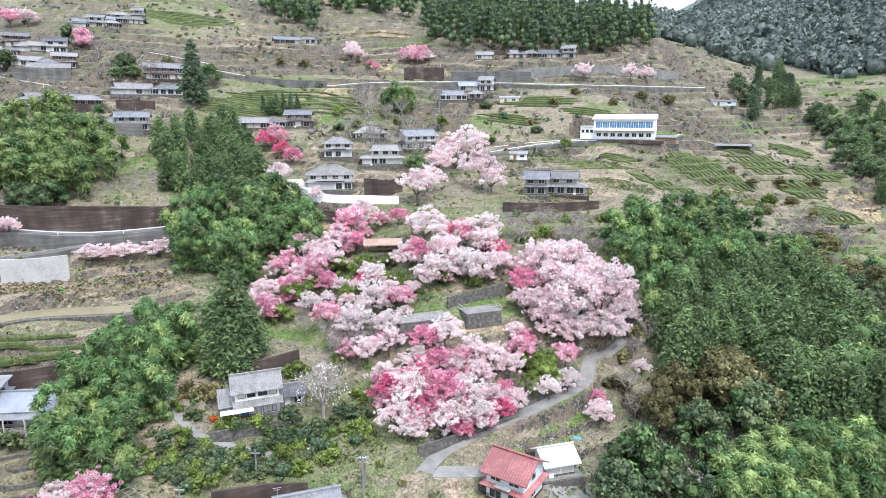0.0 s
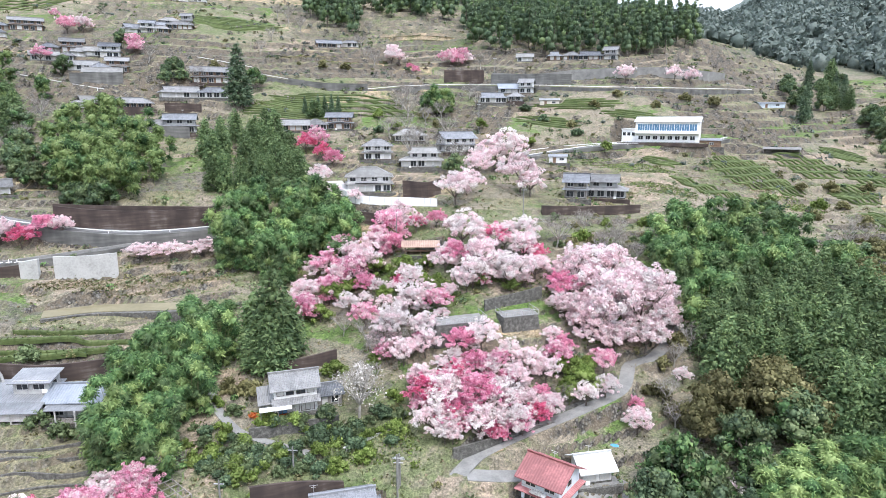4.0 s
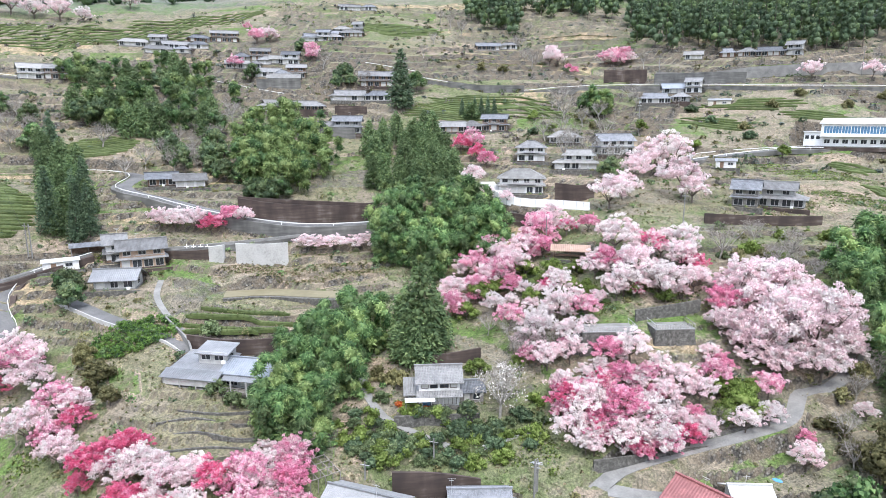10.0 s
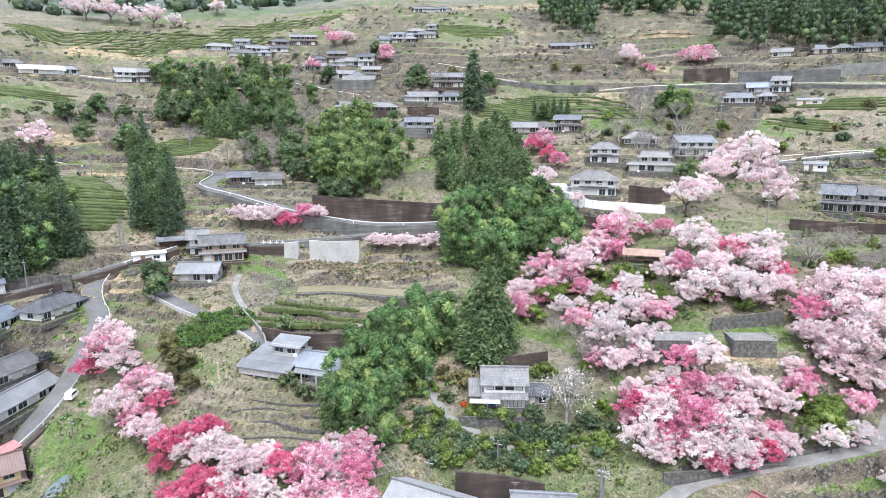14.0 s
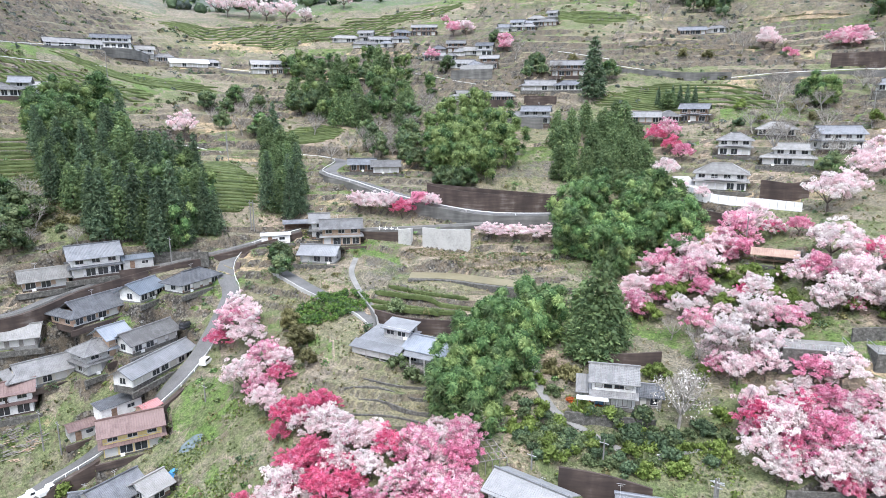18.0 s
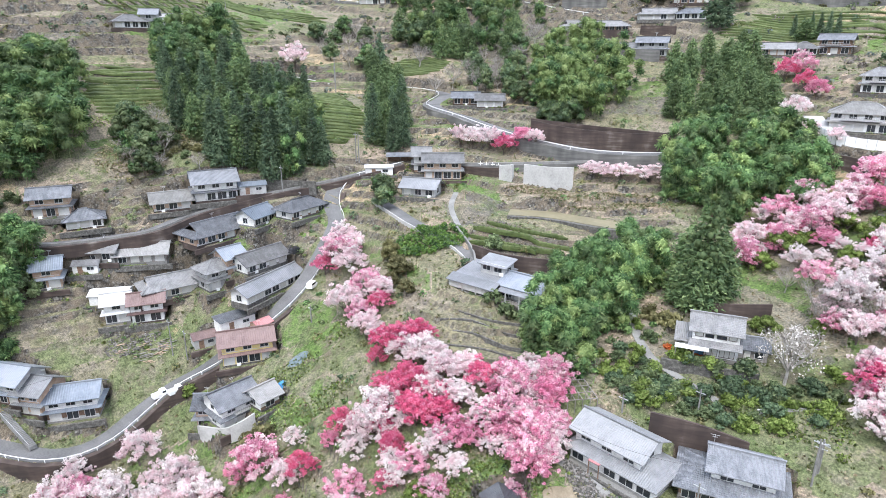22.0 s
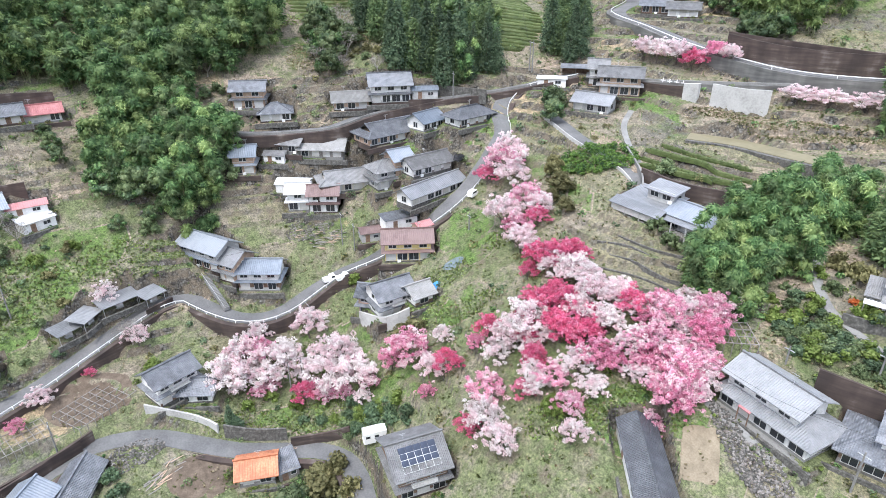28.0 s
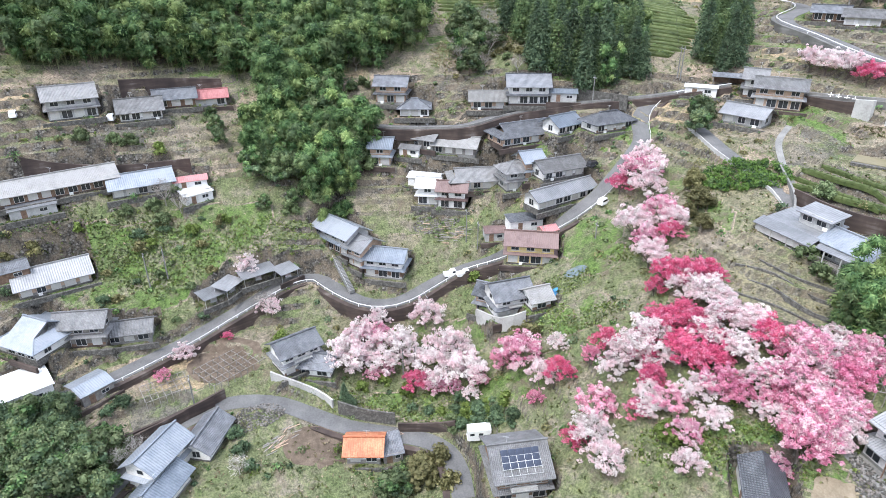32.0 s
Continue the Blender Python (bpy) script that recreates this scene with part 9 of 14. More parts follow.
plant('pale', -377.1, 304.2, 2.86, 1.0)
plant('white', -363.0, 309.1, 2.81, 1.0)
plant('pale', -346.5, 311.9, 2.75, 1.0)
plant('white', -331.1, 315.6, 2.02, 1.0)
plant('white', -334.6, 357.5, 2.17, 1.0)
plant('pale', -215.0, 139.9, 1.88, 1.0)
plant('rose', -230.0, 337.3, 1.08, 1.0)
plant('rose', -162.9, 293.8, 1.18, 1.0)
in_group('')
plant('pale', -120.2, -19.9, 0.86, 1.0)
plant('pink', -114.8, -24.1, 0.63, 1.0)
plant('crimson', -123.4, -11.0, 0.43, 1.0)
plant('pale', -127.5, -1.3, 0.98, 1.0)
plant('white', -138.0, -5.2, 1.02, 1.0)
plant('bare', -128.4, -2.5, 1.14, 1.0)
in_group('blossom trees on the hill')
plant('pale', -38.0, 134.3, 0.63, 1.00)
plant('pale', -20.7, 164.6, 0.78, 0.98)
plant('rose', -23.1, 155.9, 0.71, 0.92)
plant('pink', -32.6, 140.6, 0.79, 1.09)
plant('pale', -15.5, 161.7, 0.60, 0.97)
plant('pink', -35.0, 145.1, 0.77, 1.00)
plant('pink', -35.1, 136.5, 0.73, 0.97)
plant('rose', -25.7, 166.7, 0.69, 0.98)
plant('pale', -26.1, 148.1, 0.73, 1.02)
plant('rose', -30.6, 154.4, 0.79, 0.98)
plant('pale', -30.3, 146.8, 0.67, 1.02)
plant('pink', -37.6, 142.1, 0.71, 1.00)
plant('pale', -29.2, 158.7, 0.71, 1.07)
plant('pink', -39.4, 131.2, 0.60, 0.94)
plant('rose', -24.1, 151.1, 0.70, 1.10)
plant('rose', -19.7, 157.3, 0.69, 0.99)
plant('pale', -33.0, 152.3, 0.60, 1.09)
plant('pink', -27.7, 162.6, 0.70, 0.94)
plant('pale', -30.3, 142.8, 0.63, 1.01)
plant('rose', -40.2, 139.2, 0.71, 0.98)
plant('pale', -35.3, 150.2, 0.74, 0.95)
plant('pink', 10.7, 104.8, 0.63, 0.94)
plant('rose', -10.6, 102.5, 0.72, 1.06)
plant('pink', 11.8, 109.5, 0.70, 0.99)
plant('pink', -11.3, 107.0, 0.78, 0.98)
plant('white', -7.4, 112.2, 0.65, 0.93)
plant('pink', 7.8, 101.2, 0.76, 0.97)
plant('rose', -7.2, 101.1, 0.73, 0.95)
plant('white', -4.4, 106.7, 0.77, 0.97)
plant('mixed', 0.6, 105.5, 0.74, 1.00)
plant('pink', 5.8, 106.2, 0.74, 1.00)
plant('pale', -1.9, 103.2, 0.76, 0.97)
plant('pale', -2.2, 112.0, 0.59, 1.09)
plant('white', -1.6, 116.5, 0.61, 0.91)
plant('pale', 0.3, 101.0, 0.78, 1.05)
plant('pink', 1.0, 112.6, 0.77, 0.90)
plant('pale', -4.5, 96.7, 0.74, 1.09)
plant('white', 6.7, 113.7, 0.61, 0.92)
plant('white', 8.2, 110.6, 0.58, 1.02)
plant('rose', 3.7, 99.8, 0.66, 1.00)
plant('pink', 13.4, 108.0, 0.73, 1.09)
plant('white', 0.6, 99.7, 0.59, 0.96)
plant('rose', -6.6, 104.8, 0.74, 0.93)
plant('pink', -2.4, 99.3, 0.60, 0.92)
plant('rose', 1.7, 110.6, 0.61, 0.97)
plant('rose', 7.5, 103.4, 0.79, 1.07)
plant('pale', -8.1, 108.1, 0.76, 1.08)
plant('pale', 2.9, 102.9, 0.75, 1.07)
plant('white', 3.5, 108.4, 0.80, 1.05)
plant('white', -4.8, 113.6, 0.68, 1.05)
plant('pale', -1.5, 108.3, 0.68, 1.02)
plant('pink', -4.6, 109.2, 0.69, 1.06)
plant('pale', -11.5, 109.5, 0.66, 1.09)
plant('pale', -4.5, 100.0, 0.78, 0.91)
plant('white', -6.5, 99.1, 0.72, 0.90)
plant('white', 9.1, 107.5, 0.63, 0.98)
plant('pink', -5.1, 103.0, 0.80, 0.94)
plant('rose', 3.9, 114.1, 0.78, 1.01)
plant('rose', 5.0, 101.2, 0.69, 1.06)
plant('pink', 5.4, 110.9, 0.68, 0.95)
plant('white', -2.8, 141.1, 0.90, 0.99)
plant('white', 5.4, 141.1, 0.71, 0.95)
plant('pale', 11.8, 145.7, 0.88, 0.95)
plant('white', -4.7, 134.8, 0.85, 1.03)
plant('pale', 5.8, 147.6, 0.87, 0.95)
plant('white', 5.5, 134.8, 0.84, 1.08)
plant('white', 0.9, 136.6, 0.91, 0.93)
plant('pale', -0.3, 154.5, 0.64, 0.99)
plant('pale', -0.4, 144.5, 0.89, 0.98)
plant('pale', 7.2, 155.7, 0.73, 0.97)
plant('pale', 14.3, 142.0, 0.76, 1.07)
plant('white', 12.5, 154.0, 0.73, 1.07)
plant('white', 9.4, 139.2, 0.79, 1.08)
plant('pale', -6.2, 153.3, 0.77, 1.06)
plant('white', -7.0, 146.2, 0.67, 0.91)
plant('pale', -6.3, 140.3, 0.66, 0.95)
plant('pale', 9.9, 135.6, 0.77, 0.95)
plant('pale', 25.2, 144.8, 1.03, 0.92)
plant('pale', 17.4, 129.8, 1.10, 1.05)
plant('pale', 22.9, 132.2, 1.10, 1.07)
plant('pale', 22.3, 138.3, 0.94, 1.02)
plant('pale', 36.2, 138.7, 0.98, 0.96)
plant('pale', 38.2, 143.5, 1.02, 1.02)
plant('pale', 30.9, 145.8, 0.98, 1.06)
plant('pale', 34.4, 133.4, 1.15, 0.94)
plant('pale', 26.0, 129.5, 1.07, 0.94)
plant('pale', 31.9, 129.4, 1.00, 0.94)
plant('pale', 42.9, 134.6, 0.92, 0.96)
plant('pale', 26.8, 125.9, 0.99, 0.94)
plant('pale', 22.6, 124.9, 1.03, 0.91)
plant('pale', 37.1, 129.6, 1.12, 0.94)
plant('pale', 30.1, 135.7, 0.94, 1.04)
plant('pale', 26.8, 138.7, 0.99, 0.90)
plant('pale', 18.3, 139.5, 1.08, 1.02)
plant('pale', 36.7, 147.3, 1.03, 1.09)
plant('pale', 42.5, 139.9, 1.12, 0.97)
plant('pale', 21.1, 127.4, 1.09, 1.06)
plant('pale', 31.8, 140.9, 1.09, 1.07)
plant('pale', 17.5, 135.1, 0.93, 0.94)
plant('rose', -11.7, 117.4, 0.79, 1.05)
plant('white', -20.5, 126.5, 0.66, 0.92)
plant('pale', -17.5, 119.5, 0.64, 1.08)
plant('white', -10.5, 130.4, 0.61, 1.02)
plant('white', -17.7, 127.2, 0.79, 0.95)
plant('pale', -15.3, 130.9, 0.80, 0.90)
plant('white', -23.8, 137.2, 0.72, 1.09)
plant('pale', -21.2, 131.9, 0.65, 0.97)
plant('rose', -15.7, 115.3, 0.60, 1.04)
plant('white', -8.0, 124.2, 0.67, 0.93)
plant('pale', -12.1, 123.0, 0.62, 1.00)
plant('rose', -8.2, 119.1, 0.66, 0.91)
plant('pale', -19.7, 136.0, 0.75, 0.91)
plant('white', -16.9, 122.3, 0.78, 1.08)
plant('white', -12.6, 127.0, 0.71, 0.91)
plant('pale', -6.7, 130.4, 0.72, 1.05)
in_group('blossom trees in the lower grove')
plant('pale', -42.8, 67.0, 0.87, 0.91)
plant('rose', -51.9, 65.1, 0.76, 0.90)
plant('pale', -53.5, 73.6, 0.90, 1.01)
plant('rose', -46.5, 68.9, 0.88, 0.97)
plant('rose', -47.2, 72.5, 0.86, 1.04)
plant('rose', -52.7, 79.2, 0.83, 0.94)
plant('rose', -52.4, 82.9, 0.75, 0.99)
plant('pale', -48.9, 64.1, 0.80, 0.93)
plant('pale', -51.0, 73.4, 0.81, 0.96)
plant('rose', -45.9, 64.0, 0.90, 1.03)
plant('pale', -49.6, 69.6, 0.91, 0.94)
plant('rose', -49.4, 78.7, 0.85, 0.97)
plant('pink', -43.2, 63.7, 0.91, 1.02)
plant('pale', -59.2, 71.8, 0.80, 1.08)
plant('pink', -57.7, 75.9, 0.85, 0.97)
plant('pink', -56.2, 71.1, 0.79, 0.93)
plant('pale', -52.9, 69.6, 0.69, 1.07)
plant('pink', -48.7, 66.6, 0.90, 0.92)
plant('pale', -56.7, 80.4, 0.82, 0.95)
plant('pink', -48.6, 75.1, 0.82, 0.94)
plant('rose', -54.3, 66.7, 0.91, 0.99)
plant('rose', -44.3, 71.4, 0.90, 0.99)
plant('rose', -45.9, 62.3, 0.87, 0.90)
plant('pale', -43.2, 69.3, 0.84, 1.09)
plant('pink', -51.2, 67.3, 0.85, 0.96)
plant('crimson', -79.9, 70.6, 0.71, 1.01)
plant('crimson', -79.3, 74.6, 0.79, 0.95)
plant('crimson', -65.6, 65.1, 0.82, 0.98)
plant('white', -66.9, 59.2, 0.71, 1.01)
plant('crimson', -63.7, 61.2, 0.82, 0.99)
plant('pale', -71.5, 72.2, 0.81, 1.08)
plant('crimson', -75.7, 63.0, 0.91, 0.92)
plant('crimson', -82.4, 67.1, 0.70, 1.04)
plant('crimson', -67.8, 61.6, 0.91, 0.97)
plant('crimson', -68.0, 69.8, 0.71, 0.99)
plant('crimson', -73.2, 66.5, 0.80, 0.98)
plant('crimson', -65.9, 55.9, 0.73, 0.97)
plant('white', -61.5, 66.6, 0.84, 1.09)
plant('crimson', -61.3, 63.7, 0.88, 0.93)
plant('pale', -63.5, 70.5, 0.91, 0.97)
plant('crimson', -73.3, 59.6, 0.87, 1.05)
plant('crimson', -69.7, 57.2, 0.84, 1.01)
plant('pale', -74.9, 69.7, 0.72, 1.02)
plant('white', -86.5, 70.9, 0.77, 0.94)
plant('crimson', -71.5, 64.4, 0.76, 0.94)
plant('white', -110.8, 13.3, 0.66, 1.06)
plant('white', -112.1, 20.1, 0.74, 0.99)
plant('white', -113.1, 26.4, 0.81, 1.04)
plant('pale', -109.8, 24.9, 0.66, 0.91)
plant('pale', -110.2, 16.9, 0.75, 0.94)
plant('white', -114.3, 15.1, 0.85, 1.07)
plant('rose', -106.5, 20.9, 0.72, 1.06)
plant('white', -105.9, 26.6, 0.71, 0.99)
plant('white', -116.6, 18.6, 0.65, 1.06)
plant('white', -107.8, 14.3, 0.71, 0.98)
plant('rose', -115.5, 22.6, 0.84, 0.97)
plant('rose', -105.6, 17.6, 0.64, 1.04)
plant('white', -104.4, 34.2, 0.68, 1.04)
plant('rose', -91.9, 36.6, 0.72, 1.04)
plant('white', -99.8, 31.9, 0.67, 0.91)
plant('rose', -102.1, 27.5, 0.65, 1.04)
plant('white', -90.5, 34.4, 0.66, 1.02)
plant('white', -107.2, 28.8, 0.73, 0.98)
plant('pale', -104.5, 36.9, 0.80, 1.02)
plant('rose', -99.6, 37.1, 0.71, 0.99)
plant('pale', -108.7, 31.6, 0.74, 1.08)
plant('rose', -95.0, 32.2, 0.80, 0.94)
plant('rose', -97.6, 29.2, 0.79, 0.94)
plant('pale', -97.6, 34.7, 0.83, 1.01)
in_group('bamboo grove on the ridge')
plant('bamboo', -49.5, 166.4, 0.85, 1.06)
plant('bamboo', -39.0, 160.1, 0.81, 1.00)
plant('bamboo', -43.5, 168.0, 1.00, 1.02)
far_bamboo(-57.0, 168.9, 0.94)
far_bamboo(-48.2, 174.9, 1.05)
plant('bamboo', -64.2, 156.5, 1.00, 1.09)
plant('bamboo', -60.5, 150.6, 0.91, 1.10)
plant('bamboo', -62.6, 164.7, 0.91, 1.04)
far_bamboo(-54.4, 181.6, 0.82)
plant('bamboo', -35.8, 161.6, 0.97, 1.10)
plant('bamboo', -43.5, 161.0, 1.03, 0.98)
plant('bamboo', -53.6, 163.7, 0.88, 0.95)
plant('bamboo', -48.4, 155.6, 0.95, 1.04)
plant('bamboo', -50.2, 151.6, 1.01, 0.91)
far_bamboo(-60.6, 176.8, 0.99)
plant('bamboo', -67.6, 160.6, 1.01, 1.07)
far_bamboo(-69.7, 170.9, 0.85)
plant('bamboo', -54.6, 149.1, 0.94, 0.92)
plant('bamboo', -44.7, 157.4, 0.90, 1.06)
plant('bamboo', -45.2, 153.0, 0.83, 0.92)
far_bamboo(-44.2, 175.1, 0.85)
plant('bamboo', -51.6, 169.7, 0.99, 1.02)
plant('bamboo', -62.4, 146.5, 0.94, 1.08)
plant('bamboo', -52.6, 158.4, 0.81, 0.95)
far_bamboo(-62.8, 174.6, 0.86)
far_bamboo(-68.3, 176.6, 0.79)
far_bamboo(-56.1, 175.5, 0.86)
plant('bamboo', -35.3, 154.6, 0.97, 0.90)
plant('bamboo', -39.6, 168.7, 1.01, 0.94)
plant('bamboo', -60.9, 160.6, 0.98, 1.00)
plant('bamboo', -55.7, 153.6, 0.88, 1.10)
plant('bamboo', -58.0, 148.2, 0.94, 0.90)
plant('bamboo', -49.6, 144.0, 1.00, 1.08)
plant('bamboo', -47.9, 171.4, 0.95, 0.92)
in_group('bamboo grove beside the farmhouse')
plant('bamboo', -55.3, 96.7, 0.82, 1.07)
plant('bamboo', -56.7, 88.2, 0.87, 1.06)
plant('bamboo', -51.1, 88.6, 0.87, 1.00)
plant('bamboo', -53.2, 102.6, 0.81, 1.01)
plant('bamboo', -54.6, 120.5, 0.78, 0.95)
plant('bamboo', -54.6, 85.6, 0.80, 1.04)
plant('bamboo', -59.5, 93.2, 0.72, 0.97)
plant('bamboo', -55.4, 114.4, 0.82, 0.94)
plant('bamboo', -59.8, 114.7, 0.97, 0.90)
plant('bamboo', -61.1, 92.9, 0.94, 0.94)
plant('bamboo', -51.3, 113.7, 0.94, 1.02)
plant('bamboo', -56.2, 105.3, 0.96, 1.10)
plant('bamboo', -60.2, 97.9, 0.72, 0.93)
plant('bamboo', -59.1, 103.7, 0.86, 1.08)
plant('bamboo', -57.5, 85.3, 0.94, 1.01)
plant('bamboo', -52.8, 98.0, 0.72, 0.92)
plant('bamboo', -61.9, 99.7, 0.80, 1.05)
plant('bamboo', -53.1, 93.6, 0.76, 1.06)
plant('bamboo', -58.4, 99.4, 0.87, 1.08)
plant('bamboo', -56.7, 103.3, 0.77, 0.99)
plant('bamboo', -58.6, 118.1, 0.71, 1.08)
plant('bamboo', -52.1, 111.9, 0.75, 0.91)
plant('bamboo', -60.2, 88.3, 0.94, 1.06)
plant('bamboo', -60.3, 111.9, 0.85, 0.91)
plant('bamboo', -56.6, 93.8, 0.80, 0.96)
plant('bamboo', -53.4, 107.0, 0.97, 0.98)
plant('bamboo', -51.1, 85.5, 0.86, 1.07)
plant('bamboo', -63.3, 110.4, 0.81, 0.96)
plant('bamboo', -50.6, 99.0, 0.85, 1.06)
in_group('')
plant('hinoki', -40.6, 113.1, 1.48, 1.1)
plant('hinoki', -45.6, 115.8, 1.14, 1.0)
plant('hinoki', -38.7, 117.8, 1.14, 1.0)
plant('hinoki', -40.3, 112.3, 1.29, 0.8)
plant('hinoki', -43.3, 112.0, 1.11, 0.7)
far_bamboo(-113.0, 181.1, 0.86, True)
far_bamboo(-125.5, 196.8, 1.10, True)
far_bamboo(-128.0, 187.3, 0.94, True)
far_bamboo(-121.8, 203.5, 1.14, True)
far_bamboo(-118.5, 168.5, 1.03, True)
far_bamboo(-117.3, 178.9, 1.23, True)
far_bamboo(-113.3, 186.7, 1.00, True)
far_bamboo(-132.1, 208.8, 1.25, True)
far_bamboo(-114.6, 196.1, 1.09, True)
far_bamboo(-124.8, 175.5, 1.06, True)
far_bamboo(-120.1, 176.0, 1.02, True)
far_bamboo(-107.5, 178.9, 0.97, True)
far_bamboo(-113.2, 201.1, 1.23, True)
far_bamboo(-106.4, 189.5, 1.17, True)
far_bamboo(-135.5, 192.2, 1.01, True)
far_bamboo(-102.6, 192.5, 1.02, True)
far_bamboo(-105.8, 166.0, 1.08, True)
far_bamboo(-104.5, 172.4, 1.02, True)
far_bamboo(-126.9, 212.0, 1.20, True)
far_bamboo(-99.6, 185.5, 0.98, True)
far_bamboo(-136.4, 200.0, 0.89, True)
far_bamboo(-114.1, 168.6, 1.06, True)
far_bamboo(-100.5, 180.1, 0.96, True)
far_bamboo(-119.5, 187.4, 1.06, True)
far_bamboo(-129.3, 181.8, 1.02, True)
far_bamboo(-139.2, 207.7, 0.97, True)
far_bamboo(-144.0, 204.4, 0.94, True)
far_bamboo(-113.8, 174.6, 1.02, True)
far_bamboo(-109.1, 200.3, 0.95, True)
far_bamboo(-98.5, 170.1, 1.10, True)
far_bamboo(-105.0, 183.0, 1.07, True)
in_group('woods above the brown wall')
plant('broad', -113.1, 164.8, 0.91, 0.93)
plant('broad_mid', -111.8, 176.4, 0.98, 0.82)
plant('broad_mid', -105.1, 165.7, 0.97, 0.96)
plant('broad_mid', -122.6, 172.2, 0.91, 0.83)
plant('broad', -117.2, 174.9, 0.73, 0.86)
plant('broad_mid', -106.9, 178.1, 0.81, 0.90)
plant('broad', -107.2, 162.3, 0.95, 0.99)
in_group('cypress stand above the road')
plant('hinoki', -65.8, 195.9, 1.03, 1.03)
plant('hinoki', -73.2, 185.2, 0.97, 1.04)
plant('hinoki', -93.5, 207.1, 1.01, 1.05)
plant('hinoki', -75.4, 195.6, 1.05, 1.00)
plant('hinoki', -69.4, 208.6, 0.98, 0.99)
plant('hinoki', -81.4, 217.1, 0.94, 1.02)
plant('hinoki', -87.0, 197.8, 1.02, 1.05)
plant('hinoki', -73.4, 208.4, 0.94, 0.91)
plant('hinoki', -70.4, 188.7, 0.95, 1.04)
plant('hinoki', -91.2, 214.7, 0.99, 1.01)
plant('hinoki', -65.9, 182.3, 1.04, 1.03)
plant('hinoki', -70.8, 216.7, 0.98, 1.04)
plant('hinoki', -74.3, 222.4, 1.15, 1.03)
plant('hinoki', -89.5, 223.5, 0.93, 1.00)
plant('hinoki', -59.8, 190.9, 0.94, 1.02)
plant('hinoki', -82.8, 225.0, 1.11, 0.93)
plant('hinoki', -77.0, 216.7, 1.03, 1.03)
plant('hinoki', -78.9, 186.3, 1.06, 1.02)
plant('hinoki', -80.3, 230.4, 0.99, 1.01)
plant('hinoki', -57.9, 194.6, 1.06, 0.90)
plant('hinoki', -82.3, 185.7, 1.01, 0.92)
plant('hinoki', -63.4, 201.6, 0.92, 0.93)
plant('hinoki', -87.1, 204.8, 1.05, 1.01)
plant('hinoki', -66.2, 189.6, 0.95, 1.04)
plant('hinoki', -65.7, 211.5, 0.99, 0.98)
plant('hinoki', -79.9, 207.4, 1.07, 0.94)
in_group('')
plant('cedar', -98.3, 251.3, 1.85, 0.8)
plant('broad_mid', -99.7, 275.6, 1.25, 1.0)
plant('bush_olive', -124.4, 292.2, 2.65, 1.0)
plant('broad_mid', -23.3, 277.3, 1.33, 1.0)
plant('bare', -31.7, 264.9, 1.63, 1.0)
plant('broad_mid', -9.2, 206.5, 0.88, 1.0)
plant('hinoki', -68.6, 256.6, 1.14, 0.5)
far_bamboo(-194.8, 246.9, 1.00)
in_group('woods on the spur')
plant('broad', -163.2, 199.7, 1.00, 0.97)
far_bamboo(-225.4, 227.5, 1.29)
plant('broad', -205.7, 233.3, 1.21, 1.00)
plant('broad', -179.8, 197.7, 1.12, 1.09)
far_bamboo(-188.3, 227.3, 1.19)
far_bamboo(-248.4, 225.3, 1.20)
far_bamboo(-199.4, 213.8, 1.11)
far_bamboo(-229.3, 212.9, 1.16)
far_bamboo(-174.0, 213.1, 1.07)
plant('hinoki', -204.8, 217.8, 1.24, 0.96)
plant('hinoki', -178.4, 184.0, 1.12, 1.00)
plant('hinoki', -168.2, 188.3, 1.12, 0.97)
far_bamboo(-202.7, 193.7, 1.16)
plant('broad', -176.5, 202.6, 1.06, 1.10)
far_bamboo(-184.1, 235.7, 1.02)
plant('hinoki', -160.3, 207.9, 0.98, 1.08)
far_bamboo(-198.3, 204.7, 0.99)
far_bamboo(-167.3, 232.5, 1.05)
far_bamboo(-185.4, 215.6, 1.13)
plant('broad', -234.7, 226.8, 0.97, 1.03)
far_bamboo(-242.5, 227.5, 1.31)
plant('hinoki', -195.2, 236.5, 1.21, 1.02)
plant('hinoki', -190.6, 188.8, 1.25, 1.08)
plant('broad', -241.4, 237.2, 1.05, 0.94)
plant('hinoki', -223.5, 233.3, 1.05, 1.01)
far_bamboo(-165.9, 195.0, 1.09)
far_bamboo(-215.2, 245.3, 1.12)
plant('hinoki', -212.6, 192.9, 1.26, 0.95)
plant('hinoki', -184.9, 196.7, 0.96, 1.01)
plant('hinoki', -216.4, 207.3, 1.02, 1.00)
far_bamboo(-184.3, 183.7, 1.04)
plant('hinoki', -173.3, 186.9, 1.02, 0.95)
plant('hinoki', -207.4, 244.9, 1.14, 1.00)
plant('broad', -195.9, 229.5, 1.25, 1.02)
plant('hinoki', -171.7, 220.3, 1.02, 1.01)
plant('broad', -193.0, 185.7, 1.26, 1.09)
plant('broad', -204.4, 188.9, 1.14, 1.00)
far_bamboo(-211.2, 231.0, 1.14)
plant('hinoki', -191.2, 210.8, 1.02, 0.98)
plant('hinoki', -203.8, 210.2, 1.23, 1.02)
plant('hinoki', -156.3, 198.4, 1.20, 0.98)
far_bamboo(-169.2, 202.3, 1.12)
in_group('')
plant('broad_mid', -225.4, 167.2, 1.00, 0.90)
plant('bare', -207.4, 169.0, 1.14, 0.90)
plant('broad_mid', -212.2, 155.2, 0.93, 0.93)
plant('broad_mid', -238.4, 182.9, 1.12, 0.96)
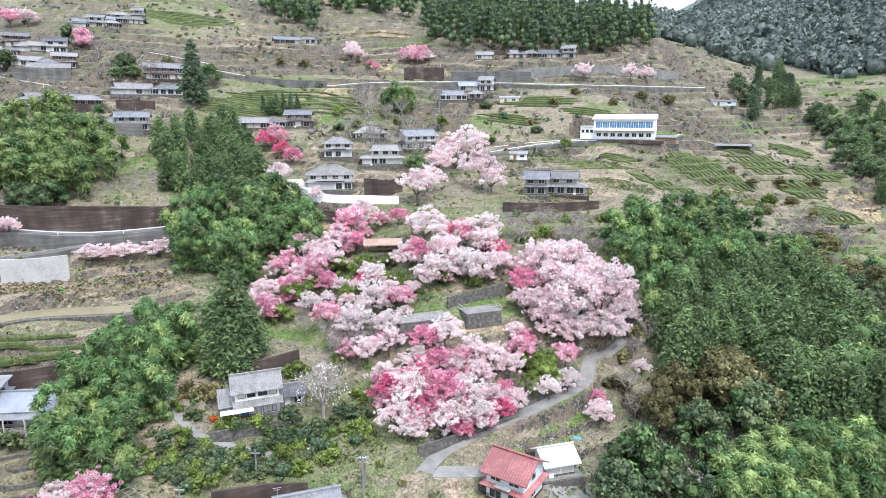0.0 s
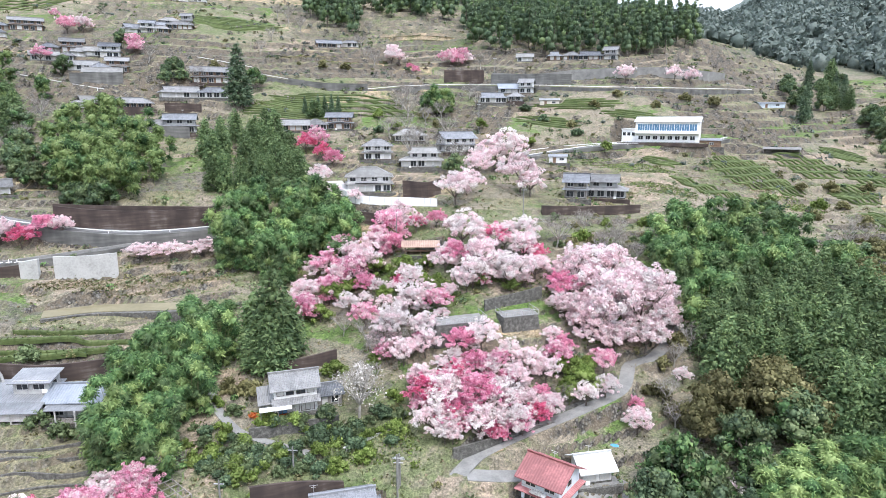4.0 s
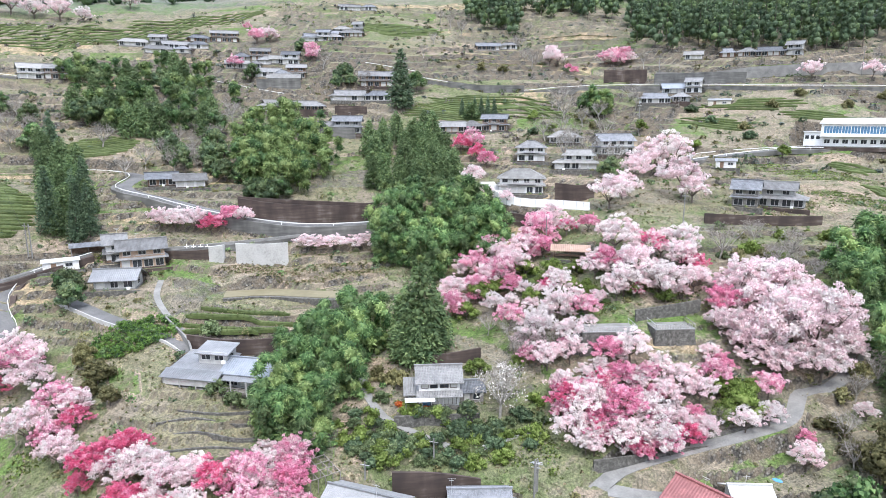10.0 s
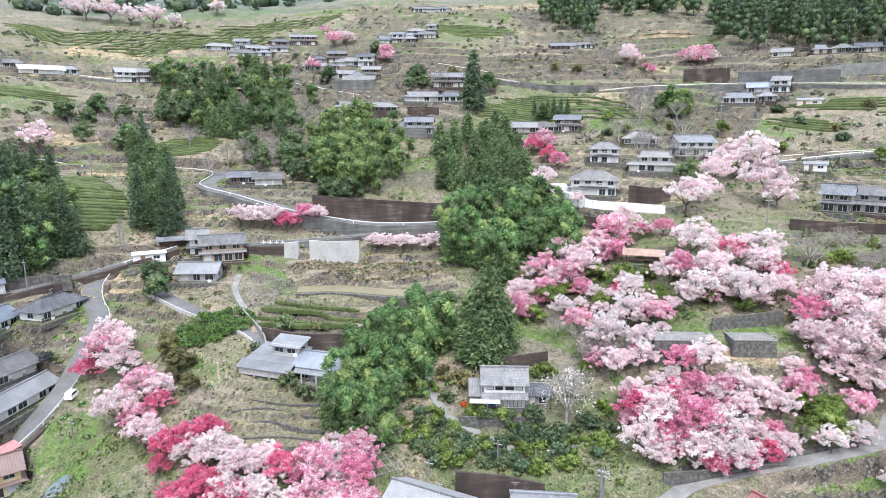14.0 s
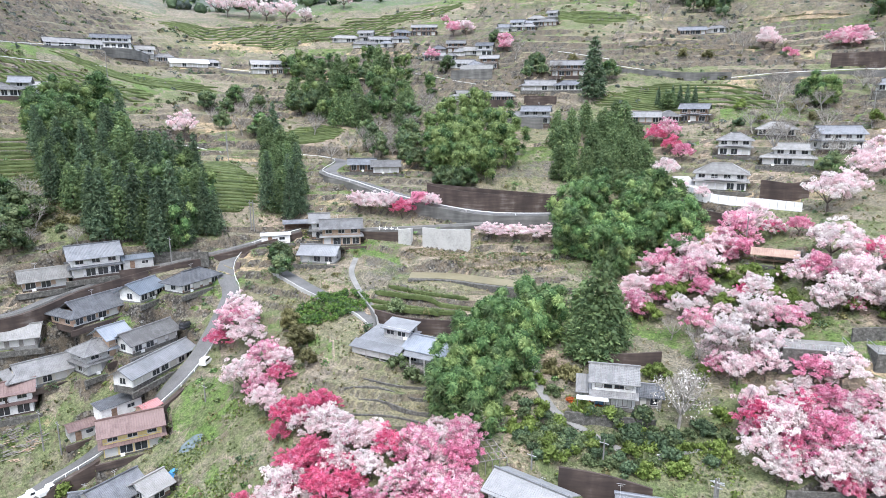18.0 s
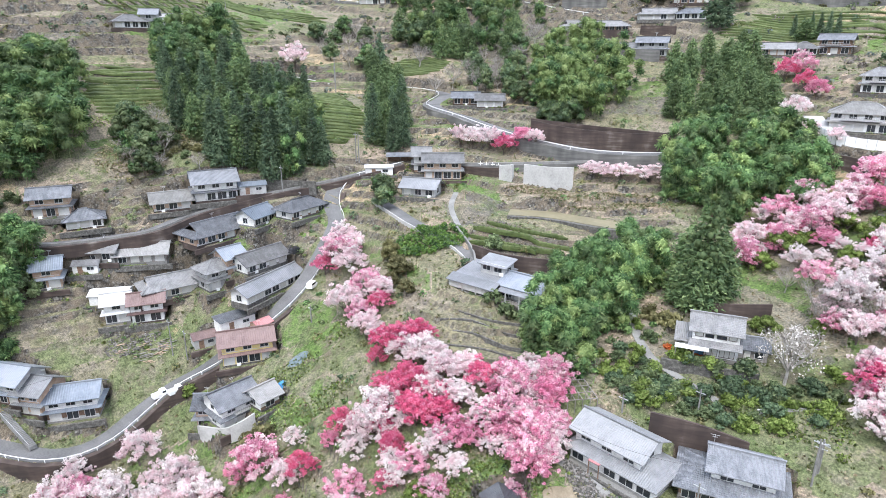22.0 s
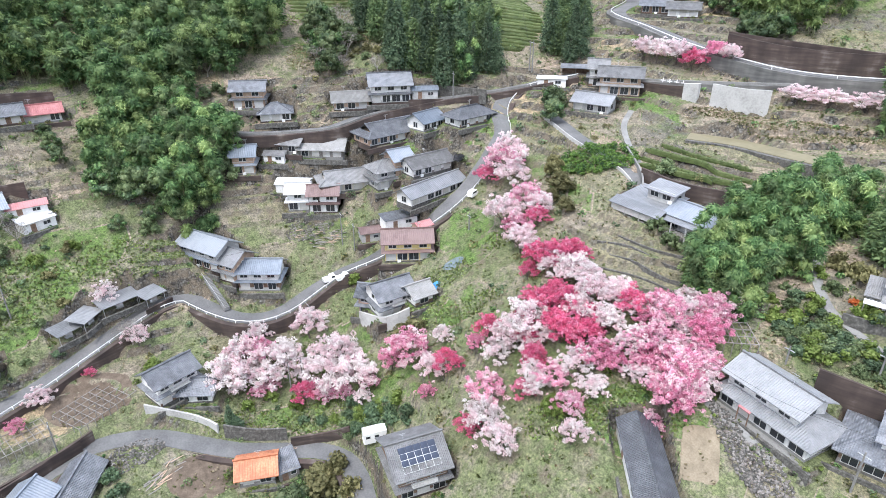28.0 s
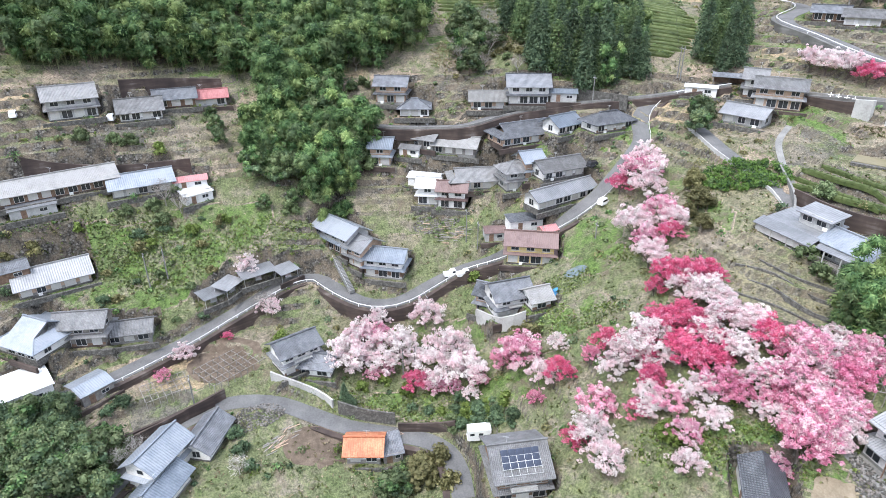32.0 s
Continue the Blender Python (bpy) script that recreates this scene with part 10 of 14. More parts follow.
plant('bare', -202.0, 156.9, 1.17, 0.91)
plant('broad_mid', -216.4, 176.6, 1.00, 1.02)
plant('bare', -237.6, 169.0, 1.06, 0.97)
plant('bare', -141.1, 173.7, 0.90, 1.05)
plant('broad', -139.7, 177.5, 1.12, 0.95)
plant('broad_mid', -143.4, 186.2, 1.08, 1.03)
plant('broad', -152.3, 176.0, 1.09, 1.08)
plant('broad', -135.3, 173.8, 0.85, 0.94)
plant('broad_mid', -144.5, 170.6, 0.99, 1.08)
plant('bare', -159.9, 189.1, 0.92, 0.97)
plant('bare', -153.8, 189.0, 0.88, 0.98)
plant('bare', -158.8, 197.7, 0.96, 1.00)
plant('broad_mid', -153.3, 200.3, 1.10, 0.97)
plant('broad_mid', -135.6, 180.3, 0.82, 0.93)
plant('broad_mid', -128.5, 171.2, 0.98, 0.94)
plant('bare', -148.0, 180.4, 0.82, 0.98)
plant('broad', -161.8, 183.6, 0.87, 0.91)
in_group('cedars beside the road')
plant('hinoki', -154.3, 128.0, 0.86, 1.09)
plant('cedar', -141.9, 126.4, 0.84, 0.94)
plant('hinoki', -160.4, 136.7, 0.85, 0.96)
plant('hinoki', -146.5, 126.5, 0.93, 0.96)
plant('hinoki', -175.8, 147.4, 0.99, 1.07)
plant('hinoki', -160.7, 142.2, 0.84, 0.93)
plant('cedar', -146.8, 133.4, 1.03, 0.93)
plant('hinoki', -165.3, 137.8, 0.97, 1.04)
plant('cedar', -144.5, 119.6, 1.03, 1.05)
plant('cedar', -184.0, 156.7, 1.02, 1.05)
plant('cedar', -137.8, 121.6, 0.87, 0.99)
plant('cedar', -146.9, 129.6, 0.85, 1.03)
plant('hinoki', -154.2, 132.5, 0.82, 1.04)
plant('hinoki', -167.1, 150.2, 0.90, 0.93)
plant('hinoki', -143.3, 120.6, 0.90, 0.97)
plant('hinoki', -145.0, 132.2, 0.88, 0.96)
plant('hinoki', -170.1, 147.4, 1.00, 1.03)
plant('hinoki', -187.5, 155.1, 0.87, 0.96)
plant('cedar', -136.7, 124.6, 0.83, 1.06)
in_group('')
plant('hinoki', -149.4, 98.4, 0.85, 0.94)
plant('hinoki', -156.8, 100.3, 0.86, 0.95)
plant('broad', -162.1, 103.2, 1.09, 1.05)
plant('cedar', -167.4, 104.8, 0.84, 1.05)
plant('hinoki', -155.2, 103.9, 1.15, 1.01)
plant('hinoki', -163.7, 107.3, 1.13, 0.95)
plant('cedar', -150.4, 92.7, 1.14, 1.08)
plant('broad', -162.7, 100.8, 0.83, 0.93)
plant('cedar', -147.8, 94.3, 0.87, 0.99)
plant('hinoki', -151.1, 101.3, 1.06, 1.09)
plant('cedar', -150.3, 92.1, 0.82, 1.07)
plant('cedar', -147.1, 99.7, 0.98, 0.98)
plant('cedar', -159.4, 107.2, 0.83, 1.06)
plant('hinoki', -149.8, 90.9, 0.94, 1.05)
far_bamboo(-212.3, 112.1, 1.04)
far_bamboo(-234.4, 112.7, 0.97)
far_bamboo(-220.4, 91.1, 1.00)
far_bamboo(-210.2, 101.5, 1.09)
far_bamboo(-220.4, 113.3, 0.94)
far_bamboo(-234.0, 100.1, 1.11)
far_bamboo(-227.6, 104.5, 1.27)
far_bamboo(-223.4, 104.9, 1.12)
far_bamboo(-236.4, 120.1, 1.25)
far_bamboo(-233.9, 96.6, 0.88)
far_bamboo(-203.8, 84.9, 1.13)
far_bamboo(-203.0, 90.8, 1.10)
far_bamboo(-215.7, 96.9, 1.23)
far_bamboo(-221.7, 96.4, 1.13)
far_bamboo(-226.6, 111.9, 1.18)
far_bamboo(-231.1, 119.8, 0.93)
far_bamboo(-215.0, 92.2, 1.05)
far_bamboo(-207.4, 104.4, 1.15)
far_bamboo(-203.5, 95.0, 1.16)
far_bamboo(-202.7, 87.1, 0.93)
in_group('woods beside the village')
plant('hinoki', -174.5, 93.4, 1.26, 0.99)
plant('cedar', -174.9, 99.4, 0.93, 0.97)
plant('cedar', -204.9, 105.2, 0.93, 1.05)
plant('cedar', -199.4, 83.1, 1.06, 0.93)
plant('hinoki', -165.2, 94.4, 0.96, 1.00)
plant('cedar', -150.8, 89.6, 1.02, 1.09)
plant('cedar', -184.2, 93.8, 1.05, 0.91)
plant('hinoki', -175.0, 87.9, 1.12, 0.96)
plant('hinoki', -205.6, 97.5, 1.24, 0.93)
plant('hinoki', -185.6, 101.3, 1.25, 1.02)
plant('cedar', -165.1, 97.8, 1.15, 1.09)
plant('cedar', -194.7, 82.0, 0.93, 0.95)
plant('cedar', -155.1, 89.2, 1.13, 0.99)
plant('hinoki', -187.3, 85.8, 0.97, 0.92)
plant('cedar', -178.5, 76.3, 1.06, 1.08)
plant('cedar', -187.8, 89.9, 0.96, 0.92)
plant('cedar', -212.3, 115.1, 1.08, 1.00)
plant('cedar', -163.0, 78.5, 1.05, 1.00)
plant('cedar', -160.8, 84.6, 1.00, 1.08)
plant('hinoki', -175.2, 84.0, 0.98, 0.94)
plant('hinoki', -158.6, 83.2, 1.15, 0.94)
plant('hinoki', -188.3, 79.8, 1.04, 1.03)
plant('hinoki', -197.7, 86.8, 1.05, 0.98)
plant('cedar', -171.3, 89.3, 0.99, 0.95)
plant('hinoki', -199.7, 96.9, 1.02, 0.95)
plant('hinoki', -154.9, 87.0, 1.06, 1.09)
plant('hinoki', -174.3, 79.1, 0.94, 1.05)
plant('cedar', -178.4, 84.3, 0.99, 0.93)
plant('hinoki', -181.2, 104.7, 1.00, 0.96)
plant('hinoki', -168.2, 97.4, 0.98, 0.98)
plant('hinoki', -170.9, 85.0, 0.93, 1.08)
plant('hinoki', -182.8, 97.0, 1.18, 0.91)
plant('cedar', -187.4, 83.1, 1.17, 0.97)
plant('hinoki', -171.4, 94.7, 1.13, 0.91)
plant('hinoki', -165.2, 85.7, 1.25, 1.06)
plant('cedar', -187.5, 97.3, 1.17, 0.93)
plant('hinoki', -202.0, 91.3, 1.21, 1.10)
plant('cedar', -156.1, 85.9, 1.22, 0.98)
plant('hinoki', -181.3, 100.8, 0.93, 1.08)
plant('hinoki', -170.8, 82.1, 1.06, 0.90)
plant('hinoki', -155.2, 94.9, 1.07, 0.91)
plant('cedar', -160.0, 79.0, 1.19, 0.96)
plant('hinoki', -185.8, 81.9, 0.93, 1.05)
plant('cedar', -149.7, 87.4, 1.13, 1.01)
plant('hinoki', -163.5, 99.1, 1.11, 0.94)
in_group('')
plant('cedar', -169.0, 103.9, 1.01, 1.06)
far_bamboo(-158.0, 107.3, 0.85)
far_bamboo(-161.6, 100.3, 1.02)
plant('cedar', -145.2, 101.7, 0.82, 0.97)
plant('hinoki', -164.3, 107.4, 0.96, 0.94)
plant('hinoki', -156.3, 101.4, 0.90, 1.08)
plant('cedar', -149.5, 96.7, 0.90, 0.92)
plant('cedar', -168.7, 108.2, 1.00, 0.91)
far_bamboo(-166.8, 103.3, 1.03)
far_bamboo(-152.3, 102.5, 0.90)
plant('bamboo', -148.6, 93.7, 0.89, 1.03)
plant('hinoki', -155.3, 97.5, 0.93, 0.92)
plant('cedar', -164.9, 110.1, 0.93, 1.05)
plant('hinoki', -177.2, 106.4, 0.93, 1.04)
plant('bush', -175.7, 74.5, 0.85, 0.84)
plant('bare', -178.9, 71.9, 1.12, 0.82)
plant('bare', -176.9, 59.5, 0.93, 0.81)
plant('bush_olive', -168.7, 76.4, 1.02, 0.99)
plant('bush_olive', -169.8, 68.4, 0.87, 0.84)
plant('broad_mid', -183.1, 67.0, 0.95, 0.91)
plant('broad_mid', -173.5, 61.3, 1.05, 0.97)
plant('bush_olive', -181.4, 63.0, 1.07, 0.89)
plant('bush_olive', -171.0, 71.1, 0.89, 0.88)
plant('bare', -162.4, 73.6, 0.83, 0.99)
plant('bush', -164.3, 77.3, 0.95, 0.86)
plant('broad_mid', -181.7, 62.5, 1.02, 0.87)
plant('broad_mid', -167.9, 61.0, 0.92, 0.94)
plant('bare', -170.8, 59.0, 1.08, 1.00)
plant('broad_mid', -177.2, 66.3, 1.08, 0.83)
plant('broad_mid', -174.5, 69.8, 0.95, 0.86)
plant('bush', -167.6, 72.4, 0.99, 0.94)
plant('bare', -181.0, 65.2, 0.83, 0.86)
plant('bare', -171.3, 67.6, 1.14, 0.93)
plant('broad_mid', -184.2, 64.5, 1.05, 0.99)
plant('broad_mid', -173.0, 64.2, 1.11, 0.84)
plant('bare', -182.7, 70.7, 1.12, 0.96)
plant('bush', -173.0, 78.4, 0.99, 0.92)
plant('bush', -161.3, 77.1, 0.83, 0.85)
plant('bush_olive', -177.3, 77.7, 0.87, 0.83)
plant('bush_olive', -170.9, 74.0, 1.04, 0.97)
plant('bush', -173.6, 63.0, 0.83, 0.80)
plant('bare', -167.5, 64.5, 0.85, 0.92)
plant('bare', -203.1, 158.5, 1.00, 0.93)
plant('bare', -219.2, 156.2, 1.20, 0.96)
plant('bare', -215.8, 161.8, 0.93, 0.93)
plant('bare', -216.7, 168.7, 1.16, 0.95)
plant('broad_mid', -239.0, 167.2, 1.23, 0.91)
plant('broad_mid', -197.7, 161.7, 1.11, 0.95)
plant('bare', -241.3, 177.4, 1.08, 0.95)
plant('bare', -230.8, 183.6, 1.21, 1.01)
plant('bare', -209.1, 170.2, 1.00, 1.03)
far_bamboo(-186.5, 21.8, 1.11)
far_bamboo(-222.9, 45.9, 0.97)
far_bamboo(-194.2, 11.4, 1.20)
far_bamboo(-184.5, 32.9, 1.14)
far_bamboo(-183.8, 28.0, 1.11)
far_bamboo(-199.0, 24.1, 0.95)
far_bamboo(-205.4, 12.8, 1.02)
far_bamboo(-194.3, 48.4, 1.20)
far_bamboo(-190.3, 26.0, 0.93)
far_bamboo(-200.0, 38.1, 1.25)
far_bamboo(-209.1, 52.8, 1.30)
far_bamboo(-206.4, 47.1, 1.33)
far_bamboo(-203.9, 18.7, 1.04)
far_bamboo(-204.1, 32.6, 1.06)
far_bamboo(-197.4, 44.0, 1.21)
far_bamboo(-212.3, 41.2, 1.04)
far_bamboo(-191.5, 29.8, 1.02)
far_bamboo(-217.5, 37.9, 1.15)
far_bamboo(-216.5, 29.6, 1.16)
far_bamboo(-191.0, 39.1, 1.00)
far_bamboo(-202.1, 9.8, 1.09)
far_bamboo(-204.9, 43.1, 1.24)
far_bamboo(-229.5, 17.5, 0.91)
far_bamboo(-212.4, 21.9, 1.00)
far_bamboo(-225.6, 31.8, 1.30)
far_bamboo(-191.1, 7.3, 1.24)
far_bamboo(-200.8, 52.8, 0.94)
far_bamboo(-195.6, 33.3, 1.27)
far_bamboo(-217.2, 50.5, 1.14)
far_bamboo(-182.1, 38.6, 1.27)
far_bamboo(-230.4, 25.1, 0.97)
far_bamboo(-224.0, 24.3, 1.06)
far_bamboo(-183.5, 45.5, 1.05)
far_bamboo(-190.0, 16.6, 1.06)
far_bamboo(-193.5, 21.2, 1.16)
far_bamboo(-207.8, 26.0, 1.18)
far_bamboo(-214.7, 16.9, 1.35)
far_bamboo(-194.2, 52.9, 0.99)
far_bamboo(-187.8, 52.2, 1.15)
far_bamboo(-238.2, 18.1, 0.96)
far_bamboo(-207.9, 16.5, 1.02)
far_bamboo(-213.5, 12.7, 1.24)
far_bamboo(-207.1, 38.5, 1.13)
far_bamboo(-216.8, 21.8, 1.07)
far_bamboo(-203.2, 57.7, 0.98)
far_bamboo(-211.7, 25.7, 1.22)
far_bamboo(-222.5, 14.5, 1.03)
far_bamboo(-191.0, 34.2, 0.90)
far_bamboo(-232.1, 21.0, 1.21)
far_bamboo(-187.3, 47.8, 1.23)
far_bamboo(-197.3, 15.8, 1.08)
far_bamboo(-211.1, 32.5, 0.93)
far_bamboo(-193.2, 26.2, 1.38)
far_bamboo(-220.7, 19.2, 1.13)
far_bamboo(-228.4, 37.1, 0.97)
far_bamboo(-221.5, 27.8, 0.99)
far_bamboo(-189.7, 13.7, 0.93)
far_bamboo(-199.3, 19.5, 1.16)
far_bamboo(-195.6, 40.9, 1.00)
far_bamboo(-214.9, 34.1, 1.22)
far_bamboo(-200.0, 27.9, 1.38)
far_bamboo(-227.8, 21.1, 0.94)
far_bamboo(-197.9, 8.5, 1.18)
far_bamboo(-199.1, 12.9, 1.35)
far_bamboo(-220.0, 55.9, 1.11)
far_bamboo(-206.9, 22.3, 0.92)
far_bamboo(-204.9, 50.7, 1.13)
far_bamboo(-224.4, 41.4, 1.11)
far_bamboo(-211.3, 11.2, 1.06)
far_bamboo(-187.9, 42.0, 1.18)
far_bamboo(-208.4, 57.1, 1.31)
far_bamboo(-186.6, 18.3, 0.94)
far_bamboo(-180.8, 24.0, 1.41)
far_bamboo(-227.5, 28.1, 0.90)
far_bamboo(-219.8, 31.1, 1.29)
far_bamboo(-209.3, 35.4, 1.25)
far_bamboo(-214.8, 45.0, 1.11)
far_bamboo(-211.7, 14.9, 1.07)
far_bamboo(-192.1, 45.7, 1.05)
far_bamboo(-198.7, 29.9, 0.97)
far_bamboo(-232.2, 28.2, 1.25)
far_bamboo(-189.8, 10.1, 1.29)
far_bamboo(-198.9, 47.7, 1.22)
far_bamboo(-180.7, 48.7, 1.42)
in_group('bamboo grove beside the village')
plant('bamboo', -166.9, 6.9, 0.90, 1.09)
plant('bamboo', -159.8, 12.6, 1.05, 1.09)
plant('bamboo', -155.4, 21.8, 1.05, 1.07)
plant('broad_mid', -178.3, 8.2, 1.10, 1.09)
plant('bamboo', -157.9, 9.2, 0.87, 1.05)
plant('bamboo', -160.5, 24.0, 1.05, 0.99)
plant('broad_mid', -169.4, 21.2, 1.11, 0.98)
plant('bamboo', -167.6, 13.5, 0.89, 0.93)
plant('bamboo', -151.5, 13.6, 1.11, 0.97)
plant('broad_mid', -166.4, 20.9, 1.04, 1.04)
plant('broad_mid', -184.9, 5.8, 0.87, 0.94)
plant('broad_mid', -161.6, 17.0, 0.88, 1.09)
plant('bamboo', -151.7, 20.7, 1.09, 0.96)
plant('broad_mid', -159.4, 6.1, 0.98, 1.06)
far_bamboo(-177.1, 18.2, 0.91)
plant('broad_mid', -155.3, 6.7, 1.01, 0.98)
plant('bamboo', -158.6, 20.2, 0.90, 1.04)
plant('bamboo', -160.6, 1.9, 0.94, 1.04)
plant('broad_mid', -157.6, 25.3, 1.15, 1.07)
plant('bamboo', -156.8, 14.4, 1.08, 0.92)
far_bamboo(-180.7, 11.0, 0.98)
plant('bamboo', -160.0, 28.2, 1.13, 0.93)
plant('broad_mid', -170.7, 16.5, 1.11, 1.04)
plant('bamboo', -170.3, 7.8, 1.08, 0.95)
plant('bamboo', -165.5, 23.9, 1.12, 1.01)
plant('broad_mid', -174.4, 21.6, 1.12, 1.05)
plant('broad_mid', -172.3, 12.1, 0.95, 0.98)
plant('broad_mid', -155.5, 9.9, 0.94, 1.03)
plant('broad_mid', -164.7, 2.7, 0.93, 1.04)
plant('bamboo', -163.4, 8.2, 0.99, 0.93)
plant('broad_mid', -163.9, 20.0, 0.91, 0.98)
plant('broad_mid', -167.2, 17.7, 0.91, 1.10)
plant('broad_mid', -154.8, 16.4, 0.96, 1.06)
plant('bamboo', -164.2, 14.9, 0.87, 1.02)
far_bamboo(-184.4, 8.2, 1.00)
plant('bamboo', -175.5, 11.1, 1.02, 0.93)
far_bamboo(-179.0, 14.8, 0.84)
plant('broad_mid', -158.1, -0.3, 1.09, 0.90)
plant('bamboo', -150.4, 17.1, 1.10, 1.08)
plant('bamboo', -163.2, 26.5, 1.08, 0.95)
plant('broad_mid', -168.0, 2.0, 1.01, 0.99)
plant('bamboo', -172.7, 19.0, 0.92, 0.96)
plant('broad_mid', -158.4, 18.1, 1.00, 1.03)
plant('broad_mid', -165.3, 12.1, 0.97, 0.90)
far_bamboo(-196.7, -24.1, 0.91)
far_bamboo(-205.9, -14.1, 1.21)
far_bamboo(-197.2, -44.4, 1.24)
far_bamboo(-195.8, -35.5, 1.32)
far_bamboo(-206.9, -24.4, 1.08)
far_bamboo(-194.5, -9.6, 1.23)
far_bamboo(-187.5, -47.3, 1.01)
far_bamboo(-205.3, -34.6, 1.08)
far_bamboo(-198.8, -55.9, 0.97)
far_bamboo(-197.2, -31.0, 1.07)
far_bamboo(-202.0, -29.0, 1.12)
far_bamboo(-186.7, -41.0, 1.04)
far_bamboo(-209.0, -9.0, 1.25)
far_bamboo(-214.8, -22.0, 0.99)
far_bamboo(-192.1, -54.3, 1.11)
far_bamboo(-192.4, -18.8, 1.19)
far_bamboo(-188.1, -33.3, 0.99)
far_bamboo(-197.1, -15.5, 1.15)
far_bamboo(-210.7, -28.5, 1.01)
far_bamboo(-194.7, -50.2, 1.00)
far_bamboo(-192.1, -42.6, 1.15)
far_bamboo(-205.3, -5.8, 0.92)
far_bamboo(-189.8, -29.6, 1.08)
far_bamboo(-200.4, -19.3, 0.98)
far_bamboo(-211.5, -13.3, 1.20)
far_bamboo(-206.4, -40.5, 1.10)
far_bamboo(-202.5, -49.7, 1.15)
far_bamboo(-190.3, -36.9, 1.27)
far_bamboo(-182.6, -50.0, 1.10)
far_bamboo(-215.3, -4.7, 1.09)
far_bamboo(-199.0, -40.7, 0.89)
far_bamboo(-193.0, -46.0, 0.98)
far_bamboo(-198.8, -24.7, 1.25)
far_bamboo(-188.4, -23.8, 1.22)
far_bamboo(-205.9, -20.0, 1.12)
far_bamboo(-201.6, -10.7, 1.05)
far_bamboo(-213.2, -17.9, 1.06)
far_bamboo(-203.4, -44.6, 1.30)
far_bamboo(-193.1, -14.5, 0.86)
far_bamboo(-186.3, -52.1, 1.37)
far_bamboo(-197.7, -52.1, 1.26)
far_bamboo(-186.3, -37.2, 0.91)
far_bamboo(-182.3, -44.9, 1.17)
far_bamboo(-199.4, -46.3, 1.00, True)
far_bamboo(-185.9, -47.8, 0.92, True)
far_bamboo(-192.8, -42.5, 0.75, True)
far_bamboo(-191.1, -50.5, 0.99, True)
far_bamboo(-201.2, -41.8, 0.86, True)
far_bamboo(-189.0, -40.1, 0.83, True)
far_bamboo(-185.9, -43.7, 0.99, True)
far_bamboo(-191.6, -46.7, 1.07, True)
far_bamboo(-186.6, -51.4, 1.00, True)
far_bamboo(-193.8, -54.5, 0.93, True)
far_bamboo(-196.2, -49.8, 1.04, True)
in_group('')
plant('broad', -103.9, -41.1, 0.83, 0.99)
plant('broad', -105.0, -47.1, 0.92, 0.92)
plant('broad', -95.8, -42.2, 1.14, 0.84)
plant('broad_mid', -95.4, -35.7, 0.99, 0.88)
plant('broad_mid', -100.2, -37.8, 1.06, 0.98)
plant('broad', -108.0, -41.7, 0.97, 0.99)
plant('broad_mid', -91.6, -43.8, 0.94, 0.88)
plant('broad_mid', -99.7, -49.4, 0.81, 0.93)
plant('broad_mid', -89.8, -39.1, 1.11, 0.95)
plant('broad_mid', -95.9, -48.5, 0.96, 0.87)
plant('broad_mid', -100.5, -41.5, 0.89, 0.95)
plant('broad_mid', -98.4, -33.0, 1.05, 0.82)
plant('broad', -107.0, -50.9, 0.96, 0.90)
plant('broad_mid', -108.0, -45.7, 0.90, 0.89)
plant('broad_mid', -99.2, -44.7, 0.97, 0.95)
plant('broad_mid', -103.1, -49.6, 1.00, 0.86)
plant('broad_mid', -94.7, -38.5, 0.86, 0.87)
in_group('bushes on the bank')
plant('bush_olive', -147.2, -10.1, 1.09, 1.00)
plant('bush_olive', -140.0, -35.6, 0.78, 0.70)
plant('bush_dark', -129.8, -16.1, 0.99, 0.75)
plant('bush_dark', -147.1, -22.9, 0.96, 0.64)
plant('bush', -138.1, -24.6, 0.91, 0.91)
plant('bush_olive', -143.2, -14.8, 1.08, 0.68)
plant('bush_dark', -144.8, -54.8, 0.59, 0.91)
plant('bush_olive', -144.0, -28.2, 1.13, 0.74)
plant('bush_olive', -143.5, -55.1, 1.08, 0.91)
plant('bush_dark', -137.5, -29.3, 0.66, 0.85)
plant('bush_olive', -137.7, -13.1, 0.82, 0.78)
plant('bush_dark', -133.8, -36.0, 1.08, 0.94)
plant('bush', -129.0, -21.6, 0.66, 0.65)
plant('bush_dark', -135.1, -54.0, 0.60, 0.84)
plant('bush_dark', -146.0, -28.2, 1.16, 0.90)
plant('bush_olive', -134.3, -33.1, 0.89, 0.80)
plant('bush', -148.9, -23.2, 1.36, 0.69)
plant('bush_fresh', -144.8, -25.8, 1.01, 0.61)
plant('bush', -135.3, -18.1, 0.78, 0.65)
plant('bush', -140.6, -22.1, 0.71, 0.76)
plant('bush_olive', -145.2, -49.7, 1.27, 0.98)
plant('bush_dark', -148.5, -14.4, 0.60, 0.77)
in_group('')
plant('broad_mid', -119.9, 101.7, 0.86, 0.9)
plant('broad_mid', -125.9, 107.1, 0.90, 1.0)
plant('broad_olive', -96.4, 85.6, 0.81, 0.7)
plant('broad_olive', -103.2, 89.3, 0.62, 1.0)
plant('cedar', -100.2, 11.5, 0.60, 0.35)
plant('broad_olive', -82.5, 22.4, 0.78, 0.5)
plant('broad_mid', -80.0, 16.3, 0.90, 0.6)
plant('bush_olive', -80.0, 21.1, 2.02, 1.0)
plant('fresh', -55.6, 52.0, 0.79, 1.0)
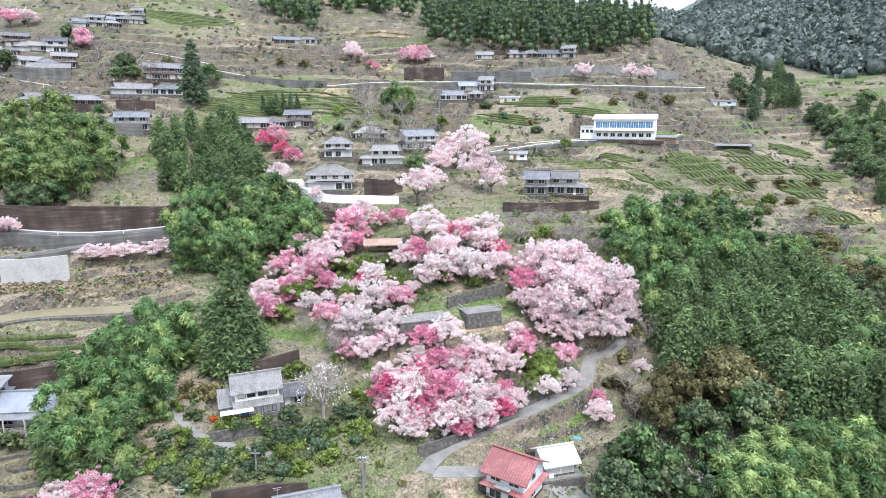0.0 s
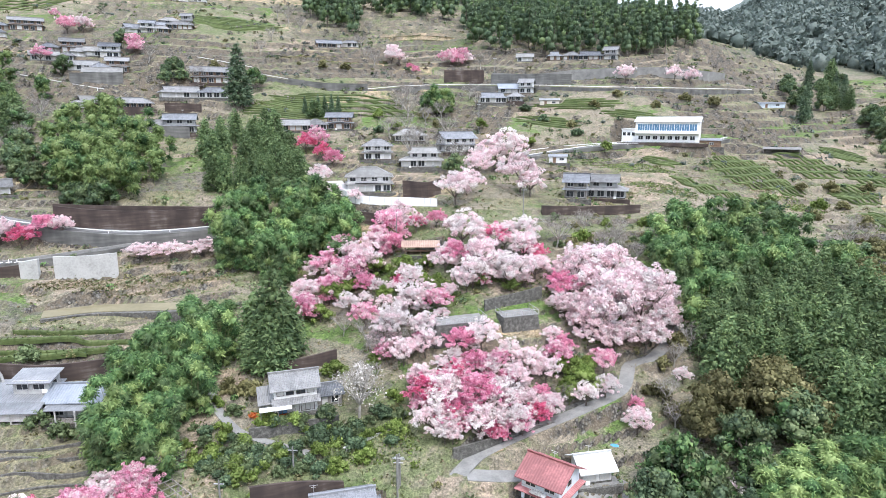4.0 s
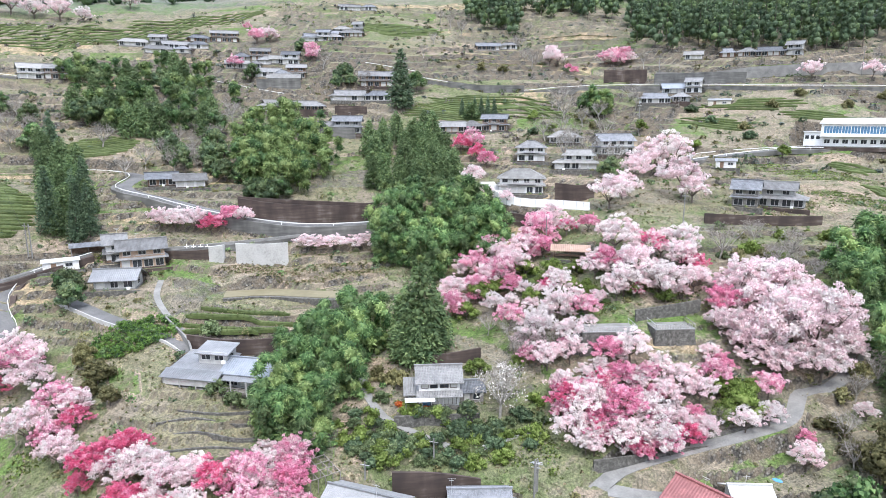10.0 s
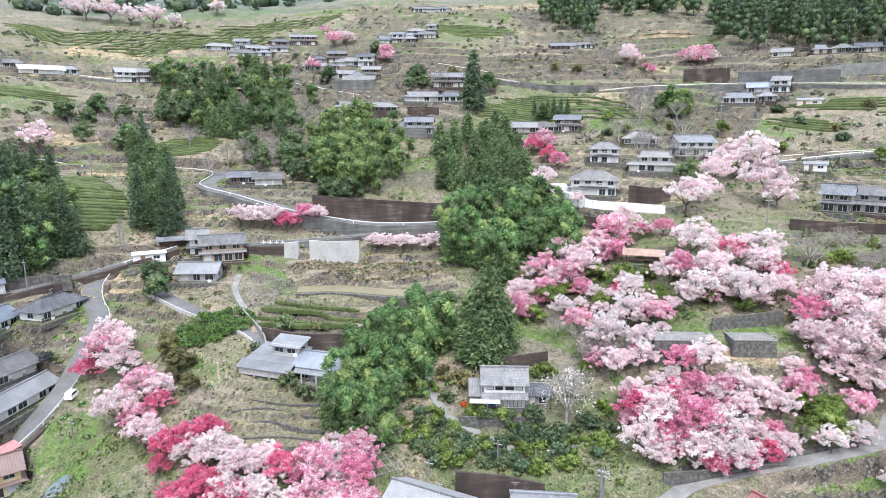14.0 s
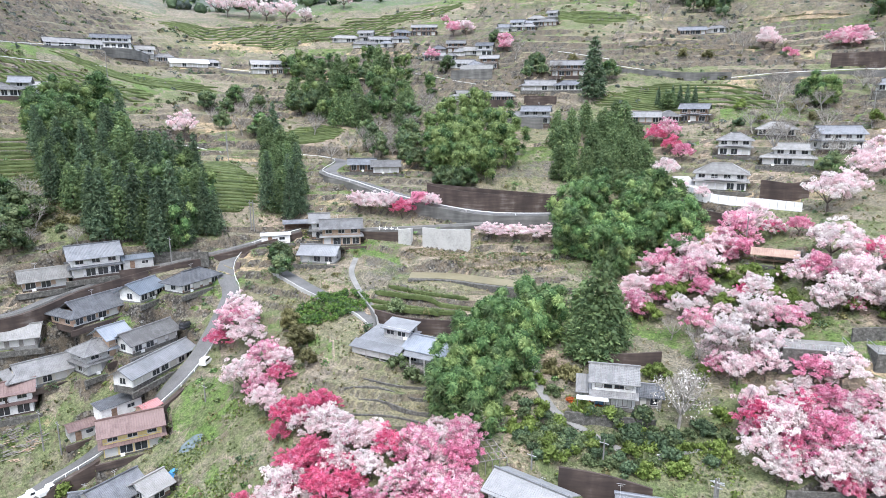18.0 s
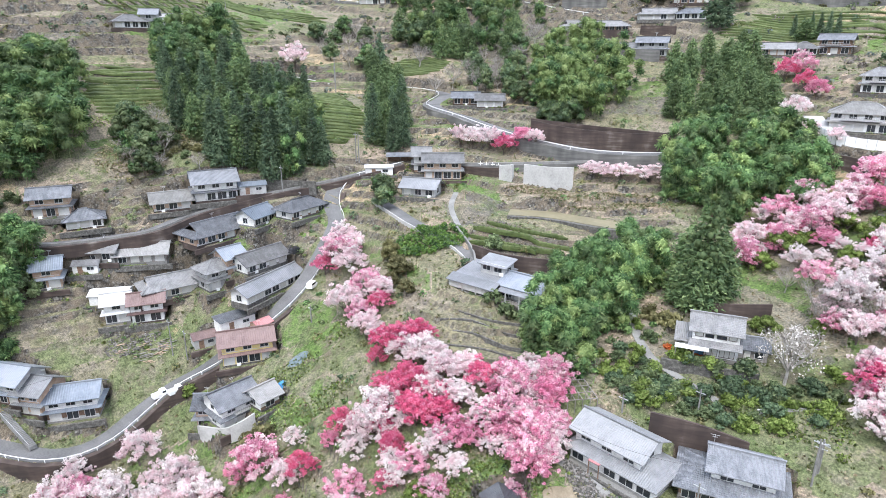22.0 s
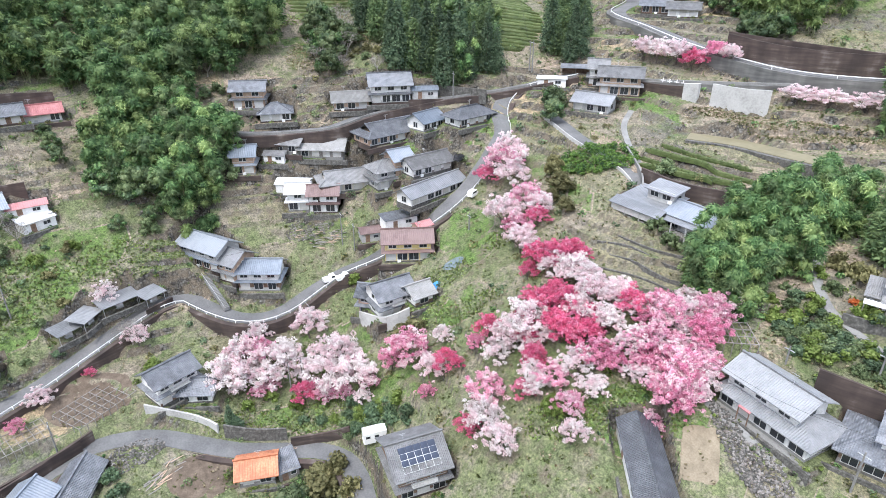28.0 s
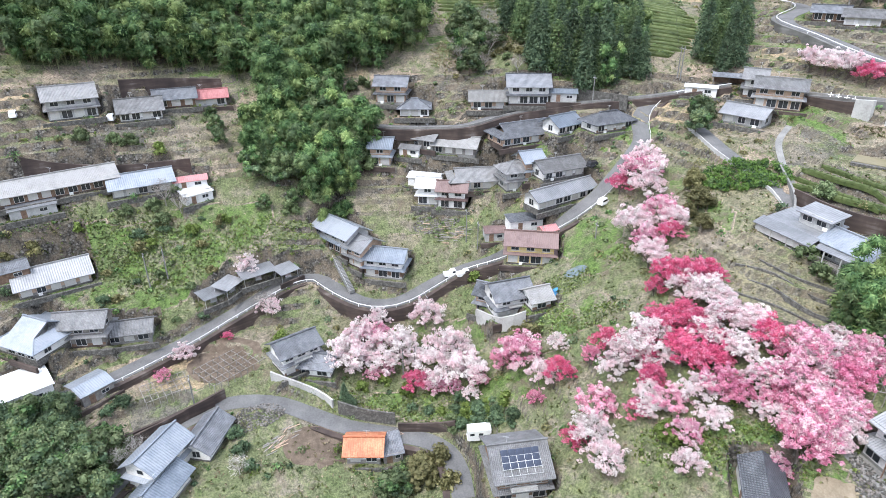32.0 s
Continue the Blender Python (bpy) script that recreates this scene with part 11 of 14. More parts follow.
plant('fresh', -54.6, 52.2, 0.63, 1.0)
plant('bush_olive', -94.7, 47.7, 2.14, 1.0)
in_group('bushes on the bank')
plant('bush', -88.9, 29.9, 1.12, 0.76)
plant('bush_fresh', -87.3, 36.7, 0.59, 0.62)
plant('bush_fresh', -90.6, 33.6, 0.63, 0.61)
plant('bush', -80.6, 39.1, 0.69, 0.72)
plant('bush_fresh', -84.6, 35.9, 0.89, 0.89)
plant('bush', -83.2, 37.9, 0.66, 0.84)
plant('bush_dark', -91.1, 31.5, 0.94, 0.67)
plant('bush_dark', -96.9, 23.9, 0.90, 0.74)
plant('bush_dark', -77.5, 37.7, 0.63, 0.66)
plant('bush_dark', -94.2, 26.9, 0.83, 0.84)
plant('bush_dark', -86.3, 31.4, 1.07, 0.89)
plant('bush_dark', -81.6, 36.4, 1.13, 0.83)
plant('bush_fresh', -84.3, 38.9, 1.08, 0.84)
plant('bush_fresh', -87.3, 33.2, 1.07, 0.72)
plant('bush_fresh', -92.7, 29.1, 0.75, 0.78)
plant('bush_dark', -81.9, 34.2, 1.11, 0.68)
plant('bush_fresh', -89.7, 28.3, 0.61, 0.70)
plant('bush', -86.8, 29.9, 0.84, 0.64)
plant('bush_dark', -84.4, 34.1, 1.13, 0.74)
plant('bush_dark', -87.7, 34.9, 1.09, 0.76)
plant('bush', -84.0, 32.6, 0.95, 0.78)
in_group('woods on the valley side')
plant('hinoki', 56.8, 136.0, 1.28, 0.95)
plant('hinoki', 65.9, 129.1, 1.22, 1.09)
plant('hinoki', 88.9, 124.9, 1.22, 1.06)
plant('hinoki', 71.1, 121.0, 1.32, 1.09)
plant('hinoki', 65.5, 142.5, 1.05, 1.01)
plant('hinoki', 83.3, 126.8, 1.05, 0.91)
plant('hinoki', 72.0, 139.9, 1.29, 1.00)
plant('hinoki', 67.6, 112.9, 1.23, 1.02)
plant('hinoki', 80.6, 118.9, 1.13, 0.92)
plant('hinoki', 72.6, 112.3, 1.18, 0.91)
plant('broad_olive', 64.5, 114.3, 1.33, 0.93)
plant('hinoki', 59.3, 120.4, 1.17, 0.94)
plant('broad_mid', 84.8, 113.5, 1.20, 1.09)
plant('hinoki', 83.0, 116.5, 1.11, 0.98)
plant('hinoki', 87.1, 134.3, 1.24, 1.06)
plant('hinoki', 85.5, 138.0, 1.37, 1.00)
plant('bamboo', 78.1, 108.9, 1.35, 0.99)
plant('hinoki', 54.2, 127.8, 1.36, 0.96)
plant('hinoki', 87.7, 120.4, 1.08, 1.04)
plant('broad_olive', 58.2, 117.4, 1.17, 1.06)
plant('hinoki', 69.3, 124.9, 1.04, 1.07)
plant('hinoki', 61.0, 140.2, 1.21, 1.09)
plant('hinoki', 50.4, 118.4, 1.21, 0.91)
plant('hinoki', 77.8, 136.2, 1.25, 0.97)
plant('hinoki', 65.9, 134.7, 1.14, 1.03)
plant('hinoki', 74.1, 108.4, 1.15, 1.09)
plant('hinoki', 89.9, 131.8, 1.33, 0.94)
plant('hinoki', 51.1, 126.5, 1.08, 1.09)
plant('hinoki', 63.3, 119.2, 1.36, 0.95)
plant('hinoki', 70.9, 106.0, 1.35, 0.97)
plant('hinoki', 69.3, 111.0, 1.25, 1.02)
plant('hinoki', 75.8, 118.2, 1.33, 1.02)
plant('hinoki', 55.8, 127.5, 1.28, 0.92)
plant('hinoki', 80.0, 130.2, 1.10, 1.04)
plant('hinoki', 69.3, 114.7, 1.08, 0.99)
plant('broad_olive', 54.5, 116.4, 1.24, 1.07)
plant('hinoki', 76.4, 141.3, 1.28, 0.94)
plant('hinoki', 69.2, 122.6, 1.20, 0.94)
plant('hinoki', 61.3, 123.8, 1.30, 1.09)
plant('hinoki', 58.3, 122.9, 1.28, 0.99)
plant('hinoki', 73.8, 103.0, 1.36, 1.05)
plant('hinoki', 61.9, 134.4, 1.16, 0.94)
plant('hinoki', 74.8, 114.0, 1.06, 0.94)
plant('hinoki', 84.4, 142.6, 1.33, 0.92)
plant('hinoki', 64.3, 124.1, 1.18, 1.02)
plant('hinoki', 71.6, 119.7, 1.31, 0.90)
plant('hinoki', 74.5, 137.9, 1.27, 0.91)
plant('bamboo', 79.0, 107.3, 1.23, 0.94)
plant('hinoki', 64.9, 113.9, 1.22, 0.97)
plant('hinoki', 83.4, 130.2, 1.37, 0.99)
plant('hinoki', 72.5, 144.2, 1.26, 0.91)
plant('hinoki', 73.3, 116.3, 1.07, 0.94)
plant('hinoki', 67.7, 106.6, 1.27, 1.03)
plant('hinoki', 76.0, 110.6, 1.29, 1.05)
plant('hinoki', 74.1, 126.3, 1.20, 1.05)
plant('hinoki', 69.7, 128.2, 1.32, 0.98)
plant('broad_mid', 58.5, 108.6, 1.33, 1.03)
plant('hinoki', 95.2, 144.0, 1.09, 0.92)
plant('broad_olive', 62.0, 109.1, 1.19, 1.03)
plant('hinoki', 82.2, 108.0, 1.29, 0.96)
plant('broad_olive', 57.6, 113.2, 1.15, 0.98)
plant('hinoki', 81.7, 136.2, 1.07, 1.04)
plant('hinoki', 83.2, 121.5, 1.25, 1.02)
plant('hinoki', 75.3, 122.1, 1.20, 1.02)
plant('hinoki', 51.7, 124.7, 1.11, 0.97)
plant('broad_olive', 62.1, 115.8, 1.16, 0.94)
plant('hinoki', 55.7, 122.3, 1.21, 1.04)
plant('hinoki', 56.0, 138.1, 1.27, 0.96)
plant('hinoki', 65.9, 108.5, 1.37, 1.03)
plant('hinoki', 86.6, 128.3, 1.38, 0.91)
plant('hinoki', 59.2, 127.7, 1.30, 1.07)
plant('hinoki', 77.6, 102.3, 1.28, 1.07)
plant('hinoki', 76.2, 130.5, 1.36, 1.02)
plant('hinoki', 85.6, 116.1, 1.16, 1.09)
plant('hinoki', 69.1, 119.4, 1.36, 0.95)
plant('bamboo', 76.1, 107.2, 1.35, 1.00)
plant('hinoki', 63.1, 129.3, 1.25, 1.08)
plant('hinoki', 82.3, 145.5, 1.21, 0.96)
plant('hinoki', 52.8, 133.6, 1.16, 0.93)
plant('hinoki', 71.8, 104.7, 1.35, 0.91)
plant('hinoki', 78.1, 124.9, 1.16, 1.04)
plant('hinoki', 61.0, 137.3, 1.32, 0.90)
plant('bamboo', 81.8, 106.4, 1.06, 0.93)
plant('hinoki', 68.2, 132.3, 1.38, 1.01)
plant('hinoki', 72.9, 131.7, 1.22, 0.93)
plant('broad_mid', 93.9, 137.7, 1.06, 1.08)
plant('hinoki', 53.7, 122.3, 1.27, 0.92)
plant('hinoki', 79.6, 112.4, 1.29, 1.02)
plant('broad_olive', 53.6, 112.7, 1.21, 1.03)
plant('hinoki', 86.6, 113.3, 1.30, 1.04)
plant('hinoki', 48.9, 120.3, 1.19, 1.08)
plant('hinoki', 88.7, 117.4, 1.12, 1.05)
plant('bamboo', 83.7, 118.7, 1.32, 1.06)
plant('hinoki', 82.9, 129.3, 1.13, 0.92)
in_group('bamboo grove beside the tea fields')
plant('bamboo', 72.4, 151.9, 1.03, 1.08)
plant('bamboo', 72.0, 155.6, 1.14, 1.01)
far_bamboo(85.1, 172.7, 1.12)
plant('hinoki', 78.2, 145.3, 1.11, 0.96)
far_bamboo(64.4, 166.0, 0.96)
plant('bamboo', 79.8, 158.4, 0.96, 0.92)
far_bamboo(85.8, 160.9, 0.86)
plant('bamboo', 68.1, 162.7, 1.08, 0.98)
plant('hinoki', 72.1, 147.9, 1.10, 0.96)
plant('bamboo', 47.0, 153.2, 1.09, 0.97)
far_bamboo(93.6, 156.2, 1.20)
plant('hinoki', 84.5, 146.0, 0.93, 0.92)
far_bamboo(75.6, 168.1, 1.06)
plant('bamboo', 63.0, 156.9, 1.13, 1.07)
plant('hinoki', 67.4, 146.9, 0.97, 0.92)
plant('bamboo', 57.8, 154.3, 0.97, 0.94)
far_bamboo(60.5, 170.3, 1.01)
plant('bamboo', 59.6, 163.0, 1.03, 1.02)
plant('bamboo', 87.9, 153.8, 1.04, 1.06)
plant('bamboo', 45.7, 146.8, 1.10, 1.07)
plant('bamboo', 66.2, 153.7, 1.10, 0.99)
far_bamboo(73.8, 179.4, 0.90)
plant('bamboo', 52.0, 152.7, 1.13, 1.08)
plant('bamboo', 46.3, 158.1, 1.06, 1.10)
far_bamboo(67.1, 173.8, 1.07)
plant('bamboo', 53.3, 161.4, 1.03, 1.06)
far_bamboo(78.3, 176.8, 0.98)
plant('bamboo', 55.3, 167.4, 1.14, 0.96)
far_bamboo(74.5, 163.5, 1.00)
far_bamboo(85.9, 186.9, 1.04)
far_bamboo(78.1, 162.8, 1.01)
plant('hinoki', 81.9, 149.8, 1.08, 1.08)
plant('hinoki', 75.1, 146.0, 1.13, 1.09)
plant('bamboo', 68.2, 158.7, 0.95, 0.95)
plant('bamboo', 77.5, 152.9, 0.94, 1.07)
plant('bamboo', 68.4, 150.9, 0.98, 1.08)
far_bamboo(83.2, 176.3, 1.03)
plant('bamboo', 54.7, 149.4, 1.01, 0.95)
far_bamboo(86.4, 167.4, 0.98)
plant('bamboo', 58.8, 158.0, 0.98, 1.09)
plant('bamboo', 62.7, 154.1, 0.95, 0.98)
plant('hinoki', 63.4, 145.8, 0.99, 1.00)
far_bamboo(91.2, 161.6, 1.02)
far_bamboo(70.5, 169.7, 0.97)
plant('hinoki', 80.9, 144.7, 0.95, 0.98)
in_group('bamboo on the valley side')
plant('bamboo_light', 63.3, 94.2, 1.12, 0.98)
plant('bamboo_light', 57.4, 90.5, 1.13, 0.87)
plant('bamboo_light', 63.4, 91.8, 0.90, 0.92)
plant('bamboo', 68.1, 91.7, 1.08, 0.87)
plant('bamboo_light', 53.5, 92.8, 0.91, 0.86)
plant('bamboo_light', 56.3, 96.8, 1.00, 0.88)
plant('bamboo_light', 70.6, 94.2, 1.09, 0.86)
plant('bamboo', 70.4, 90.2, 1.07, 0.98)
plant('bamboo', 60.7, 91.9, 0.85, 0.86)
plant('bamboo_light', 75.3, 96.7, 1.14, 0.92)
plant('bamboo', 76.4, 101.5, 0.92, 0.86)
plant('bamboo_light', 61.8, 100.5, 0.81, 0.94)
plant('bamboo_light', 67.9, 97.3, 0.86, 0.82)
plant('bamboo_light', 67.8, 89.2, 0.81, 0.96)
plant('bamboo_light', 61.2, 96.3, 1.09, 0.89)
plant('bamboo_light', 55.5, 93.6, 1.04, 0.86)
plant('bamboo_light', 72.3, 98.6, 1.04, 0.81)
plant('bamboo', 70.6, 88.4, 0.82, 1.00)
plant('bamboo_light', 52.6, 96.3, 0.81, 0.94)
plant('bamboo_light', 63.1, 89.2, 0.90, 0.97)
plant('bamboo_light', 74.3, 93.6, 0.98, 0.92)
plant('bamboo_light', 67.0, 98.2, 1.05, 0.98)
plant('bamboo_light', 49.9, 92.7, 0.93, 0.99)
plant('bamboo_light', 66.7, 94.0, 0.83, 0.92)
plant('hinoki', 71.3, 100.7, 1.06, 0.87)
plant('bamboo', 65.2, 100.2, 0.98, 0.93)
plant('bamboo', 59.7, 93.7, 0.85, 0.95)
plant('bamboo_light', 49.5, 91.0, 0.96, 0.88)
in_group('')
plant('broad_mid', 33.2, 94.1, 1.50, 1.0)
plant('broad_mid', 36.3, 91.3, 1.37, 1.0)
plant('broad', 28.3, 89.9, 1.21, 1.0)
plant('broad_olive', 56.5, 112.6, 1.62, 1.0)
plant('broad_mid', 57.9, 108.2, 1.30, 1.0)
plant('broad_olive', 44.7, 111.0, 1.27, 1.0)
plant('broad_mid', 46.3, 103.1, 1.23, 1.0)
plant('broad_olive', 40.4, 107.9, 0.96, 1.0)
plant('broad_mid', 47.6, 98.6, 1.07, 1.0)
plant('bare', 45.9, 129.8, 1.15, 1.0)
plant('bamboo', 50.9, 137.5, 1.21, 1.0)
plant('white', 41.5, 120.9, 0.71, 1.0)
plant('white', 44.1, 97.3, 0.72, 1.0)
plant('hinoki', 49.2, 128.1, 1.12, 1.0)
plant('hinoki', 53.1, 121.8, 1.09, 1.0)
plant('cedar', 44.3, 92.7, 0.79, 0.5)
plant('broad_mid', 102.6, 147.6, 0.82, 0.99)
plant('bush_olive', 103.2, 172.0, 0.81, 0.91)
plant('bare', 109.1, 169.2, 0.75, 0.82)
plant('broad_olive', 106.7, 146.4, 1.03, 0.90)
plant('broad_mid', 112.0, 156.6, 0.78, 0.92)
plant('broad_mid', 105.7, 172.7, 0.83, 0.89)
plant('bush_olive', 103.2, 139.0, 1.01, 0.84)
plant('bush_olive', 114.0, 189.9, 0.93, 0.90)
plant('bare', 99.6, 139.3, 0.78, 0.92)
plant('broad_olive', 107.9, 158.3, 0.79, 0.82)
plant('bush_olive', 99.1, 132.5, 0.79, 0.86)
plant('broad_olive', 98.0, 170.6, 0.84, 0.86)
plant('bare', 115.9, 196.7, 0.94, 1.00)
plant('bare', 108.7, 187.0, 0.98, 0.98)
plant('broad_olive', 112.6, 180.6, 0.69, 0.83)
plant('broad_olive', 109.9, 172.7, 0.87, 0.86)
plant('broad_olive', 101.1, 162.4, 0.92, 0.89)
plant('broad_mid', 105.4, 141.3, 0.90, 0.99)
plant('bare', 97.7, 133.8, 0.89, 0.91)
plant('bush_olive', 117.6, 159.6, 0.73, 0.85)
in_group('bushes on the bank')
plant('bush_fresh', 44.9, 161.1, 1.41, 0.80)
plant('bare', 36.8, 168.5, 1.06, 0.88)
plant('bare', 18.8, 154.1, 1.48, 0.90)
plant('bare', 39.5, 156.7, 0.92, 0.95)
plant('bush_fresh', 25.8, 161.6, 1.30, 0.96)
plant('bush_olive', 45.4, 170.1, 1.09, 0.91)
plant('bush_olive', 25.0, 168.3, 0.93, 1.02)
plant('bush', 19.8, 168.6, 1.06, 0.84)
plant('bush_olive', 25.8, 155.6, 0.90, 0.94)
plant('bush', 19.7, 154.7, 0.89, 1.00)
plant('bare', 28.3, 165.9, 1.09, 0.93)
plant('bush_fresh', 47.0, 177.1, 1.48, 0.85)
plant('bare', 36.6, 159.8, 0.87, 0.96)
plant('bush_olive', 28.8, 160.0, 1.07, 0.97)
plant('bare', 31.7, 158.1, 1.06, 1.01)
plant('bush_olive', 23.3, 155.8, 1.43, 0.87)
plant('bare', 30.9, 153.2, 1.06, 0.90)
plant('bush', 41.1, 166.0, 0.85, 0.97)
plant('bush_fresh', 43.7, 164.3, 1.21, 0.83)
plant('bare', 35.1, 161.7, 0.87, 0.98)
plant('bush_fresh', 35.4, 174.7, 1.13, 1.07)
in_group('')
plant('hinoki', 199.5, 381.2, 1.19, 1.05)
plant('broad', 161.6, 341.2, 1.06, 0.92)
plant('hinoki', 190.1, 342.4, 1.08, 0.98)
plant('hinoki', 184.4, 347.8, 1.18, 0.96)
plant('broad', 165.3, 358.4, 1.15, 0.94)
plant('broad', 189.9, 372.3, 1.06, 0.93)
plant('hinoki', 183.8, 356.7, 1.04, 0.96)
plant('cedar', 195.6, 367.7, 1.05, 0.92)
plant('cedar', 179.5, 364.5, 1.15, 0.91)
plant('broad', 163.2, 350.3, 1.05, 1.03)
plant('broad', 209.4, 388.8, 1.05, 1.04)
plant('cedar', 156.5, 318.0, 1.26, 1.05)
plant('broad', 168.1, 345.1, 1.18, 1.08)
plant('broad', 176.6, 340.0, 1.16, 0.94)
plant('cedar', 192.6, 352.9, 1.07, 1.04)
in_group('woods across the valley')
plant('broad_mid', 194.0, 291.5, 1.07, 0.97)
plant('hinoki', 177.9, 264.4, 1.13, 0.97)
plant('broad', 190.3, 269.4, 1.36, 0.92)
plant('broad_mid', 184.2, 297.4, 1.22, 1.04)
plant('hinoki', 186.4, 289.2, 1.25, 0.94)
plant('broad_mid', 222.5, 334.4, 1.29, 0.95)
plant('broad', 200.3, 289.9, 1.31, 1.07)
plant('broad', 167.8, 259.2, 1.24, 0.91)
plant('broad_mid', 161.4, 229.9, 1.29, 0.95)
plant('hinoki', 212.3, 319.4, 1.08, 0.94)
plant('hinoki', 218.9, 316.0, 1.06, 0.94)
plant('broad_mid', 201.4, 311.3, 1.32, 0.93)
plant('broad', 174.6, 245.5, 1.31, 1.01)
plant('broad', 162.2, 240.4, 1.38, 0.90)
plant('broad', 174.3, 277.0, 1.15, 1.09)
plant('hinoki', 157.1, 217.9, 1.16, 1.07)
plant('broad_mid', 200.7, 329.6, 1.07, 0.92)
plant('broad', 189.0, 313.7, 1.27, 0.90)
plant('broad_mid', 201.5, 303.0, 1.17, 1.04)
plant('broad', 196.4, 314.2, 1.06, 0.92)
plant('broad_mid', 176.6, 271.0, 1.11, 0.97)
plant('broad', 191.6, 324.5, 1.34, 1.01)
far_tree(-68.9, 436.0, 1.24)
far_tree(49.1, 399.2, 1.27)
far_tree(-135.5, 571.2, 1.29)
far_tree(-98.3, 435.9, 1.26)
far_tree(-10.8, 418.7, 1.44)
far_tree(39.8, 366.9, 1.40)
far_tree(73.1, 367.6, 1.31)
far_tree(-85.1, 419.5, 1.27)
far_tree(57.8, 375.7, 1.48)
far_tree(60.8, 402.4, 1.51)
far_tree(43.8, 411.7, 1.20)
far_tree(79.1, 380.8, 1.20)
far_tree(293.8, 1614.8, 1.50)
far_tree(79.5, 359.2, 1.22)
far_tree(-48.2, 532.3, 1.23)
far_tree(19.3, 390.2, 1.42)
far_tree(14.5, 377.6, 1.30)
far_tree(46.6, 475.5, 1.28)
far_tree(-5.9, 378.2, 1.49)
far_tree(-4.2, 599.5, 1.52)
far_tree(29.0, 495.5, 1.54)
far_tree(11.6, 414.3, 1.49)
far_tree(22.5, 413.7, 1.36)
far_tree(121.5, 402.3, 1.38)
far_tree(394.7, 1870.9, 1.48)
far_tree(12.8, 537.0, 1.49)
far_tree(407.6, 1505.9, 1.23)
far_tree(-4.1, 423.7, 1.28)
far_tree(-11.5, 489.5, 1.16)
far_tree(397.0, 1549.5, 1.15)
far_tree(12.5, 358.8, 1.38)
far_tree(26.0, 475.9, 1.26)
far_tree(41.1, 998.0, 1.36)
far_tree(-60.7, 427.9, 1.21)
far_tree(-122.7, 532.2, 1.29)
far_tree(6.7, 399.9, 1.45)
far_tree(92.2, 367.3, 1.49)
far_tree(174.1, 1534.1, 1.35)
far_tree(-87.9, 463.6, 1.48)
far_tree(-95.5, 467.7, 1.44)
far_tree(347.2, 1554.2, 1.16)
far_tree(235.8, 1547.0, 1.54)
far_tree(586.1, 2072.3, 1.55)
far_tree(-51.2, 532.4, 1.46)
far_tree(47.5, 513.4, 1.46)
far_tree(81.5, 375.1, 1.29)
far_tree(37.0, 416.5, 1.17)
far_tree(-105.5, 450.6, 1.54)
far_tree(72.0, 454.8, 1.48)
far_tree(476.9, 1957.5, 1.17)
far_tree(-63.6, 512.2, 1.23)
far_tree(49.3, 354.0, 1.26)
far_tree(100.1, 379.7, 1.26)
far_tree(-110.5, 521.6, 1.44)
far_tree(11.7, 463.8, 1.52)
far_tree(7.4, 513.6, 1.27)
far_tree(84.3, 362.0, 1.19)
far_tree(482.2, 1602.8, 1.20)
far_tree(113.4, 427.9, 1.20)
far_tree(401.9, 1699.8, 1.26)
far_tree(42.8, 384.0, 1.37)
far_tree(59.8, 431.0, 1.40)
far_tree(108.5, 388.1, 1.23)
far_tree(63.4, 470.1, 1.51)
far_tree(-44.3, 441.6, 1.30)
far_tree(-35.9, 462.5, 1.22)
far_tree(-36.6, 496.8, 1.22)
far_tree(-23.6, 507.4, 1.30)
far_tree(-55.4, 443.1, 1.27)
far_tree(60.6, 363.9, 1.39)
far_tree(38.3, 493.8, 1.30)
far_tree(416.6, 1878.3, 1.49)
far_tree(-0.3, 545.8, 1.54)
far_tree(-136.4, 492.9, 1.30)
far_tree(539.2, 1962.8, 1.19)
far_tree(-10.6, 546.1, 1.38)
far_tree(139.2, 474.9, 1.26)
far_tree(110.2, 437.1, 1.20)
far_tree(34.0, 394.3, 1.20)
far_tree(-85.0, 406.9, 1.31)
far_tree(-1.3, 391.4, 1.17)
far_tree(427.1, 1473.3, 1.48)
far_tree(-85.5, 393.7, 1.28)
far_tree(52.8, 483.5, 1.34)
far_tree(81.7, 389.1, 1.42)
far_tree(583.6, 2033.2, 1.36)
far_tree(-75.9, 553.9, 1.25)
far_tree(314.7, 1548.8, 1.25)
far_tree(-95.1, 393.2, 1.39)
far_tree(-27.4, 470.5, 1.22)
far_tree(68.2, 410.5, 1.30)
far_tree(98.7, 398.3, 1.25)
far_tree(-57.0, 445.2, 1.45)
far_tree(582.8, 2385.8, 1.33)
far_tree(-70.0, 564.8, 1.45)
far_tree(40.6, 432.2, 1.31)
far_tree(0.4, 510.3, 1.20)
far_tree(-100.1, 548.9, 1.25)
far_tree(54.6, 406.7, 1.38)
far_tree(57.0, 472.9, 1.17)
far_tree(-80.8, 413.4, 1.31)
far_tree(-37.3, 423.1, 1.19)
far_tree(91.0, 476.2, 1.34)
far_tree(-28.1, 558.3, 1.44)
far_tree(462.3, 1482.8, 1.15)
far_tree(19.7, 490.5, 1.54)
far_tree(58.7, 421.6, 1.35)
far_tree(3.7, 490.5, 1.46)
far_tree(-62.0, 549.2, 1.20)
far_tree(309.1, 1595.6, 1.16)
far_tree(115.5, 457.5, 1.51)
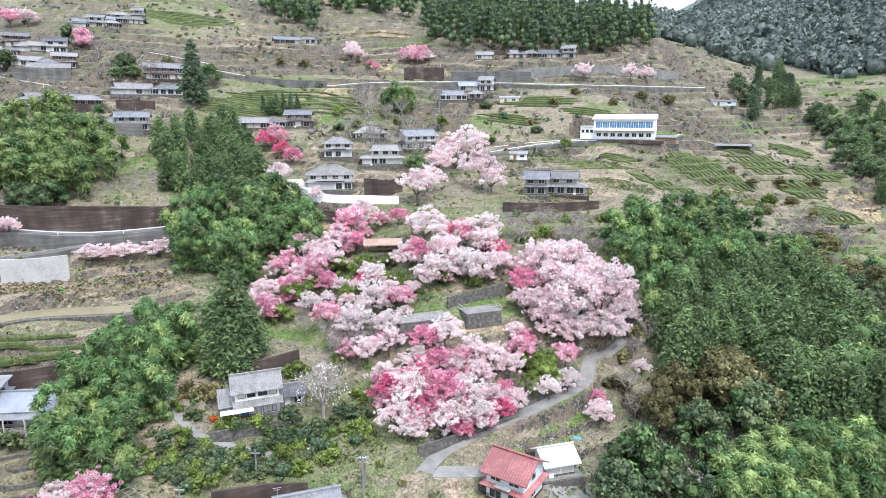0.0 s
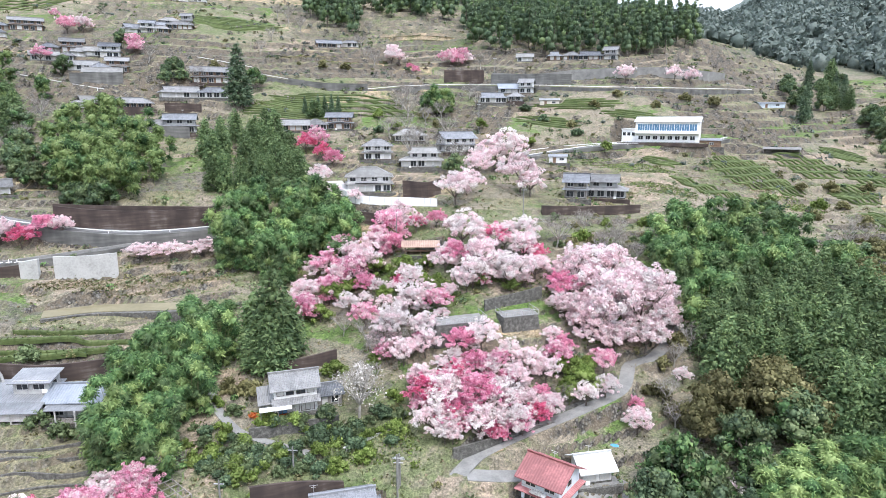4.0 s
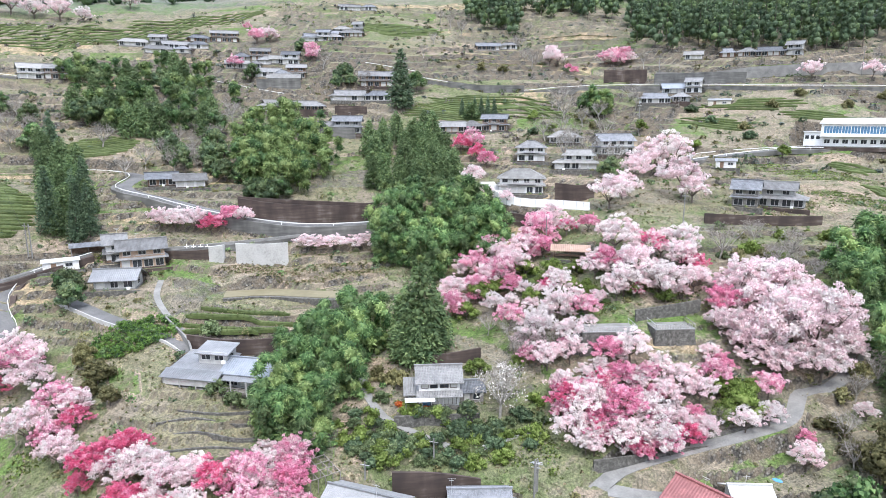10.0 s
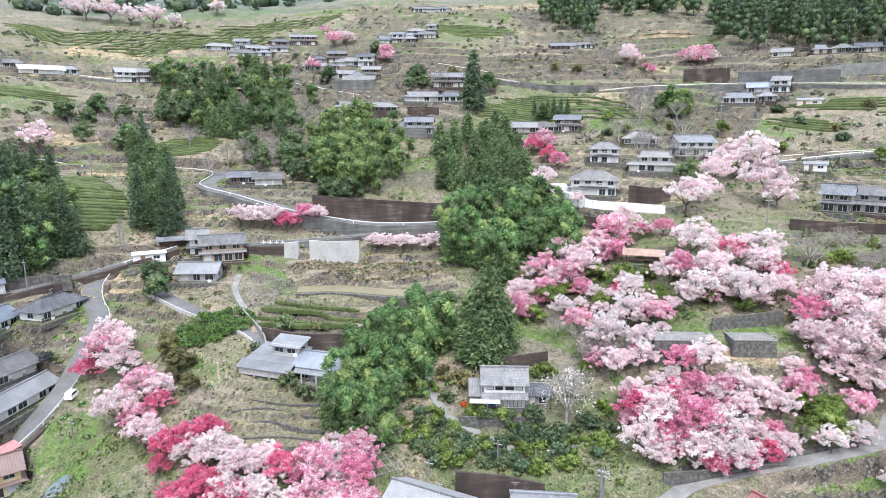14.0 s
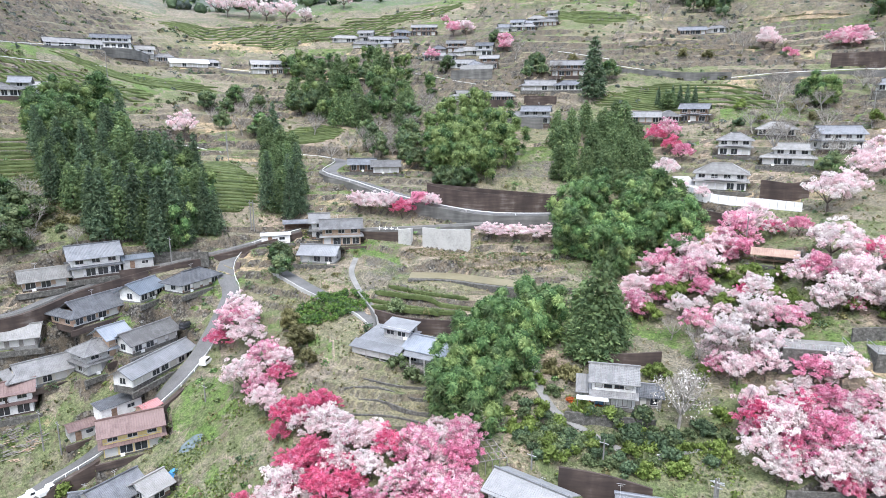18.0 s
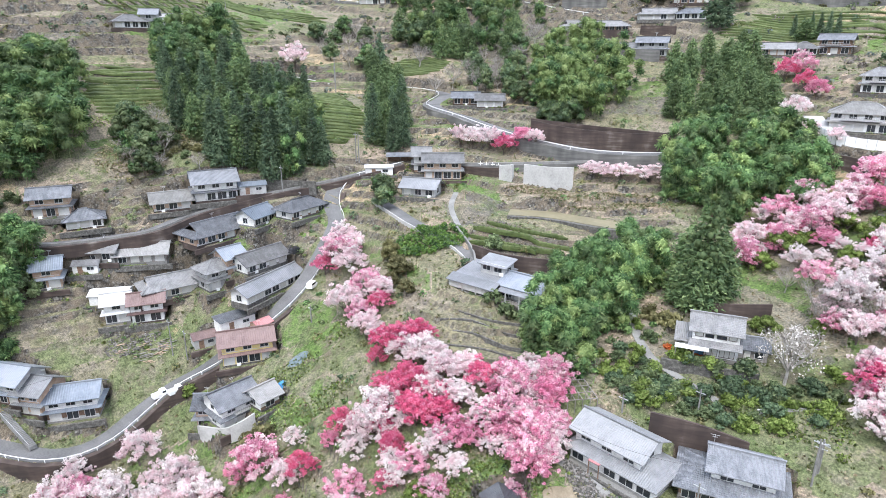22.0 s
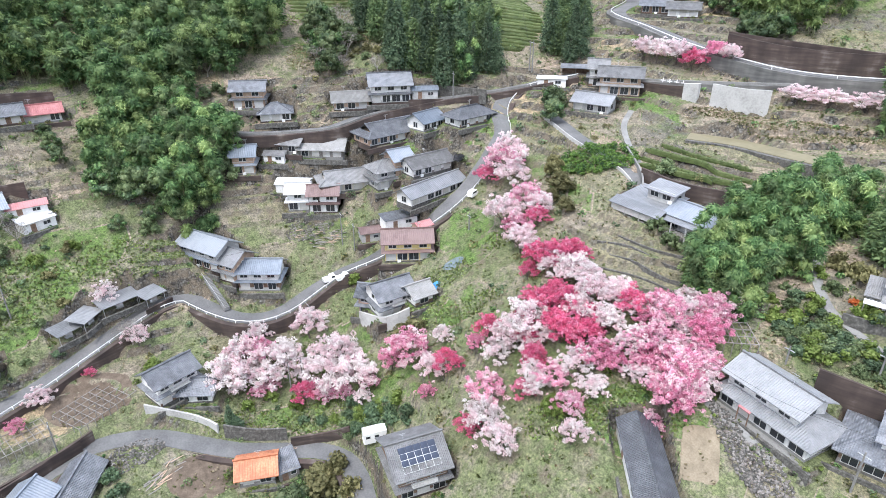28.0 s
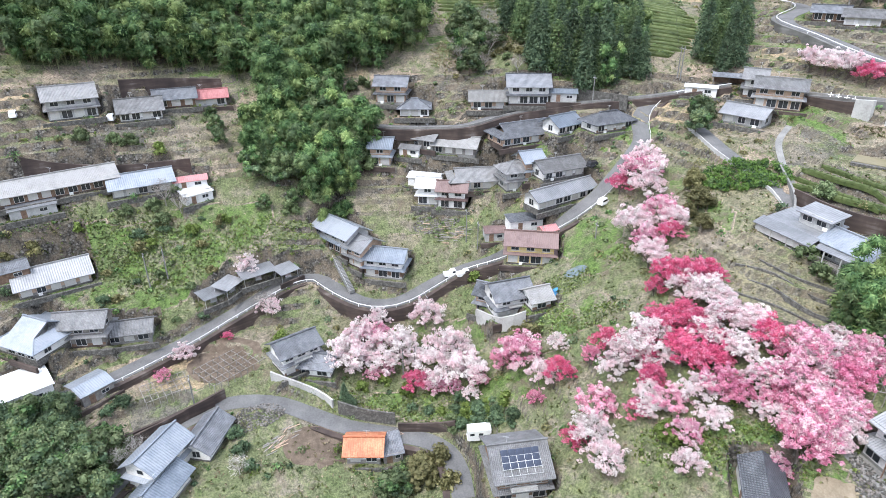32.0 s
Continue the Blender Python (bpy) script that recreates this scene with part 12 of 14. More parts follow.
far_tree(22.5, 407.3, 1.16)
far_tree(51.2, 430.2, 1.52)
far_tree(-110.7, 412.0, 1.44)
far_tree(-150.8, 546.6, 1.36)
far_tree(20.9, 478.0, 1.27)
far_tree(-81.8, 444.0, 1.51)
far_tree(557.5, 2089.6, 1.51)
far_tree(161.8, 517.0, 1.28)
far_tree(-18.5, 532.8, 1.22)
far_tree(156.1, 1561.3, 1.54)
far_tree(544.9, 1910.4, 1.36)
far_tree(2.5, 595.9, 1.44)
far_tree(429.6, 1667.4, 1.43)
far_tree(2.9, 439.8, 1.31)
far_tree(19.1, 534.0, 1.20)
far_tree(477.6, 1636.1, 1.54)
far_tree(26.0, 373.5, 1.37)
far_tree(-112.7, 559.4, 1.46)
far_tree(13.9, 505.8, 1.27)
far_tree(36.6, 374.4, 1.36)
far_tree(-100.6, 417.1, 1.30)
far_tree(-8.3, 520.5, 1.26)
far_tree(261.1, 1976.6, 1.36)
far_tree(-65.3, 448.9, 1.25)
far_tree(-77.3, 468.6, 1.51)
far_tree(-38.8, 440.4, 1.42)
far_tree(-102.2, 464.9, 1.25)
far_tree(29.7, 390.2, 1.32)
far_tree(-19.2, 559.9, 1.17)
far_tree(-53.1, 491.4, 1.40)
far_tree(413.8, 1527.6, 1.29)
far_tree(45.1, 366.9, 1.29)
far_tree(418.1, 2184.9, 1.42)
far_tree(279.3, 1647.6, 1.48)
far_tree(115.3, 378.2, 1.38)
far_tree(31.5, 442.1, 1.39)
far_tree(64.9, 351.2, 1.22)
far_tree(527.9, 2066.0, 1.34)
far_tree(17.8, 405.4, 1.49)
far_tree(9.7, 447.0, 1.39)
far_tree(-106.3, 414.3, 1.32)
far_tree(-49.9, 572.7, 1.21)
far_tree(-45.0, 488.0, 1.38)
far_tree(314.2, 1959.0, 1.47)
far_tree(26.8, 998.7, 1.30)
far_tree(566.5, 1903.6, 1.16)
far_tree(-65.3, 509.0, 1.48)
far_tree(-16.4, 521.9, 1.26)
far_tree(289.6, 1984.5, 1.30)
far_tree(-76.3, 532.1, 1.25)
far_tree(219.6, 1491.6, 1.18)
far_tree(9.5, 375.0, 1.36)
far_tree(-112.0, 458.5, 1.17)
far_tree(437.9, 1484.2, 1.27)
far_tree(21.3, 376.5, 1.36)
far_tree(-91.6, 427.8, 1.30)
far_tree(-22.0, 472.8, 1.45)
far_tree(-26.4, 537.7, 1.15)
far_tree(437.2, 1438.5, 1.23)
far_tree(508.3, 2268.4, 1.23)
far_tree(31.8, 468.0, 1.47)
far_tree(-84.6, 574.0, 1.39)
far_tree(86.4, 384.9, 1.15)
far_tree(-38.7, 532.0, 1.27)
far_tree(29.2, 583.9, 1.33)
far_tree(519.0, 1758.9, 1.39)
far_tree(-103.2, 521.7, 1.34)
far_tree(242.7, 1511.9, 1.25)
far_tree(37.8, 478.7, 1.15)
far_tree(609.3, 2023.8, 1.25)
far_tree(20.3, 450.9, 1.26)
far_tree(100.4, 363.8, 1.52)
far_tree(-39.1, 563.8, 1.36)
far_tree(-111.4, 427.3, 1.51)
far_tree(-87.3, 395.9, 1.26)
far_tree(299.5, 1467.0, 1.52)
far_tree(377.3, 1557.3, 1.29)
far_tree(16.9, 427.1, 1.46)
far_tree(94.2, 403.2, 1.52)
far_tree(462.0, 1627.7, 1.54)
far_tree(-3.8, 411.5, 1.17)
far_tree(487.2, 2024.3, 1.24)
far_tree(449.8, 2156.8, 1.25)
far_tree(-123.9, 498.2, 1.42)
far_tree(2.2, 453.7, 1.40)
far_tree(-5.6, 454.5, 1.23)
far_tree(30.0, 415.8, 1.19)
far_tree(271.7, 1525.4, 1.20)
far_tree(73.6, 373.5, 1.46)
far_tree(-1.5, 473.1, 1.20)
far_tree(-139.5, 537.4, 1.36)
far_tree(66.0, 388.6, 1.47)
far_tree(-58.9, 575.8, 1.29)
far_tree(-86.3, 521.9, 1.25)
far_tree(543.6, 1771.3, 1.16)
far_tree(472.0, 1812.1, 1.50)
far_tree(254.1, 1491.1, 1.18)
far_tree(73.7, 406.2, 1.53)
far_tree(29.2, 498.1, 1.19)
far_tree(-119.1, 446.4, 1.29)
far_tree(92.8, 393.6, 1.28)
far_tree(-17.0, 494.2, 1.33)
far_tree(60.5, 980.4, 1.36)
far_tree(-117.3, 428.7, 1.30)
far_tree(-105.8, 411.0, 1.18)
far_tree(46.4, 365.2, 1.29)
far_tree(5.1, 545.6, 1.40)
far_tree(347.6, 1573.7, 1.27)
far_tree(3.9, 368.0, 1.41)
far_tree(195.4, 1509.9, 1.45)
far_tree(68.1, 369.4, 1.22)
far_tree(-32.9, 519.1, 1.46)
far_tree(47.9, 467.2, 1.41)
far_tree(-88.7, 555.2, 1.40)
far_tree(70.8, 981.1, 1.16)
far_tree(-21.1, 472.6, 1.26)
far_tree(290.5, 1523.5, 1.18)
far_tree(-93.4, 562.6, 1.42)
far_tree(324.7, 1593.9, 1.19)
far_tree(73.0, 464.7, 1.50)
far_tree(217.3, 1524.0, 1.25)
far_tree(39.7, 397.3, 1.35)
far_tree(85.5, 993.4, 1.25)
far_tree(130.1, 469.0, 1.28)
far_tree(28.8, 366.3, 1.17)
far_tree(-84.9, 428.2, 1.39)
far_tree(507.0, 1797.8, 1.40)
far_tree(34.2, 356.8, 1.51)
far_tree(105.3, 439.4, 1.29)
far_tree(-47.1, 449.5, 1.26)
far_tree(-115.4, 513.1, 1.37)
far_tree(22.9, 498.9, 1.52)
far_tree(-122.2, 556.5, 1.46)
far_tree(444.2, 1651.0, 1.41)
far_tree(-78.5, 504.4, 1.49)
far_tree(106.9, 401.4, 1.28)
far_tree(269.3, 1480.6, 1.41)
far_tree(40.0, 1015.8, 1.33)
far_tree(108.1, 475.1, 1.34)
far_tree(93.4, 359.6, 1.26)
far_tree(-90.9, 510.4, 1.27)
far_tree(-76.8, 444.7, 1.19)
far_tree(51.3, 1022.3, 1.47)
far_tree(530.3, 2282.6, 1.18)
far_tree(-100.7, 437.8, 1.38)
far_tree(-23.2, 436.8, 1.51)
far_tree(455.5, 1458.0, 1.22)
far_tree(-5.9, 537.6, 1.52)
far_tree(-77.2, 387.5, 1.35)
far_tree(123.1, 387.0, 1.44)
far_tree(79.5, 407.0, 1.22)
far_tree(-94.4, 410.4, 1.47)
far_tree(-105.1, 428.1, 1.22)
far_tree(463.2, 2184.6, 1.40)
far_tree(90.3, 364.4, 1.39)
far_tree(-27.4, 436.3, 1.22)
far_tree(-111.2, 585.0, 1.44)
far_tree(-27.4, 472.7, 1.30)
far_tree(-41.7, 434.8, 1.27)
far_tree(72.2, 422.9, 1.42)
far_tree(112.5, 385.8, 1.24)
far_tree(-49.3, 440.5, 1.25)
far_tree(16.5, 994.6, 1.40)
far_tree(-82.5, 556.5, 1.37)
far_tree(-32.7, 560.3, 1.46)
far_tree(-56.2, 491.8, 1.30)
far_tree(517.9, 1965.7, 1.44)
far_tree(35.8, 435.8, 1.51)
far_tree(73.0, 400.3, 1.34)
far_tree(-129.4, 483.4, 1.35)
far_tree(24.8, 390.8, 1.40)
far_tree(0.8, 391.5, 1.49)
far_tree(-116.0, 453.6, 1.47)
far_tree(384.3, 1915.4, 1.42)
far_tree(15.2, 447.1, 1.26)
finish_far_trees()
in_group('garden bushes round the farmhouse')
plant('bush', -31.9, 88.2, 0.83, 0.97)
plant('bush_fresh', -21.9, 90.6, 0.72, 0.78)
plant('bush', -36.9, 88.9, 0.92, 0.72)
plant('bush_fresh', -19.3, 92.5, 0.82, 0.76)
plant('bush_dark', -18.0, 102.5, 0.99, 0.77)
plant('bush', -41.1, 88.2, 0.74, 0.94)
plant('bush_dark', -43.9, 86.9, 0.95, 0.89)
plant('bush', -14.0, 101.4, 1.15, 0.94)
plant('bush_dark', -40.5, 85.2, 0.75, 0.99)
plant('bush_fresh', -16.9, 98.2, 0.79, 0.82)
plant('bush', -43.7, 99.6, 1.15, 0.79)
plant('bush', -19.3, 99.9, 0.86, 0.86)
plant('bush_fresh', -18.4, 94.3, 1.03, 0.80)
plant('bush_fresh', -24.4, 95.3, 1.03, 0.72)
plant('bush', -45.6, 91.2, 0.87, 0.80)
plant('bush_dark', -34.6, 95.7, 0.82, 0.94)
plant('bush', -49.1, 95.2, 0.70, 0.73)
plant('bush_dark', -36.2, 90.5, 1.18, 1.08)
plant('bush_fresh', -44.4, 95.2, 0.73, 0.83)
plant('bush_dark', -27.8, 90.9, 0.79, 1.05)
plant('bush_dark', -20.9, 95.0, 1.26, 0.81)
plant('bush_dark', -31.2, 89.9, 1.02, 0.82)
plant('bush_dark', -25.8, 89.1, 1.06, 1.04)
plant('bush_dark', -41.5, 93.0, 0.82, 0.89)
plant('bush_fresh', -37.0, 96.1, 1.10, 0.91)
plant('bush_fresh', -26.9, 93.7, 0.72, 0.75)
plant('bush_fresh', -33.0, 91.4, 1.19, 0.74)
plant('bush', -24.6, 91.5, 0.73, 0.84)
plant('bush', -22.2, 98.7, 1.03, 1.00)
plant('bush_fresh', -19.1, 96.6, 0.94, 1.07)
plant('bush', -39.9, 90.9, 1.21, 0.75)
plant('bush', -28.9, 89.3, 1.00, 0.84)
plant('bush_fresh', -34.4, 87.5, 0.98, 1.02)
plant('bush_fresh', -48.0, 90.2, 0.75, 0.98)
plant('bush_fresh', -38.7, 87.0, 1.16, 0.80)
plant('bush_fresh', -14.2, 98.6, 1.25, 0.91)
plant('bush_fresh', -46.3, 88.7, 1.14, 0.93)
plant('bush', -22.7, 93.1, 0.72, 0.90)
plant('bush_fresh', -43.7, 90.2, 1.25, 1.02)
plant('bush_fresh', -35.7, 86.0, 0.70, 0.93)
plant('bush', -38.8, 92.4, 1.10, 0.74)
plant('bush_dark', -14.8, 96.1, 0.94, 0.86)
plant('bush_fresh', -15.6, 105.4, 1.07, 0.91)
plant('bush_fresh', -37.3, 84.6, 1.21, 0.98)
plant('bush_dark', -46.1, 93.5, 1.08, 0.89)
plant('bush', -20.6, 97.4, 0.77, 0.96)
plant('bush', -23.6, 96.7, 0.72, 0.84)
plant('bush_dark', -32.6, 91.5, 0.75, 1.07)
plant('bush', -29.5, 94.2, 0.89, 1.02)
plant('bush_dark', -43.3, 88.9, 1.00, 0.90)
plant('bush', -34.2, 90.3, 0.94, 1.05)
plant('bush', -30.0, 97.2, 1.06, 0.99)
plant('bush_dark', -26.9, 95.1, 1.14, 0.98)
plant('bush_fresh', -39.0, 88.4, 1.00, 0.86)
plant('bush', -38.8, 91.2, 0.82, 1.06)
plant('bush_dark', -40.6, 90.6, 0.79, 0.89)
plant('bush_fresh', -31.7, 96.7, 1.01, 0.80)
plant('bush_fresh', -35.1, 96.0, 0.91, 0.93)
plant('bush', -24.8, 98.5, 0.87, 0.77)
plant('bush_dark', -28.7, 97.0, 0.78, 0.77)
plant('bush_fresh', -24.8, 95.4, 0.70, 0.82)
plant('bush', -36.6, 89.8, 0.93, 0.77)
plant('bush', -39.9, 86.4, 0.76, 0.74)
plant('bush', -33.6, 96.3, 0.82, 0.80)
plant('bush', -22.4, 98.4, 0.73, 1.09)
plant('bush_dark', -38.6, 84.2, 0.94, 0.74)
plant('bush_fresh', -45.7, 88.3, 0.84, 0.92)
plant('bush', -36.7, 86.7, 0.90, 0.96)
plant('bush', -43.2, 86.3, 0.90, 0.74)
plant('bush_fresh', -26.2, 97.7, 0.71, 0.87)
plant('bush', -26.5, 99.3, 1.10, 0.92)
plant('bush_dark', -27.4, 97.9, 0.81, 0.91)
plant('bush', -41.5, 88.0, 0.76, 0.93)
plant('bush', -42.5, 91.2, 0.81, 0.77)
plant('bush_dark', -35.1, 88.1, 1.05, 0.87)
plant('bush', -32.3, 97.5, 0.81, 0.78)
plant('bush', -40.2, 92.6, 1.06, 0.93)
in_group('')
plant('fresh', -33.7, 136.4, 1.39, 1.0)
plant('fresh', -31.5, 138.6, 1.17, 1.0)
plant('fresh', -24.4, 144.3, 1.19, 1.0)
plant('fresh', 20.8, 113.9, 1.40, 1.0)
plant('fresh', 17.3, 112.7, 0.99, 1.0)
plant('fresh', -18.0, 142.2, 1.16, 1.0)
plant('fresh', -12.6, 141.9, 0.92, 1.0)
plant('fresh', -21.7, 134.9, 0.90, 1.0)
plant('fresh', -35.4, 129.9, 1.12, 1.0)
plant('fresh', -27.6, 111.1, 0.88, 1.0)
plant('bare_white', -21.3, 101.0, 1.68, 1.0)
plant('fresh', -9.4, 134.0, 0.99, 1.0)
plant('bush_orange', -38.8, 97.8, 0.81, 0.5)
plant('bush_orange', -36.4, 97.8, 0.81, 0.5)
plant('bush_orange', -34.0, 97.8, 0.80, 0.5)
plant('bush_olive', -42.7, 104.7, 1.37, 1.0)
plant('bush_olive', -46.2, 104.5, 1.38, 1.0)
plant('bare', -22.4, 119.2, 0.99, 1.0)
plant('bare', -29.3, 124.5, 0.83, 1.0)
plant('bare', -16.4, 117.5, 0.78, 1.0)
plant('bare', 15.8, 110.0, 0.75, 1.0)
bamboo_wood([(-187, -66), (-189, -38), (-196, -18), (-198, 3), (-190, 27), (-187, 38)], 34, 120, 5)
bamboo_wood([(-181, -66), (-186, -44), (-191, -22), (-192, 0), (-186, 14), (-183, 32)], 9, 56, 15, (0.8, 1.15))
bamboo_wood([(-176, 22), (-178, 32), (-184, 44)], 16, 18, 16, (0.8, 1.1))
bamboo_wood([(-172, 4), (-168, 14), (-172, 24)], 18, 14, 6)
bamboo_wood([(-160, 0), (-157, 9)], 14, 8, 7, (0.8, 1.1))
finish_far_bamboo(False, ["leaf_bamboo", "leaf_bamboo", "leaf_bamboo_light", "leaf_hinoki"], "dense green bamboo forest with drooping plumes on the slope")
finish_far_bamboo(True, ["leaf_bamboo_light", "leaf_bamboo_light", "leaf_bamboo_light", "leaf_bamboo"], "grove of yellowish green bamboo with drooping plumes above the wall")

in_group('spring shrubs in the blossom garden')
plant('fresh', 18.2, 116.2, 1.14, 1.01)
plant('fresh', 21.9, 118.4, 0.95, 1.04)
plant('fresh', 16.2, 117.3, 0.98, 1.07)
plant('fresh', -25.8, 147.9, 0.79, 1.02)
plant('fresh', -29.4, 141.0, 0.79, 1.01)
plant('fresh', -19.7, 140.1, 0.89, 0.99)
plant('fresh', 0.3, 134.0, 0.72, 1.02)
plant('fresh', 6.8, 133.7, 0.81, 0.96)
plant('fresh', -28.8, 155.7, 0.77, 1.03)
plant('fresh', -15.8, 140.5, 0.80, 1.02)
plant('fresh', -29.3, 111.2, 0.71, 0.97)
plant('fresh', -20.8, 113.5, 0.70, 1.03)
plant('fresh', -8.7, 132.3, 0.82, 1.07)
plant('fresh', -13.3, 136.8, 0.84, 1.01)
plant('bush_fresh', -42.4, 92.9, 1.05, 1.08)
plant('bush_fresh', -38.9, 92.4, 1.03, 0.94)
plant('bush_fresh', -29.9, 96.7, 0.95, 0.95)
plant('bush_fresh', -23.4, 90.4, 1.03, 1.04)
plant('bush_fresh', -26.5, 92.7, 1.07, 1.03)
plant('bush_fresh', -14.1, 97.7, 0.97, 1.09)
plant('bush_fresh', -18.8, 93.0, 1.22, 0.91)
plant('bush_fresh', -52.9, 107.8, 1.26, 0.93)
plant('bush_fresh', -47.2, 101.0, 0.97, 1.06)
plant('bush_dark', -27.6, 96.0, 1.16, 1.07)
plant('bush_dark', -23.6, 96.3, 1.22, 1.08)
plant('bush_dark', -21.1, 98.3, 1.07, 1.01)
plant('bush_dark', -26.4, 99.0, 1.17, 0.92)
plant('bush_dark', -16.8, 101.6, 1.05, 1.04)
plant('bush_dark', -30.3, 91.9, 1.03, 1.03)
plant('bare', -21.5, 104.2, 1.24, 1.01)
plant('bare', -15.9, 115.4, 0.72, 1.09)
plant('bare', -19.6, 120.3, 0.80, 0.93)
plant('bare', -13.5, 118.4, 0.83, 0.94)
plant('bare', -21.0, 115.4, 0.90, 0.97)
in_group('leafless trees on the slope')
plant('bare', -35.1, 239.8, 1.57, 0.92)
plant('bare', -30.2, 244.1, 1.41, 0.97)
plant('bare', -23.6, 234.1, 1.44, 1.03)
plant('bare', -16.8, 227.5, 1.50, 0.91)
plant('bare', -14.2, 248.5, 1.55, 1.08)
plant('bare', -25.0, 220.1, 1.67, 1.06)
plant('bare', -9.2, 216.2, 1.64, 0.93)
plant('bare', -23.2, 262.0, 1.43, 0.99)
plant('bare', -17.0, 270.0, 1.33, 0.94)
plant('bare', -156.1, 158.2, 1.19, 1.06)
plant('bare', -155.9, 166.3, 1.41, 0.98)
plant('bare', -155.1, 174.0, 1.15, 1.04)
plant('bare', -145.2, 167.7, 1.36, 1.04)
plant('bare', -145.7, 176.8, 1.31, 0.92)
plant('bare', -179.5, 172.3, 1.47, 1.01)
plant('bare', 100.2, 140.3, 1.09, 0.99)
plant('bare', 102.4, 148.5, 0.87, 0.91)
plant('bare', 94.5, 128.2, 0.88, 0.94)
plant('bare', 95.9, 165.2, 0.85, 1.02)
plant('bare', 116.7, 174.0, 1.12, 1.03)
plant('bare', 114.7, 187.8, 1.10, 1.01)
plant('bare', 99.3, 178.2, 1.14, 1.05)
plant('bare', 129.0, 200.2, 1.03, 1.06)
plant('bare', 150.9, 220.3, 1.02, 1.00)
plant('bare', 40.8, 124.8, 0.95, 0.98)
plant('bare', 37.2, 115.8, 1.01, 0.94)
plant('bare', 37.4, 110.6, 0.94, 0.96)
plant('bush_olive', 38.0, 123.6, 1.31, 0.96)
plant('bush_olive', 41.9, 129.2, 1.68, 0.98)
plant('bush_olive', 35.0, 116.4, 1.56, 0.92)
plant('bush_olive', 36.9, 112.6, 1.46, 1.05)
plant('bush_olive', 107.4, 205.4, 1.64, 1.05)
plant('bush_olive', 121.5, 214.2, 1.42, 0.96)
plant('bush_olive', 137.8, 229.6, 1.65, 0.97)
plant('bush_olive', 124.6, 228.5, 1.68, 1.03)
plant('bush_olive', 102.3, 171.4, 1.45, 1.02)
plant('bush_olive', 110.0, 163.1, 1.69, 0.94)
plant('bush_olive', 112.8, 225.7, 1.45, 0.98)
plant('bush_olive', 90.2, 188.4, 1.69, 1.00)
plant('bush_olive', 120.0, 197.6, 1.59, 0.97)
plant('bush_fresh', 26.4, 160.9, 1.58, 0.94)
plant('bush_fresh', 32.2, 159.6, 1.31, 0.93)
plant('bush_fresh', 113.7, 214.4, 1.56, 1.06)
in_group('trees beside the lower road')
plant('broad_mid', -95.9, -44.4, 0.97, 0.95)
plant('broad_mid', -99.9, -40.7, 0.93, 0.95)
plant('broad_mid', -93.2, -35.1, 0.98, 1.03)
plant('broad_mid', -89.9, -32.0, 0.78, 0.95)
plant('broad_mid', -102.0, -43.5, 0.79, 1.00)
plant('bare_white', -92.8, -37.7, 0.89, 0.95)
plant('bare_white', -96.3, -36.5, 0.98, 1.01)
plant('broad_mid', -154.2, 14.3, 0.55, 1.00)
plant('broad_mid', -149.6, 7.9, 0.53, 0.92)
plant('broad_mid', -149.0, 0.7, 0.53, 0.93)
plant('broad_mid', -156.7, 20.8, 0.61, 0.99)
plant('bush', -161.7, 31.0, 1.03, 0.94)
plant('bush', -146.2, 18.5, 1.07, 0.97)
plant('bush', -147.7, 12.7, 1.37, 0.91)
plant('bush_fresh', -120.3, 0.3, 1.20, 1.07)
plant('bush_fresh', -99.8, 28.6, 0.96, 0.93)
plant('bush_fresh', -100.7, 23.9, 1.20, 1.10)
plant('bush_fresh', -104.9, 20.0, 0.96, 0.95)
plant('bush_fresh', -104.0, 14.9, 0.95, 1.06)
plant('bush_fresh', -114.9, 46.9, 1.01, 1.05)
plant('bush_fresh', -109.6, 50.2, 1.25, 0.91)
plant('bush_fresh', -118.7, 45.4, 1.23, 1.08)
plant('bush_olive', -81.9, 25.6, 1.45, 0.99)
plant('bush_olive', -80.1, 23.6, 1.26, 1.08)
plant('bush_olive', -75.6, 25.2, 1.25, 1.05)
plant('bush_olive', -83.6, 21.6, 1.22, 1.01)
plant('bush_dark', -83.4, 36.9, 1.05, 1.09)
plant('bush_dark', -79.2, 38.5, 1.14, 0.94)
plant('bush_dark', -85.9, 34.5, 1.36, 0.91)
plant('bush_dark', -92.6, 33.2, 1.30, 0.94)
plant('bush_dark', -56.9, 44.8, 1.08, 1.03)
plant('bush_dark', -108.5, 31.3, 1.13, 0.95)
plant('cedar', -100.3, 10.8, 0.40, 0.92)
plant('bush', -84.9, 104.3, 1.39, 0.92)
plant('bush', -80.0, 100.1, 1.16, 1.05)
plant('bush', -83.1, 100.0, 1.19, 0.94)
plant('bush', -73.1, 93.2, 1.17, 0.93)
plant('bush', -68.3, 88.8, 1.28, 1.04)
plant('bush', -73.0, 90.3, 1.28, 1.03)
plant('broad_olive', -99.1, 87.5, 0.42, 1.06)
plant('broad_olive', -95.4, 82.6, 0.44, 1.04)
plant('broad_olive', -89.6, 81.6, 0.48, 0.97)
in_group('')
in_group('trees among the upper fields')
plant('bamboo_light', -19.5, 278.3, 1.02, 0.97)
plant('bamboo_light', -15.7, 278.1, 0.93, 0.96)
plant('bamboo_light', -23.2, 278.0, 0.79, 0.91)
plant('cedar', -73.1, 257.8, 0.49, 1.06)
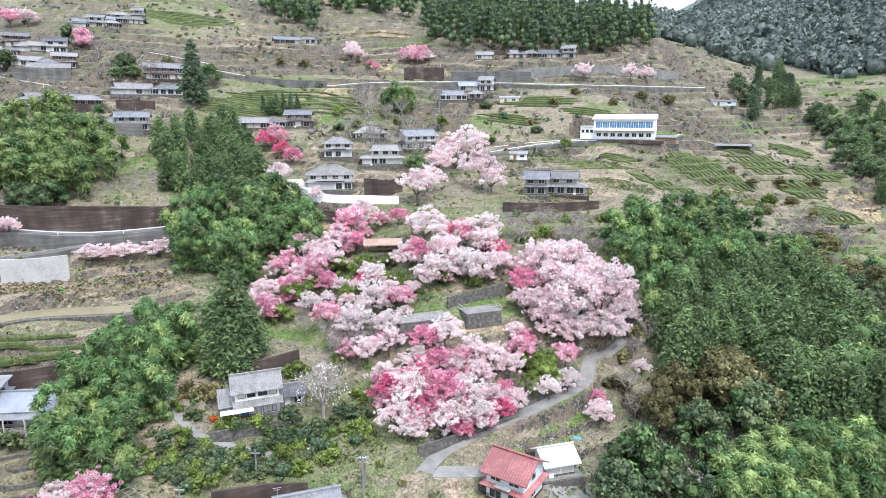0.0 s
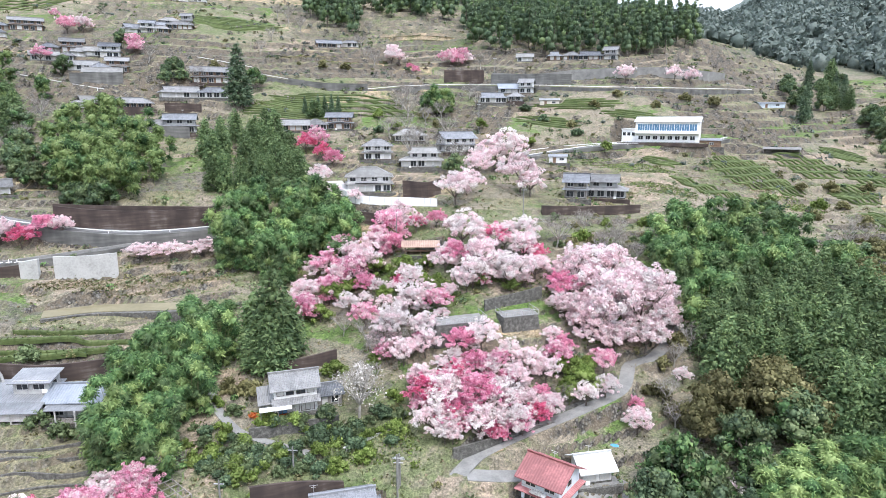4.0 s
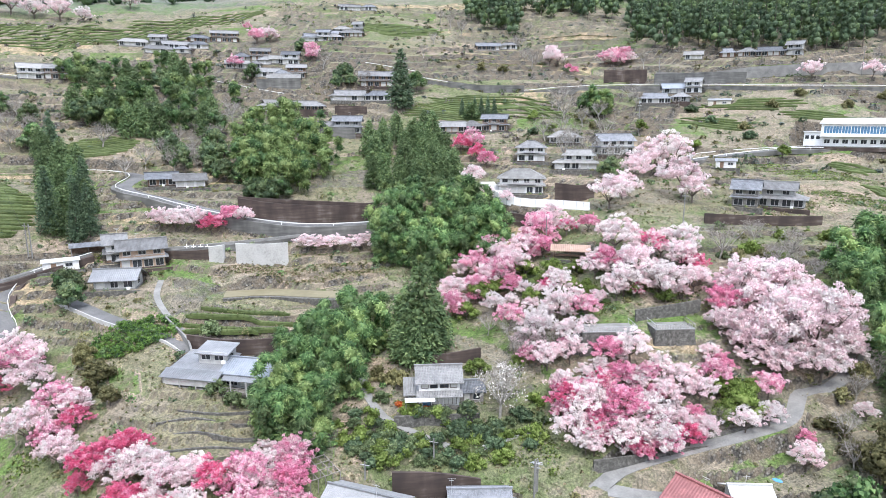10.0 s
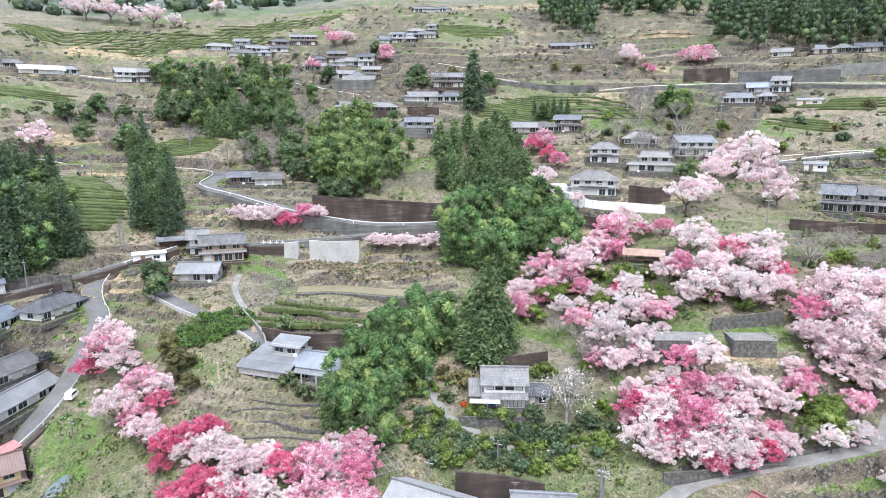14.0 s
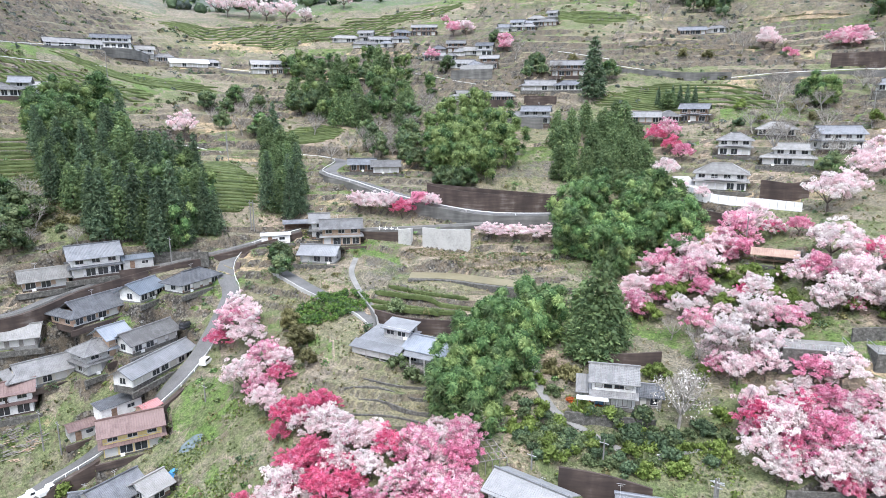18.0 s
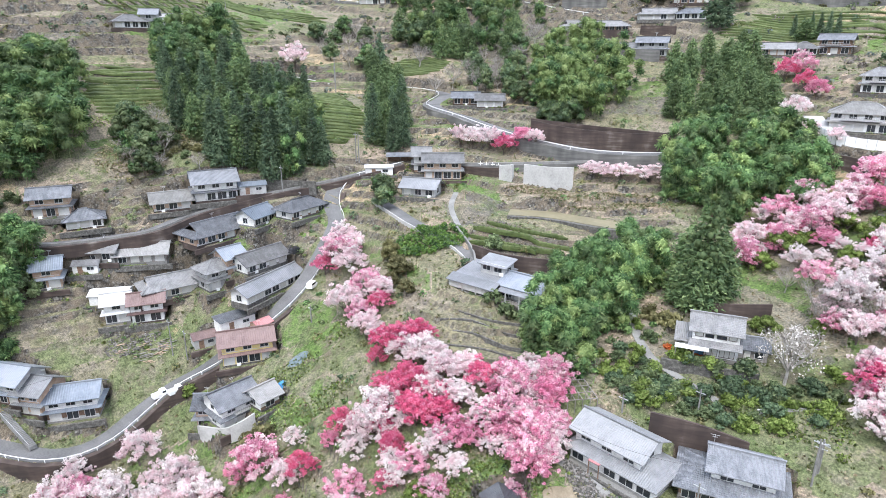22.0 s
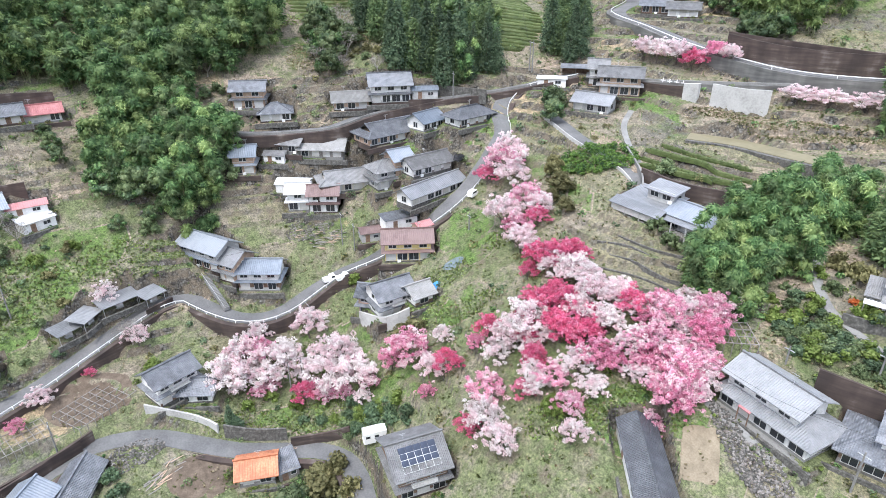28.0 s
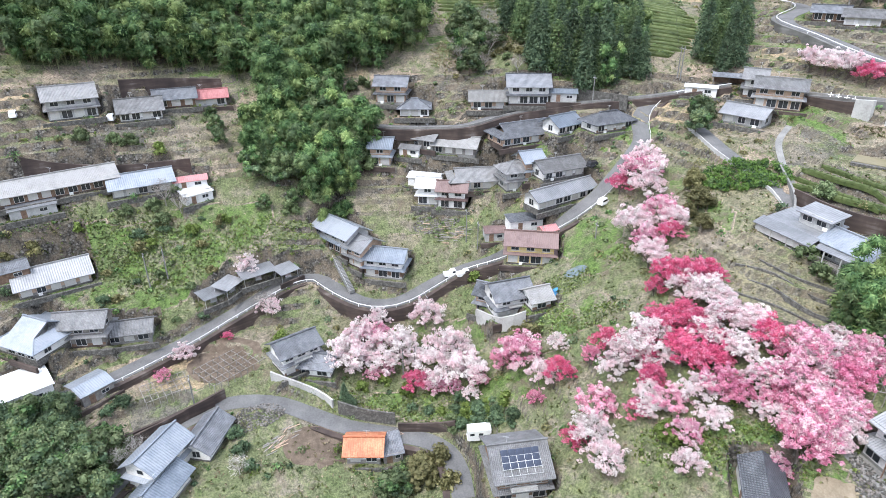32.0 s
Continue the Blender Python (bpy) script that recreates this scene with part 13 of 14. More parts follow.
plant('cedar', -70.4, 258.6, 0.43, 1.04)
plant('cedar', -68.0, 259.2, 0.47, 1.08)
plant('cedar', -65.2, 259.4, 0.51, 0.98)
plant('cedar', -62.4, 259.6, 0.52, 1.09)
plant('cedar', -59.6, 259.8, 0.46, 1.08)
plant('broad', -178.8, 261.8, 0.90, 0.98)
plant('broad', -176.1, 259.9, 0.83, 1.08)
plant('broad', -170.1, 296.0, 0.98, 1.05)
plant('broad', -136.1, 271.8, 0.90, 1.07)
plant('broad', -131.5, 272.5, 0.78, 0.95)
plant('broad', -136.7, 278.6, 0.84, 0.98)
plant('broad', -135.4, 265.1, 0.81, 0.91)
plant('pale', -48.8, 347.3, 1.72, 1.05)
plant('pale', -44.8, 339.9, 1.49, 0.95)
plant('pale', 68.7, 313.6, 1.71, 1.01)
plant('pale', 91.9, 314.9, 1.60, 0.91)
plant('pale', 102.1, 321.3, 1.37, 1.07)
plant('rose', -165.0, 296.2, 1.52, 1.08)
plant('rose', -193.5, 271.2, 1.44, 0.99)
plant('rose', -16.6, 347.8, 1.43, 1.07)
plant('rose', -21.1, 346.2, 1.32, 1.01)
plant('rose', -10.5, 349.0, 1.31, 1.05)
plant('pink', -37.8, 331.5, 0.77, 1.04)
plant('pink', -213.8, 322.2, 1.02, 0.90)
plant('bare', -62.4, 345.1, 1.34, 1.03)
plant('bare', -58.1, 338.0, 1.44, 1.02)
plant('bare', -37.9, 275.9, 1.21, 0.98)
plant('bare', -35.5, 276.7, 1.48, 1.08)
plant('bare', -69.0, 365.4, 1.16, 0.92)
plant('bare', -72.8, 368.1, 1.14, 0.91)
plant('bare', -34.0, 284.9, 1.28, 0.93)
plant('bare', -6.2, 295.3, 1.44, 1.03)
plant('bare', -3.4, 287.4, 1.15, 1.01)
plant('bare', -70.6, 393.4, 1.23, 1.00)
plant('bare', -116.1, 350.2, 1.19, 0.93)
plant('bare', -113.4, 323.1, 1.18, 0.98)
plant('bare', -120.1, 396.1, 1.38, 1.01)
plant('bare', -128.5, 400.8, 1.12, 1.04)
plant('bare', -106.8, 373.0, 1.45, 1.05)
plant('bare', -153.1, 286.1, 1.41, 0.90)
plant('bare', -122.1, 268.2, 1.29, 0.91)
plant('bare', -153.9, 203.3, 1.40, 0.94)
plant('bare', -154.2, 212.4, 1.38, 0.95)
plant('bare', -149.5, 214.0, 1.38, 0.96)
plant('bare', -148.5, 192.8, 1.12, 0.98)
plant('bare', -1.2, 339.4, 1.23, 1.08)
plant('bare', 8.6, 391.1, 1.22, 1.00)
plant('bare', 18.7, 389.4, 1.32, 1.09)
plant('fresh', -34.4, 249.1, 0.88, 1.02)
plant('fresh', -42.9, 260.0, 1.00, 1.05)
plant('fresh', -0.7, 261.0, 1.14, 0.96)
plant('fresh', 46.2, 237.7, 1.06, 1.01)
plant('fresh', 19.0, 242.5, 1.02, 0.91)
plant('bush_olive', -24.8, 268.4, 1.63, 0.96)
plant('bush_olive', -19.8, 265.2, 1.48, 0.91)
plant('bush_olive', 37.1, 265.9, 1.46, 1.03)
plant('bush_olive', 49.0, 282.7, 1.67, 1.00)
plant('bush_olive', 60.4, 291.6, 1.64, 0.98)
plant('bush_olive', 75.6, 281.5, 1.56, 0.91)
plant('bush_olive', 92.2, 296.4, 1.67, 0.95)
plant('bush_olive', 106.0, 299.2, 1.80, 1.06)
plant('bush_olive', -80.2, 317.5, 1.81, 0.99)
plant('bush_olive', -70.0, 322.6, 1.57, 0.98)
plant('bush_dark', 19.4, 285.3, 1.71, 0.92)
plant('bush_dark', -40.4, 244.1, 1.49, 1.00)
plant('bush_dark', 38.1, 256.1, 1.60, 1.08)
plant('bush_dark', 25.6, 269.8, 1.63, 1.03)
plant('bush_dark', 79.3, 267.5, 1.66, 1.04)
in_group('')
in_group('bushes round the bamboo wood')
plant('broad_mid', -175.1, 28.5, 0.47, 0.92)
plant('broad_mid', -169.7, 28.6, 0.53, 1.04)
plant('broad_mid', -163.5, 24.0, 0.49, 0.92)
plant('broad_mid', -158.2, 24.9, 0.51, 1.05)
plant('broad_mid', -153.8, 19.3, 0.49, 1.05)
plant('broad_mid', -151.9, 11.7, 0.58, 0.93)
plant('broad_mid', -172.0, -8.7, 0.56, 0.99)
plant('broad_mid', -167.4, -8.0, 0.54, 1.10)
plant('broad_mid', -176.0, -9.8, 0.48, 0.90)
plant('bush', -175.8, 31.9, 1.47, 0.98)
plant('bush', -163.3, 29.5, 1.18, 0.97)
plant('bush', -151.2, 20.1, 1.19, 0.94)
plant('bush', -149.6, 13.9, 1.33, 1.01)
plant('bush', -147.8, 6.8, 1.48, 1.07)
plant('bush', -155.0, 28.6, 1.43, 1.10)
plant('bush', -165.6, -32.5, 1.12, 1.05)
plant('bush', -164.9, -29.0, 1.44, 1.03)
plant('bush', -164.2, -39.2, 1.19, 1.06)
plant('bush', -151.3, -24.6, 1.39, 0.94)
plant('bush', -154.1, -19.7, 1.35, 0.94)
plant('bush', -150.2, -30.4, 1.24, 0.98)
plant('bare', -150.3, -18.6, 0.84, 1.07)
plant('bare', -152.0, -22.0, 0.91, 1.10)
plant('bare', -181.8, 31.0, 0.92, 1.06)
plant('bush_fresh', -164.0, -22.3, 1.14, 1.01)
plant('bush_fresh', -147.2, -9.1, 1.00, 1.08)
plant('bush_fresh', -146.3, -16.7, 1.13, 1.04)
plant('bush_fresh', -148.3, -40.6, 0.97, 0.98)
plant('bare_white', -95.6, -30.4, 0.79, 1.03)
plant('bare_white', -97.2, -27.8, 0.80, 0.94)
plant('bare_white', -89.1, -10.2, 0.69, 1.06)
plant('bush_dark', -93.9, -9.9, 1.08, 1.06)
plant('bush_dark', -97.9, -10.7, 1.12, 0.92)
plant('bush_dark', -89.9, -8.3, 0.97, 1.10)
plant('bush_dark', -108.7, -34.0, 0.97, 0.94)
plant('bush_dark', -110.4, -31.3, 1.05, 1.04)
in_group('')
# ---- small things ----
tea_field(-359.3, 269.8, 40, 16, 53.1, seed=11, gap=2.4, step=3)
tea_field(-289.7, 310.3, 36, 14, 43.0, seed=12, gap=2.4, step=3)
tea_field(-267.4, 353.7, 36, 12, 37.1, seed=13, gap=2.6, step=3)
tea_field(-276.1, 300.8, 34, 12, 42.5, seed=14, gap=2.6, step=3)
tea_field(-276.8, 156.3, 30, 8, 60.5, seed=15, gap=2.2, step=2.5)
tea_field(65.0, 273.6, 16, 4, -13.4, seed=16, gap=2.0, step=2)
tea_field(131.8, 226.5, 9, 9, -38.2, seed=17)
tea_field(106.5, 226.0, 8, 6, -25.2, seed=18)
tea_field(-44.4, 271.1, 18, 7, 9.3, seed=19, gap=2.2, step=2.5)
tea_field(-82.4, 253.9, 16, 6, 18.0, seed=20, gap=2.2, step=2.5)
tea_row([(-93.4, 107.4), (-84.7, 109.4), (-76.1, 112.7), (-69.8, 114.2)], 1)
tea_row([(-93.6, 105.8), (-82.5, 106.8), (-74.9, 109.0), (-70.7, 111.5)], 2)
tea_row([(-93.0, 112.0), (-81.5, 113.5), (-72.5, 115.7)], 3)
tea_row([(-91.6, 103.3), (-82.6, 105.0), (-75.6, 108.1)], 4)
tea_field(96.3, 232.4, 14, 13, -22.5, seed=22)
tea_field(124.4, 246.6, 13, 10, -26.8, seed=23)
tea_field(74.2, 213.2, 11, 5, -19.2, seed=24)
tea_field(89.2, 208.3, 8, 5, -23.2, seed=25)
tea_field(145.8, 240.4, 10, 10, -39.2, seed=26)
tea_field(129.6, 201.6, 9, 8, -42.7, seed=27)
tea_field(152.0, 272.8, 10, 6, -34.1, seed=28)
tea_field(66.7, 232.8, 9, 4, -16.0, seed=29)
tea_field(-63.3, 269.8, 32, 14, 13.2, seed=30, gap=2.2, step=2.5)
tea_field(28.0, 269.5, 16, 5, -5.9, seed=31, gap=2.0, step=2)
tea_field(42.4, 286.9, 22, 6, -8.4, seed=32, gap=2.2, step=2)
tea_field(-161.8, 117.2, 12, 14, 54.1, seed=33)
tea_field(-180.4, 172.1, 14, 10, 46.3, seed=34, gap=2.0)
tea_field(-309.3, 285.4, 38, 22, 47.3, seed=35, gap=2.4, step=3)
tea_field(-282.6, 338.4, 30, 16, 39.9, seed=36, gap=2.6, step=3)
tea_field(-201.6, 75.9, 14, 14, 69.4, seed=37)
tea_field(-164.0, 118.9, 10, 18, 54.1, seed=38)
tea_field(-264.1, 125.9, 30, 10, 64.5, seed=39, gap=2.2, step=2.5)
tea_field(-258.6, 101.8, 20, 8, 68.5, seed=40, gap=2.2, step=2.5)
tea_field(-203.3, 71.9, 12, 16, 70.5, seed=41)
tea_field(-268.7, 173.1, 20, 6, 57.2, seed=42, gap=2.2, step=2.5)
tea_field(-142.7, 362.8, 28, 12, 21.5, seed=43, gap=2.6, step=3)
standing_wall('retaining_wall', smooth_path([(-108.9, 149.9, 73.5), (-98.3, 151.4, 72.3), (-90.2, 156.9, 71.3), (-81.4, 161.6, 71.1), (-73.9, 167.3, 71.4)], 2.0), 5.0, 0.4, 'stained', 'dark stained retaining wall above the road', 1.5)
standing_wall('retaining_wall', smooth_path([(-111.5, 153.4, 73.5), (-100.6, 156.3, 72.8), (-86.7, 160.0, 72.2), (-72.2, 167.9, 71.1)], 2.0), 5.0, 0.4, 'stained', 'dark stained retaining wall above the road', 1.5)
standing_wall('retaining_wall', smooth_path([(-97.1, 131.5, 64.9), (-90.1, 132.8, 64.9), (-84.2, 135.1, 65.2)], 2.0), 4.6, 0.4, 'pale_concrete', 'pale concrete abutment wall of the lane', 1.5)
standing_wall('retaining_wall', smooth_path([(-104.6, 130.7, 64.7), (-100.7, 131.4, 65.3)], 2.0), 3.6, 1.0, 'pale_concrete', 'pale concrete abutment wall of the lane', 1.5)
standing_wall('retaining_wall', smooth_path([(-117.5, 127.0, 64.8), (-109.5, 129.9, 64.9), (-104.8, 131.0, 65.4)], 2.0), 2.2, 0.4, 'stained', 'dark stained wall below the lane', 1.5)
standing_wall('retaining_wall', smooth_path([(-38.5, 111.2, 51.0), (-33.5, 113.1, 51.7), (-28.7, 116.1, 52.2)], 2.0), 2.6, 0.4, 'stained', 'dark stained wall behind the farmhouse', 1.5)
standing_wall('retaining_wall', smooth_path([(-33.7, 80.3, 42.3), (-27.4, 83.1, 41.7), (-21.2, 86.9, 39.6)], 2.0), 4.5, 0.4, 'stained', 'dark stained wall behind the houses', 1.5)
standing_wall('retaining_wall', smooth_path([(-31.5, 84.0, 43.3), (-22.6, 87.7, 42.7)], 2.0), 0.8, 0.4, 'concrete', 'low concrete wall on the bank', 1.5)
standing_wall('retaining_wall', smooth_path([(-158.3, -51.3, 52.9), (-160.8, -43.3, 49.8), (-161.1, -31.3, 48.1), (-160.6, -15.5, 48.4)], 2.0), 3.2, 0.4, 'stained', 'stained concrete wall below the terrace', 1.5)
standing_wall('retaining_wall', smooth_path([(-180.2, -31.1, 63.7), (-184.4, -19.9, 62.6), (-186.4, -6.1, 61.3)], 2.0), 4.5, 0.4, 'stained', 'stained concrete wall behind the houses', 1.5)
standing_wall('retaining_wall', smooth_path([(-92.1, 19.9, 12.9), (-90.2, 25.8, 12.9), (-86.8, 30.0, 15.3)], 2.0), 2.2, 0.4, 'stained', 'dark stained wall beside the lower road', 1.5)
standing_wall('retaining_wall', smooth_path([(-108.8, -2.9, 18.7), (-103.6, 5.5, 16.2), (-100.3, 8.4, 15.2)], 2.0), 2.0, 0.4, 'pale_concrete', 'pale concrete ramp wall', 1.5)
standing_wall('retaining_wall', smooth_path([(-99.2, 9.3, 14.6), (-96.5, 14.5, 13.3), (-94.6, 19.9, 12.5)], 2.0), 3.0, 0.4, 'stone', 'light stone masonry wall above the lower road', 1.5)
standing_wall('retaining_wall', smooth_path([(-99.5, -30.3, 15.5), (-104.2, -19.7, 16.1), (-108.1, -12.2, 16.6)], 2.0), 2.5, 0.4, 'stained', 'dark stained wall above the lower road', 1.5)
standing_wall('retaining_wall', smooth_path([(1.0, 126.6, 60.1), (7.6, 130.2, 60.7), (13.7, 133.8, 61.4)], 2.0), 2.4, 0.4, 'stone', 'curved stone wall in the blossom garden', 1.5)
standing_wall('retaining_wall', smooth_path([(-4.2, 94.9, 44.5), (4.6, 100.0, 44.5), (15.4, 105.9, 44.7), (23.5, 109.9, 45.3)], 2.0), 1.3, 0.4, 'stone', 'rough stone wall above the concrete lane', 1.5)
standing_wall('retaining_wall', smooth_path([(-36.4, 171.6, 71.3), (-28.7, 168.3, 71.1), (-22.1, 165.4, 71.1)], 2.0), 3.5, 0.4, 'stained', 'dark wall below the fenced road', 1.5)
standing_wall('retaining_wall', smooth_path([(-24.0, 188.2, 76.8), (-16.0, 185.4, 76.6), (-12.3, 186.4, 77.8)], 2.0), 5.0, 0.4, 'stained', 'dark sloping wall behind the fence', 1.5)
standing_wall('retaining_wall', smooth_path([(16.8, 171.5, 74.5), (32.5, 179.6, 73.3), (47.2, 185.7, 73.1)], 2.0), 2.2, 0.4, 'stained', 'dark wall below the grey house', 1.5)
standing_wall('retaining_wall', smooth_path([(4.6, 325.3, 119.5), (27.0, 318.8, 118.6), (49.9, 321.7, 120.9), (89.8, 322.3, 121.5), (126.0, 342.9, 120.0)], 2.0), 3.5, 0.4, 'concrete', 'grey concrete wall above the upper road', 1.5)
standing_wall('retaining_wall', smooth_path([(-22.6, 93.8, 45.3), (-17.9, 97.4, 45.9), (-14.3, 99.3, 46.5)], 2.0), 0.6, 0.4, 'pale_concrete', 'low pale concrete kerb on the bank', 1.5)
standing_wall('retaining_wall', smooth_path([(-88.0, 100.9, 54.0), (-77.9, 101.1, 53.9), (-69.1, 106.9, 53.4), (-64.6, 110.9, 53.9)], 2.0), 2.4, 0.4, 'stained', 'stained concrete wall behind the house', 1.5)
standing_wall('retaining_wall', smooth_path([(-97.3, 105.5, 56.6), (-88.0, 100.9, 54.0), (-82.0, 95.2, 51.9)], 2.0), 1.4, 0.4, 'concrete', 'concrete wall beside the lane', 1.5)
standing_wall('retaining_wall', smooth_path([(-160.0, 77.6, 62.1), (-152.2, 84.2, 62.1), (-139.1, 94.5, 61.9)], 2.0), 2.4, 0.4, 'stone', 'stone wall beside the upper road', 1.5)
viewing_platform((-8.6, 117.3), (1.5, 121.3), 5.0, 59.6, 55.0, -1)
viewing_platform((5.0, 122.7), (12.3, 125.6), 4.5, 59.8, 55.0)
standing_wall('retaining_wall', smooth_path([(-19.4, 322.4, 118.3), (-9.8, 326.3, 118.5), (0.6, 326.0, 118.5)], 3.0), 6.0, 0.5, 'stained', 'dark stained retaining wall below the upper houses', 1.5)
standing_wall('retaining_wall', smooth_path([(4.0, 320.0, 117.0), (15.7, 318.2, 116.9), (29.3, 314.2, 116.9), (43.2, 315.6, 116.7)], 3.0), 5.0, 0.5, 'weathered', 'grey weathered retaining wall below the upper houses', 1.5)
standing_wall('retaining_wall', smooth_path([(-88.3, 286.3, 115.5), (-73.2, 288.0, 113.5), (-53.6, 294.9, 113.3)], 3.0), 3.0, 0.5, 'weathered', 'grey retaining wall under the upper road', 1.5)
standing_wall('retaining_wall', smooth_path([(-143.8, 225.5, 103.2), (-136.1, 230.3, 101.8), (-126.1, 235.9, 101.8)], 3.0), 3.0, 0.5, 'stained', 'dark stained wall below a farmhouse', 1.5)
standing_wall('retaining_wall', smooth_path([(-168.2, 251.0, 114.7), (-158.9, 255.2, 114.9), (-151.4, 260.8, 115.5)], 3.0), 4.0, 0.5, 'weathered', 'grey retaining wall below farmhouses', 1.5)
standing_wall('retaining_wall', smooth_path([(-122.4, 216.2, 94.4), (-112.6, 220.9, 93.7), (-106.9, 224.2, 93.4)], 3.0), 4.0, 0.5, 'weathered', 'stone-faced wall below a long farmhouse', 1.5)
standing_wall('retaining_wall', smooth_path([(-124.7, 242.2, 103.4), (-114.9, 245.4, 103.2), (-111.4, 245.4, 103.0)], 3.0), 3.0, 0.5, 'stained', 'dark stained wall below a farmhouse', 1.5)
standing_wall('retaining_wall', smooth_path([(-100.1, -30.6, 15.6), (-102.2, -26.9, 15.2), (-103.6, -22.3, 15.6), (-104.9, -18.0, 16.1), (-106.4, -14.3, 16.5)], 3.0), 2.8, 0.5, 'stained', 'long dark stained wall above the lower road', 1.5)
guard_rail(smooth_path([(-194.4, 257.9, 117.9), (-181.2, 252.8, 116.0), (-167.2, 251.1, 113.6), (-150.7, 245.1, 111.3)], 3.0), gap=18.0)
guard_rail(smooth_path([(-147.5, 302.1, 129.6), (-137.6, 304.6, 129.0), (-123.7, 301.0, 126.5), (-109.0, 301.5, 123.7)], 3.0), gap=18.0)
guard_rail(smooth_path([(18.6, 237.0, 88.2), (34.3, 243.9, 89.6), (55.3, 251.3, 90.7)], 3.0), gap=18.0)
guard_rail(smooth_path([(-269.3, 95.8, 119.5), (-271.9, 104.7, 119.4), (-276.3, 121.6, 118.8), (-288.6, 152.5, 119.0)], 3.0), gap=18.0)
guard_rail(smooth_path([(-213.1, 123.5, 89.4), (-203.6, 130.2, 87.8), (-189.2, 136.9, 85.3)], 3.0), gap=18.0)
panel_fence(smooth_path([(-41.6, 179.9, 77.8), (-35.7, 173.1, 76.9), (-29.1, 172.0, 76.4), (-21.7, 176.2, 75.8), (-12.5, 174.5, 75.7)], 1.8), 2.3)
stairs((-128.4, 17.9, 25.3), (-137.2, 15.5, 30.3), 1.4)
stairs((-116.1, 36.2, 22.1), (-121.8, 34.1, 25.4))
camper(-80.8, 32.8, 17.77, 77.9)
car(-123.4, 41.0, 28.26, 91.6, 3.4, 1.5, 1.65, 'car_white', 'white kei truck parked on the roadside platform', bed=True)
car(-120.7, 43.3, 29.34, 90.3, 3.4, 1.5, 1.65, 'car_white', 'white kei truck parked on the roadside platform', bed=True)
car(-166.7, -52.4, 63.28, 187.4, 3.4, 1.5, 1.65, 'car_white', 'white van parked beside the houses')
car(-127.3, 79.1, 50.36, 98.1, 3.4, 1.5, 1.65, 'car_black', 'dark car parked beside the road')
car(-115.3, 75.4, 45.64, 116.8, 3.4, 1.5, 1.65, 'car_white', 'white car in the roadside garage')
car(-160.7, 76.6, 64.97, 69.5, 3.4, 1.5, 1.65, 'car_silver', 'silver van parked by the white house')
car(-170.7, -32.8, 60.06, 175.9, 3.4, 1.5, 1.65, 'car_white', 'white car parked between the houses')
utility_pole(-12.5, 86.3, 7.6, 0)
utility_pole(-12.4, 88.7, 5.3, 0)
utility_pole(-12.6, 88.2, 5.1, 0)
utility_pole(-12.5, 88.7, 5.6, 0)
utility_pole(-144.3, 87.2, 7.5, 0)
utility_pole(-136.0, -26.5, 9.0, 0)
utility_pole(-125.9, 48.7, 7.2, 0)
utility_pole(-107.7, -18.2, 7.9, 0)
utility_pole(-106.7, 68.9, 4.0, 0)
utility_pole(-137.4, -22.7, 8.3, 0)
utility_pole(11.2, 164.0, 8.8, 0)
utility_pole(-1.4, 260.3, 12.5, 0)
utility_pole(6.0, 324.7, 10.9, 0)
utility_pole(87.8, 314.5, 12.6, 0)
utility_pole(118.0, 315.4, 9.7, 0)
utility_pole(-140.6, 110.7, 8.4, 0)
utility_pole(-141.2, 110.2, 7.9, 0)
utility_pole(-181.9, 134.3, 12.0, 0)
utility_pole(158.4, 358.4, 11.3, 0)
utility_pole(-104.6, 24.2, 7.9, 0)
utility_pole(-39.0, 81.8, 3.1, 0)
utility_pole(-29.7, 88.8, 4.7, 0)
utility_pole(-21.5, 154.4, 9.2, 0)
utility_pole(-268.0, 141.5, 11.6, 0)
utility_pole(-188.8, 139.1, 5.6, 0)
utility_pole(-129.4, 47.0, 8.8, 0)
utility_pole(-105.6, 27.1, 6.6, 0)
utility_pole(-22.5, 72.1, 6.6, 0)
grass_patch(-99.2, 97.8, 8.1, 4.2, 55.4, 544, ['weed', 'leaf_fresh', 'leaf_mid'], 'bright green crop field beside the lane', 45)
grass_patch(-38.2, 384.9, 22, 7, 5.7, 2464, ['straw', 'straw', 'weed'], 'dry yellow grass field below the forest', 46)
grass_patch(-84.9, 329.4, 24, 5, 14.5, 1920, ['straw', 'straw', 'weed'], 'dry yellow grass terrace', 47)
grass_patch(-89.8, 259.5, 9, 4, 19.1, 576, ['leaf_fresh', 'weed', 'leaf_bamboo_light'], 'bright green grass patch', 48)
grass_patch(62.4, 328.1, 14, 3, -10.8, 672, ['leaf_fresh', 'weed', 'leaf_bamboo_light'], 'bright green grass terrace', 49)
grass_patch(50.7, 226.8, 18, 5, -12.6, 1440, ['weed', 'leaf_fresh', 'leaf_mid'], 'green meadow beside the grey house', 50)
grass_patch(94.1, 220.8, 7, 4, -23.1, 448, ['straw', 'straw', 'weed'], 'pale bare field among the tea rows', 51)
grass_patch(-187.6, 69.3, 8, 4, 69.7, 512, ['straw', 'straw', 'weed'], 'dry pale grass terrace', 52)
grass_patch(-202.5, 61.8, 6, 4, 73.0, 384, ['leaf_fresh', 'weed', 'leaf_bamboo_light'], 'bright green grass terrace', 53)
grass_patch(-192.4, 55.3, 7, 3, 74.0, 336, ['leaf_fresh', 'weed', 'leaf_bamboo_light'], 'green grass terrace', 54)
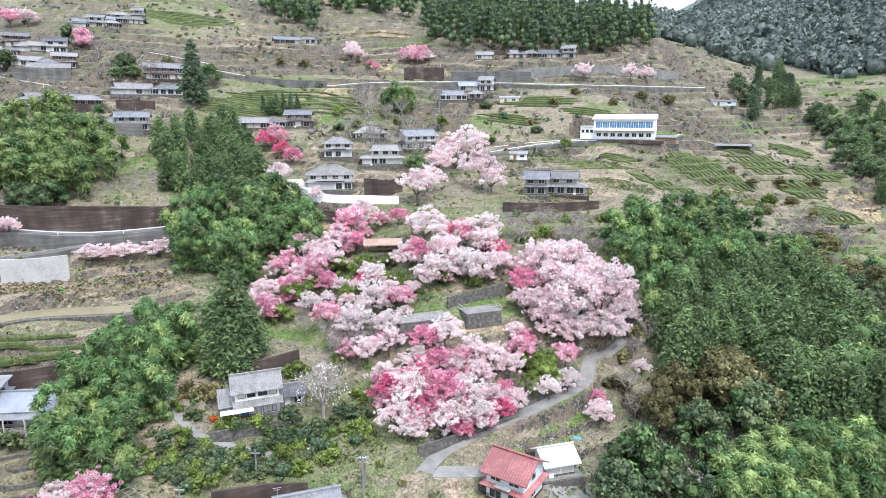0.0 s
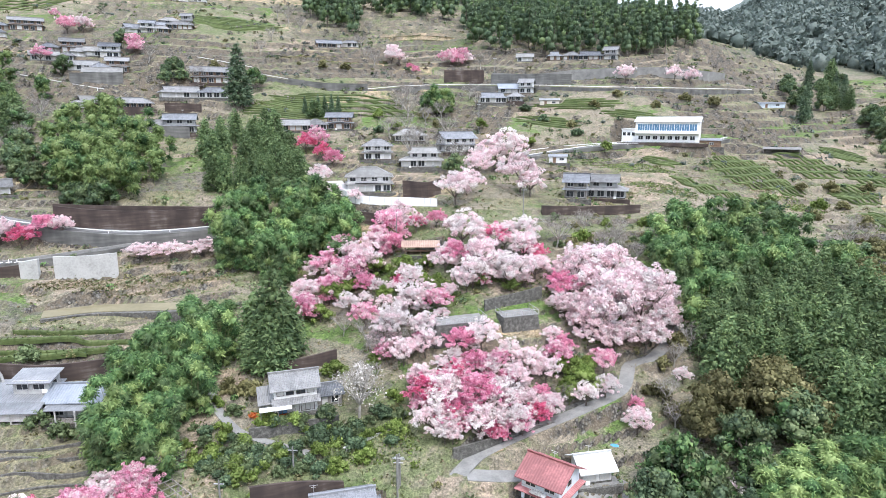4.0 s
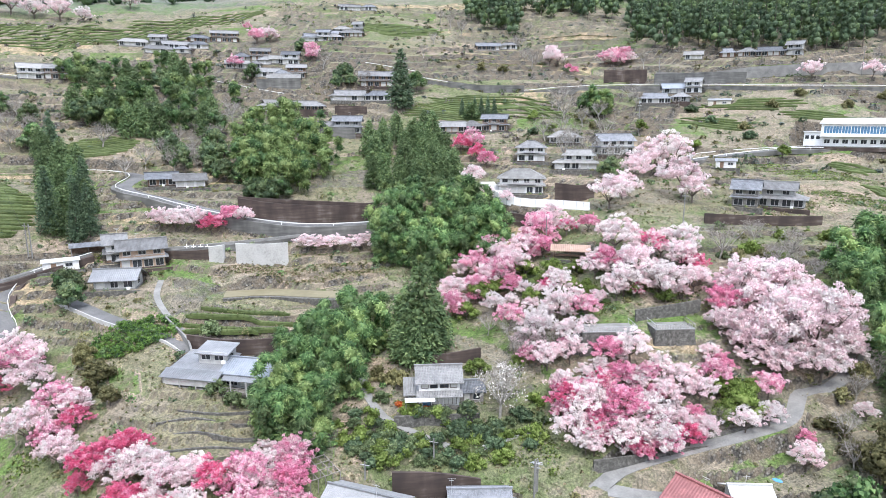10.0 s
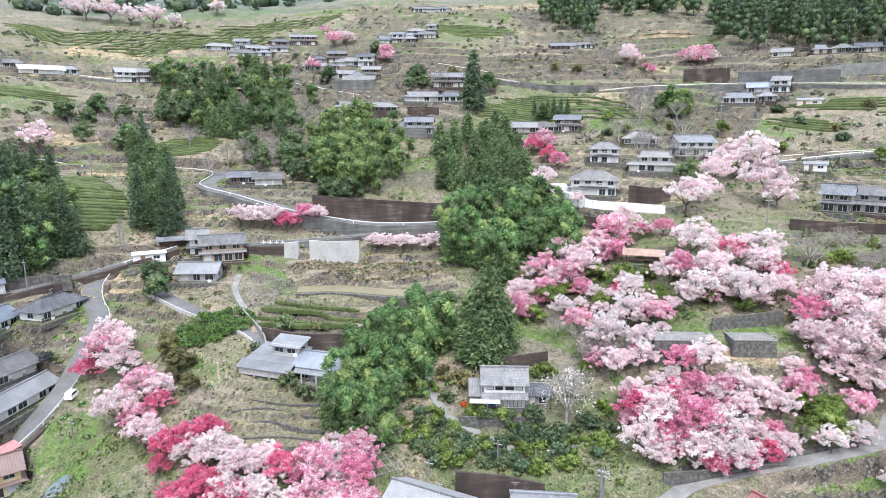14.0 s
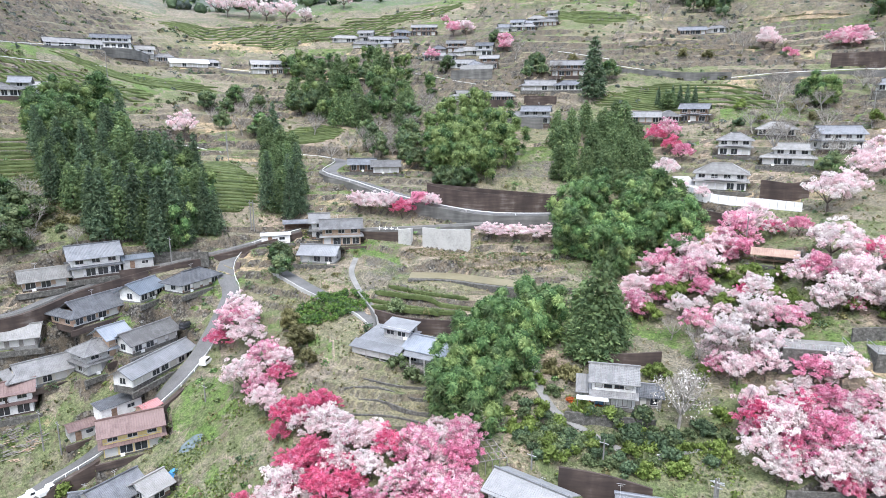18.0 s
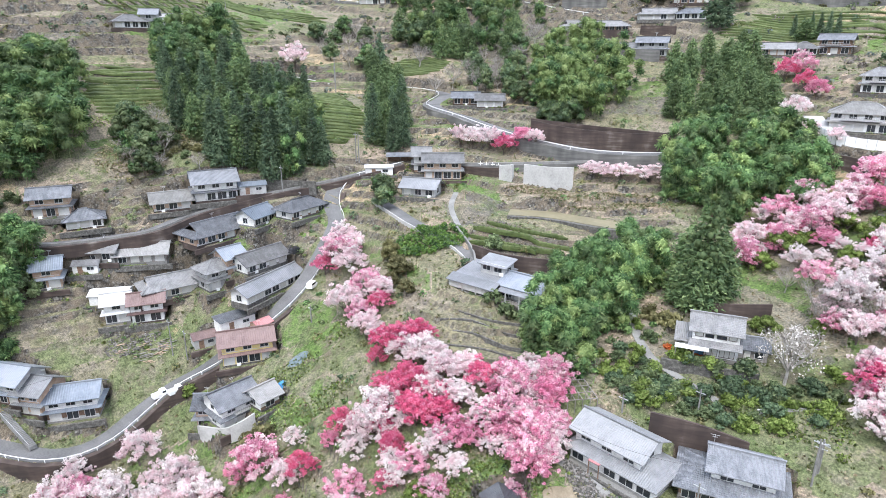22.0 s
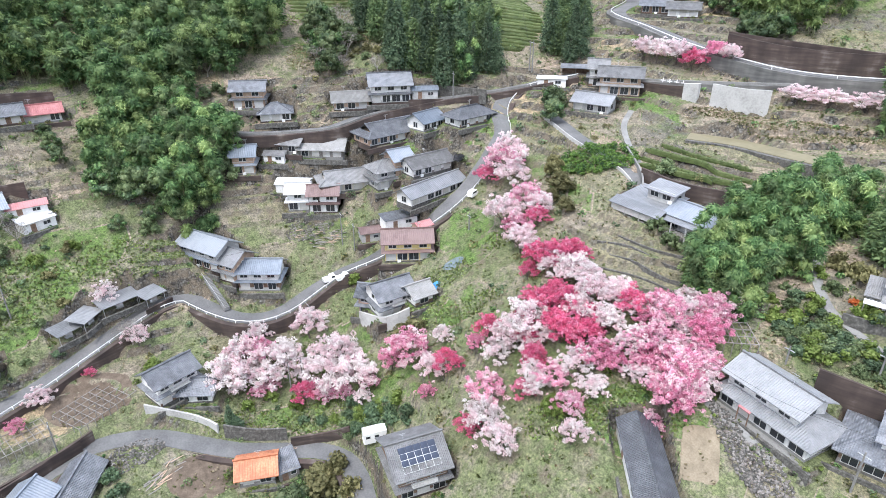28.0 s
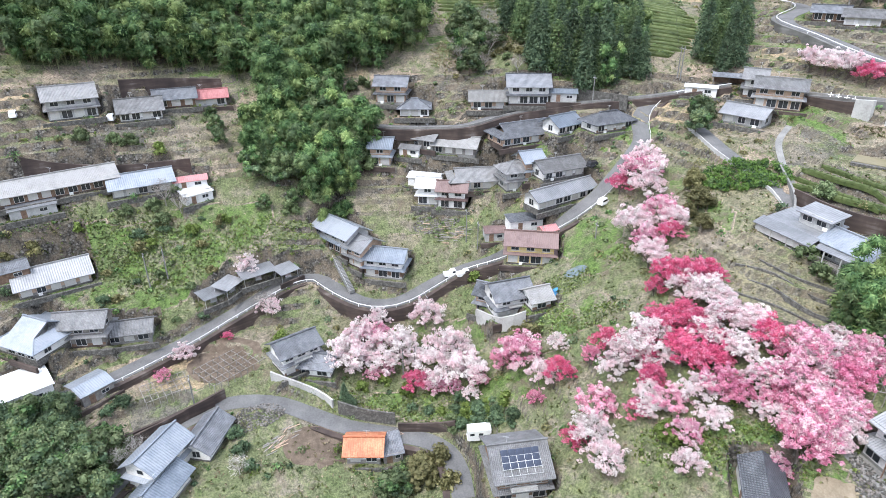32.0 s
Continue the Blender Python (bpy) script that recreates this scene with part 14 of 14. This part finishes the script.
grass_patch(-188.7, 67.3, 5, 3, 70.4, 240, ['straw', 'straw', 'weed'], 'dry pale grass patch', 55)
patch('vegetable_bed', -101.9, 61.9, 2.6, 1.5, 58.7, 'net', 'vegetable bed covered with pale blue netting', seed=56)
grass_patch(-143.1, 1.2, 14, 4, 89.5, 896, ['weed', 'leaf_fresh', 'leaf_mid'], 'green grassy bank', 57)
grass_patch(-95.2, 27.2, 9, 4, 74.0, 576, ['weed', 'leaf_fresh', 'leaf_mid'], 'green bank below the blossom', 58)
grass_patch(-97.6, 51.3, 6, 4, 62.3, 384, ['leaf_fresh', 'weed', 'leaf_bamboo_light'], 'bright green grass beside the house', 59)
grass_patch(-111.7, 26.8, 9, 4, 76.5, 576, ['weed', 'leaf_fresh', 'leaf_mid'], 'green grass between the blossom trees', 60)
patch('yard', -92.3, 3.8, 7, 5, 87.6, 'soil', 'bare soil garden plot', seed=61)
patch('field', -118.0, -11.9, 9, 7, 95.7, 'soil', 'bare terraced vegetable plot', seed=63)
grass_patch(9.1, 136.2, 9, 2.5, -3.8, 360, ['weed', 'leaf_fresh', 'leaf_mid'], 'grassy garden terrace', 64)
patch('yard', 21.6, 94.1, 6, 5, -12.9, 'concrete', 'concrete yard beside the white house', seed=65)
rack(-115.5, -11.0, 18.70, 122.5, 12.3, 8, 0.9, 9, 5)
rack(-112.8, -23.7, 17.84, 108.6, 8.7, 6, 0.9, 8, 4)
rack(-46.4, 79.9, 43.84, 52.1, 5, 6, 1.6, 5, 4)
crop_field(-99.5, 98.2, 9.5, 5.5, 53.4, 420, ["leaf_crop", "leaf_crop", "leaf_bamboo"], "dense bright green leafy crop in a field")
undergrowth("grass_tufts", 21000, 3, 55, 265, "weed", 5, (0.2, 0.5), 0.22, "loose tufts of green grass and weeds over the slope")
undergrowth("dry_stalks", 18000, 8, 55, 280, "straw", 5, (0.2, 0.5), 0.22, "loose dry straw-coloured stalks over the slope")
undergrowth("low_scrub", 4200, 12, 60, 400, "leaf_olive", 14, (0.3, 0.7), 0.2, "low olive-green scrub scattered over the slope")
# Far slopes: haze is put into the foliage colour.
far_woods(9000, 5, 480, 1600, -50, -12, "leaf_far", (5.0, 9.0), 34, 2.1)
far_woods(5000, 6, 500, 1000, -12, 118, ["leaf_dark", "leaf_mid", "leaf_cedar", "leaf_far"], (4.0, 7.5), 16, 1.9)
undergrowth("wild_bushes", 1500, 21, 70, 420, ["leaf_mid", "leaf_olive", "leaf_dark", "leaf_fresh"], 60, (0.5, 1.2), 0.24, "wild bushes of mixed greens scattered over the slope")
garden_shrubs(12, 31, ["leaf_mid", "leaf_dark", "leaf_fresh", "leaf_olive", "leaf_bamboo"])
plank_pile(-137.1, 42.1, 72.9, seed=410)
plank_pile(-132.2, 45.7, 80.9, seed=450)
plank_pile(-133.4, 44.0, 71.8, seed=330)
plank_pile(-91.6, 18.0, 98.9, seed=690)
plank_pile(-94.9, -2.2, 121.3, seed=500)
patch('tarpaulin', -100.9, 56.8, 1.3, 0.9, 60.6, 'tarp_blue', 'crumpled blue tarpaulin beside the house', seed=66)
patch('tarpaulin', 24.9, 104.8, 0.9, 0.5, -13.3, 'tarp_blue', 'crumpled blue tarpaulin beside the lane', seed=67)
site_walls()
# One leaf colour of this mix has the painted distance haze.
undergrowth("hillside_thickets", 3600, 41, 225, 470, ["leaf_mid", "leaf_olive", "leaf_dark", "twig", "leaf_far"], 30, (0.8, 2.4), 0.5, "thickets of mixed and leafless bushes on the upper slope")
undergrowth("slope_thickets", 900, 47, 80, 225, ["leaf_mid", "leaf_olive", "leaf_dark", "leaf_bamboo"], 60, (0.6, 1.5), 0.26, "thickets of mixed green bushes on the slope")
wind_spinner(-111.5, 130.6)
wind_spinner(-110.0, 131.4)
wind_spinner(-108.5, 132.3)
wind_spinner(-107.1, 133.1)
wire((-142.9, 86.2, 68.3), (-129.4, 47.0, 41.8), 1.2)
wire((-129.4, 47.0, 41.8), (-139.9, 110.1, 74.4), 1.2)
wire((-136.0, -26.5, 37.1), (-136.1, -22.6, 37.2), 1.2)
wire((-136.0, -26.5, 37.1), (-124.7, 48.3, 40.2), 1.2)
wire((-12.7, 87.9, 50.3), (-1.4, 250.5, 101.0), 1.2)
wire((-37.5, 79.8, 50.7), (-28.9, 87.2, 51.9), 1.2)
wire((-22.8, 72.4, 47.1), (-41.5, 67.8, 47.8), 1.2)
wire((-107.7, -18.2, 24.5), (-104.1, 26.7, 23.6), 1.2)
wire((-140.4, 109.2, 74.3), (-179.9, 132.8, 91.2), 1.2)
standing_wall('retaining_wall', smooth_path([(-108.6, 42.1, 25.3), (-101.0, 44.7, 27.2), (-98.8, 49.4, 29.3)], 2.0), 2.2, 0.4, 'pale_concrete', 'pale concrete base wall of the roadside house', 1.5)
grass_patch(-74.5, 134.7, 15, 4, 28.9, 960, ['straw', 'straw', 'weed'], 'dry straw-coloured bank below the lane', 68)
grass_patch(-92.0, 130.4, 9, 3, 35.2, 432, ['straw', 'straw', 'weed'], 'dry straw-coloured bank below the lane', 69)
grass_patch(-144.6, -34.0, 16, 5, 103.2, 1280, ['weed', 'leaf_fresh', 'leaf_mid'], 'green grass on the bank below the houses', 70)
grass_patch(-140.7, -22.3, 12, 6, 99.0, 1152, ['weed', 'leaf_fresh', 'leaf_mid'], 'green grass on the bank below the houses', 71)
grass_patch(-146.5, -46.2, 10, 4, 107.5, 640, ['weed', 'leaf_fresh', 'leaf_mid'], 'green grass on the bank below the houses', 72)
grass_patch(-100.3, 14.1, 8, 3, 82.0, 384, ['weed', 'leaf_fresh', 'leaf_mid'], 'green grass above the lower road', 73)
grass_patch(-90.4, 14.4, 7, 4, 81.0, 448, ['weed', 'leaf_fresh', 'leaf_mid'], 'green grass beside the orange-roofed house', 74)
grass_patch(-96.2, 72.3, 6, 3, 53.1, 288, ['weed', 'leaf_fresh', 'leaf_mid'], 'green grass beside the stream', 75)
grass_patch(-89.1, 57.3, 7, 3, 57.2, 336, ['weed', 'leaf_fresh', 'leaf_mid'], 'green garden plot', 76)
grass_patch(-101.0, 59.1, 6, 3, 59.7, 288, ['weed', 'leaf_fresh', 'leaf_mid'], 'green garden plot', 77)
grass_patch(-47.5, 60.5, 8, 4, 38.1, 512, ['weed', 'leaf_fresh', 'leaf_mid'], 'green grass below the blossom trees', 78)
grass_patch(-53.9, 52.4, 6, 4, 45.8, 384, ['leaf_fresh', 'weed', 'leaf_bamboo_light'], 'green grass below the blossom trees', 79)
grass_patch(-17.6, 95.4, 8, 4, 10.5, 512, ['weed', 'leaf_fresh', 'leaf_mid'], 'green bank below the farmhouse', 80)
grass_patch(64.5, 145.1, 3, 2, -24.0, 96, ['weed', 'leaf_fresh', 'leaf_mid'], 'green bank', 81)
grass_patch(59.1, 204.4, 12, 4, -16.1, 768, ['weed', 'leaf_fresh', 'leaf_mid'], 'green meadow', 82)
grass_patch(-6.7, 129.7, 5, 2, 2.9, 160, ['leaf_fresh', 'weed', 'leaf_bamboo_light'], 'bright grass in the blossom garden', 83)
grass_patch(107.4, 213.8, 8, 5, -26.7, 640, ['leaf_fresh', 'weed', 'leaf_bamboo_light'], 'bright green slope beside the tea rows', 84)
grass_patch(-178.2, 77.5, 10, 5, 66.5, 800, ['straw', 'straw', 'weed'], 'dry grass slope', 85)
grass_patch(-175.5, 59.6, 8, 6, 71.2, 768, ['straw', 'straw', 'weed'], 'dry grass slope above the houses', 86)
grass_patch(-193.3, 74.9, 6, 3, 68.8, 288, ['straw', 'straw', 'weed'], 'dry grass terrace', 87)
solar_array(-64.3, 33.0, 28.45, 81.8, 28.0, 5, 3)
standing_wall('terrace_edge', smooth_path([(-78.7, 84.4, 48.3), (-69.5, 85.9, 48.2), (-62.1, 89.5, 48.2)], 2.0), 0.4, 0.3, 'stone', 'low dry stone edge of a rice terrace', 0.8)
standing_wall('terrace_edge', smooth_path([(-78.1, 80.0, 47.8), (-72.5, 83.2, 48.2), (-65.2, 85.1, 47.1), (-58.5, 89.5, 46.8)], 2.0), 0.4, 0.3, 'stone', 'low dry stone edge of a rice terrace', 0.8)
standing_wall('terrace_edge', smooth_path([(-78.0, 77.8, 45.9), (-70.8, 81.0, 46.9), (-62.4, 82.7, 46.0), (-55.2, 86.1, 46.7)], 2.0), 0.4, 0.3, 'stone', 'low dry stone edge of a rice terrace', 0.8)
standing_wall('terrace_edge', smooth_path([(-73.4, 75.3, 45.7), (-65.9, 79.4, 45.7), (-56.8, 81.3, 45.5)], 2.0), 0.4, 0.3, 'stone', 'low dry stone edge of a rice terrace', 0.8)
patch('yard', -37.0, 62.3, 4.6, 2.8, -50, 'sand', 'bare sandy yard below the white house', seed=90, square=True)
patch('yard', -35.6, 69.2, 8.0, 1.5, -3, 'concrete', 'concrete forecourt of the white house', seed=91, square=True)
rubble(-35.0, 66.6, 7.5, 1.6, -25, 700, 92)
rubble(-29.5, 66.0, 5.0, 2.4, -20, 500, 93)
rubble(-101.0, -6.0, 5.0, 3.0, 100, 420, 94)
rubble(-138.0, 42.0, 6.0, 2.5, 70, 380, 95)
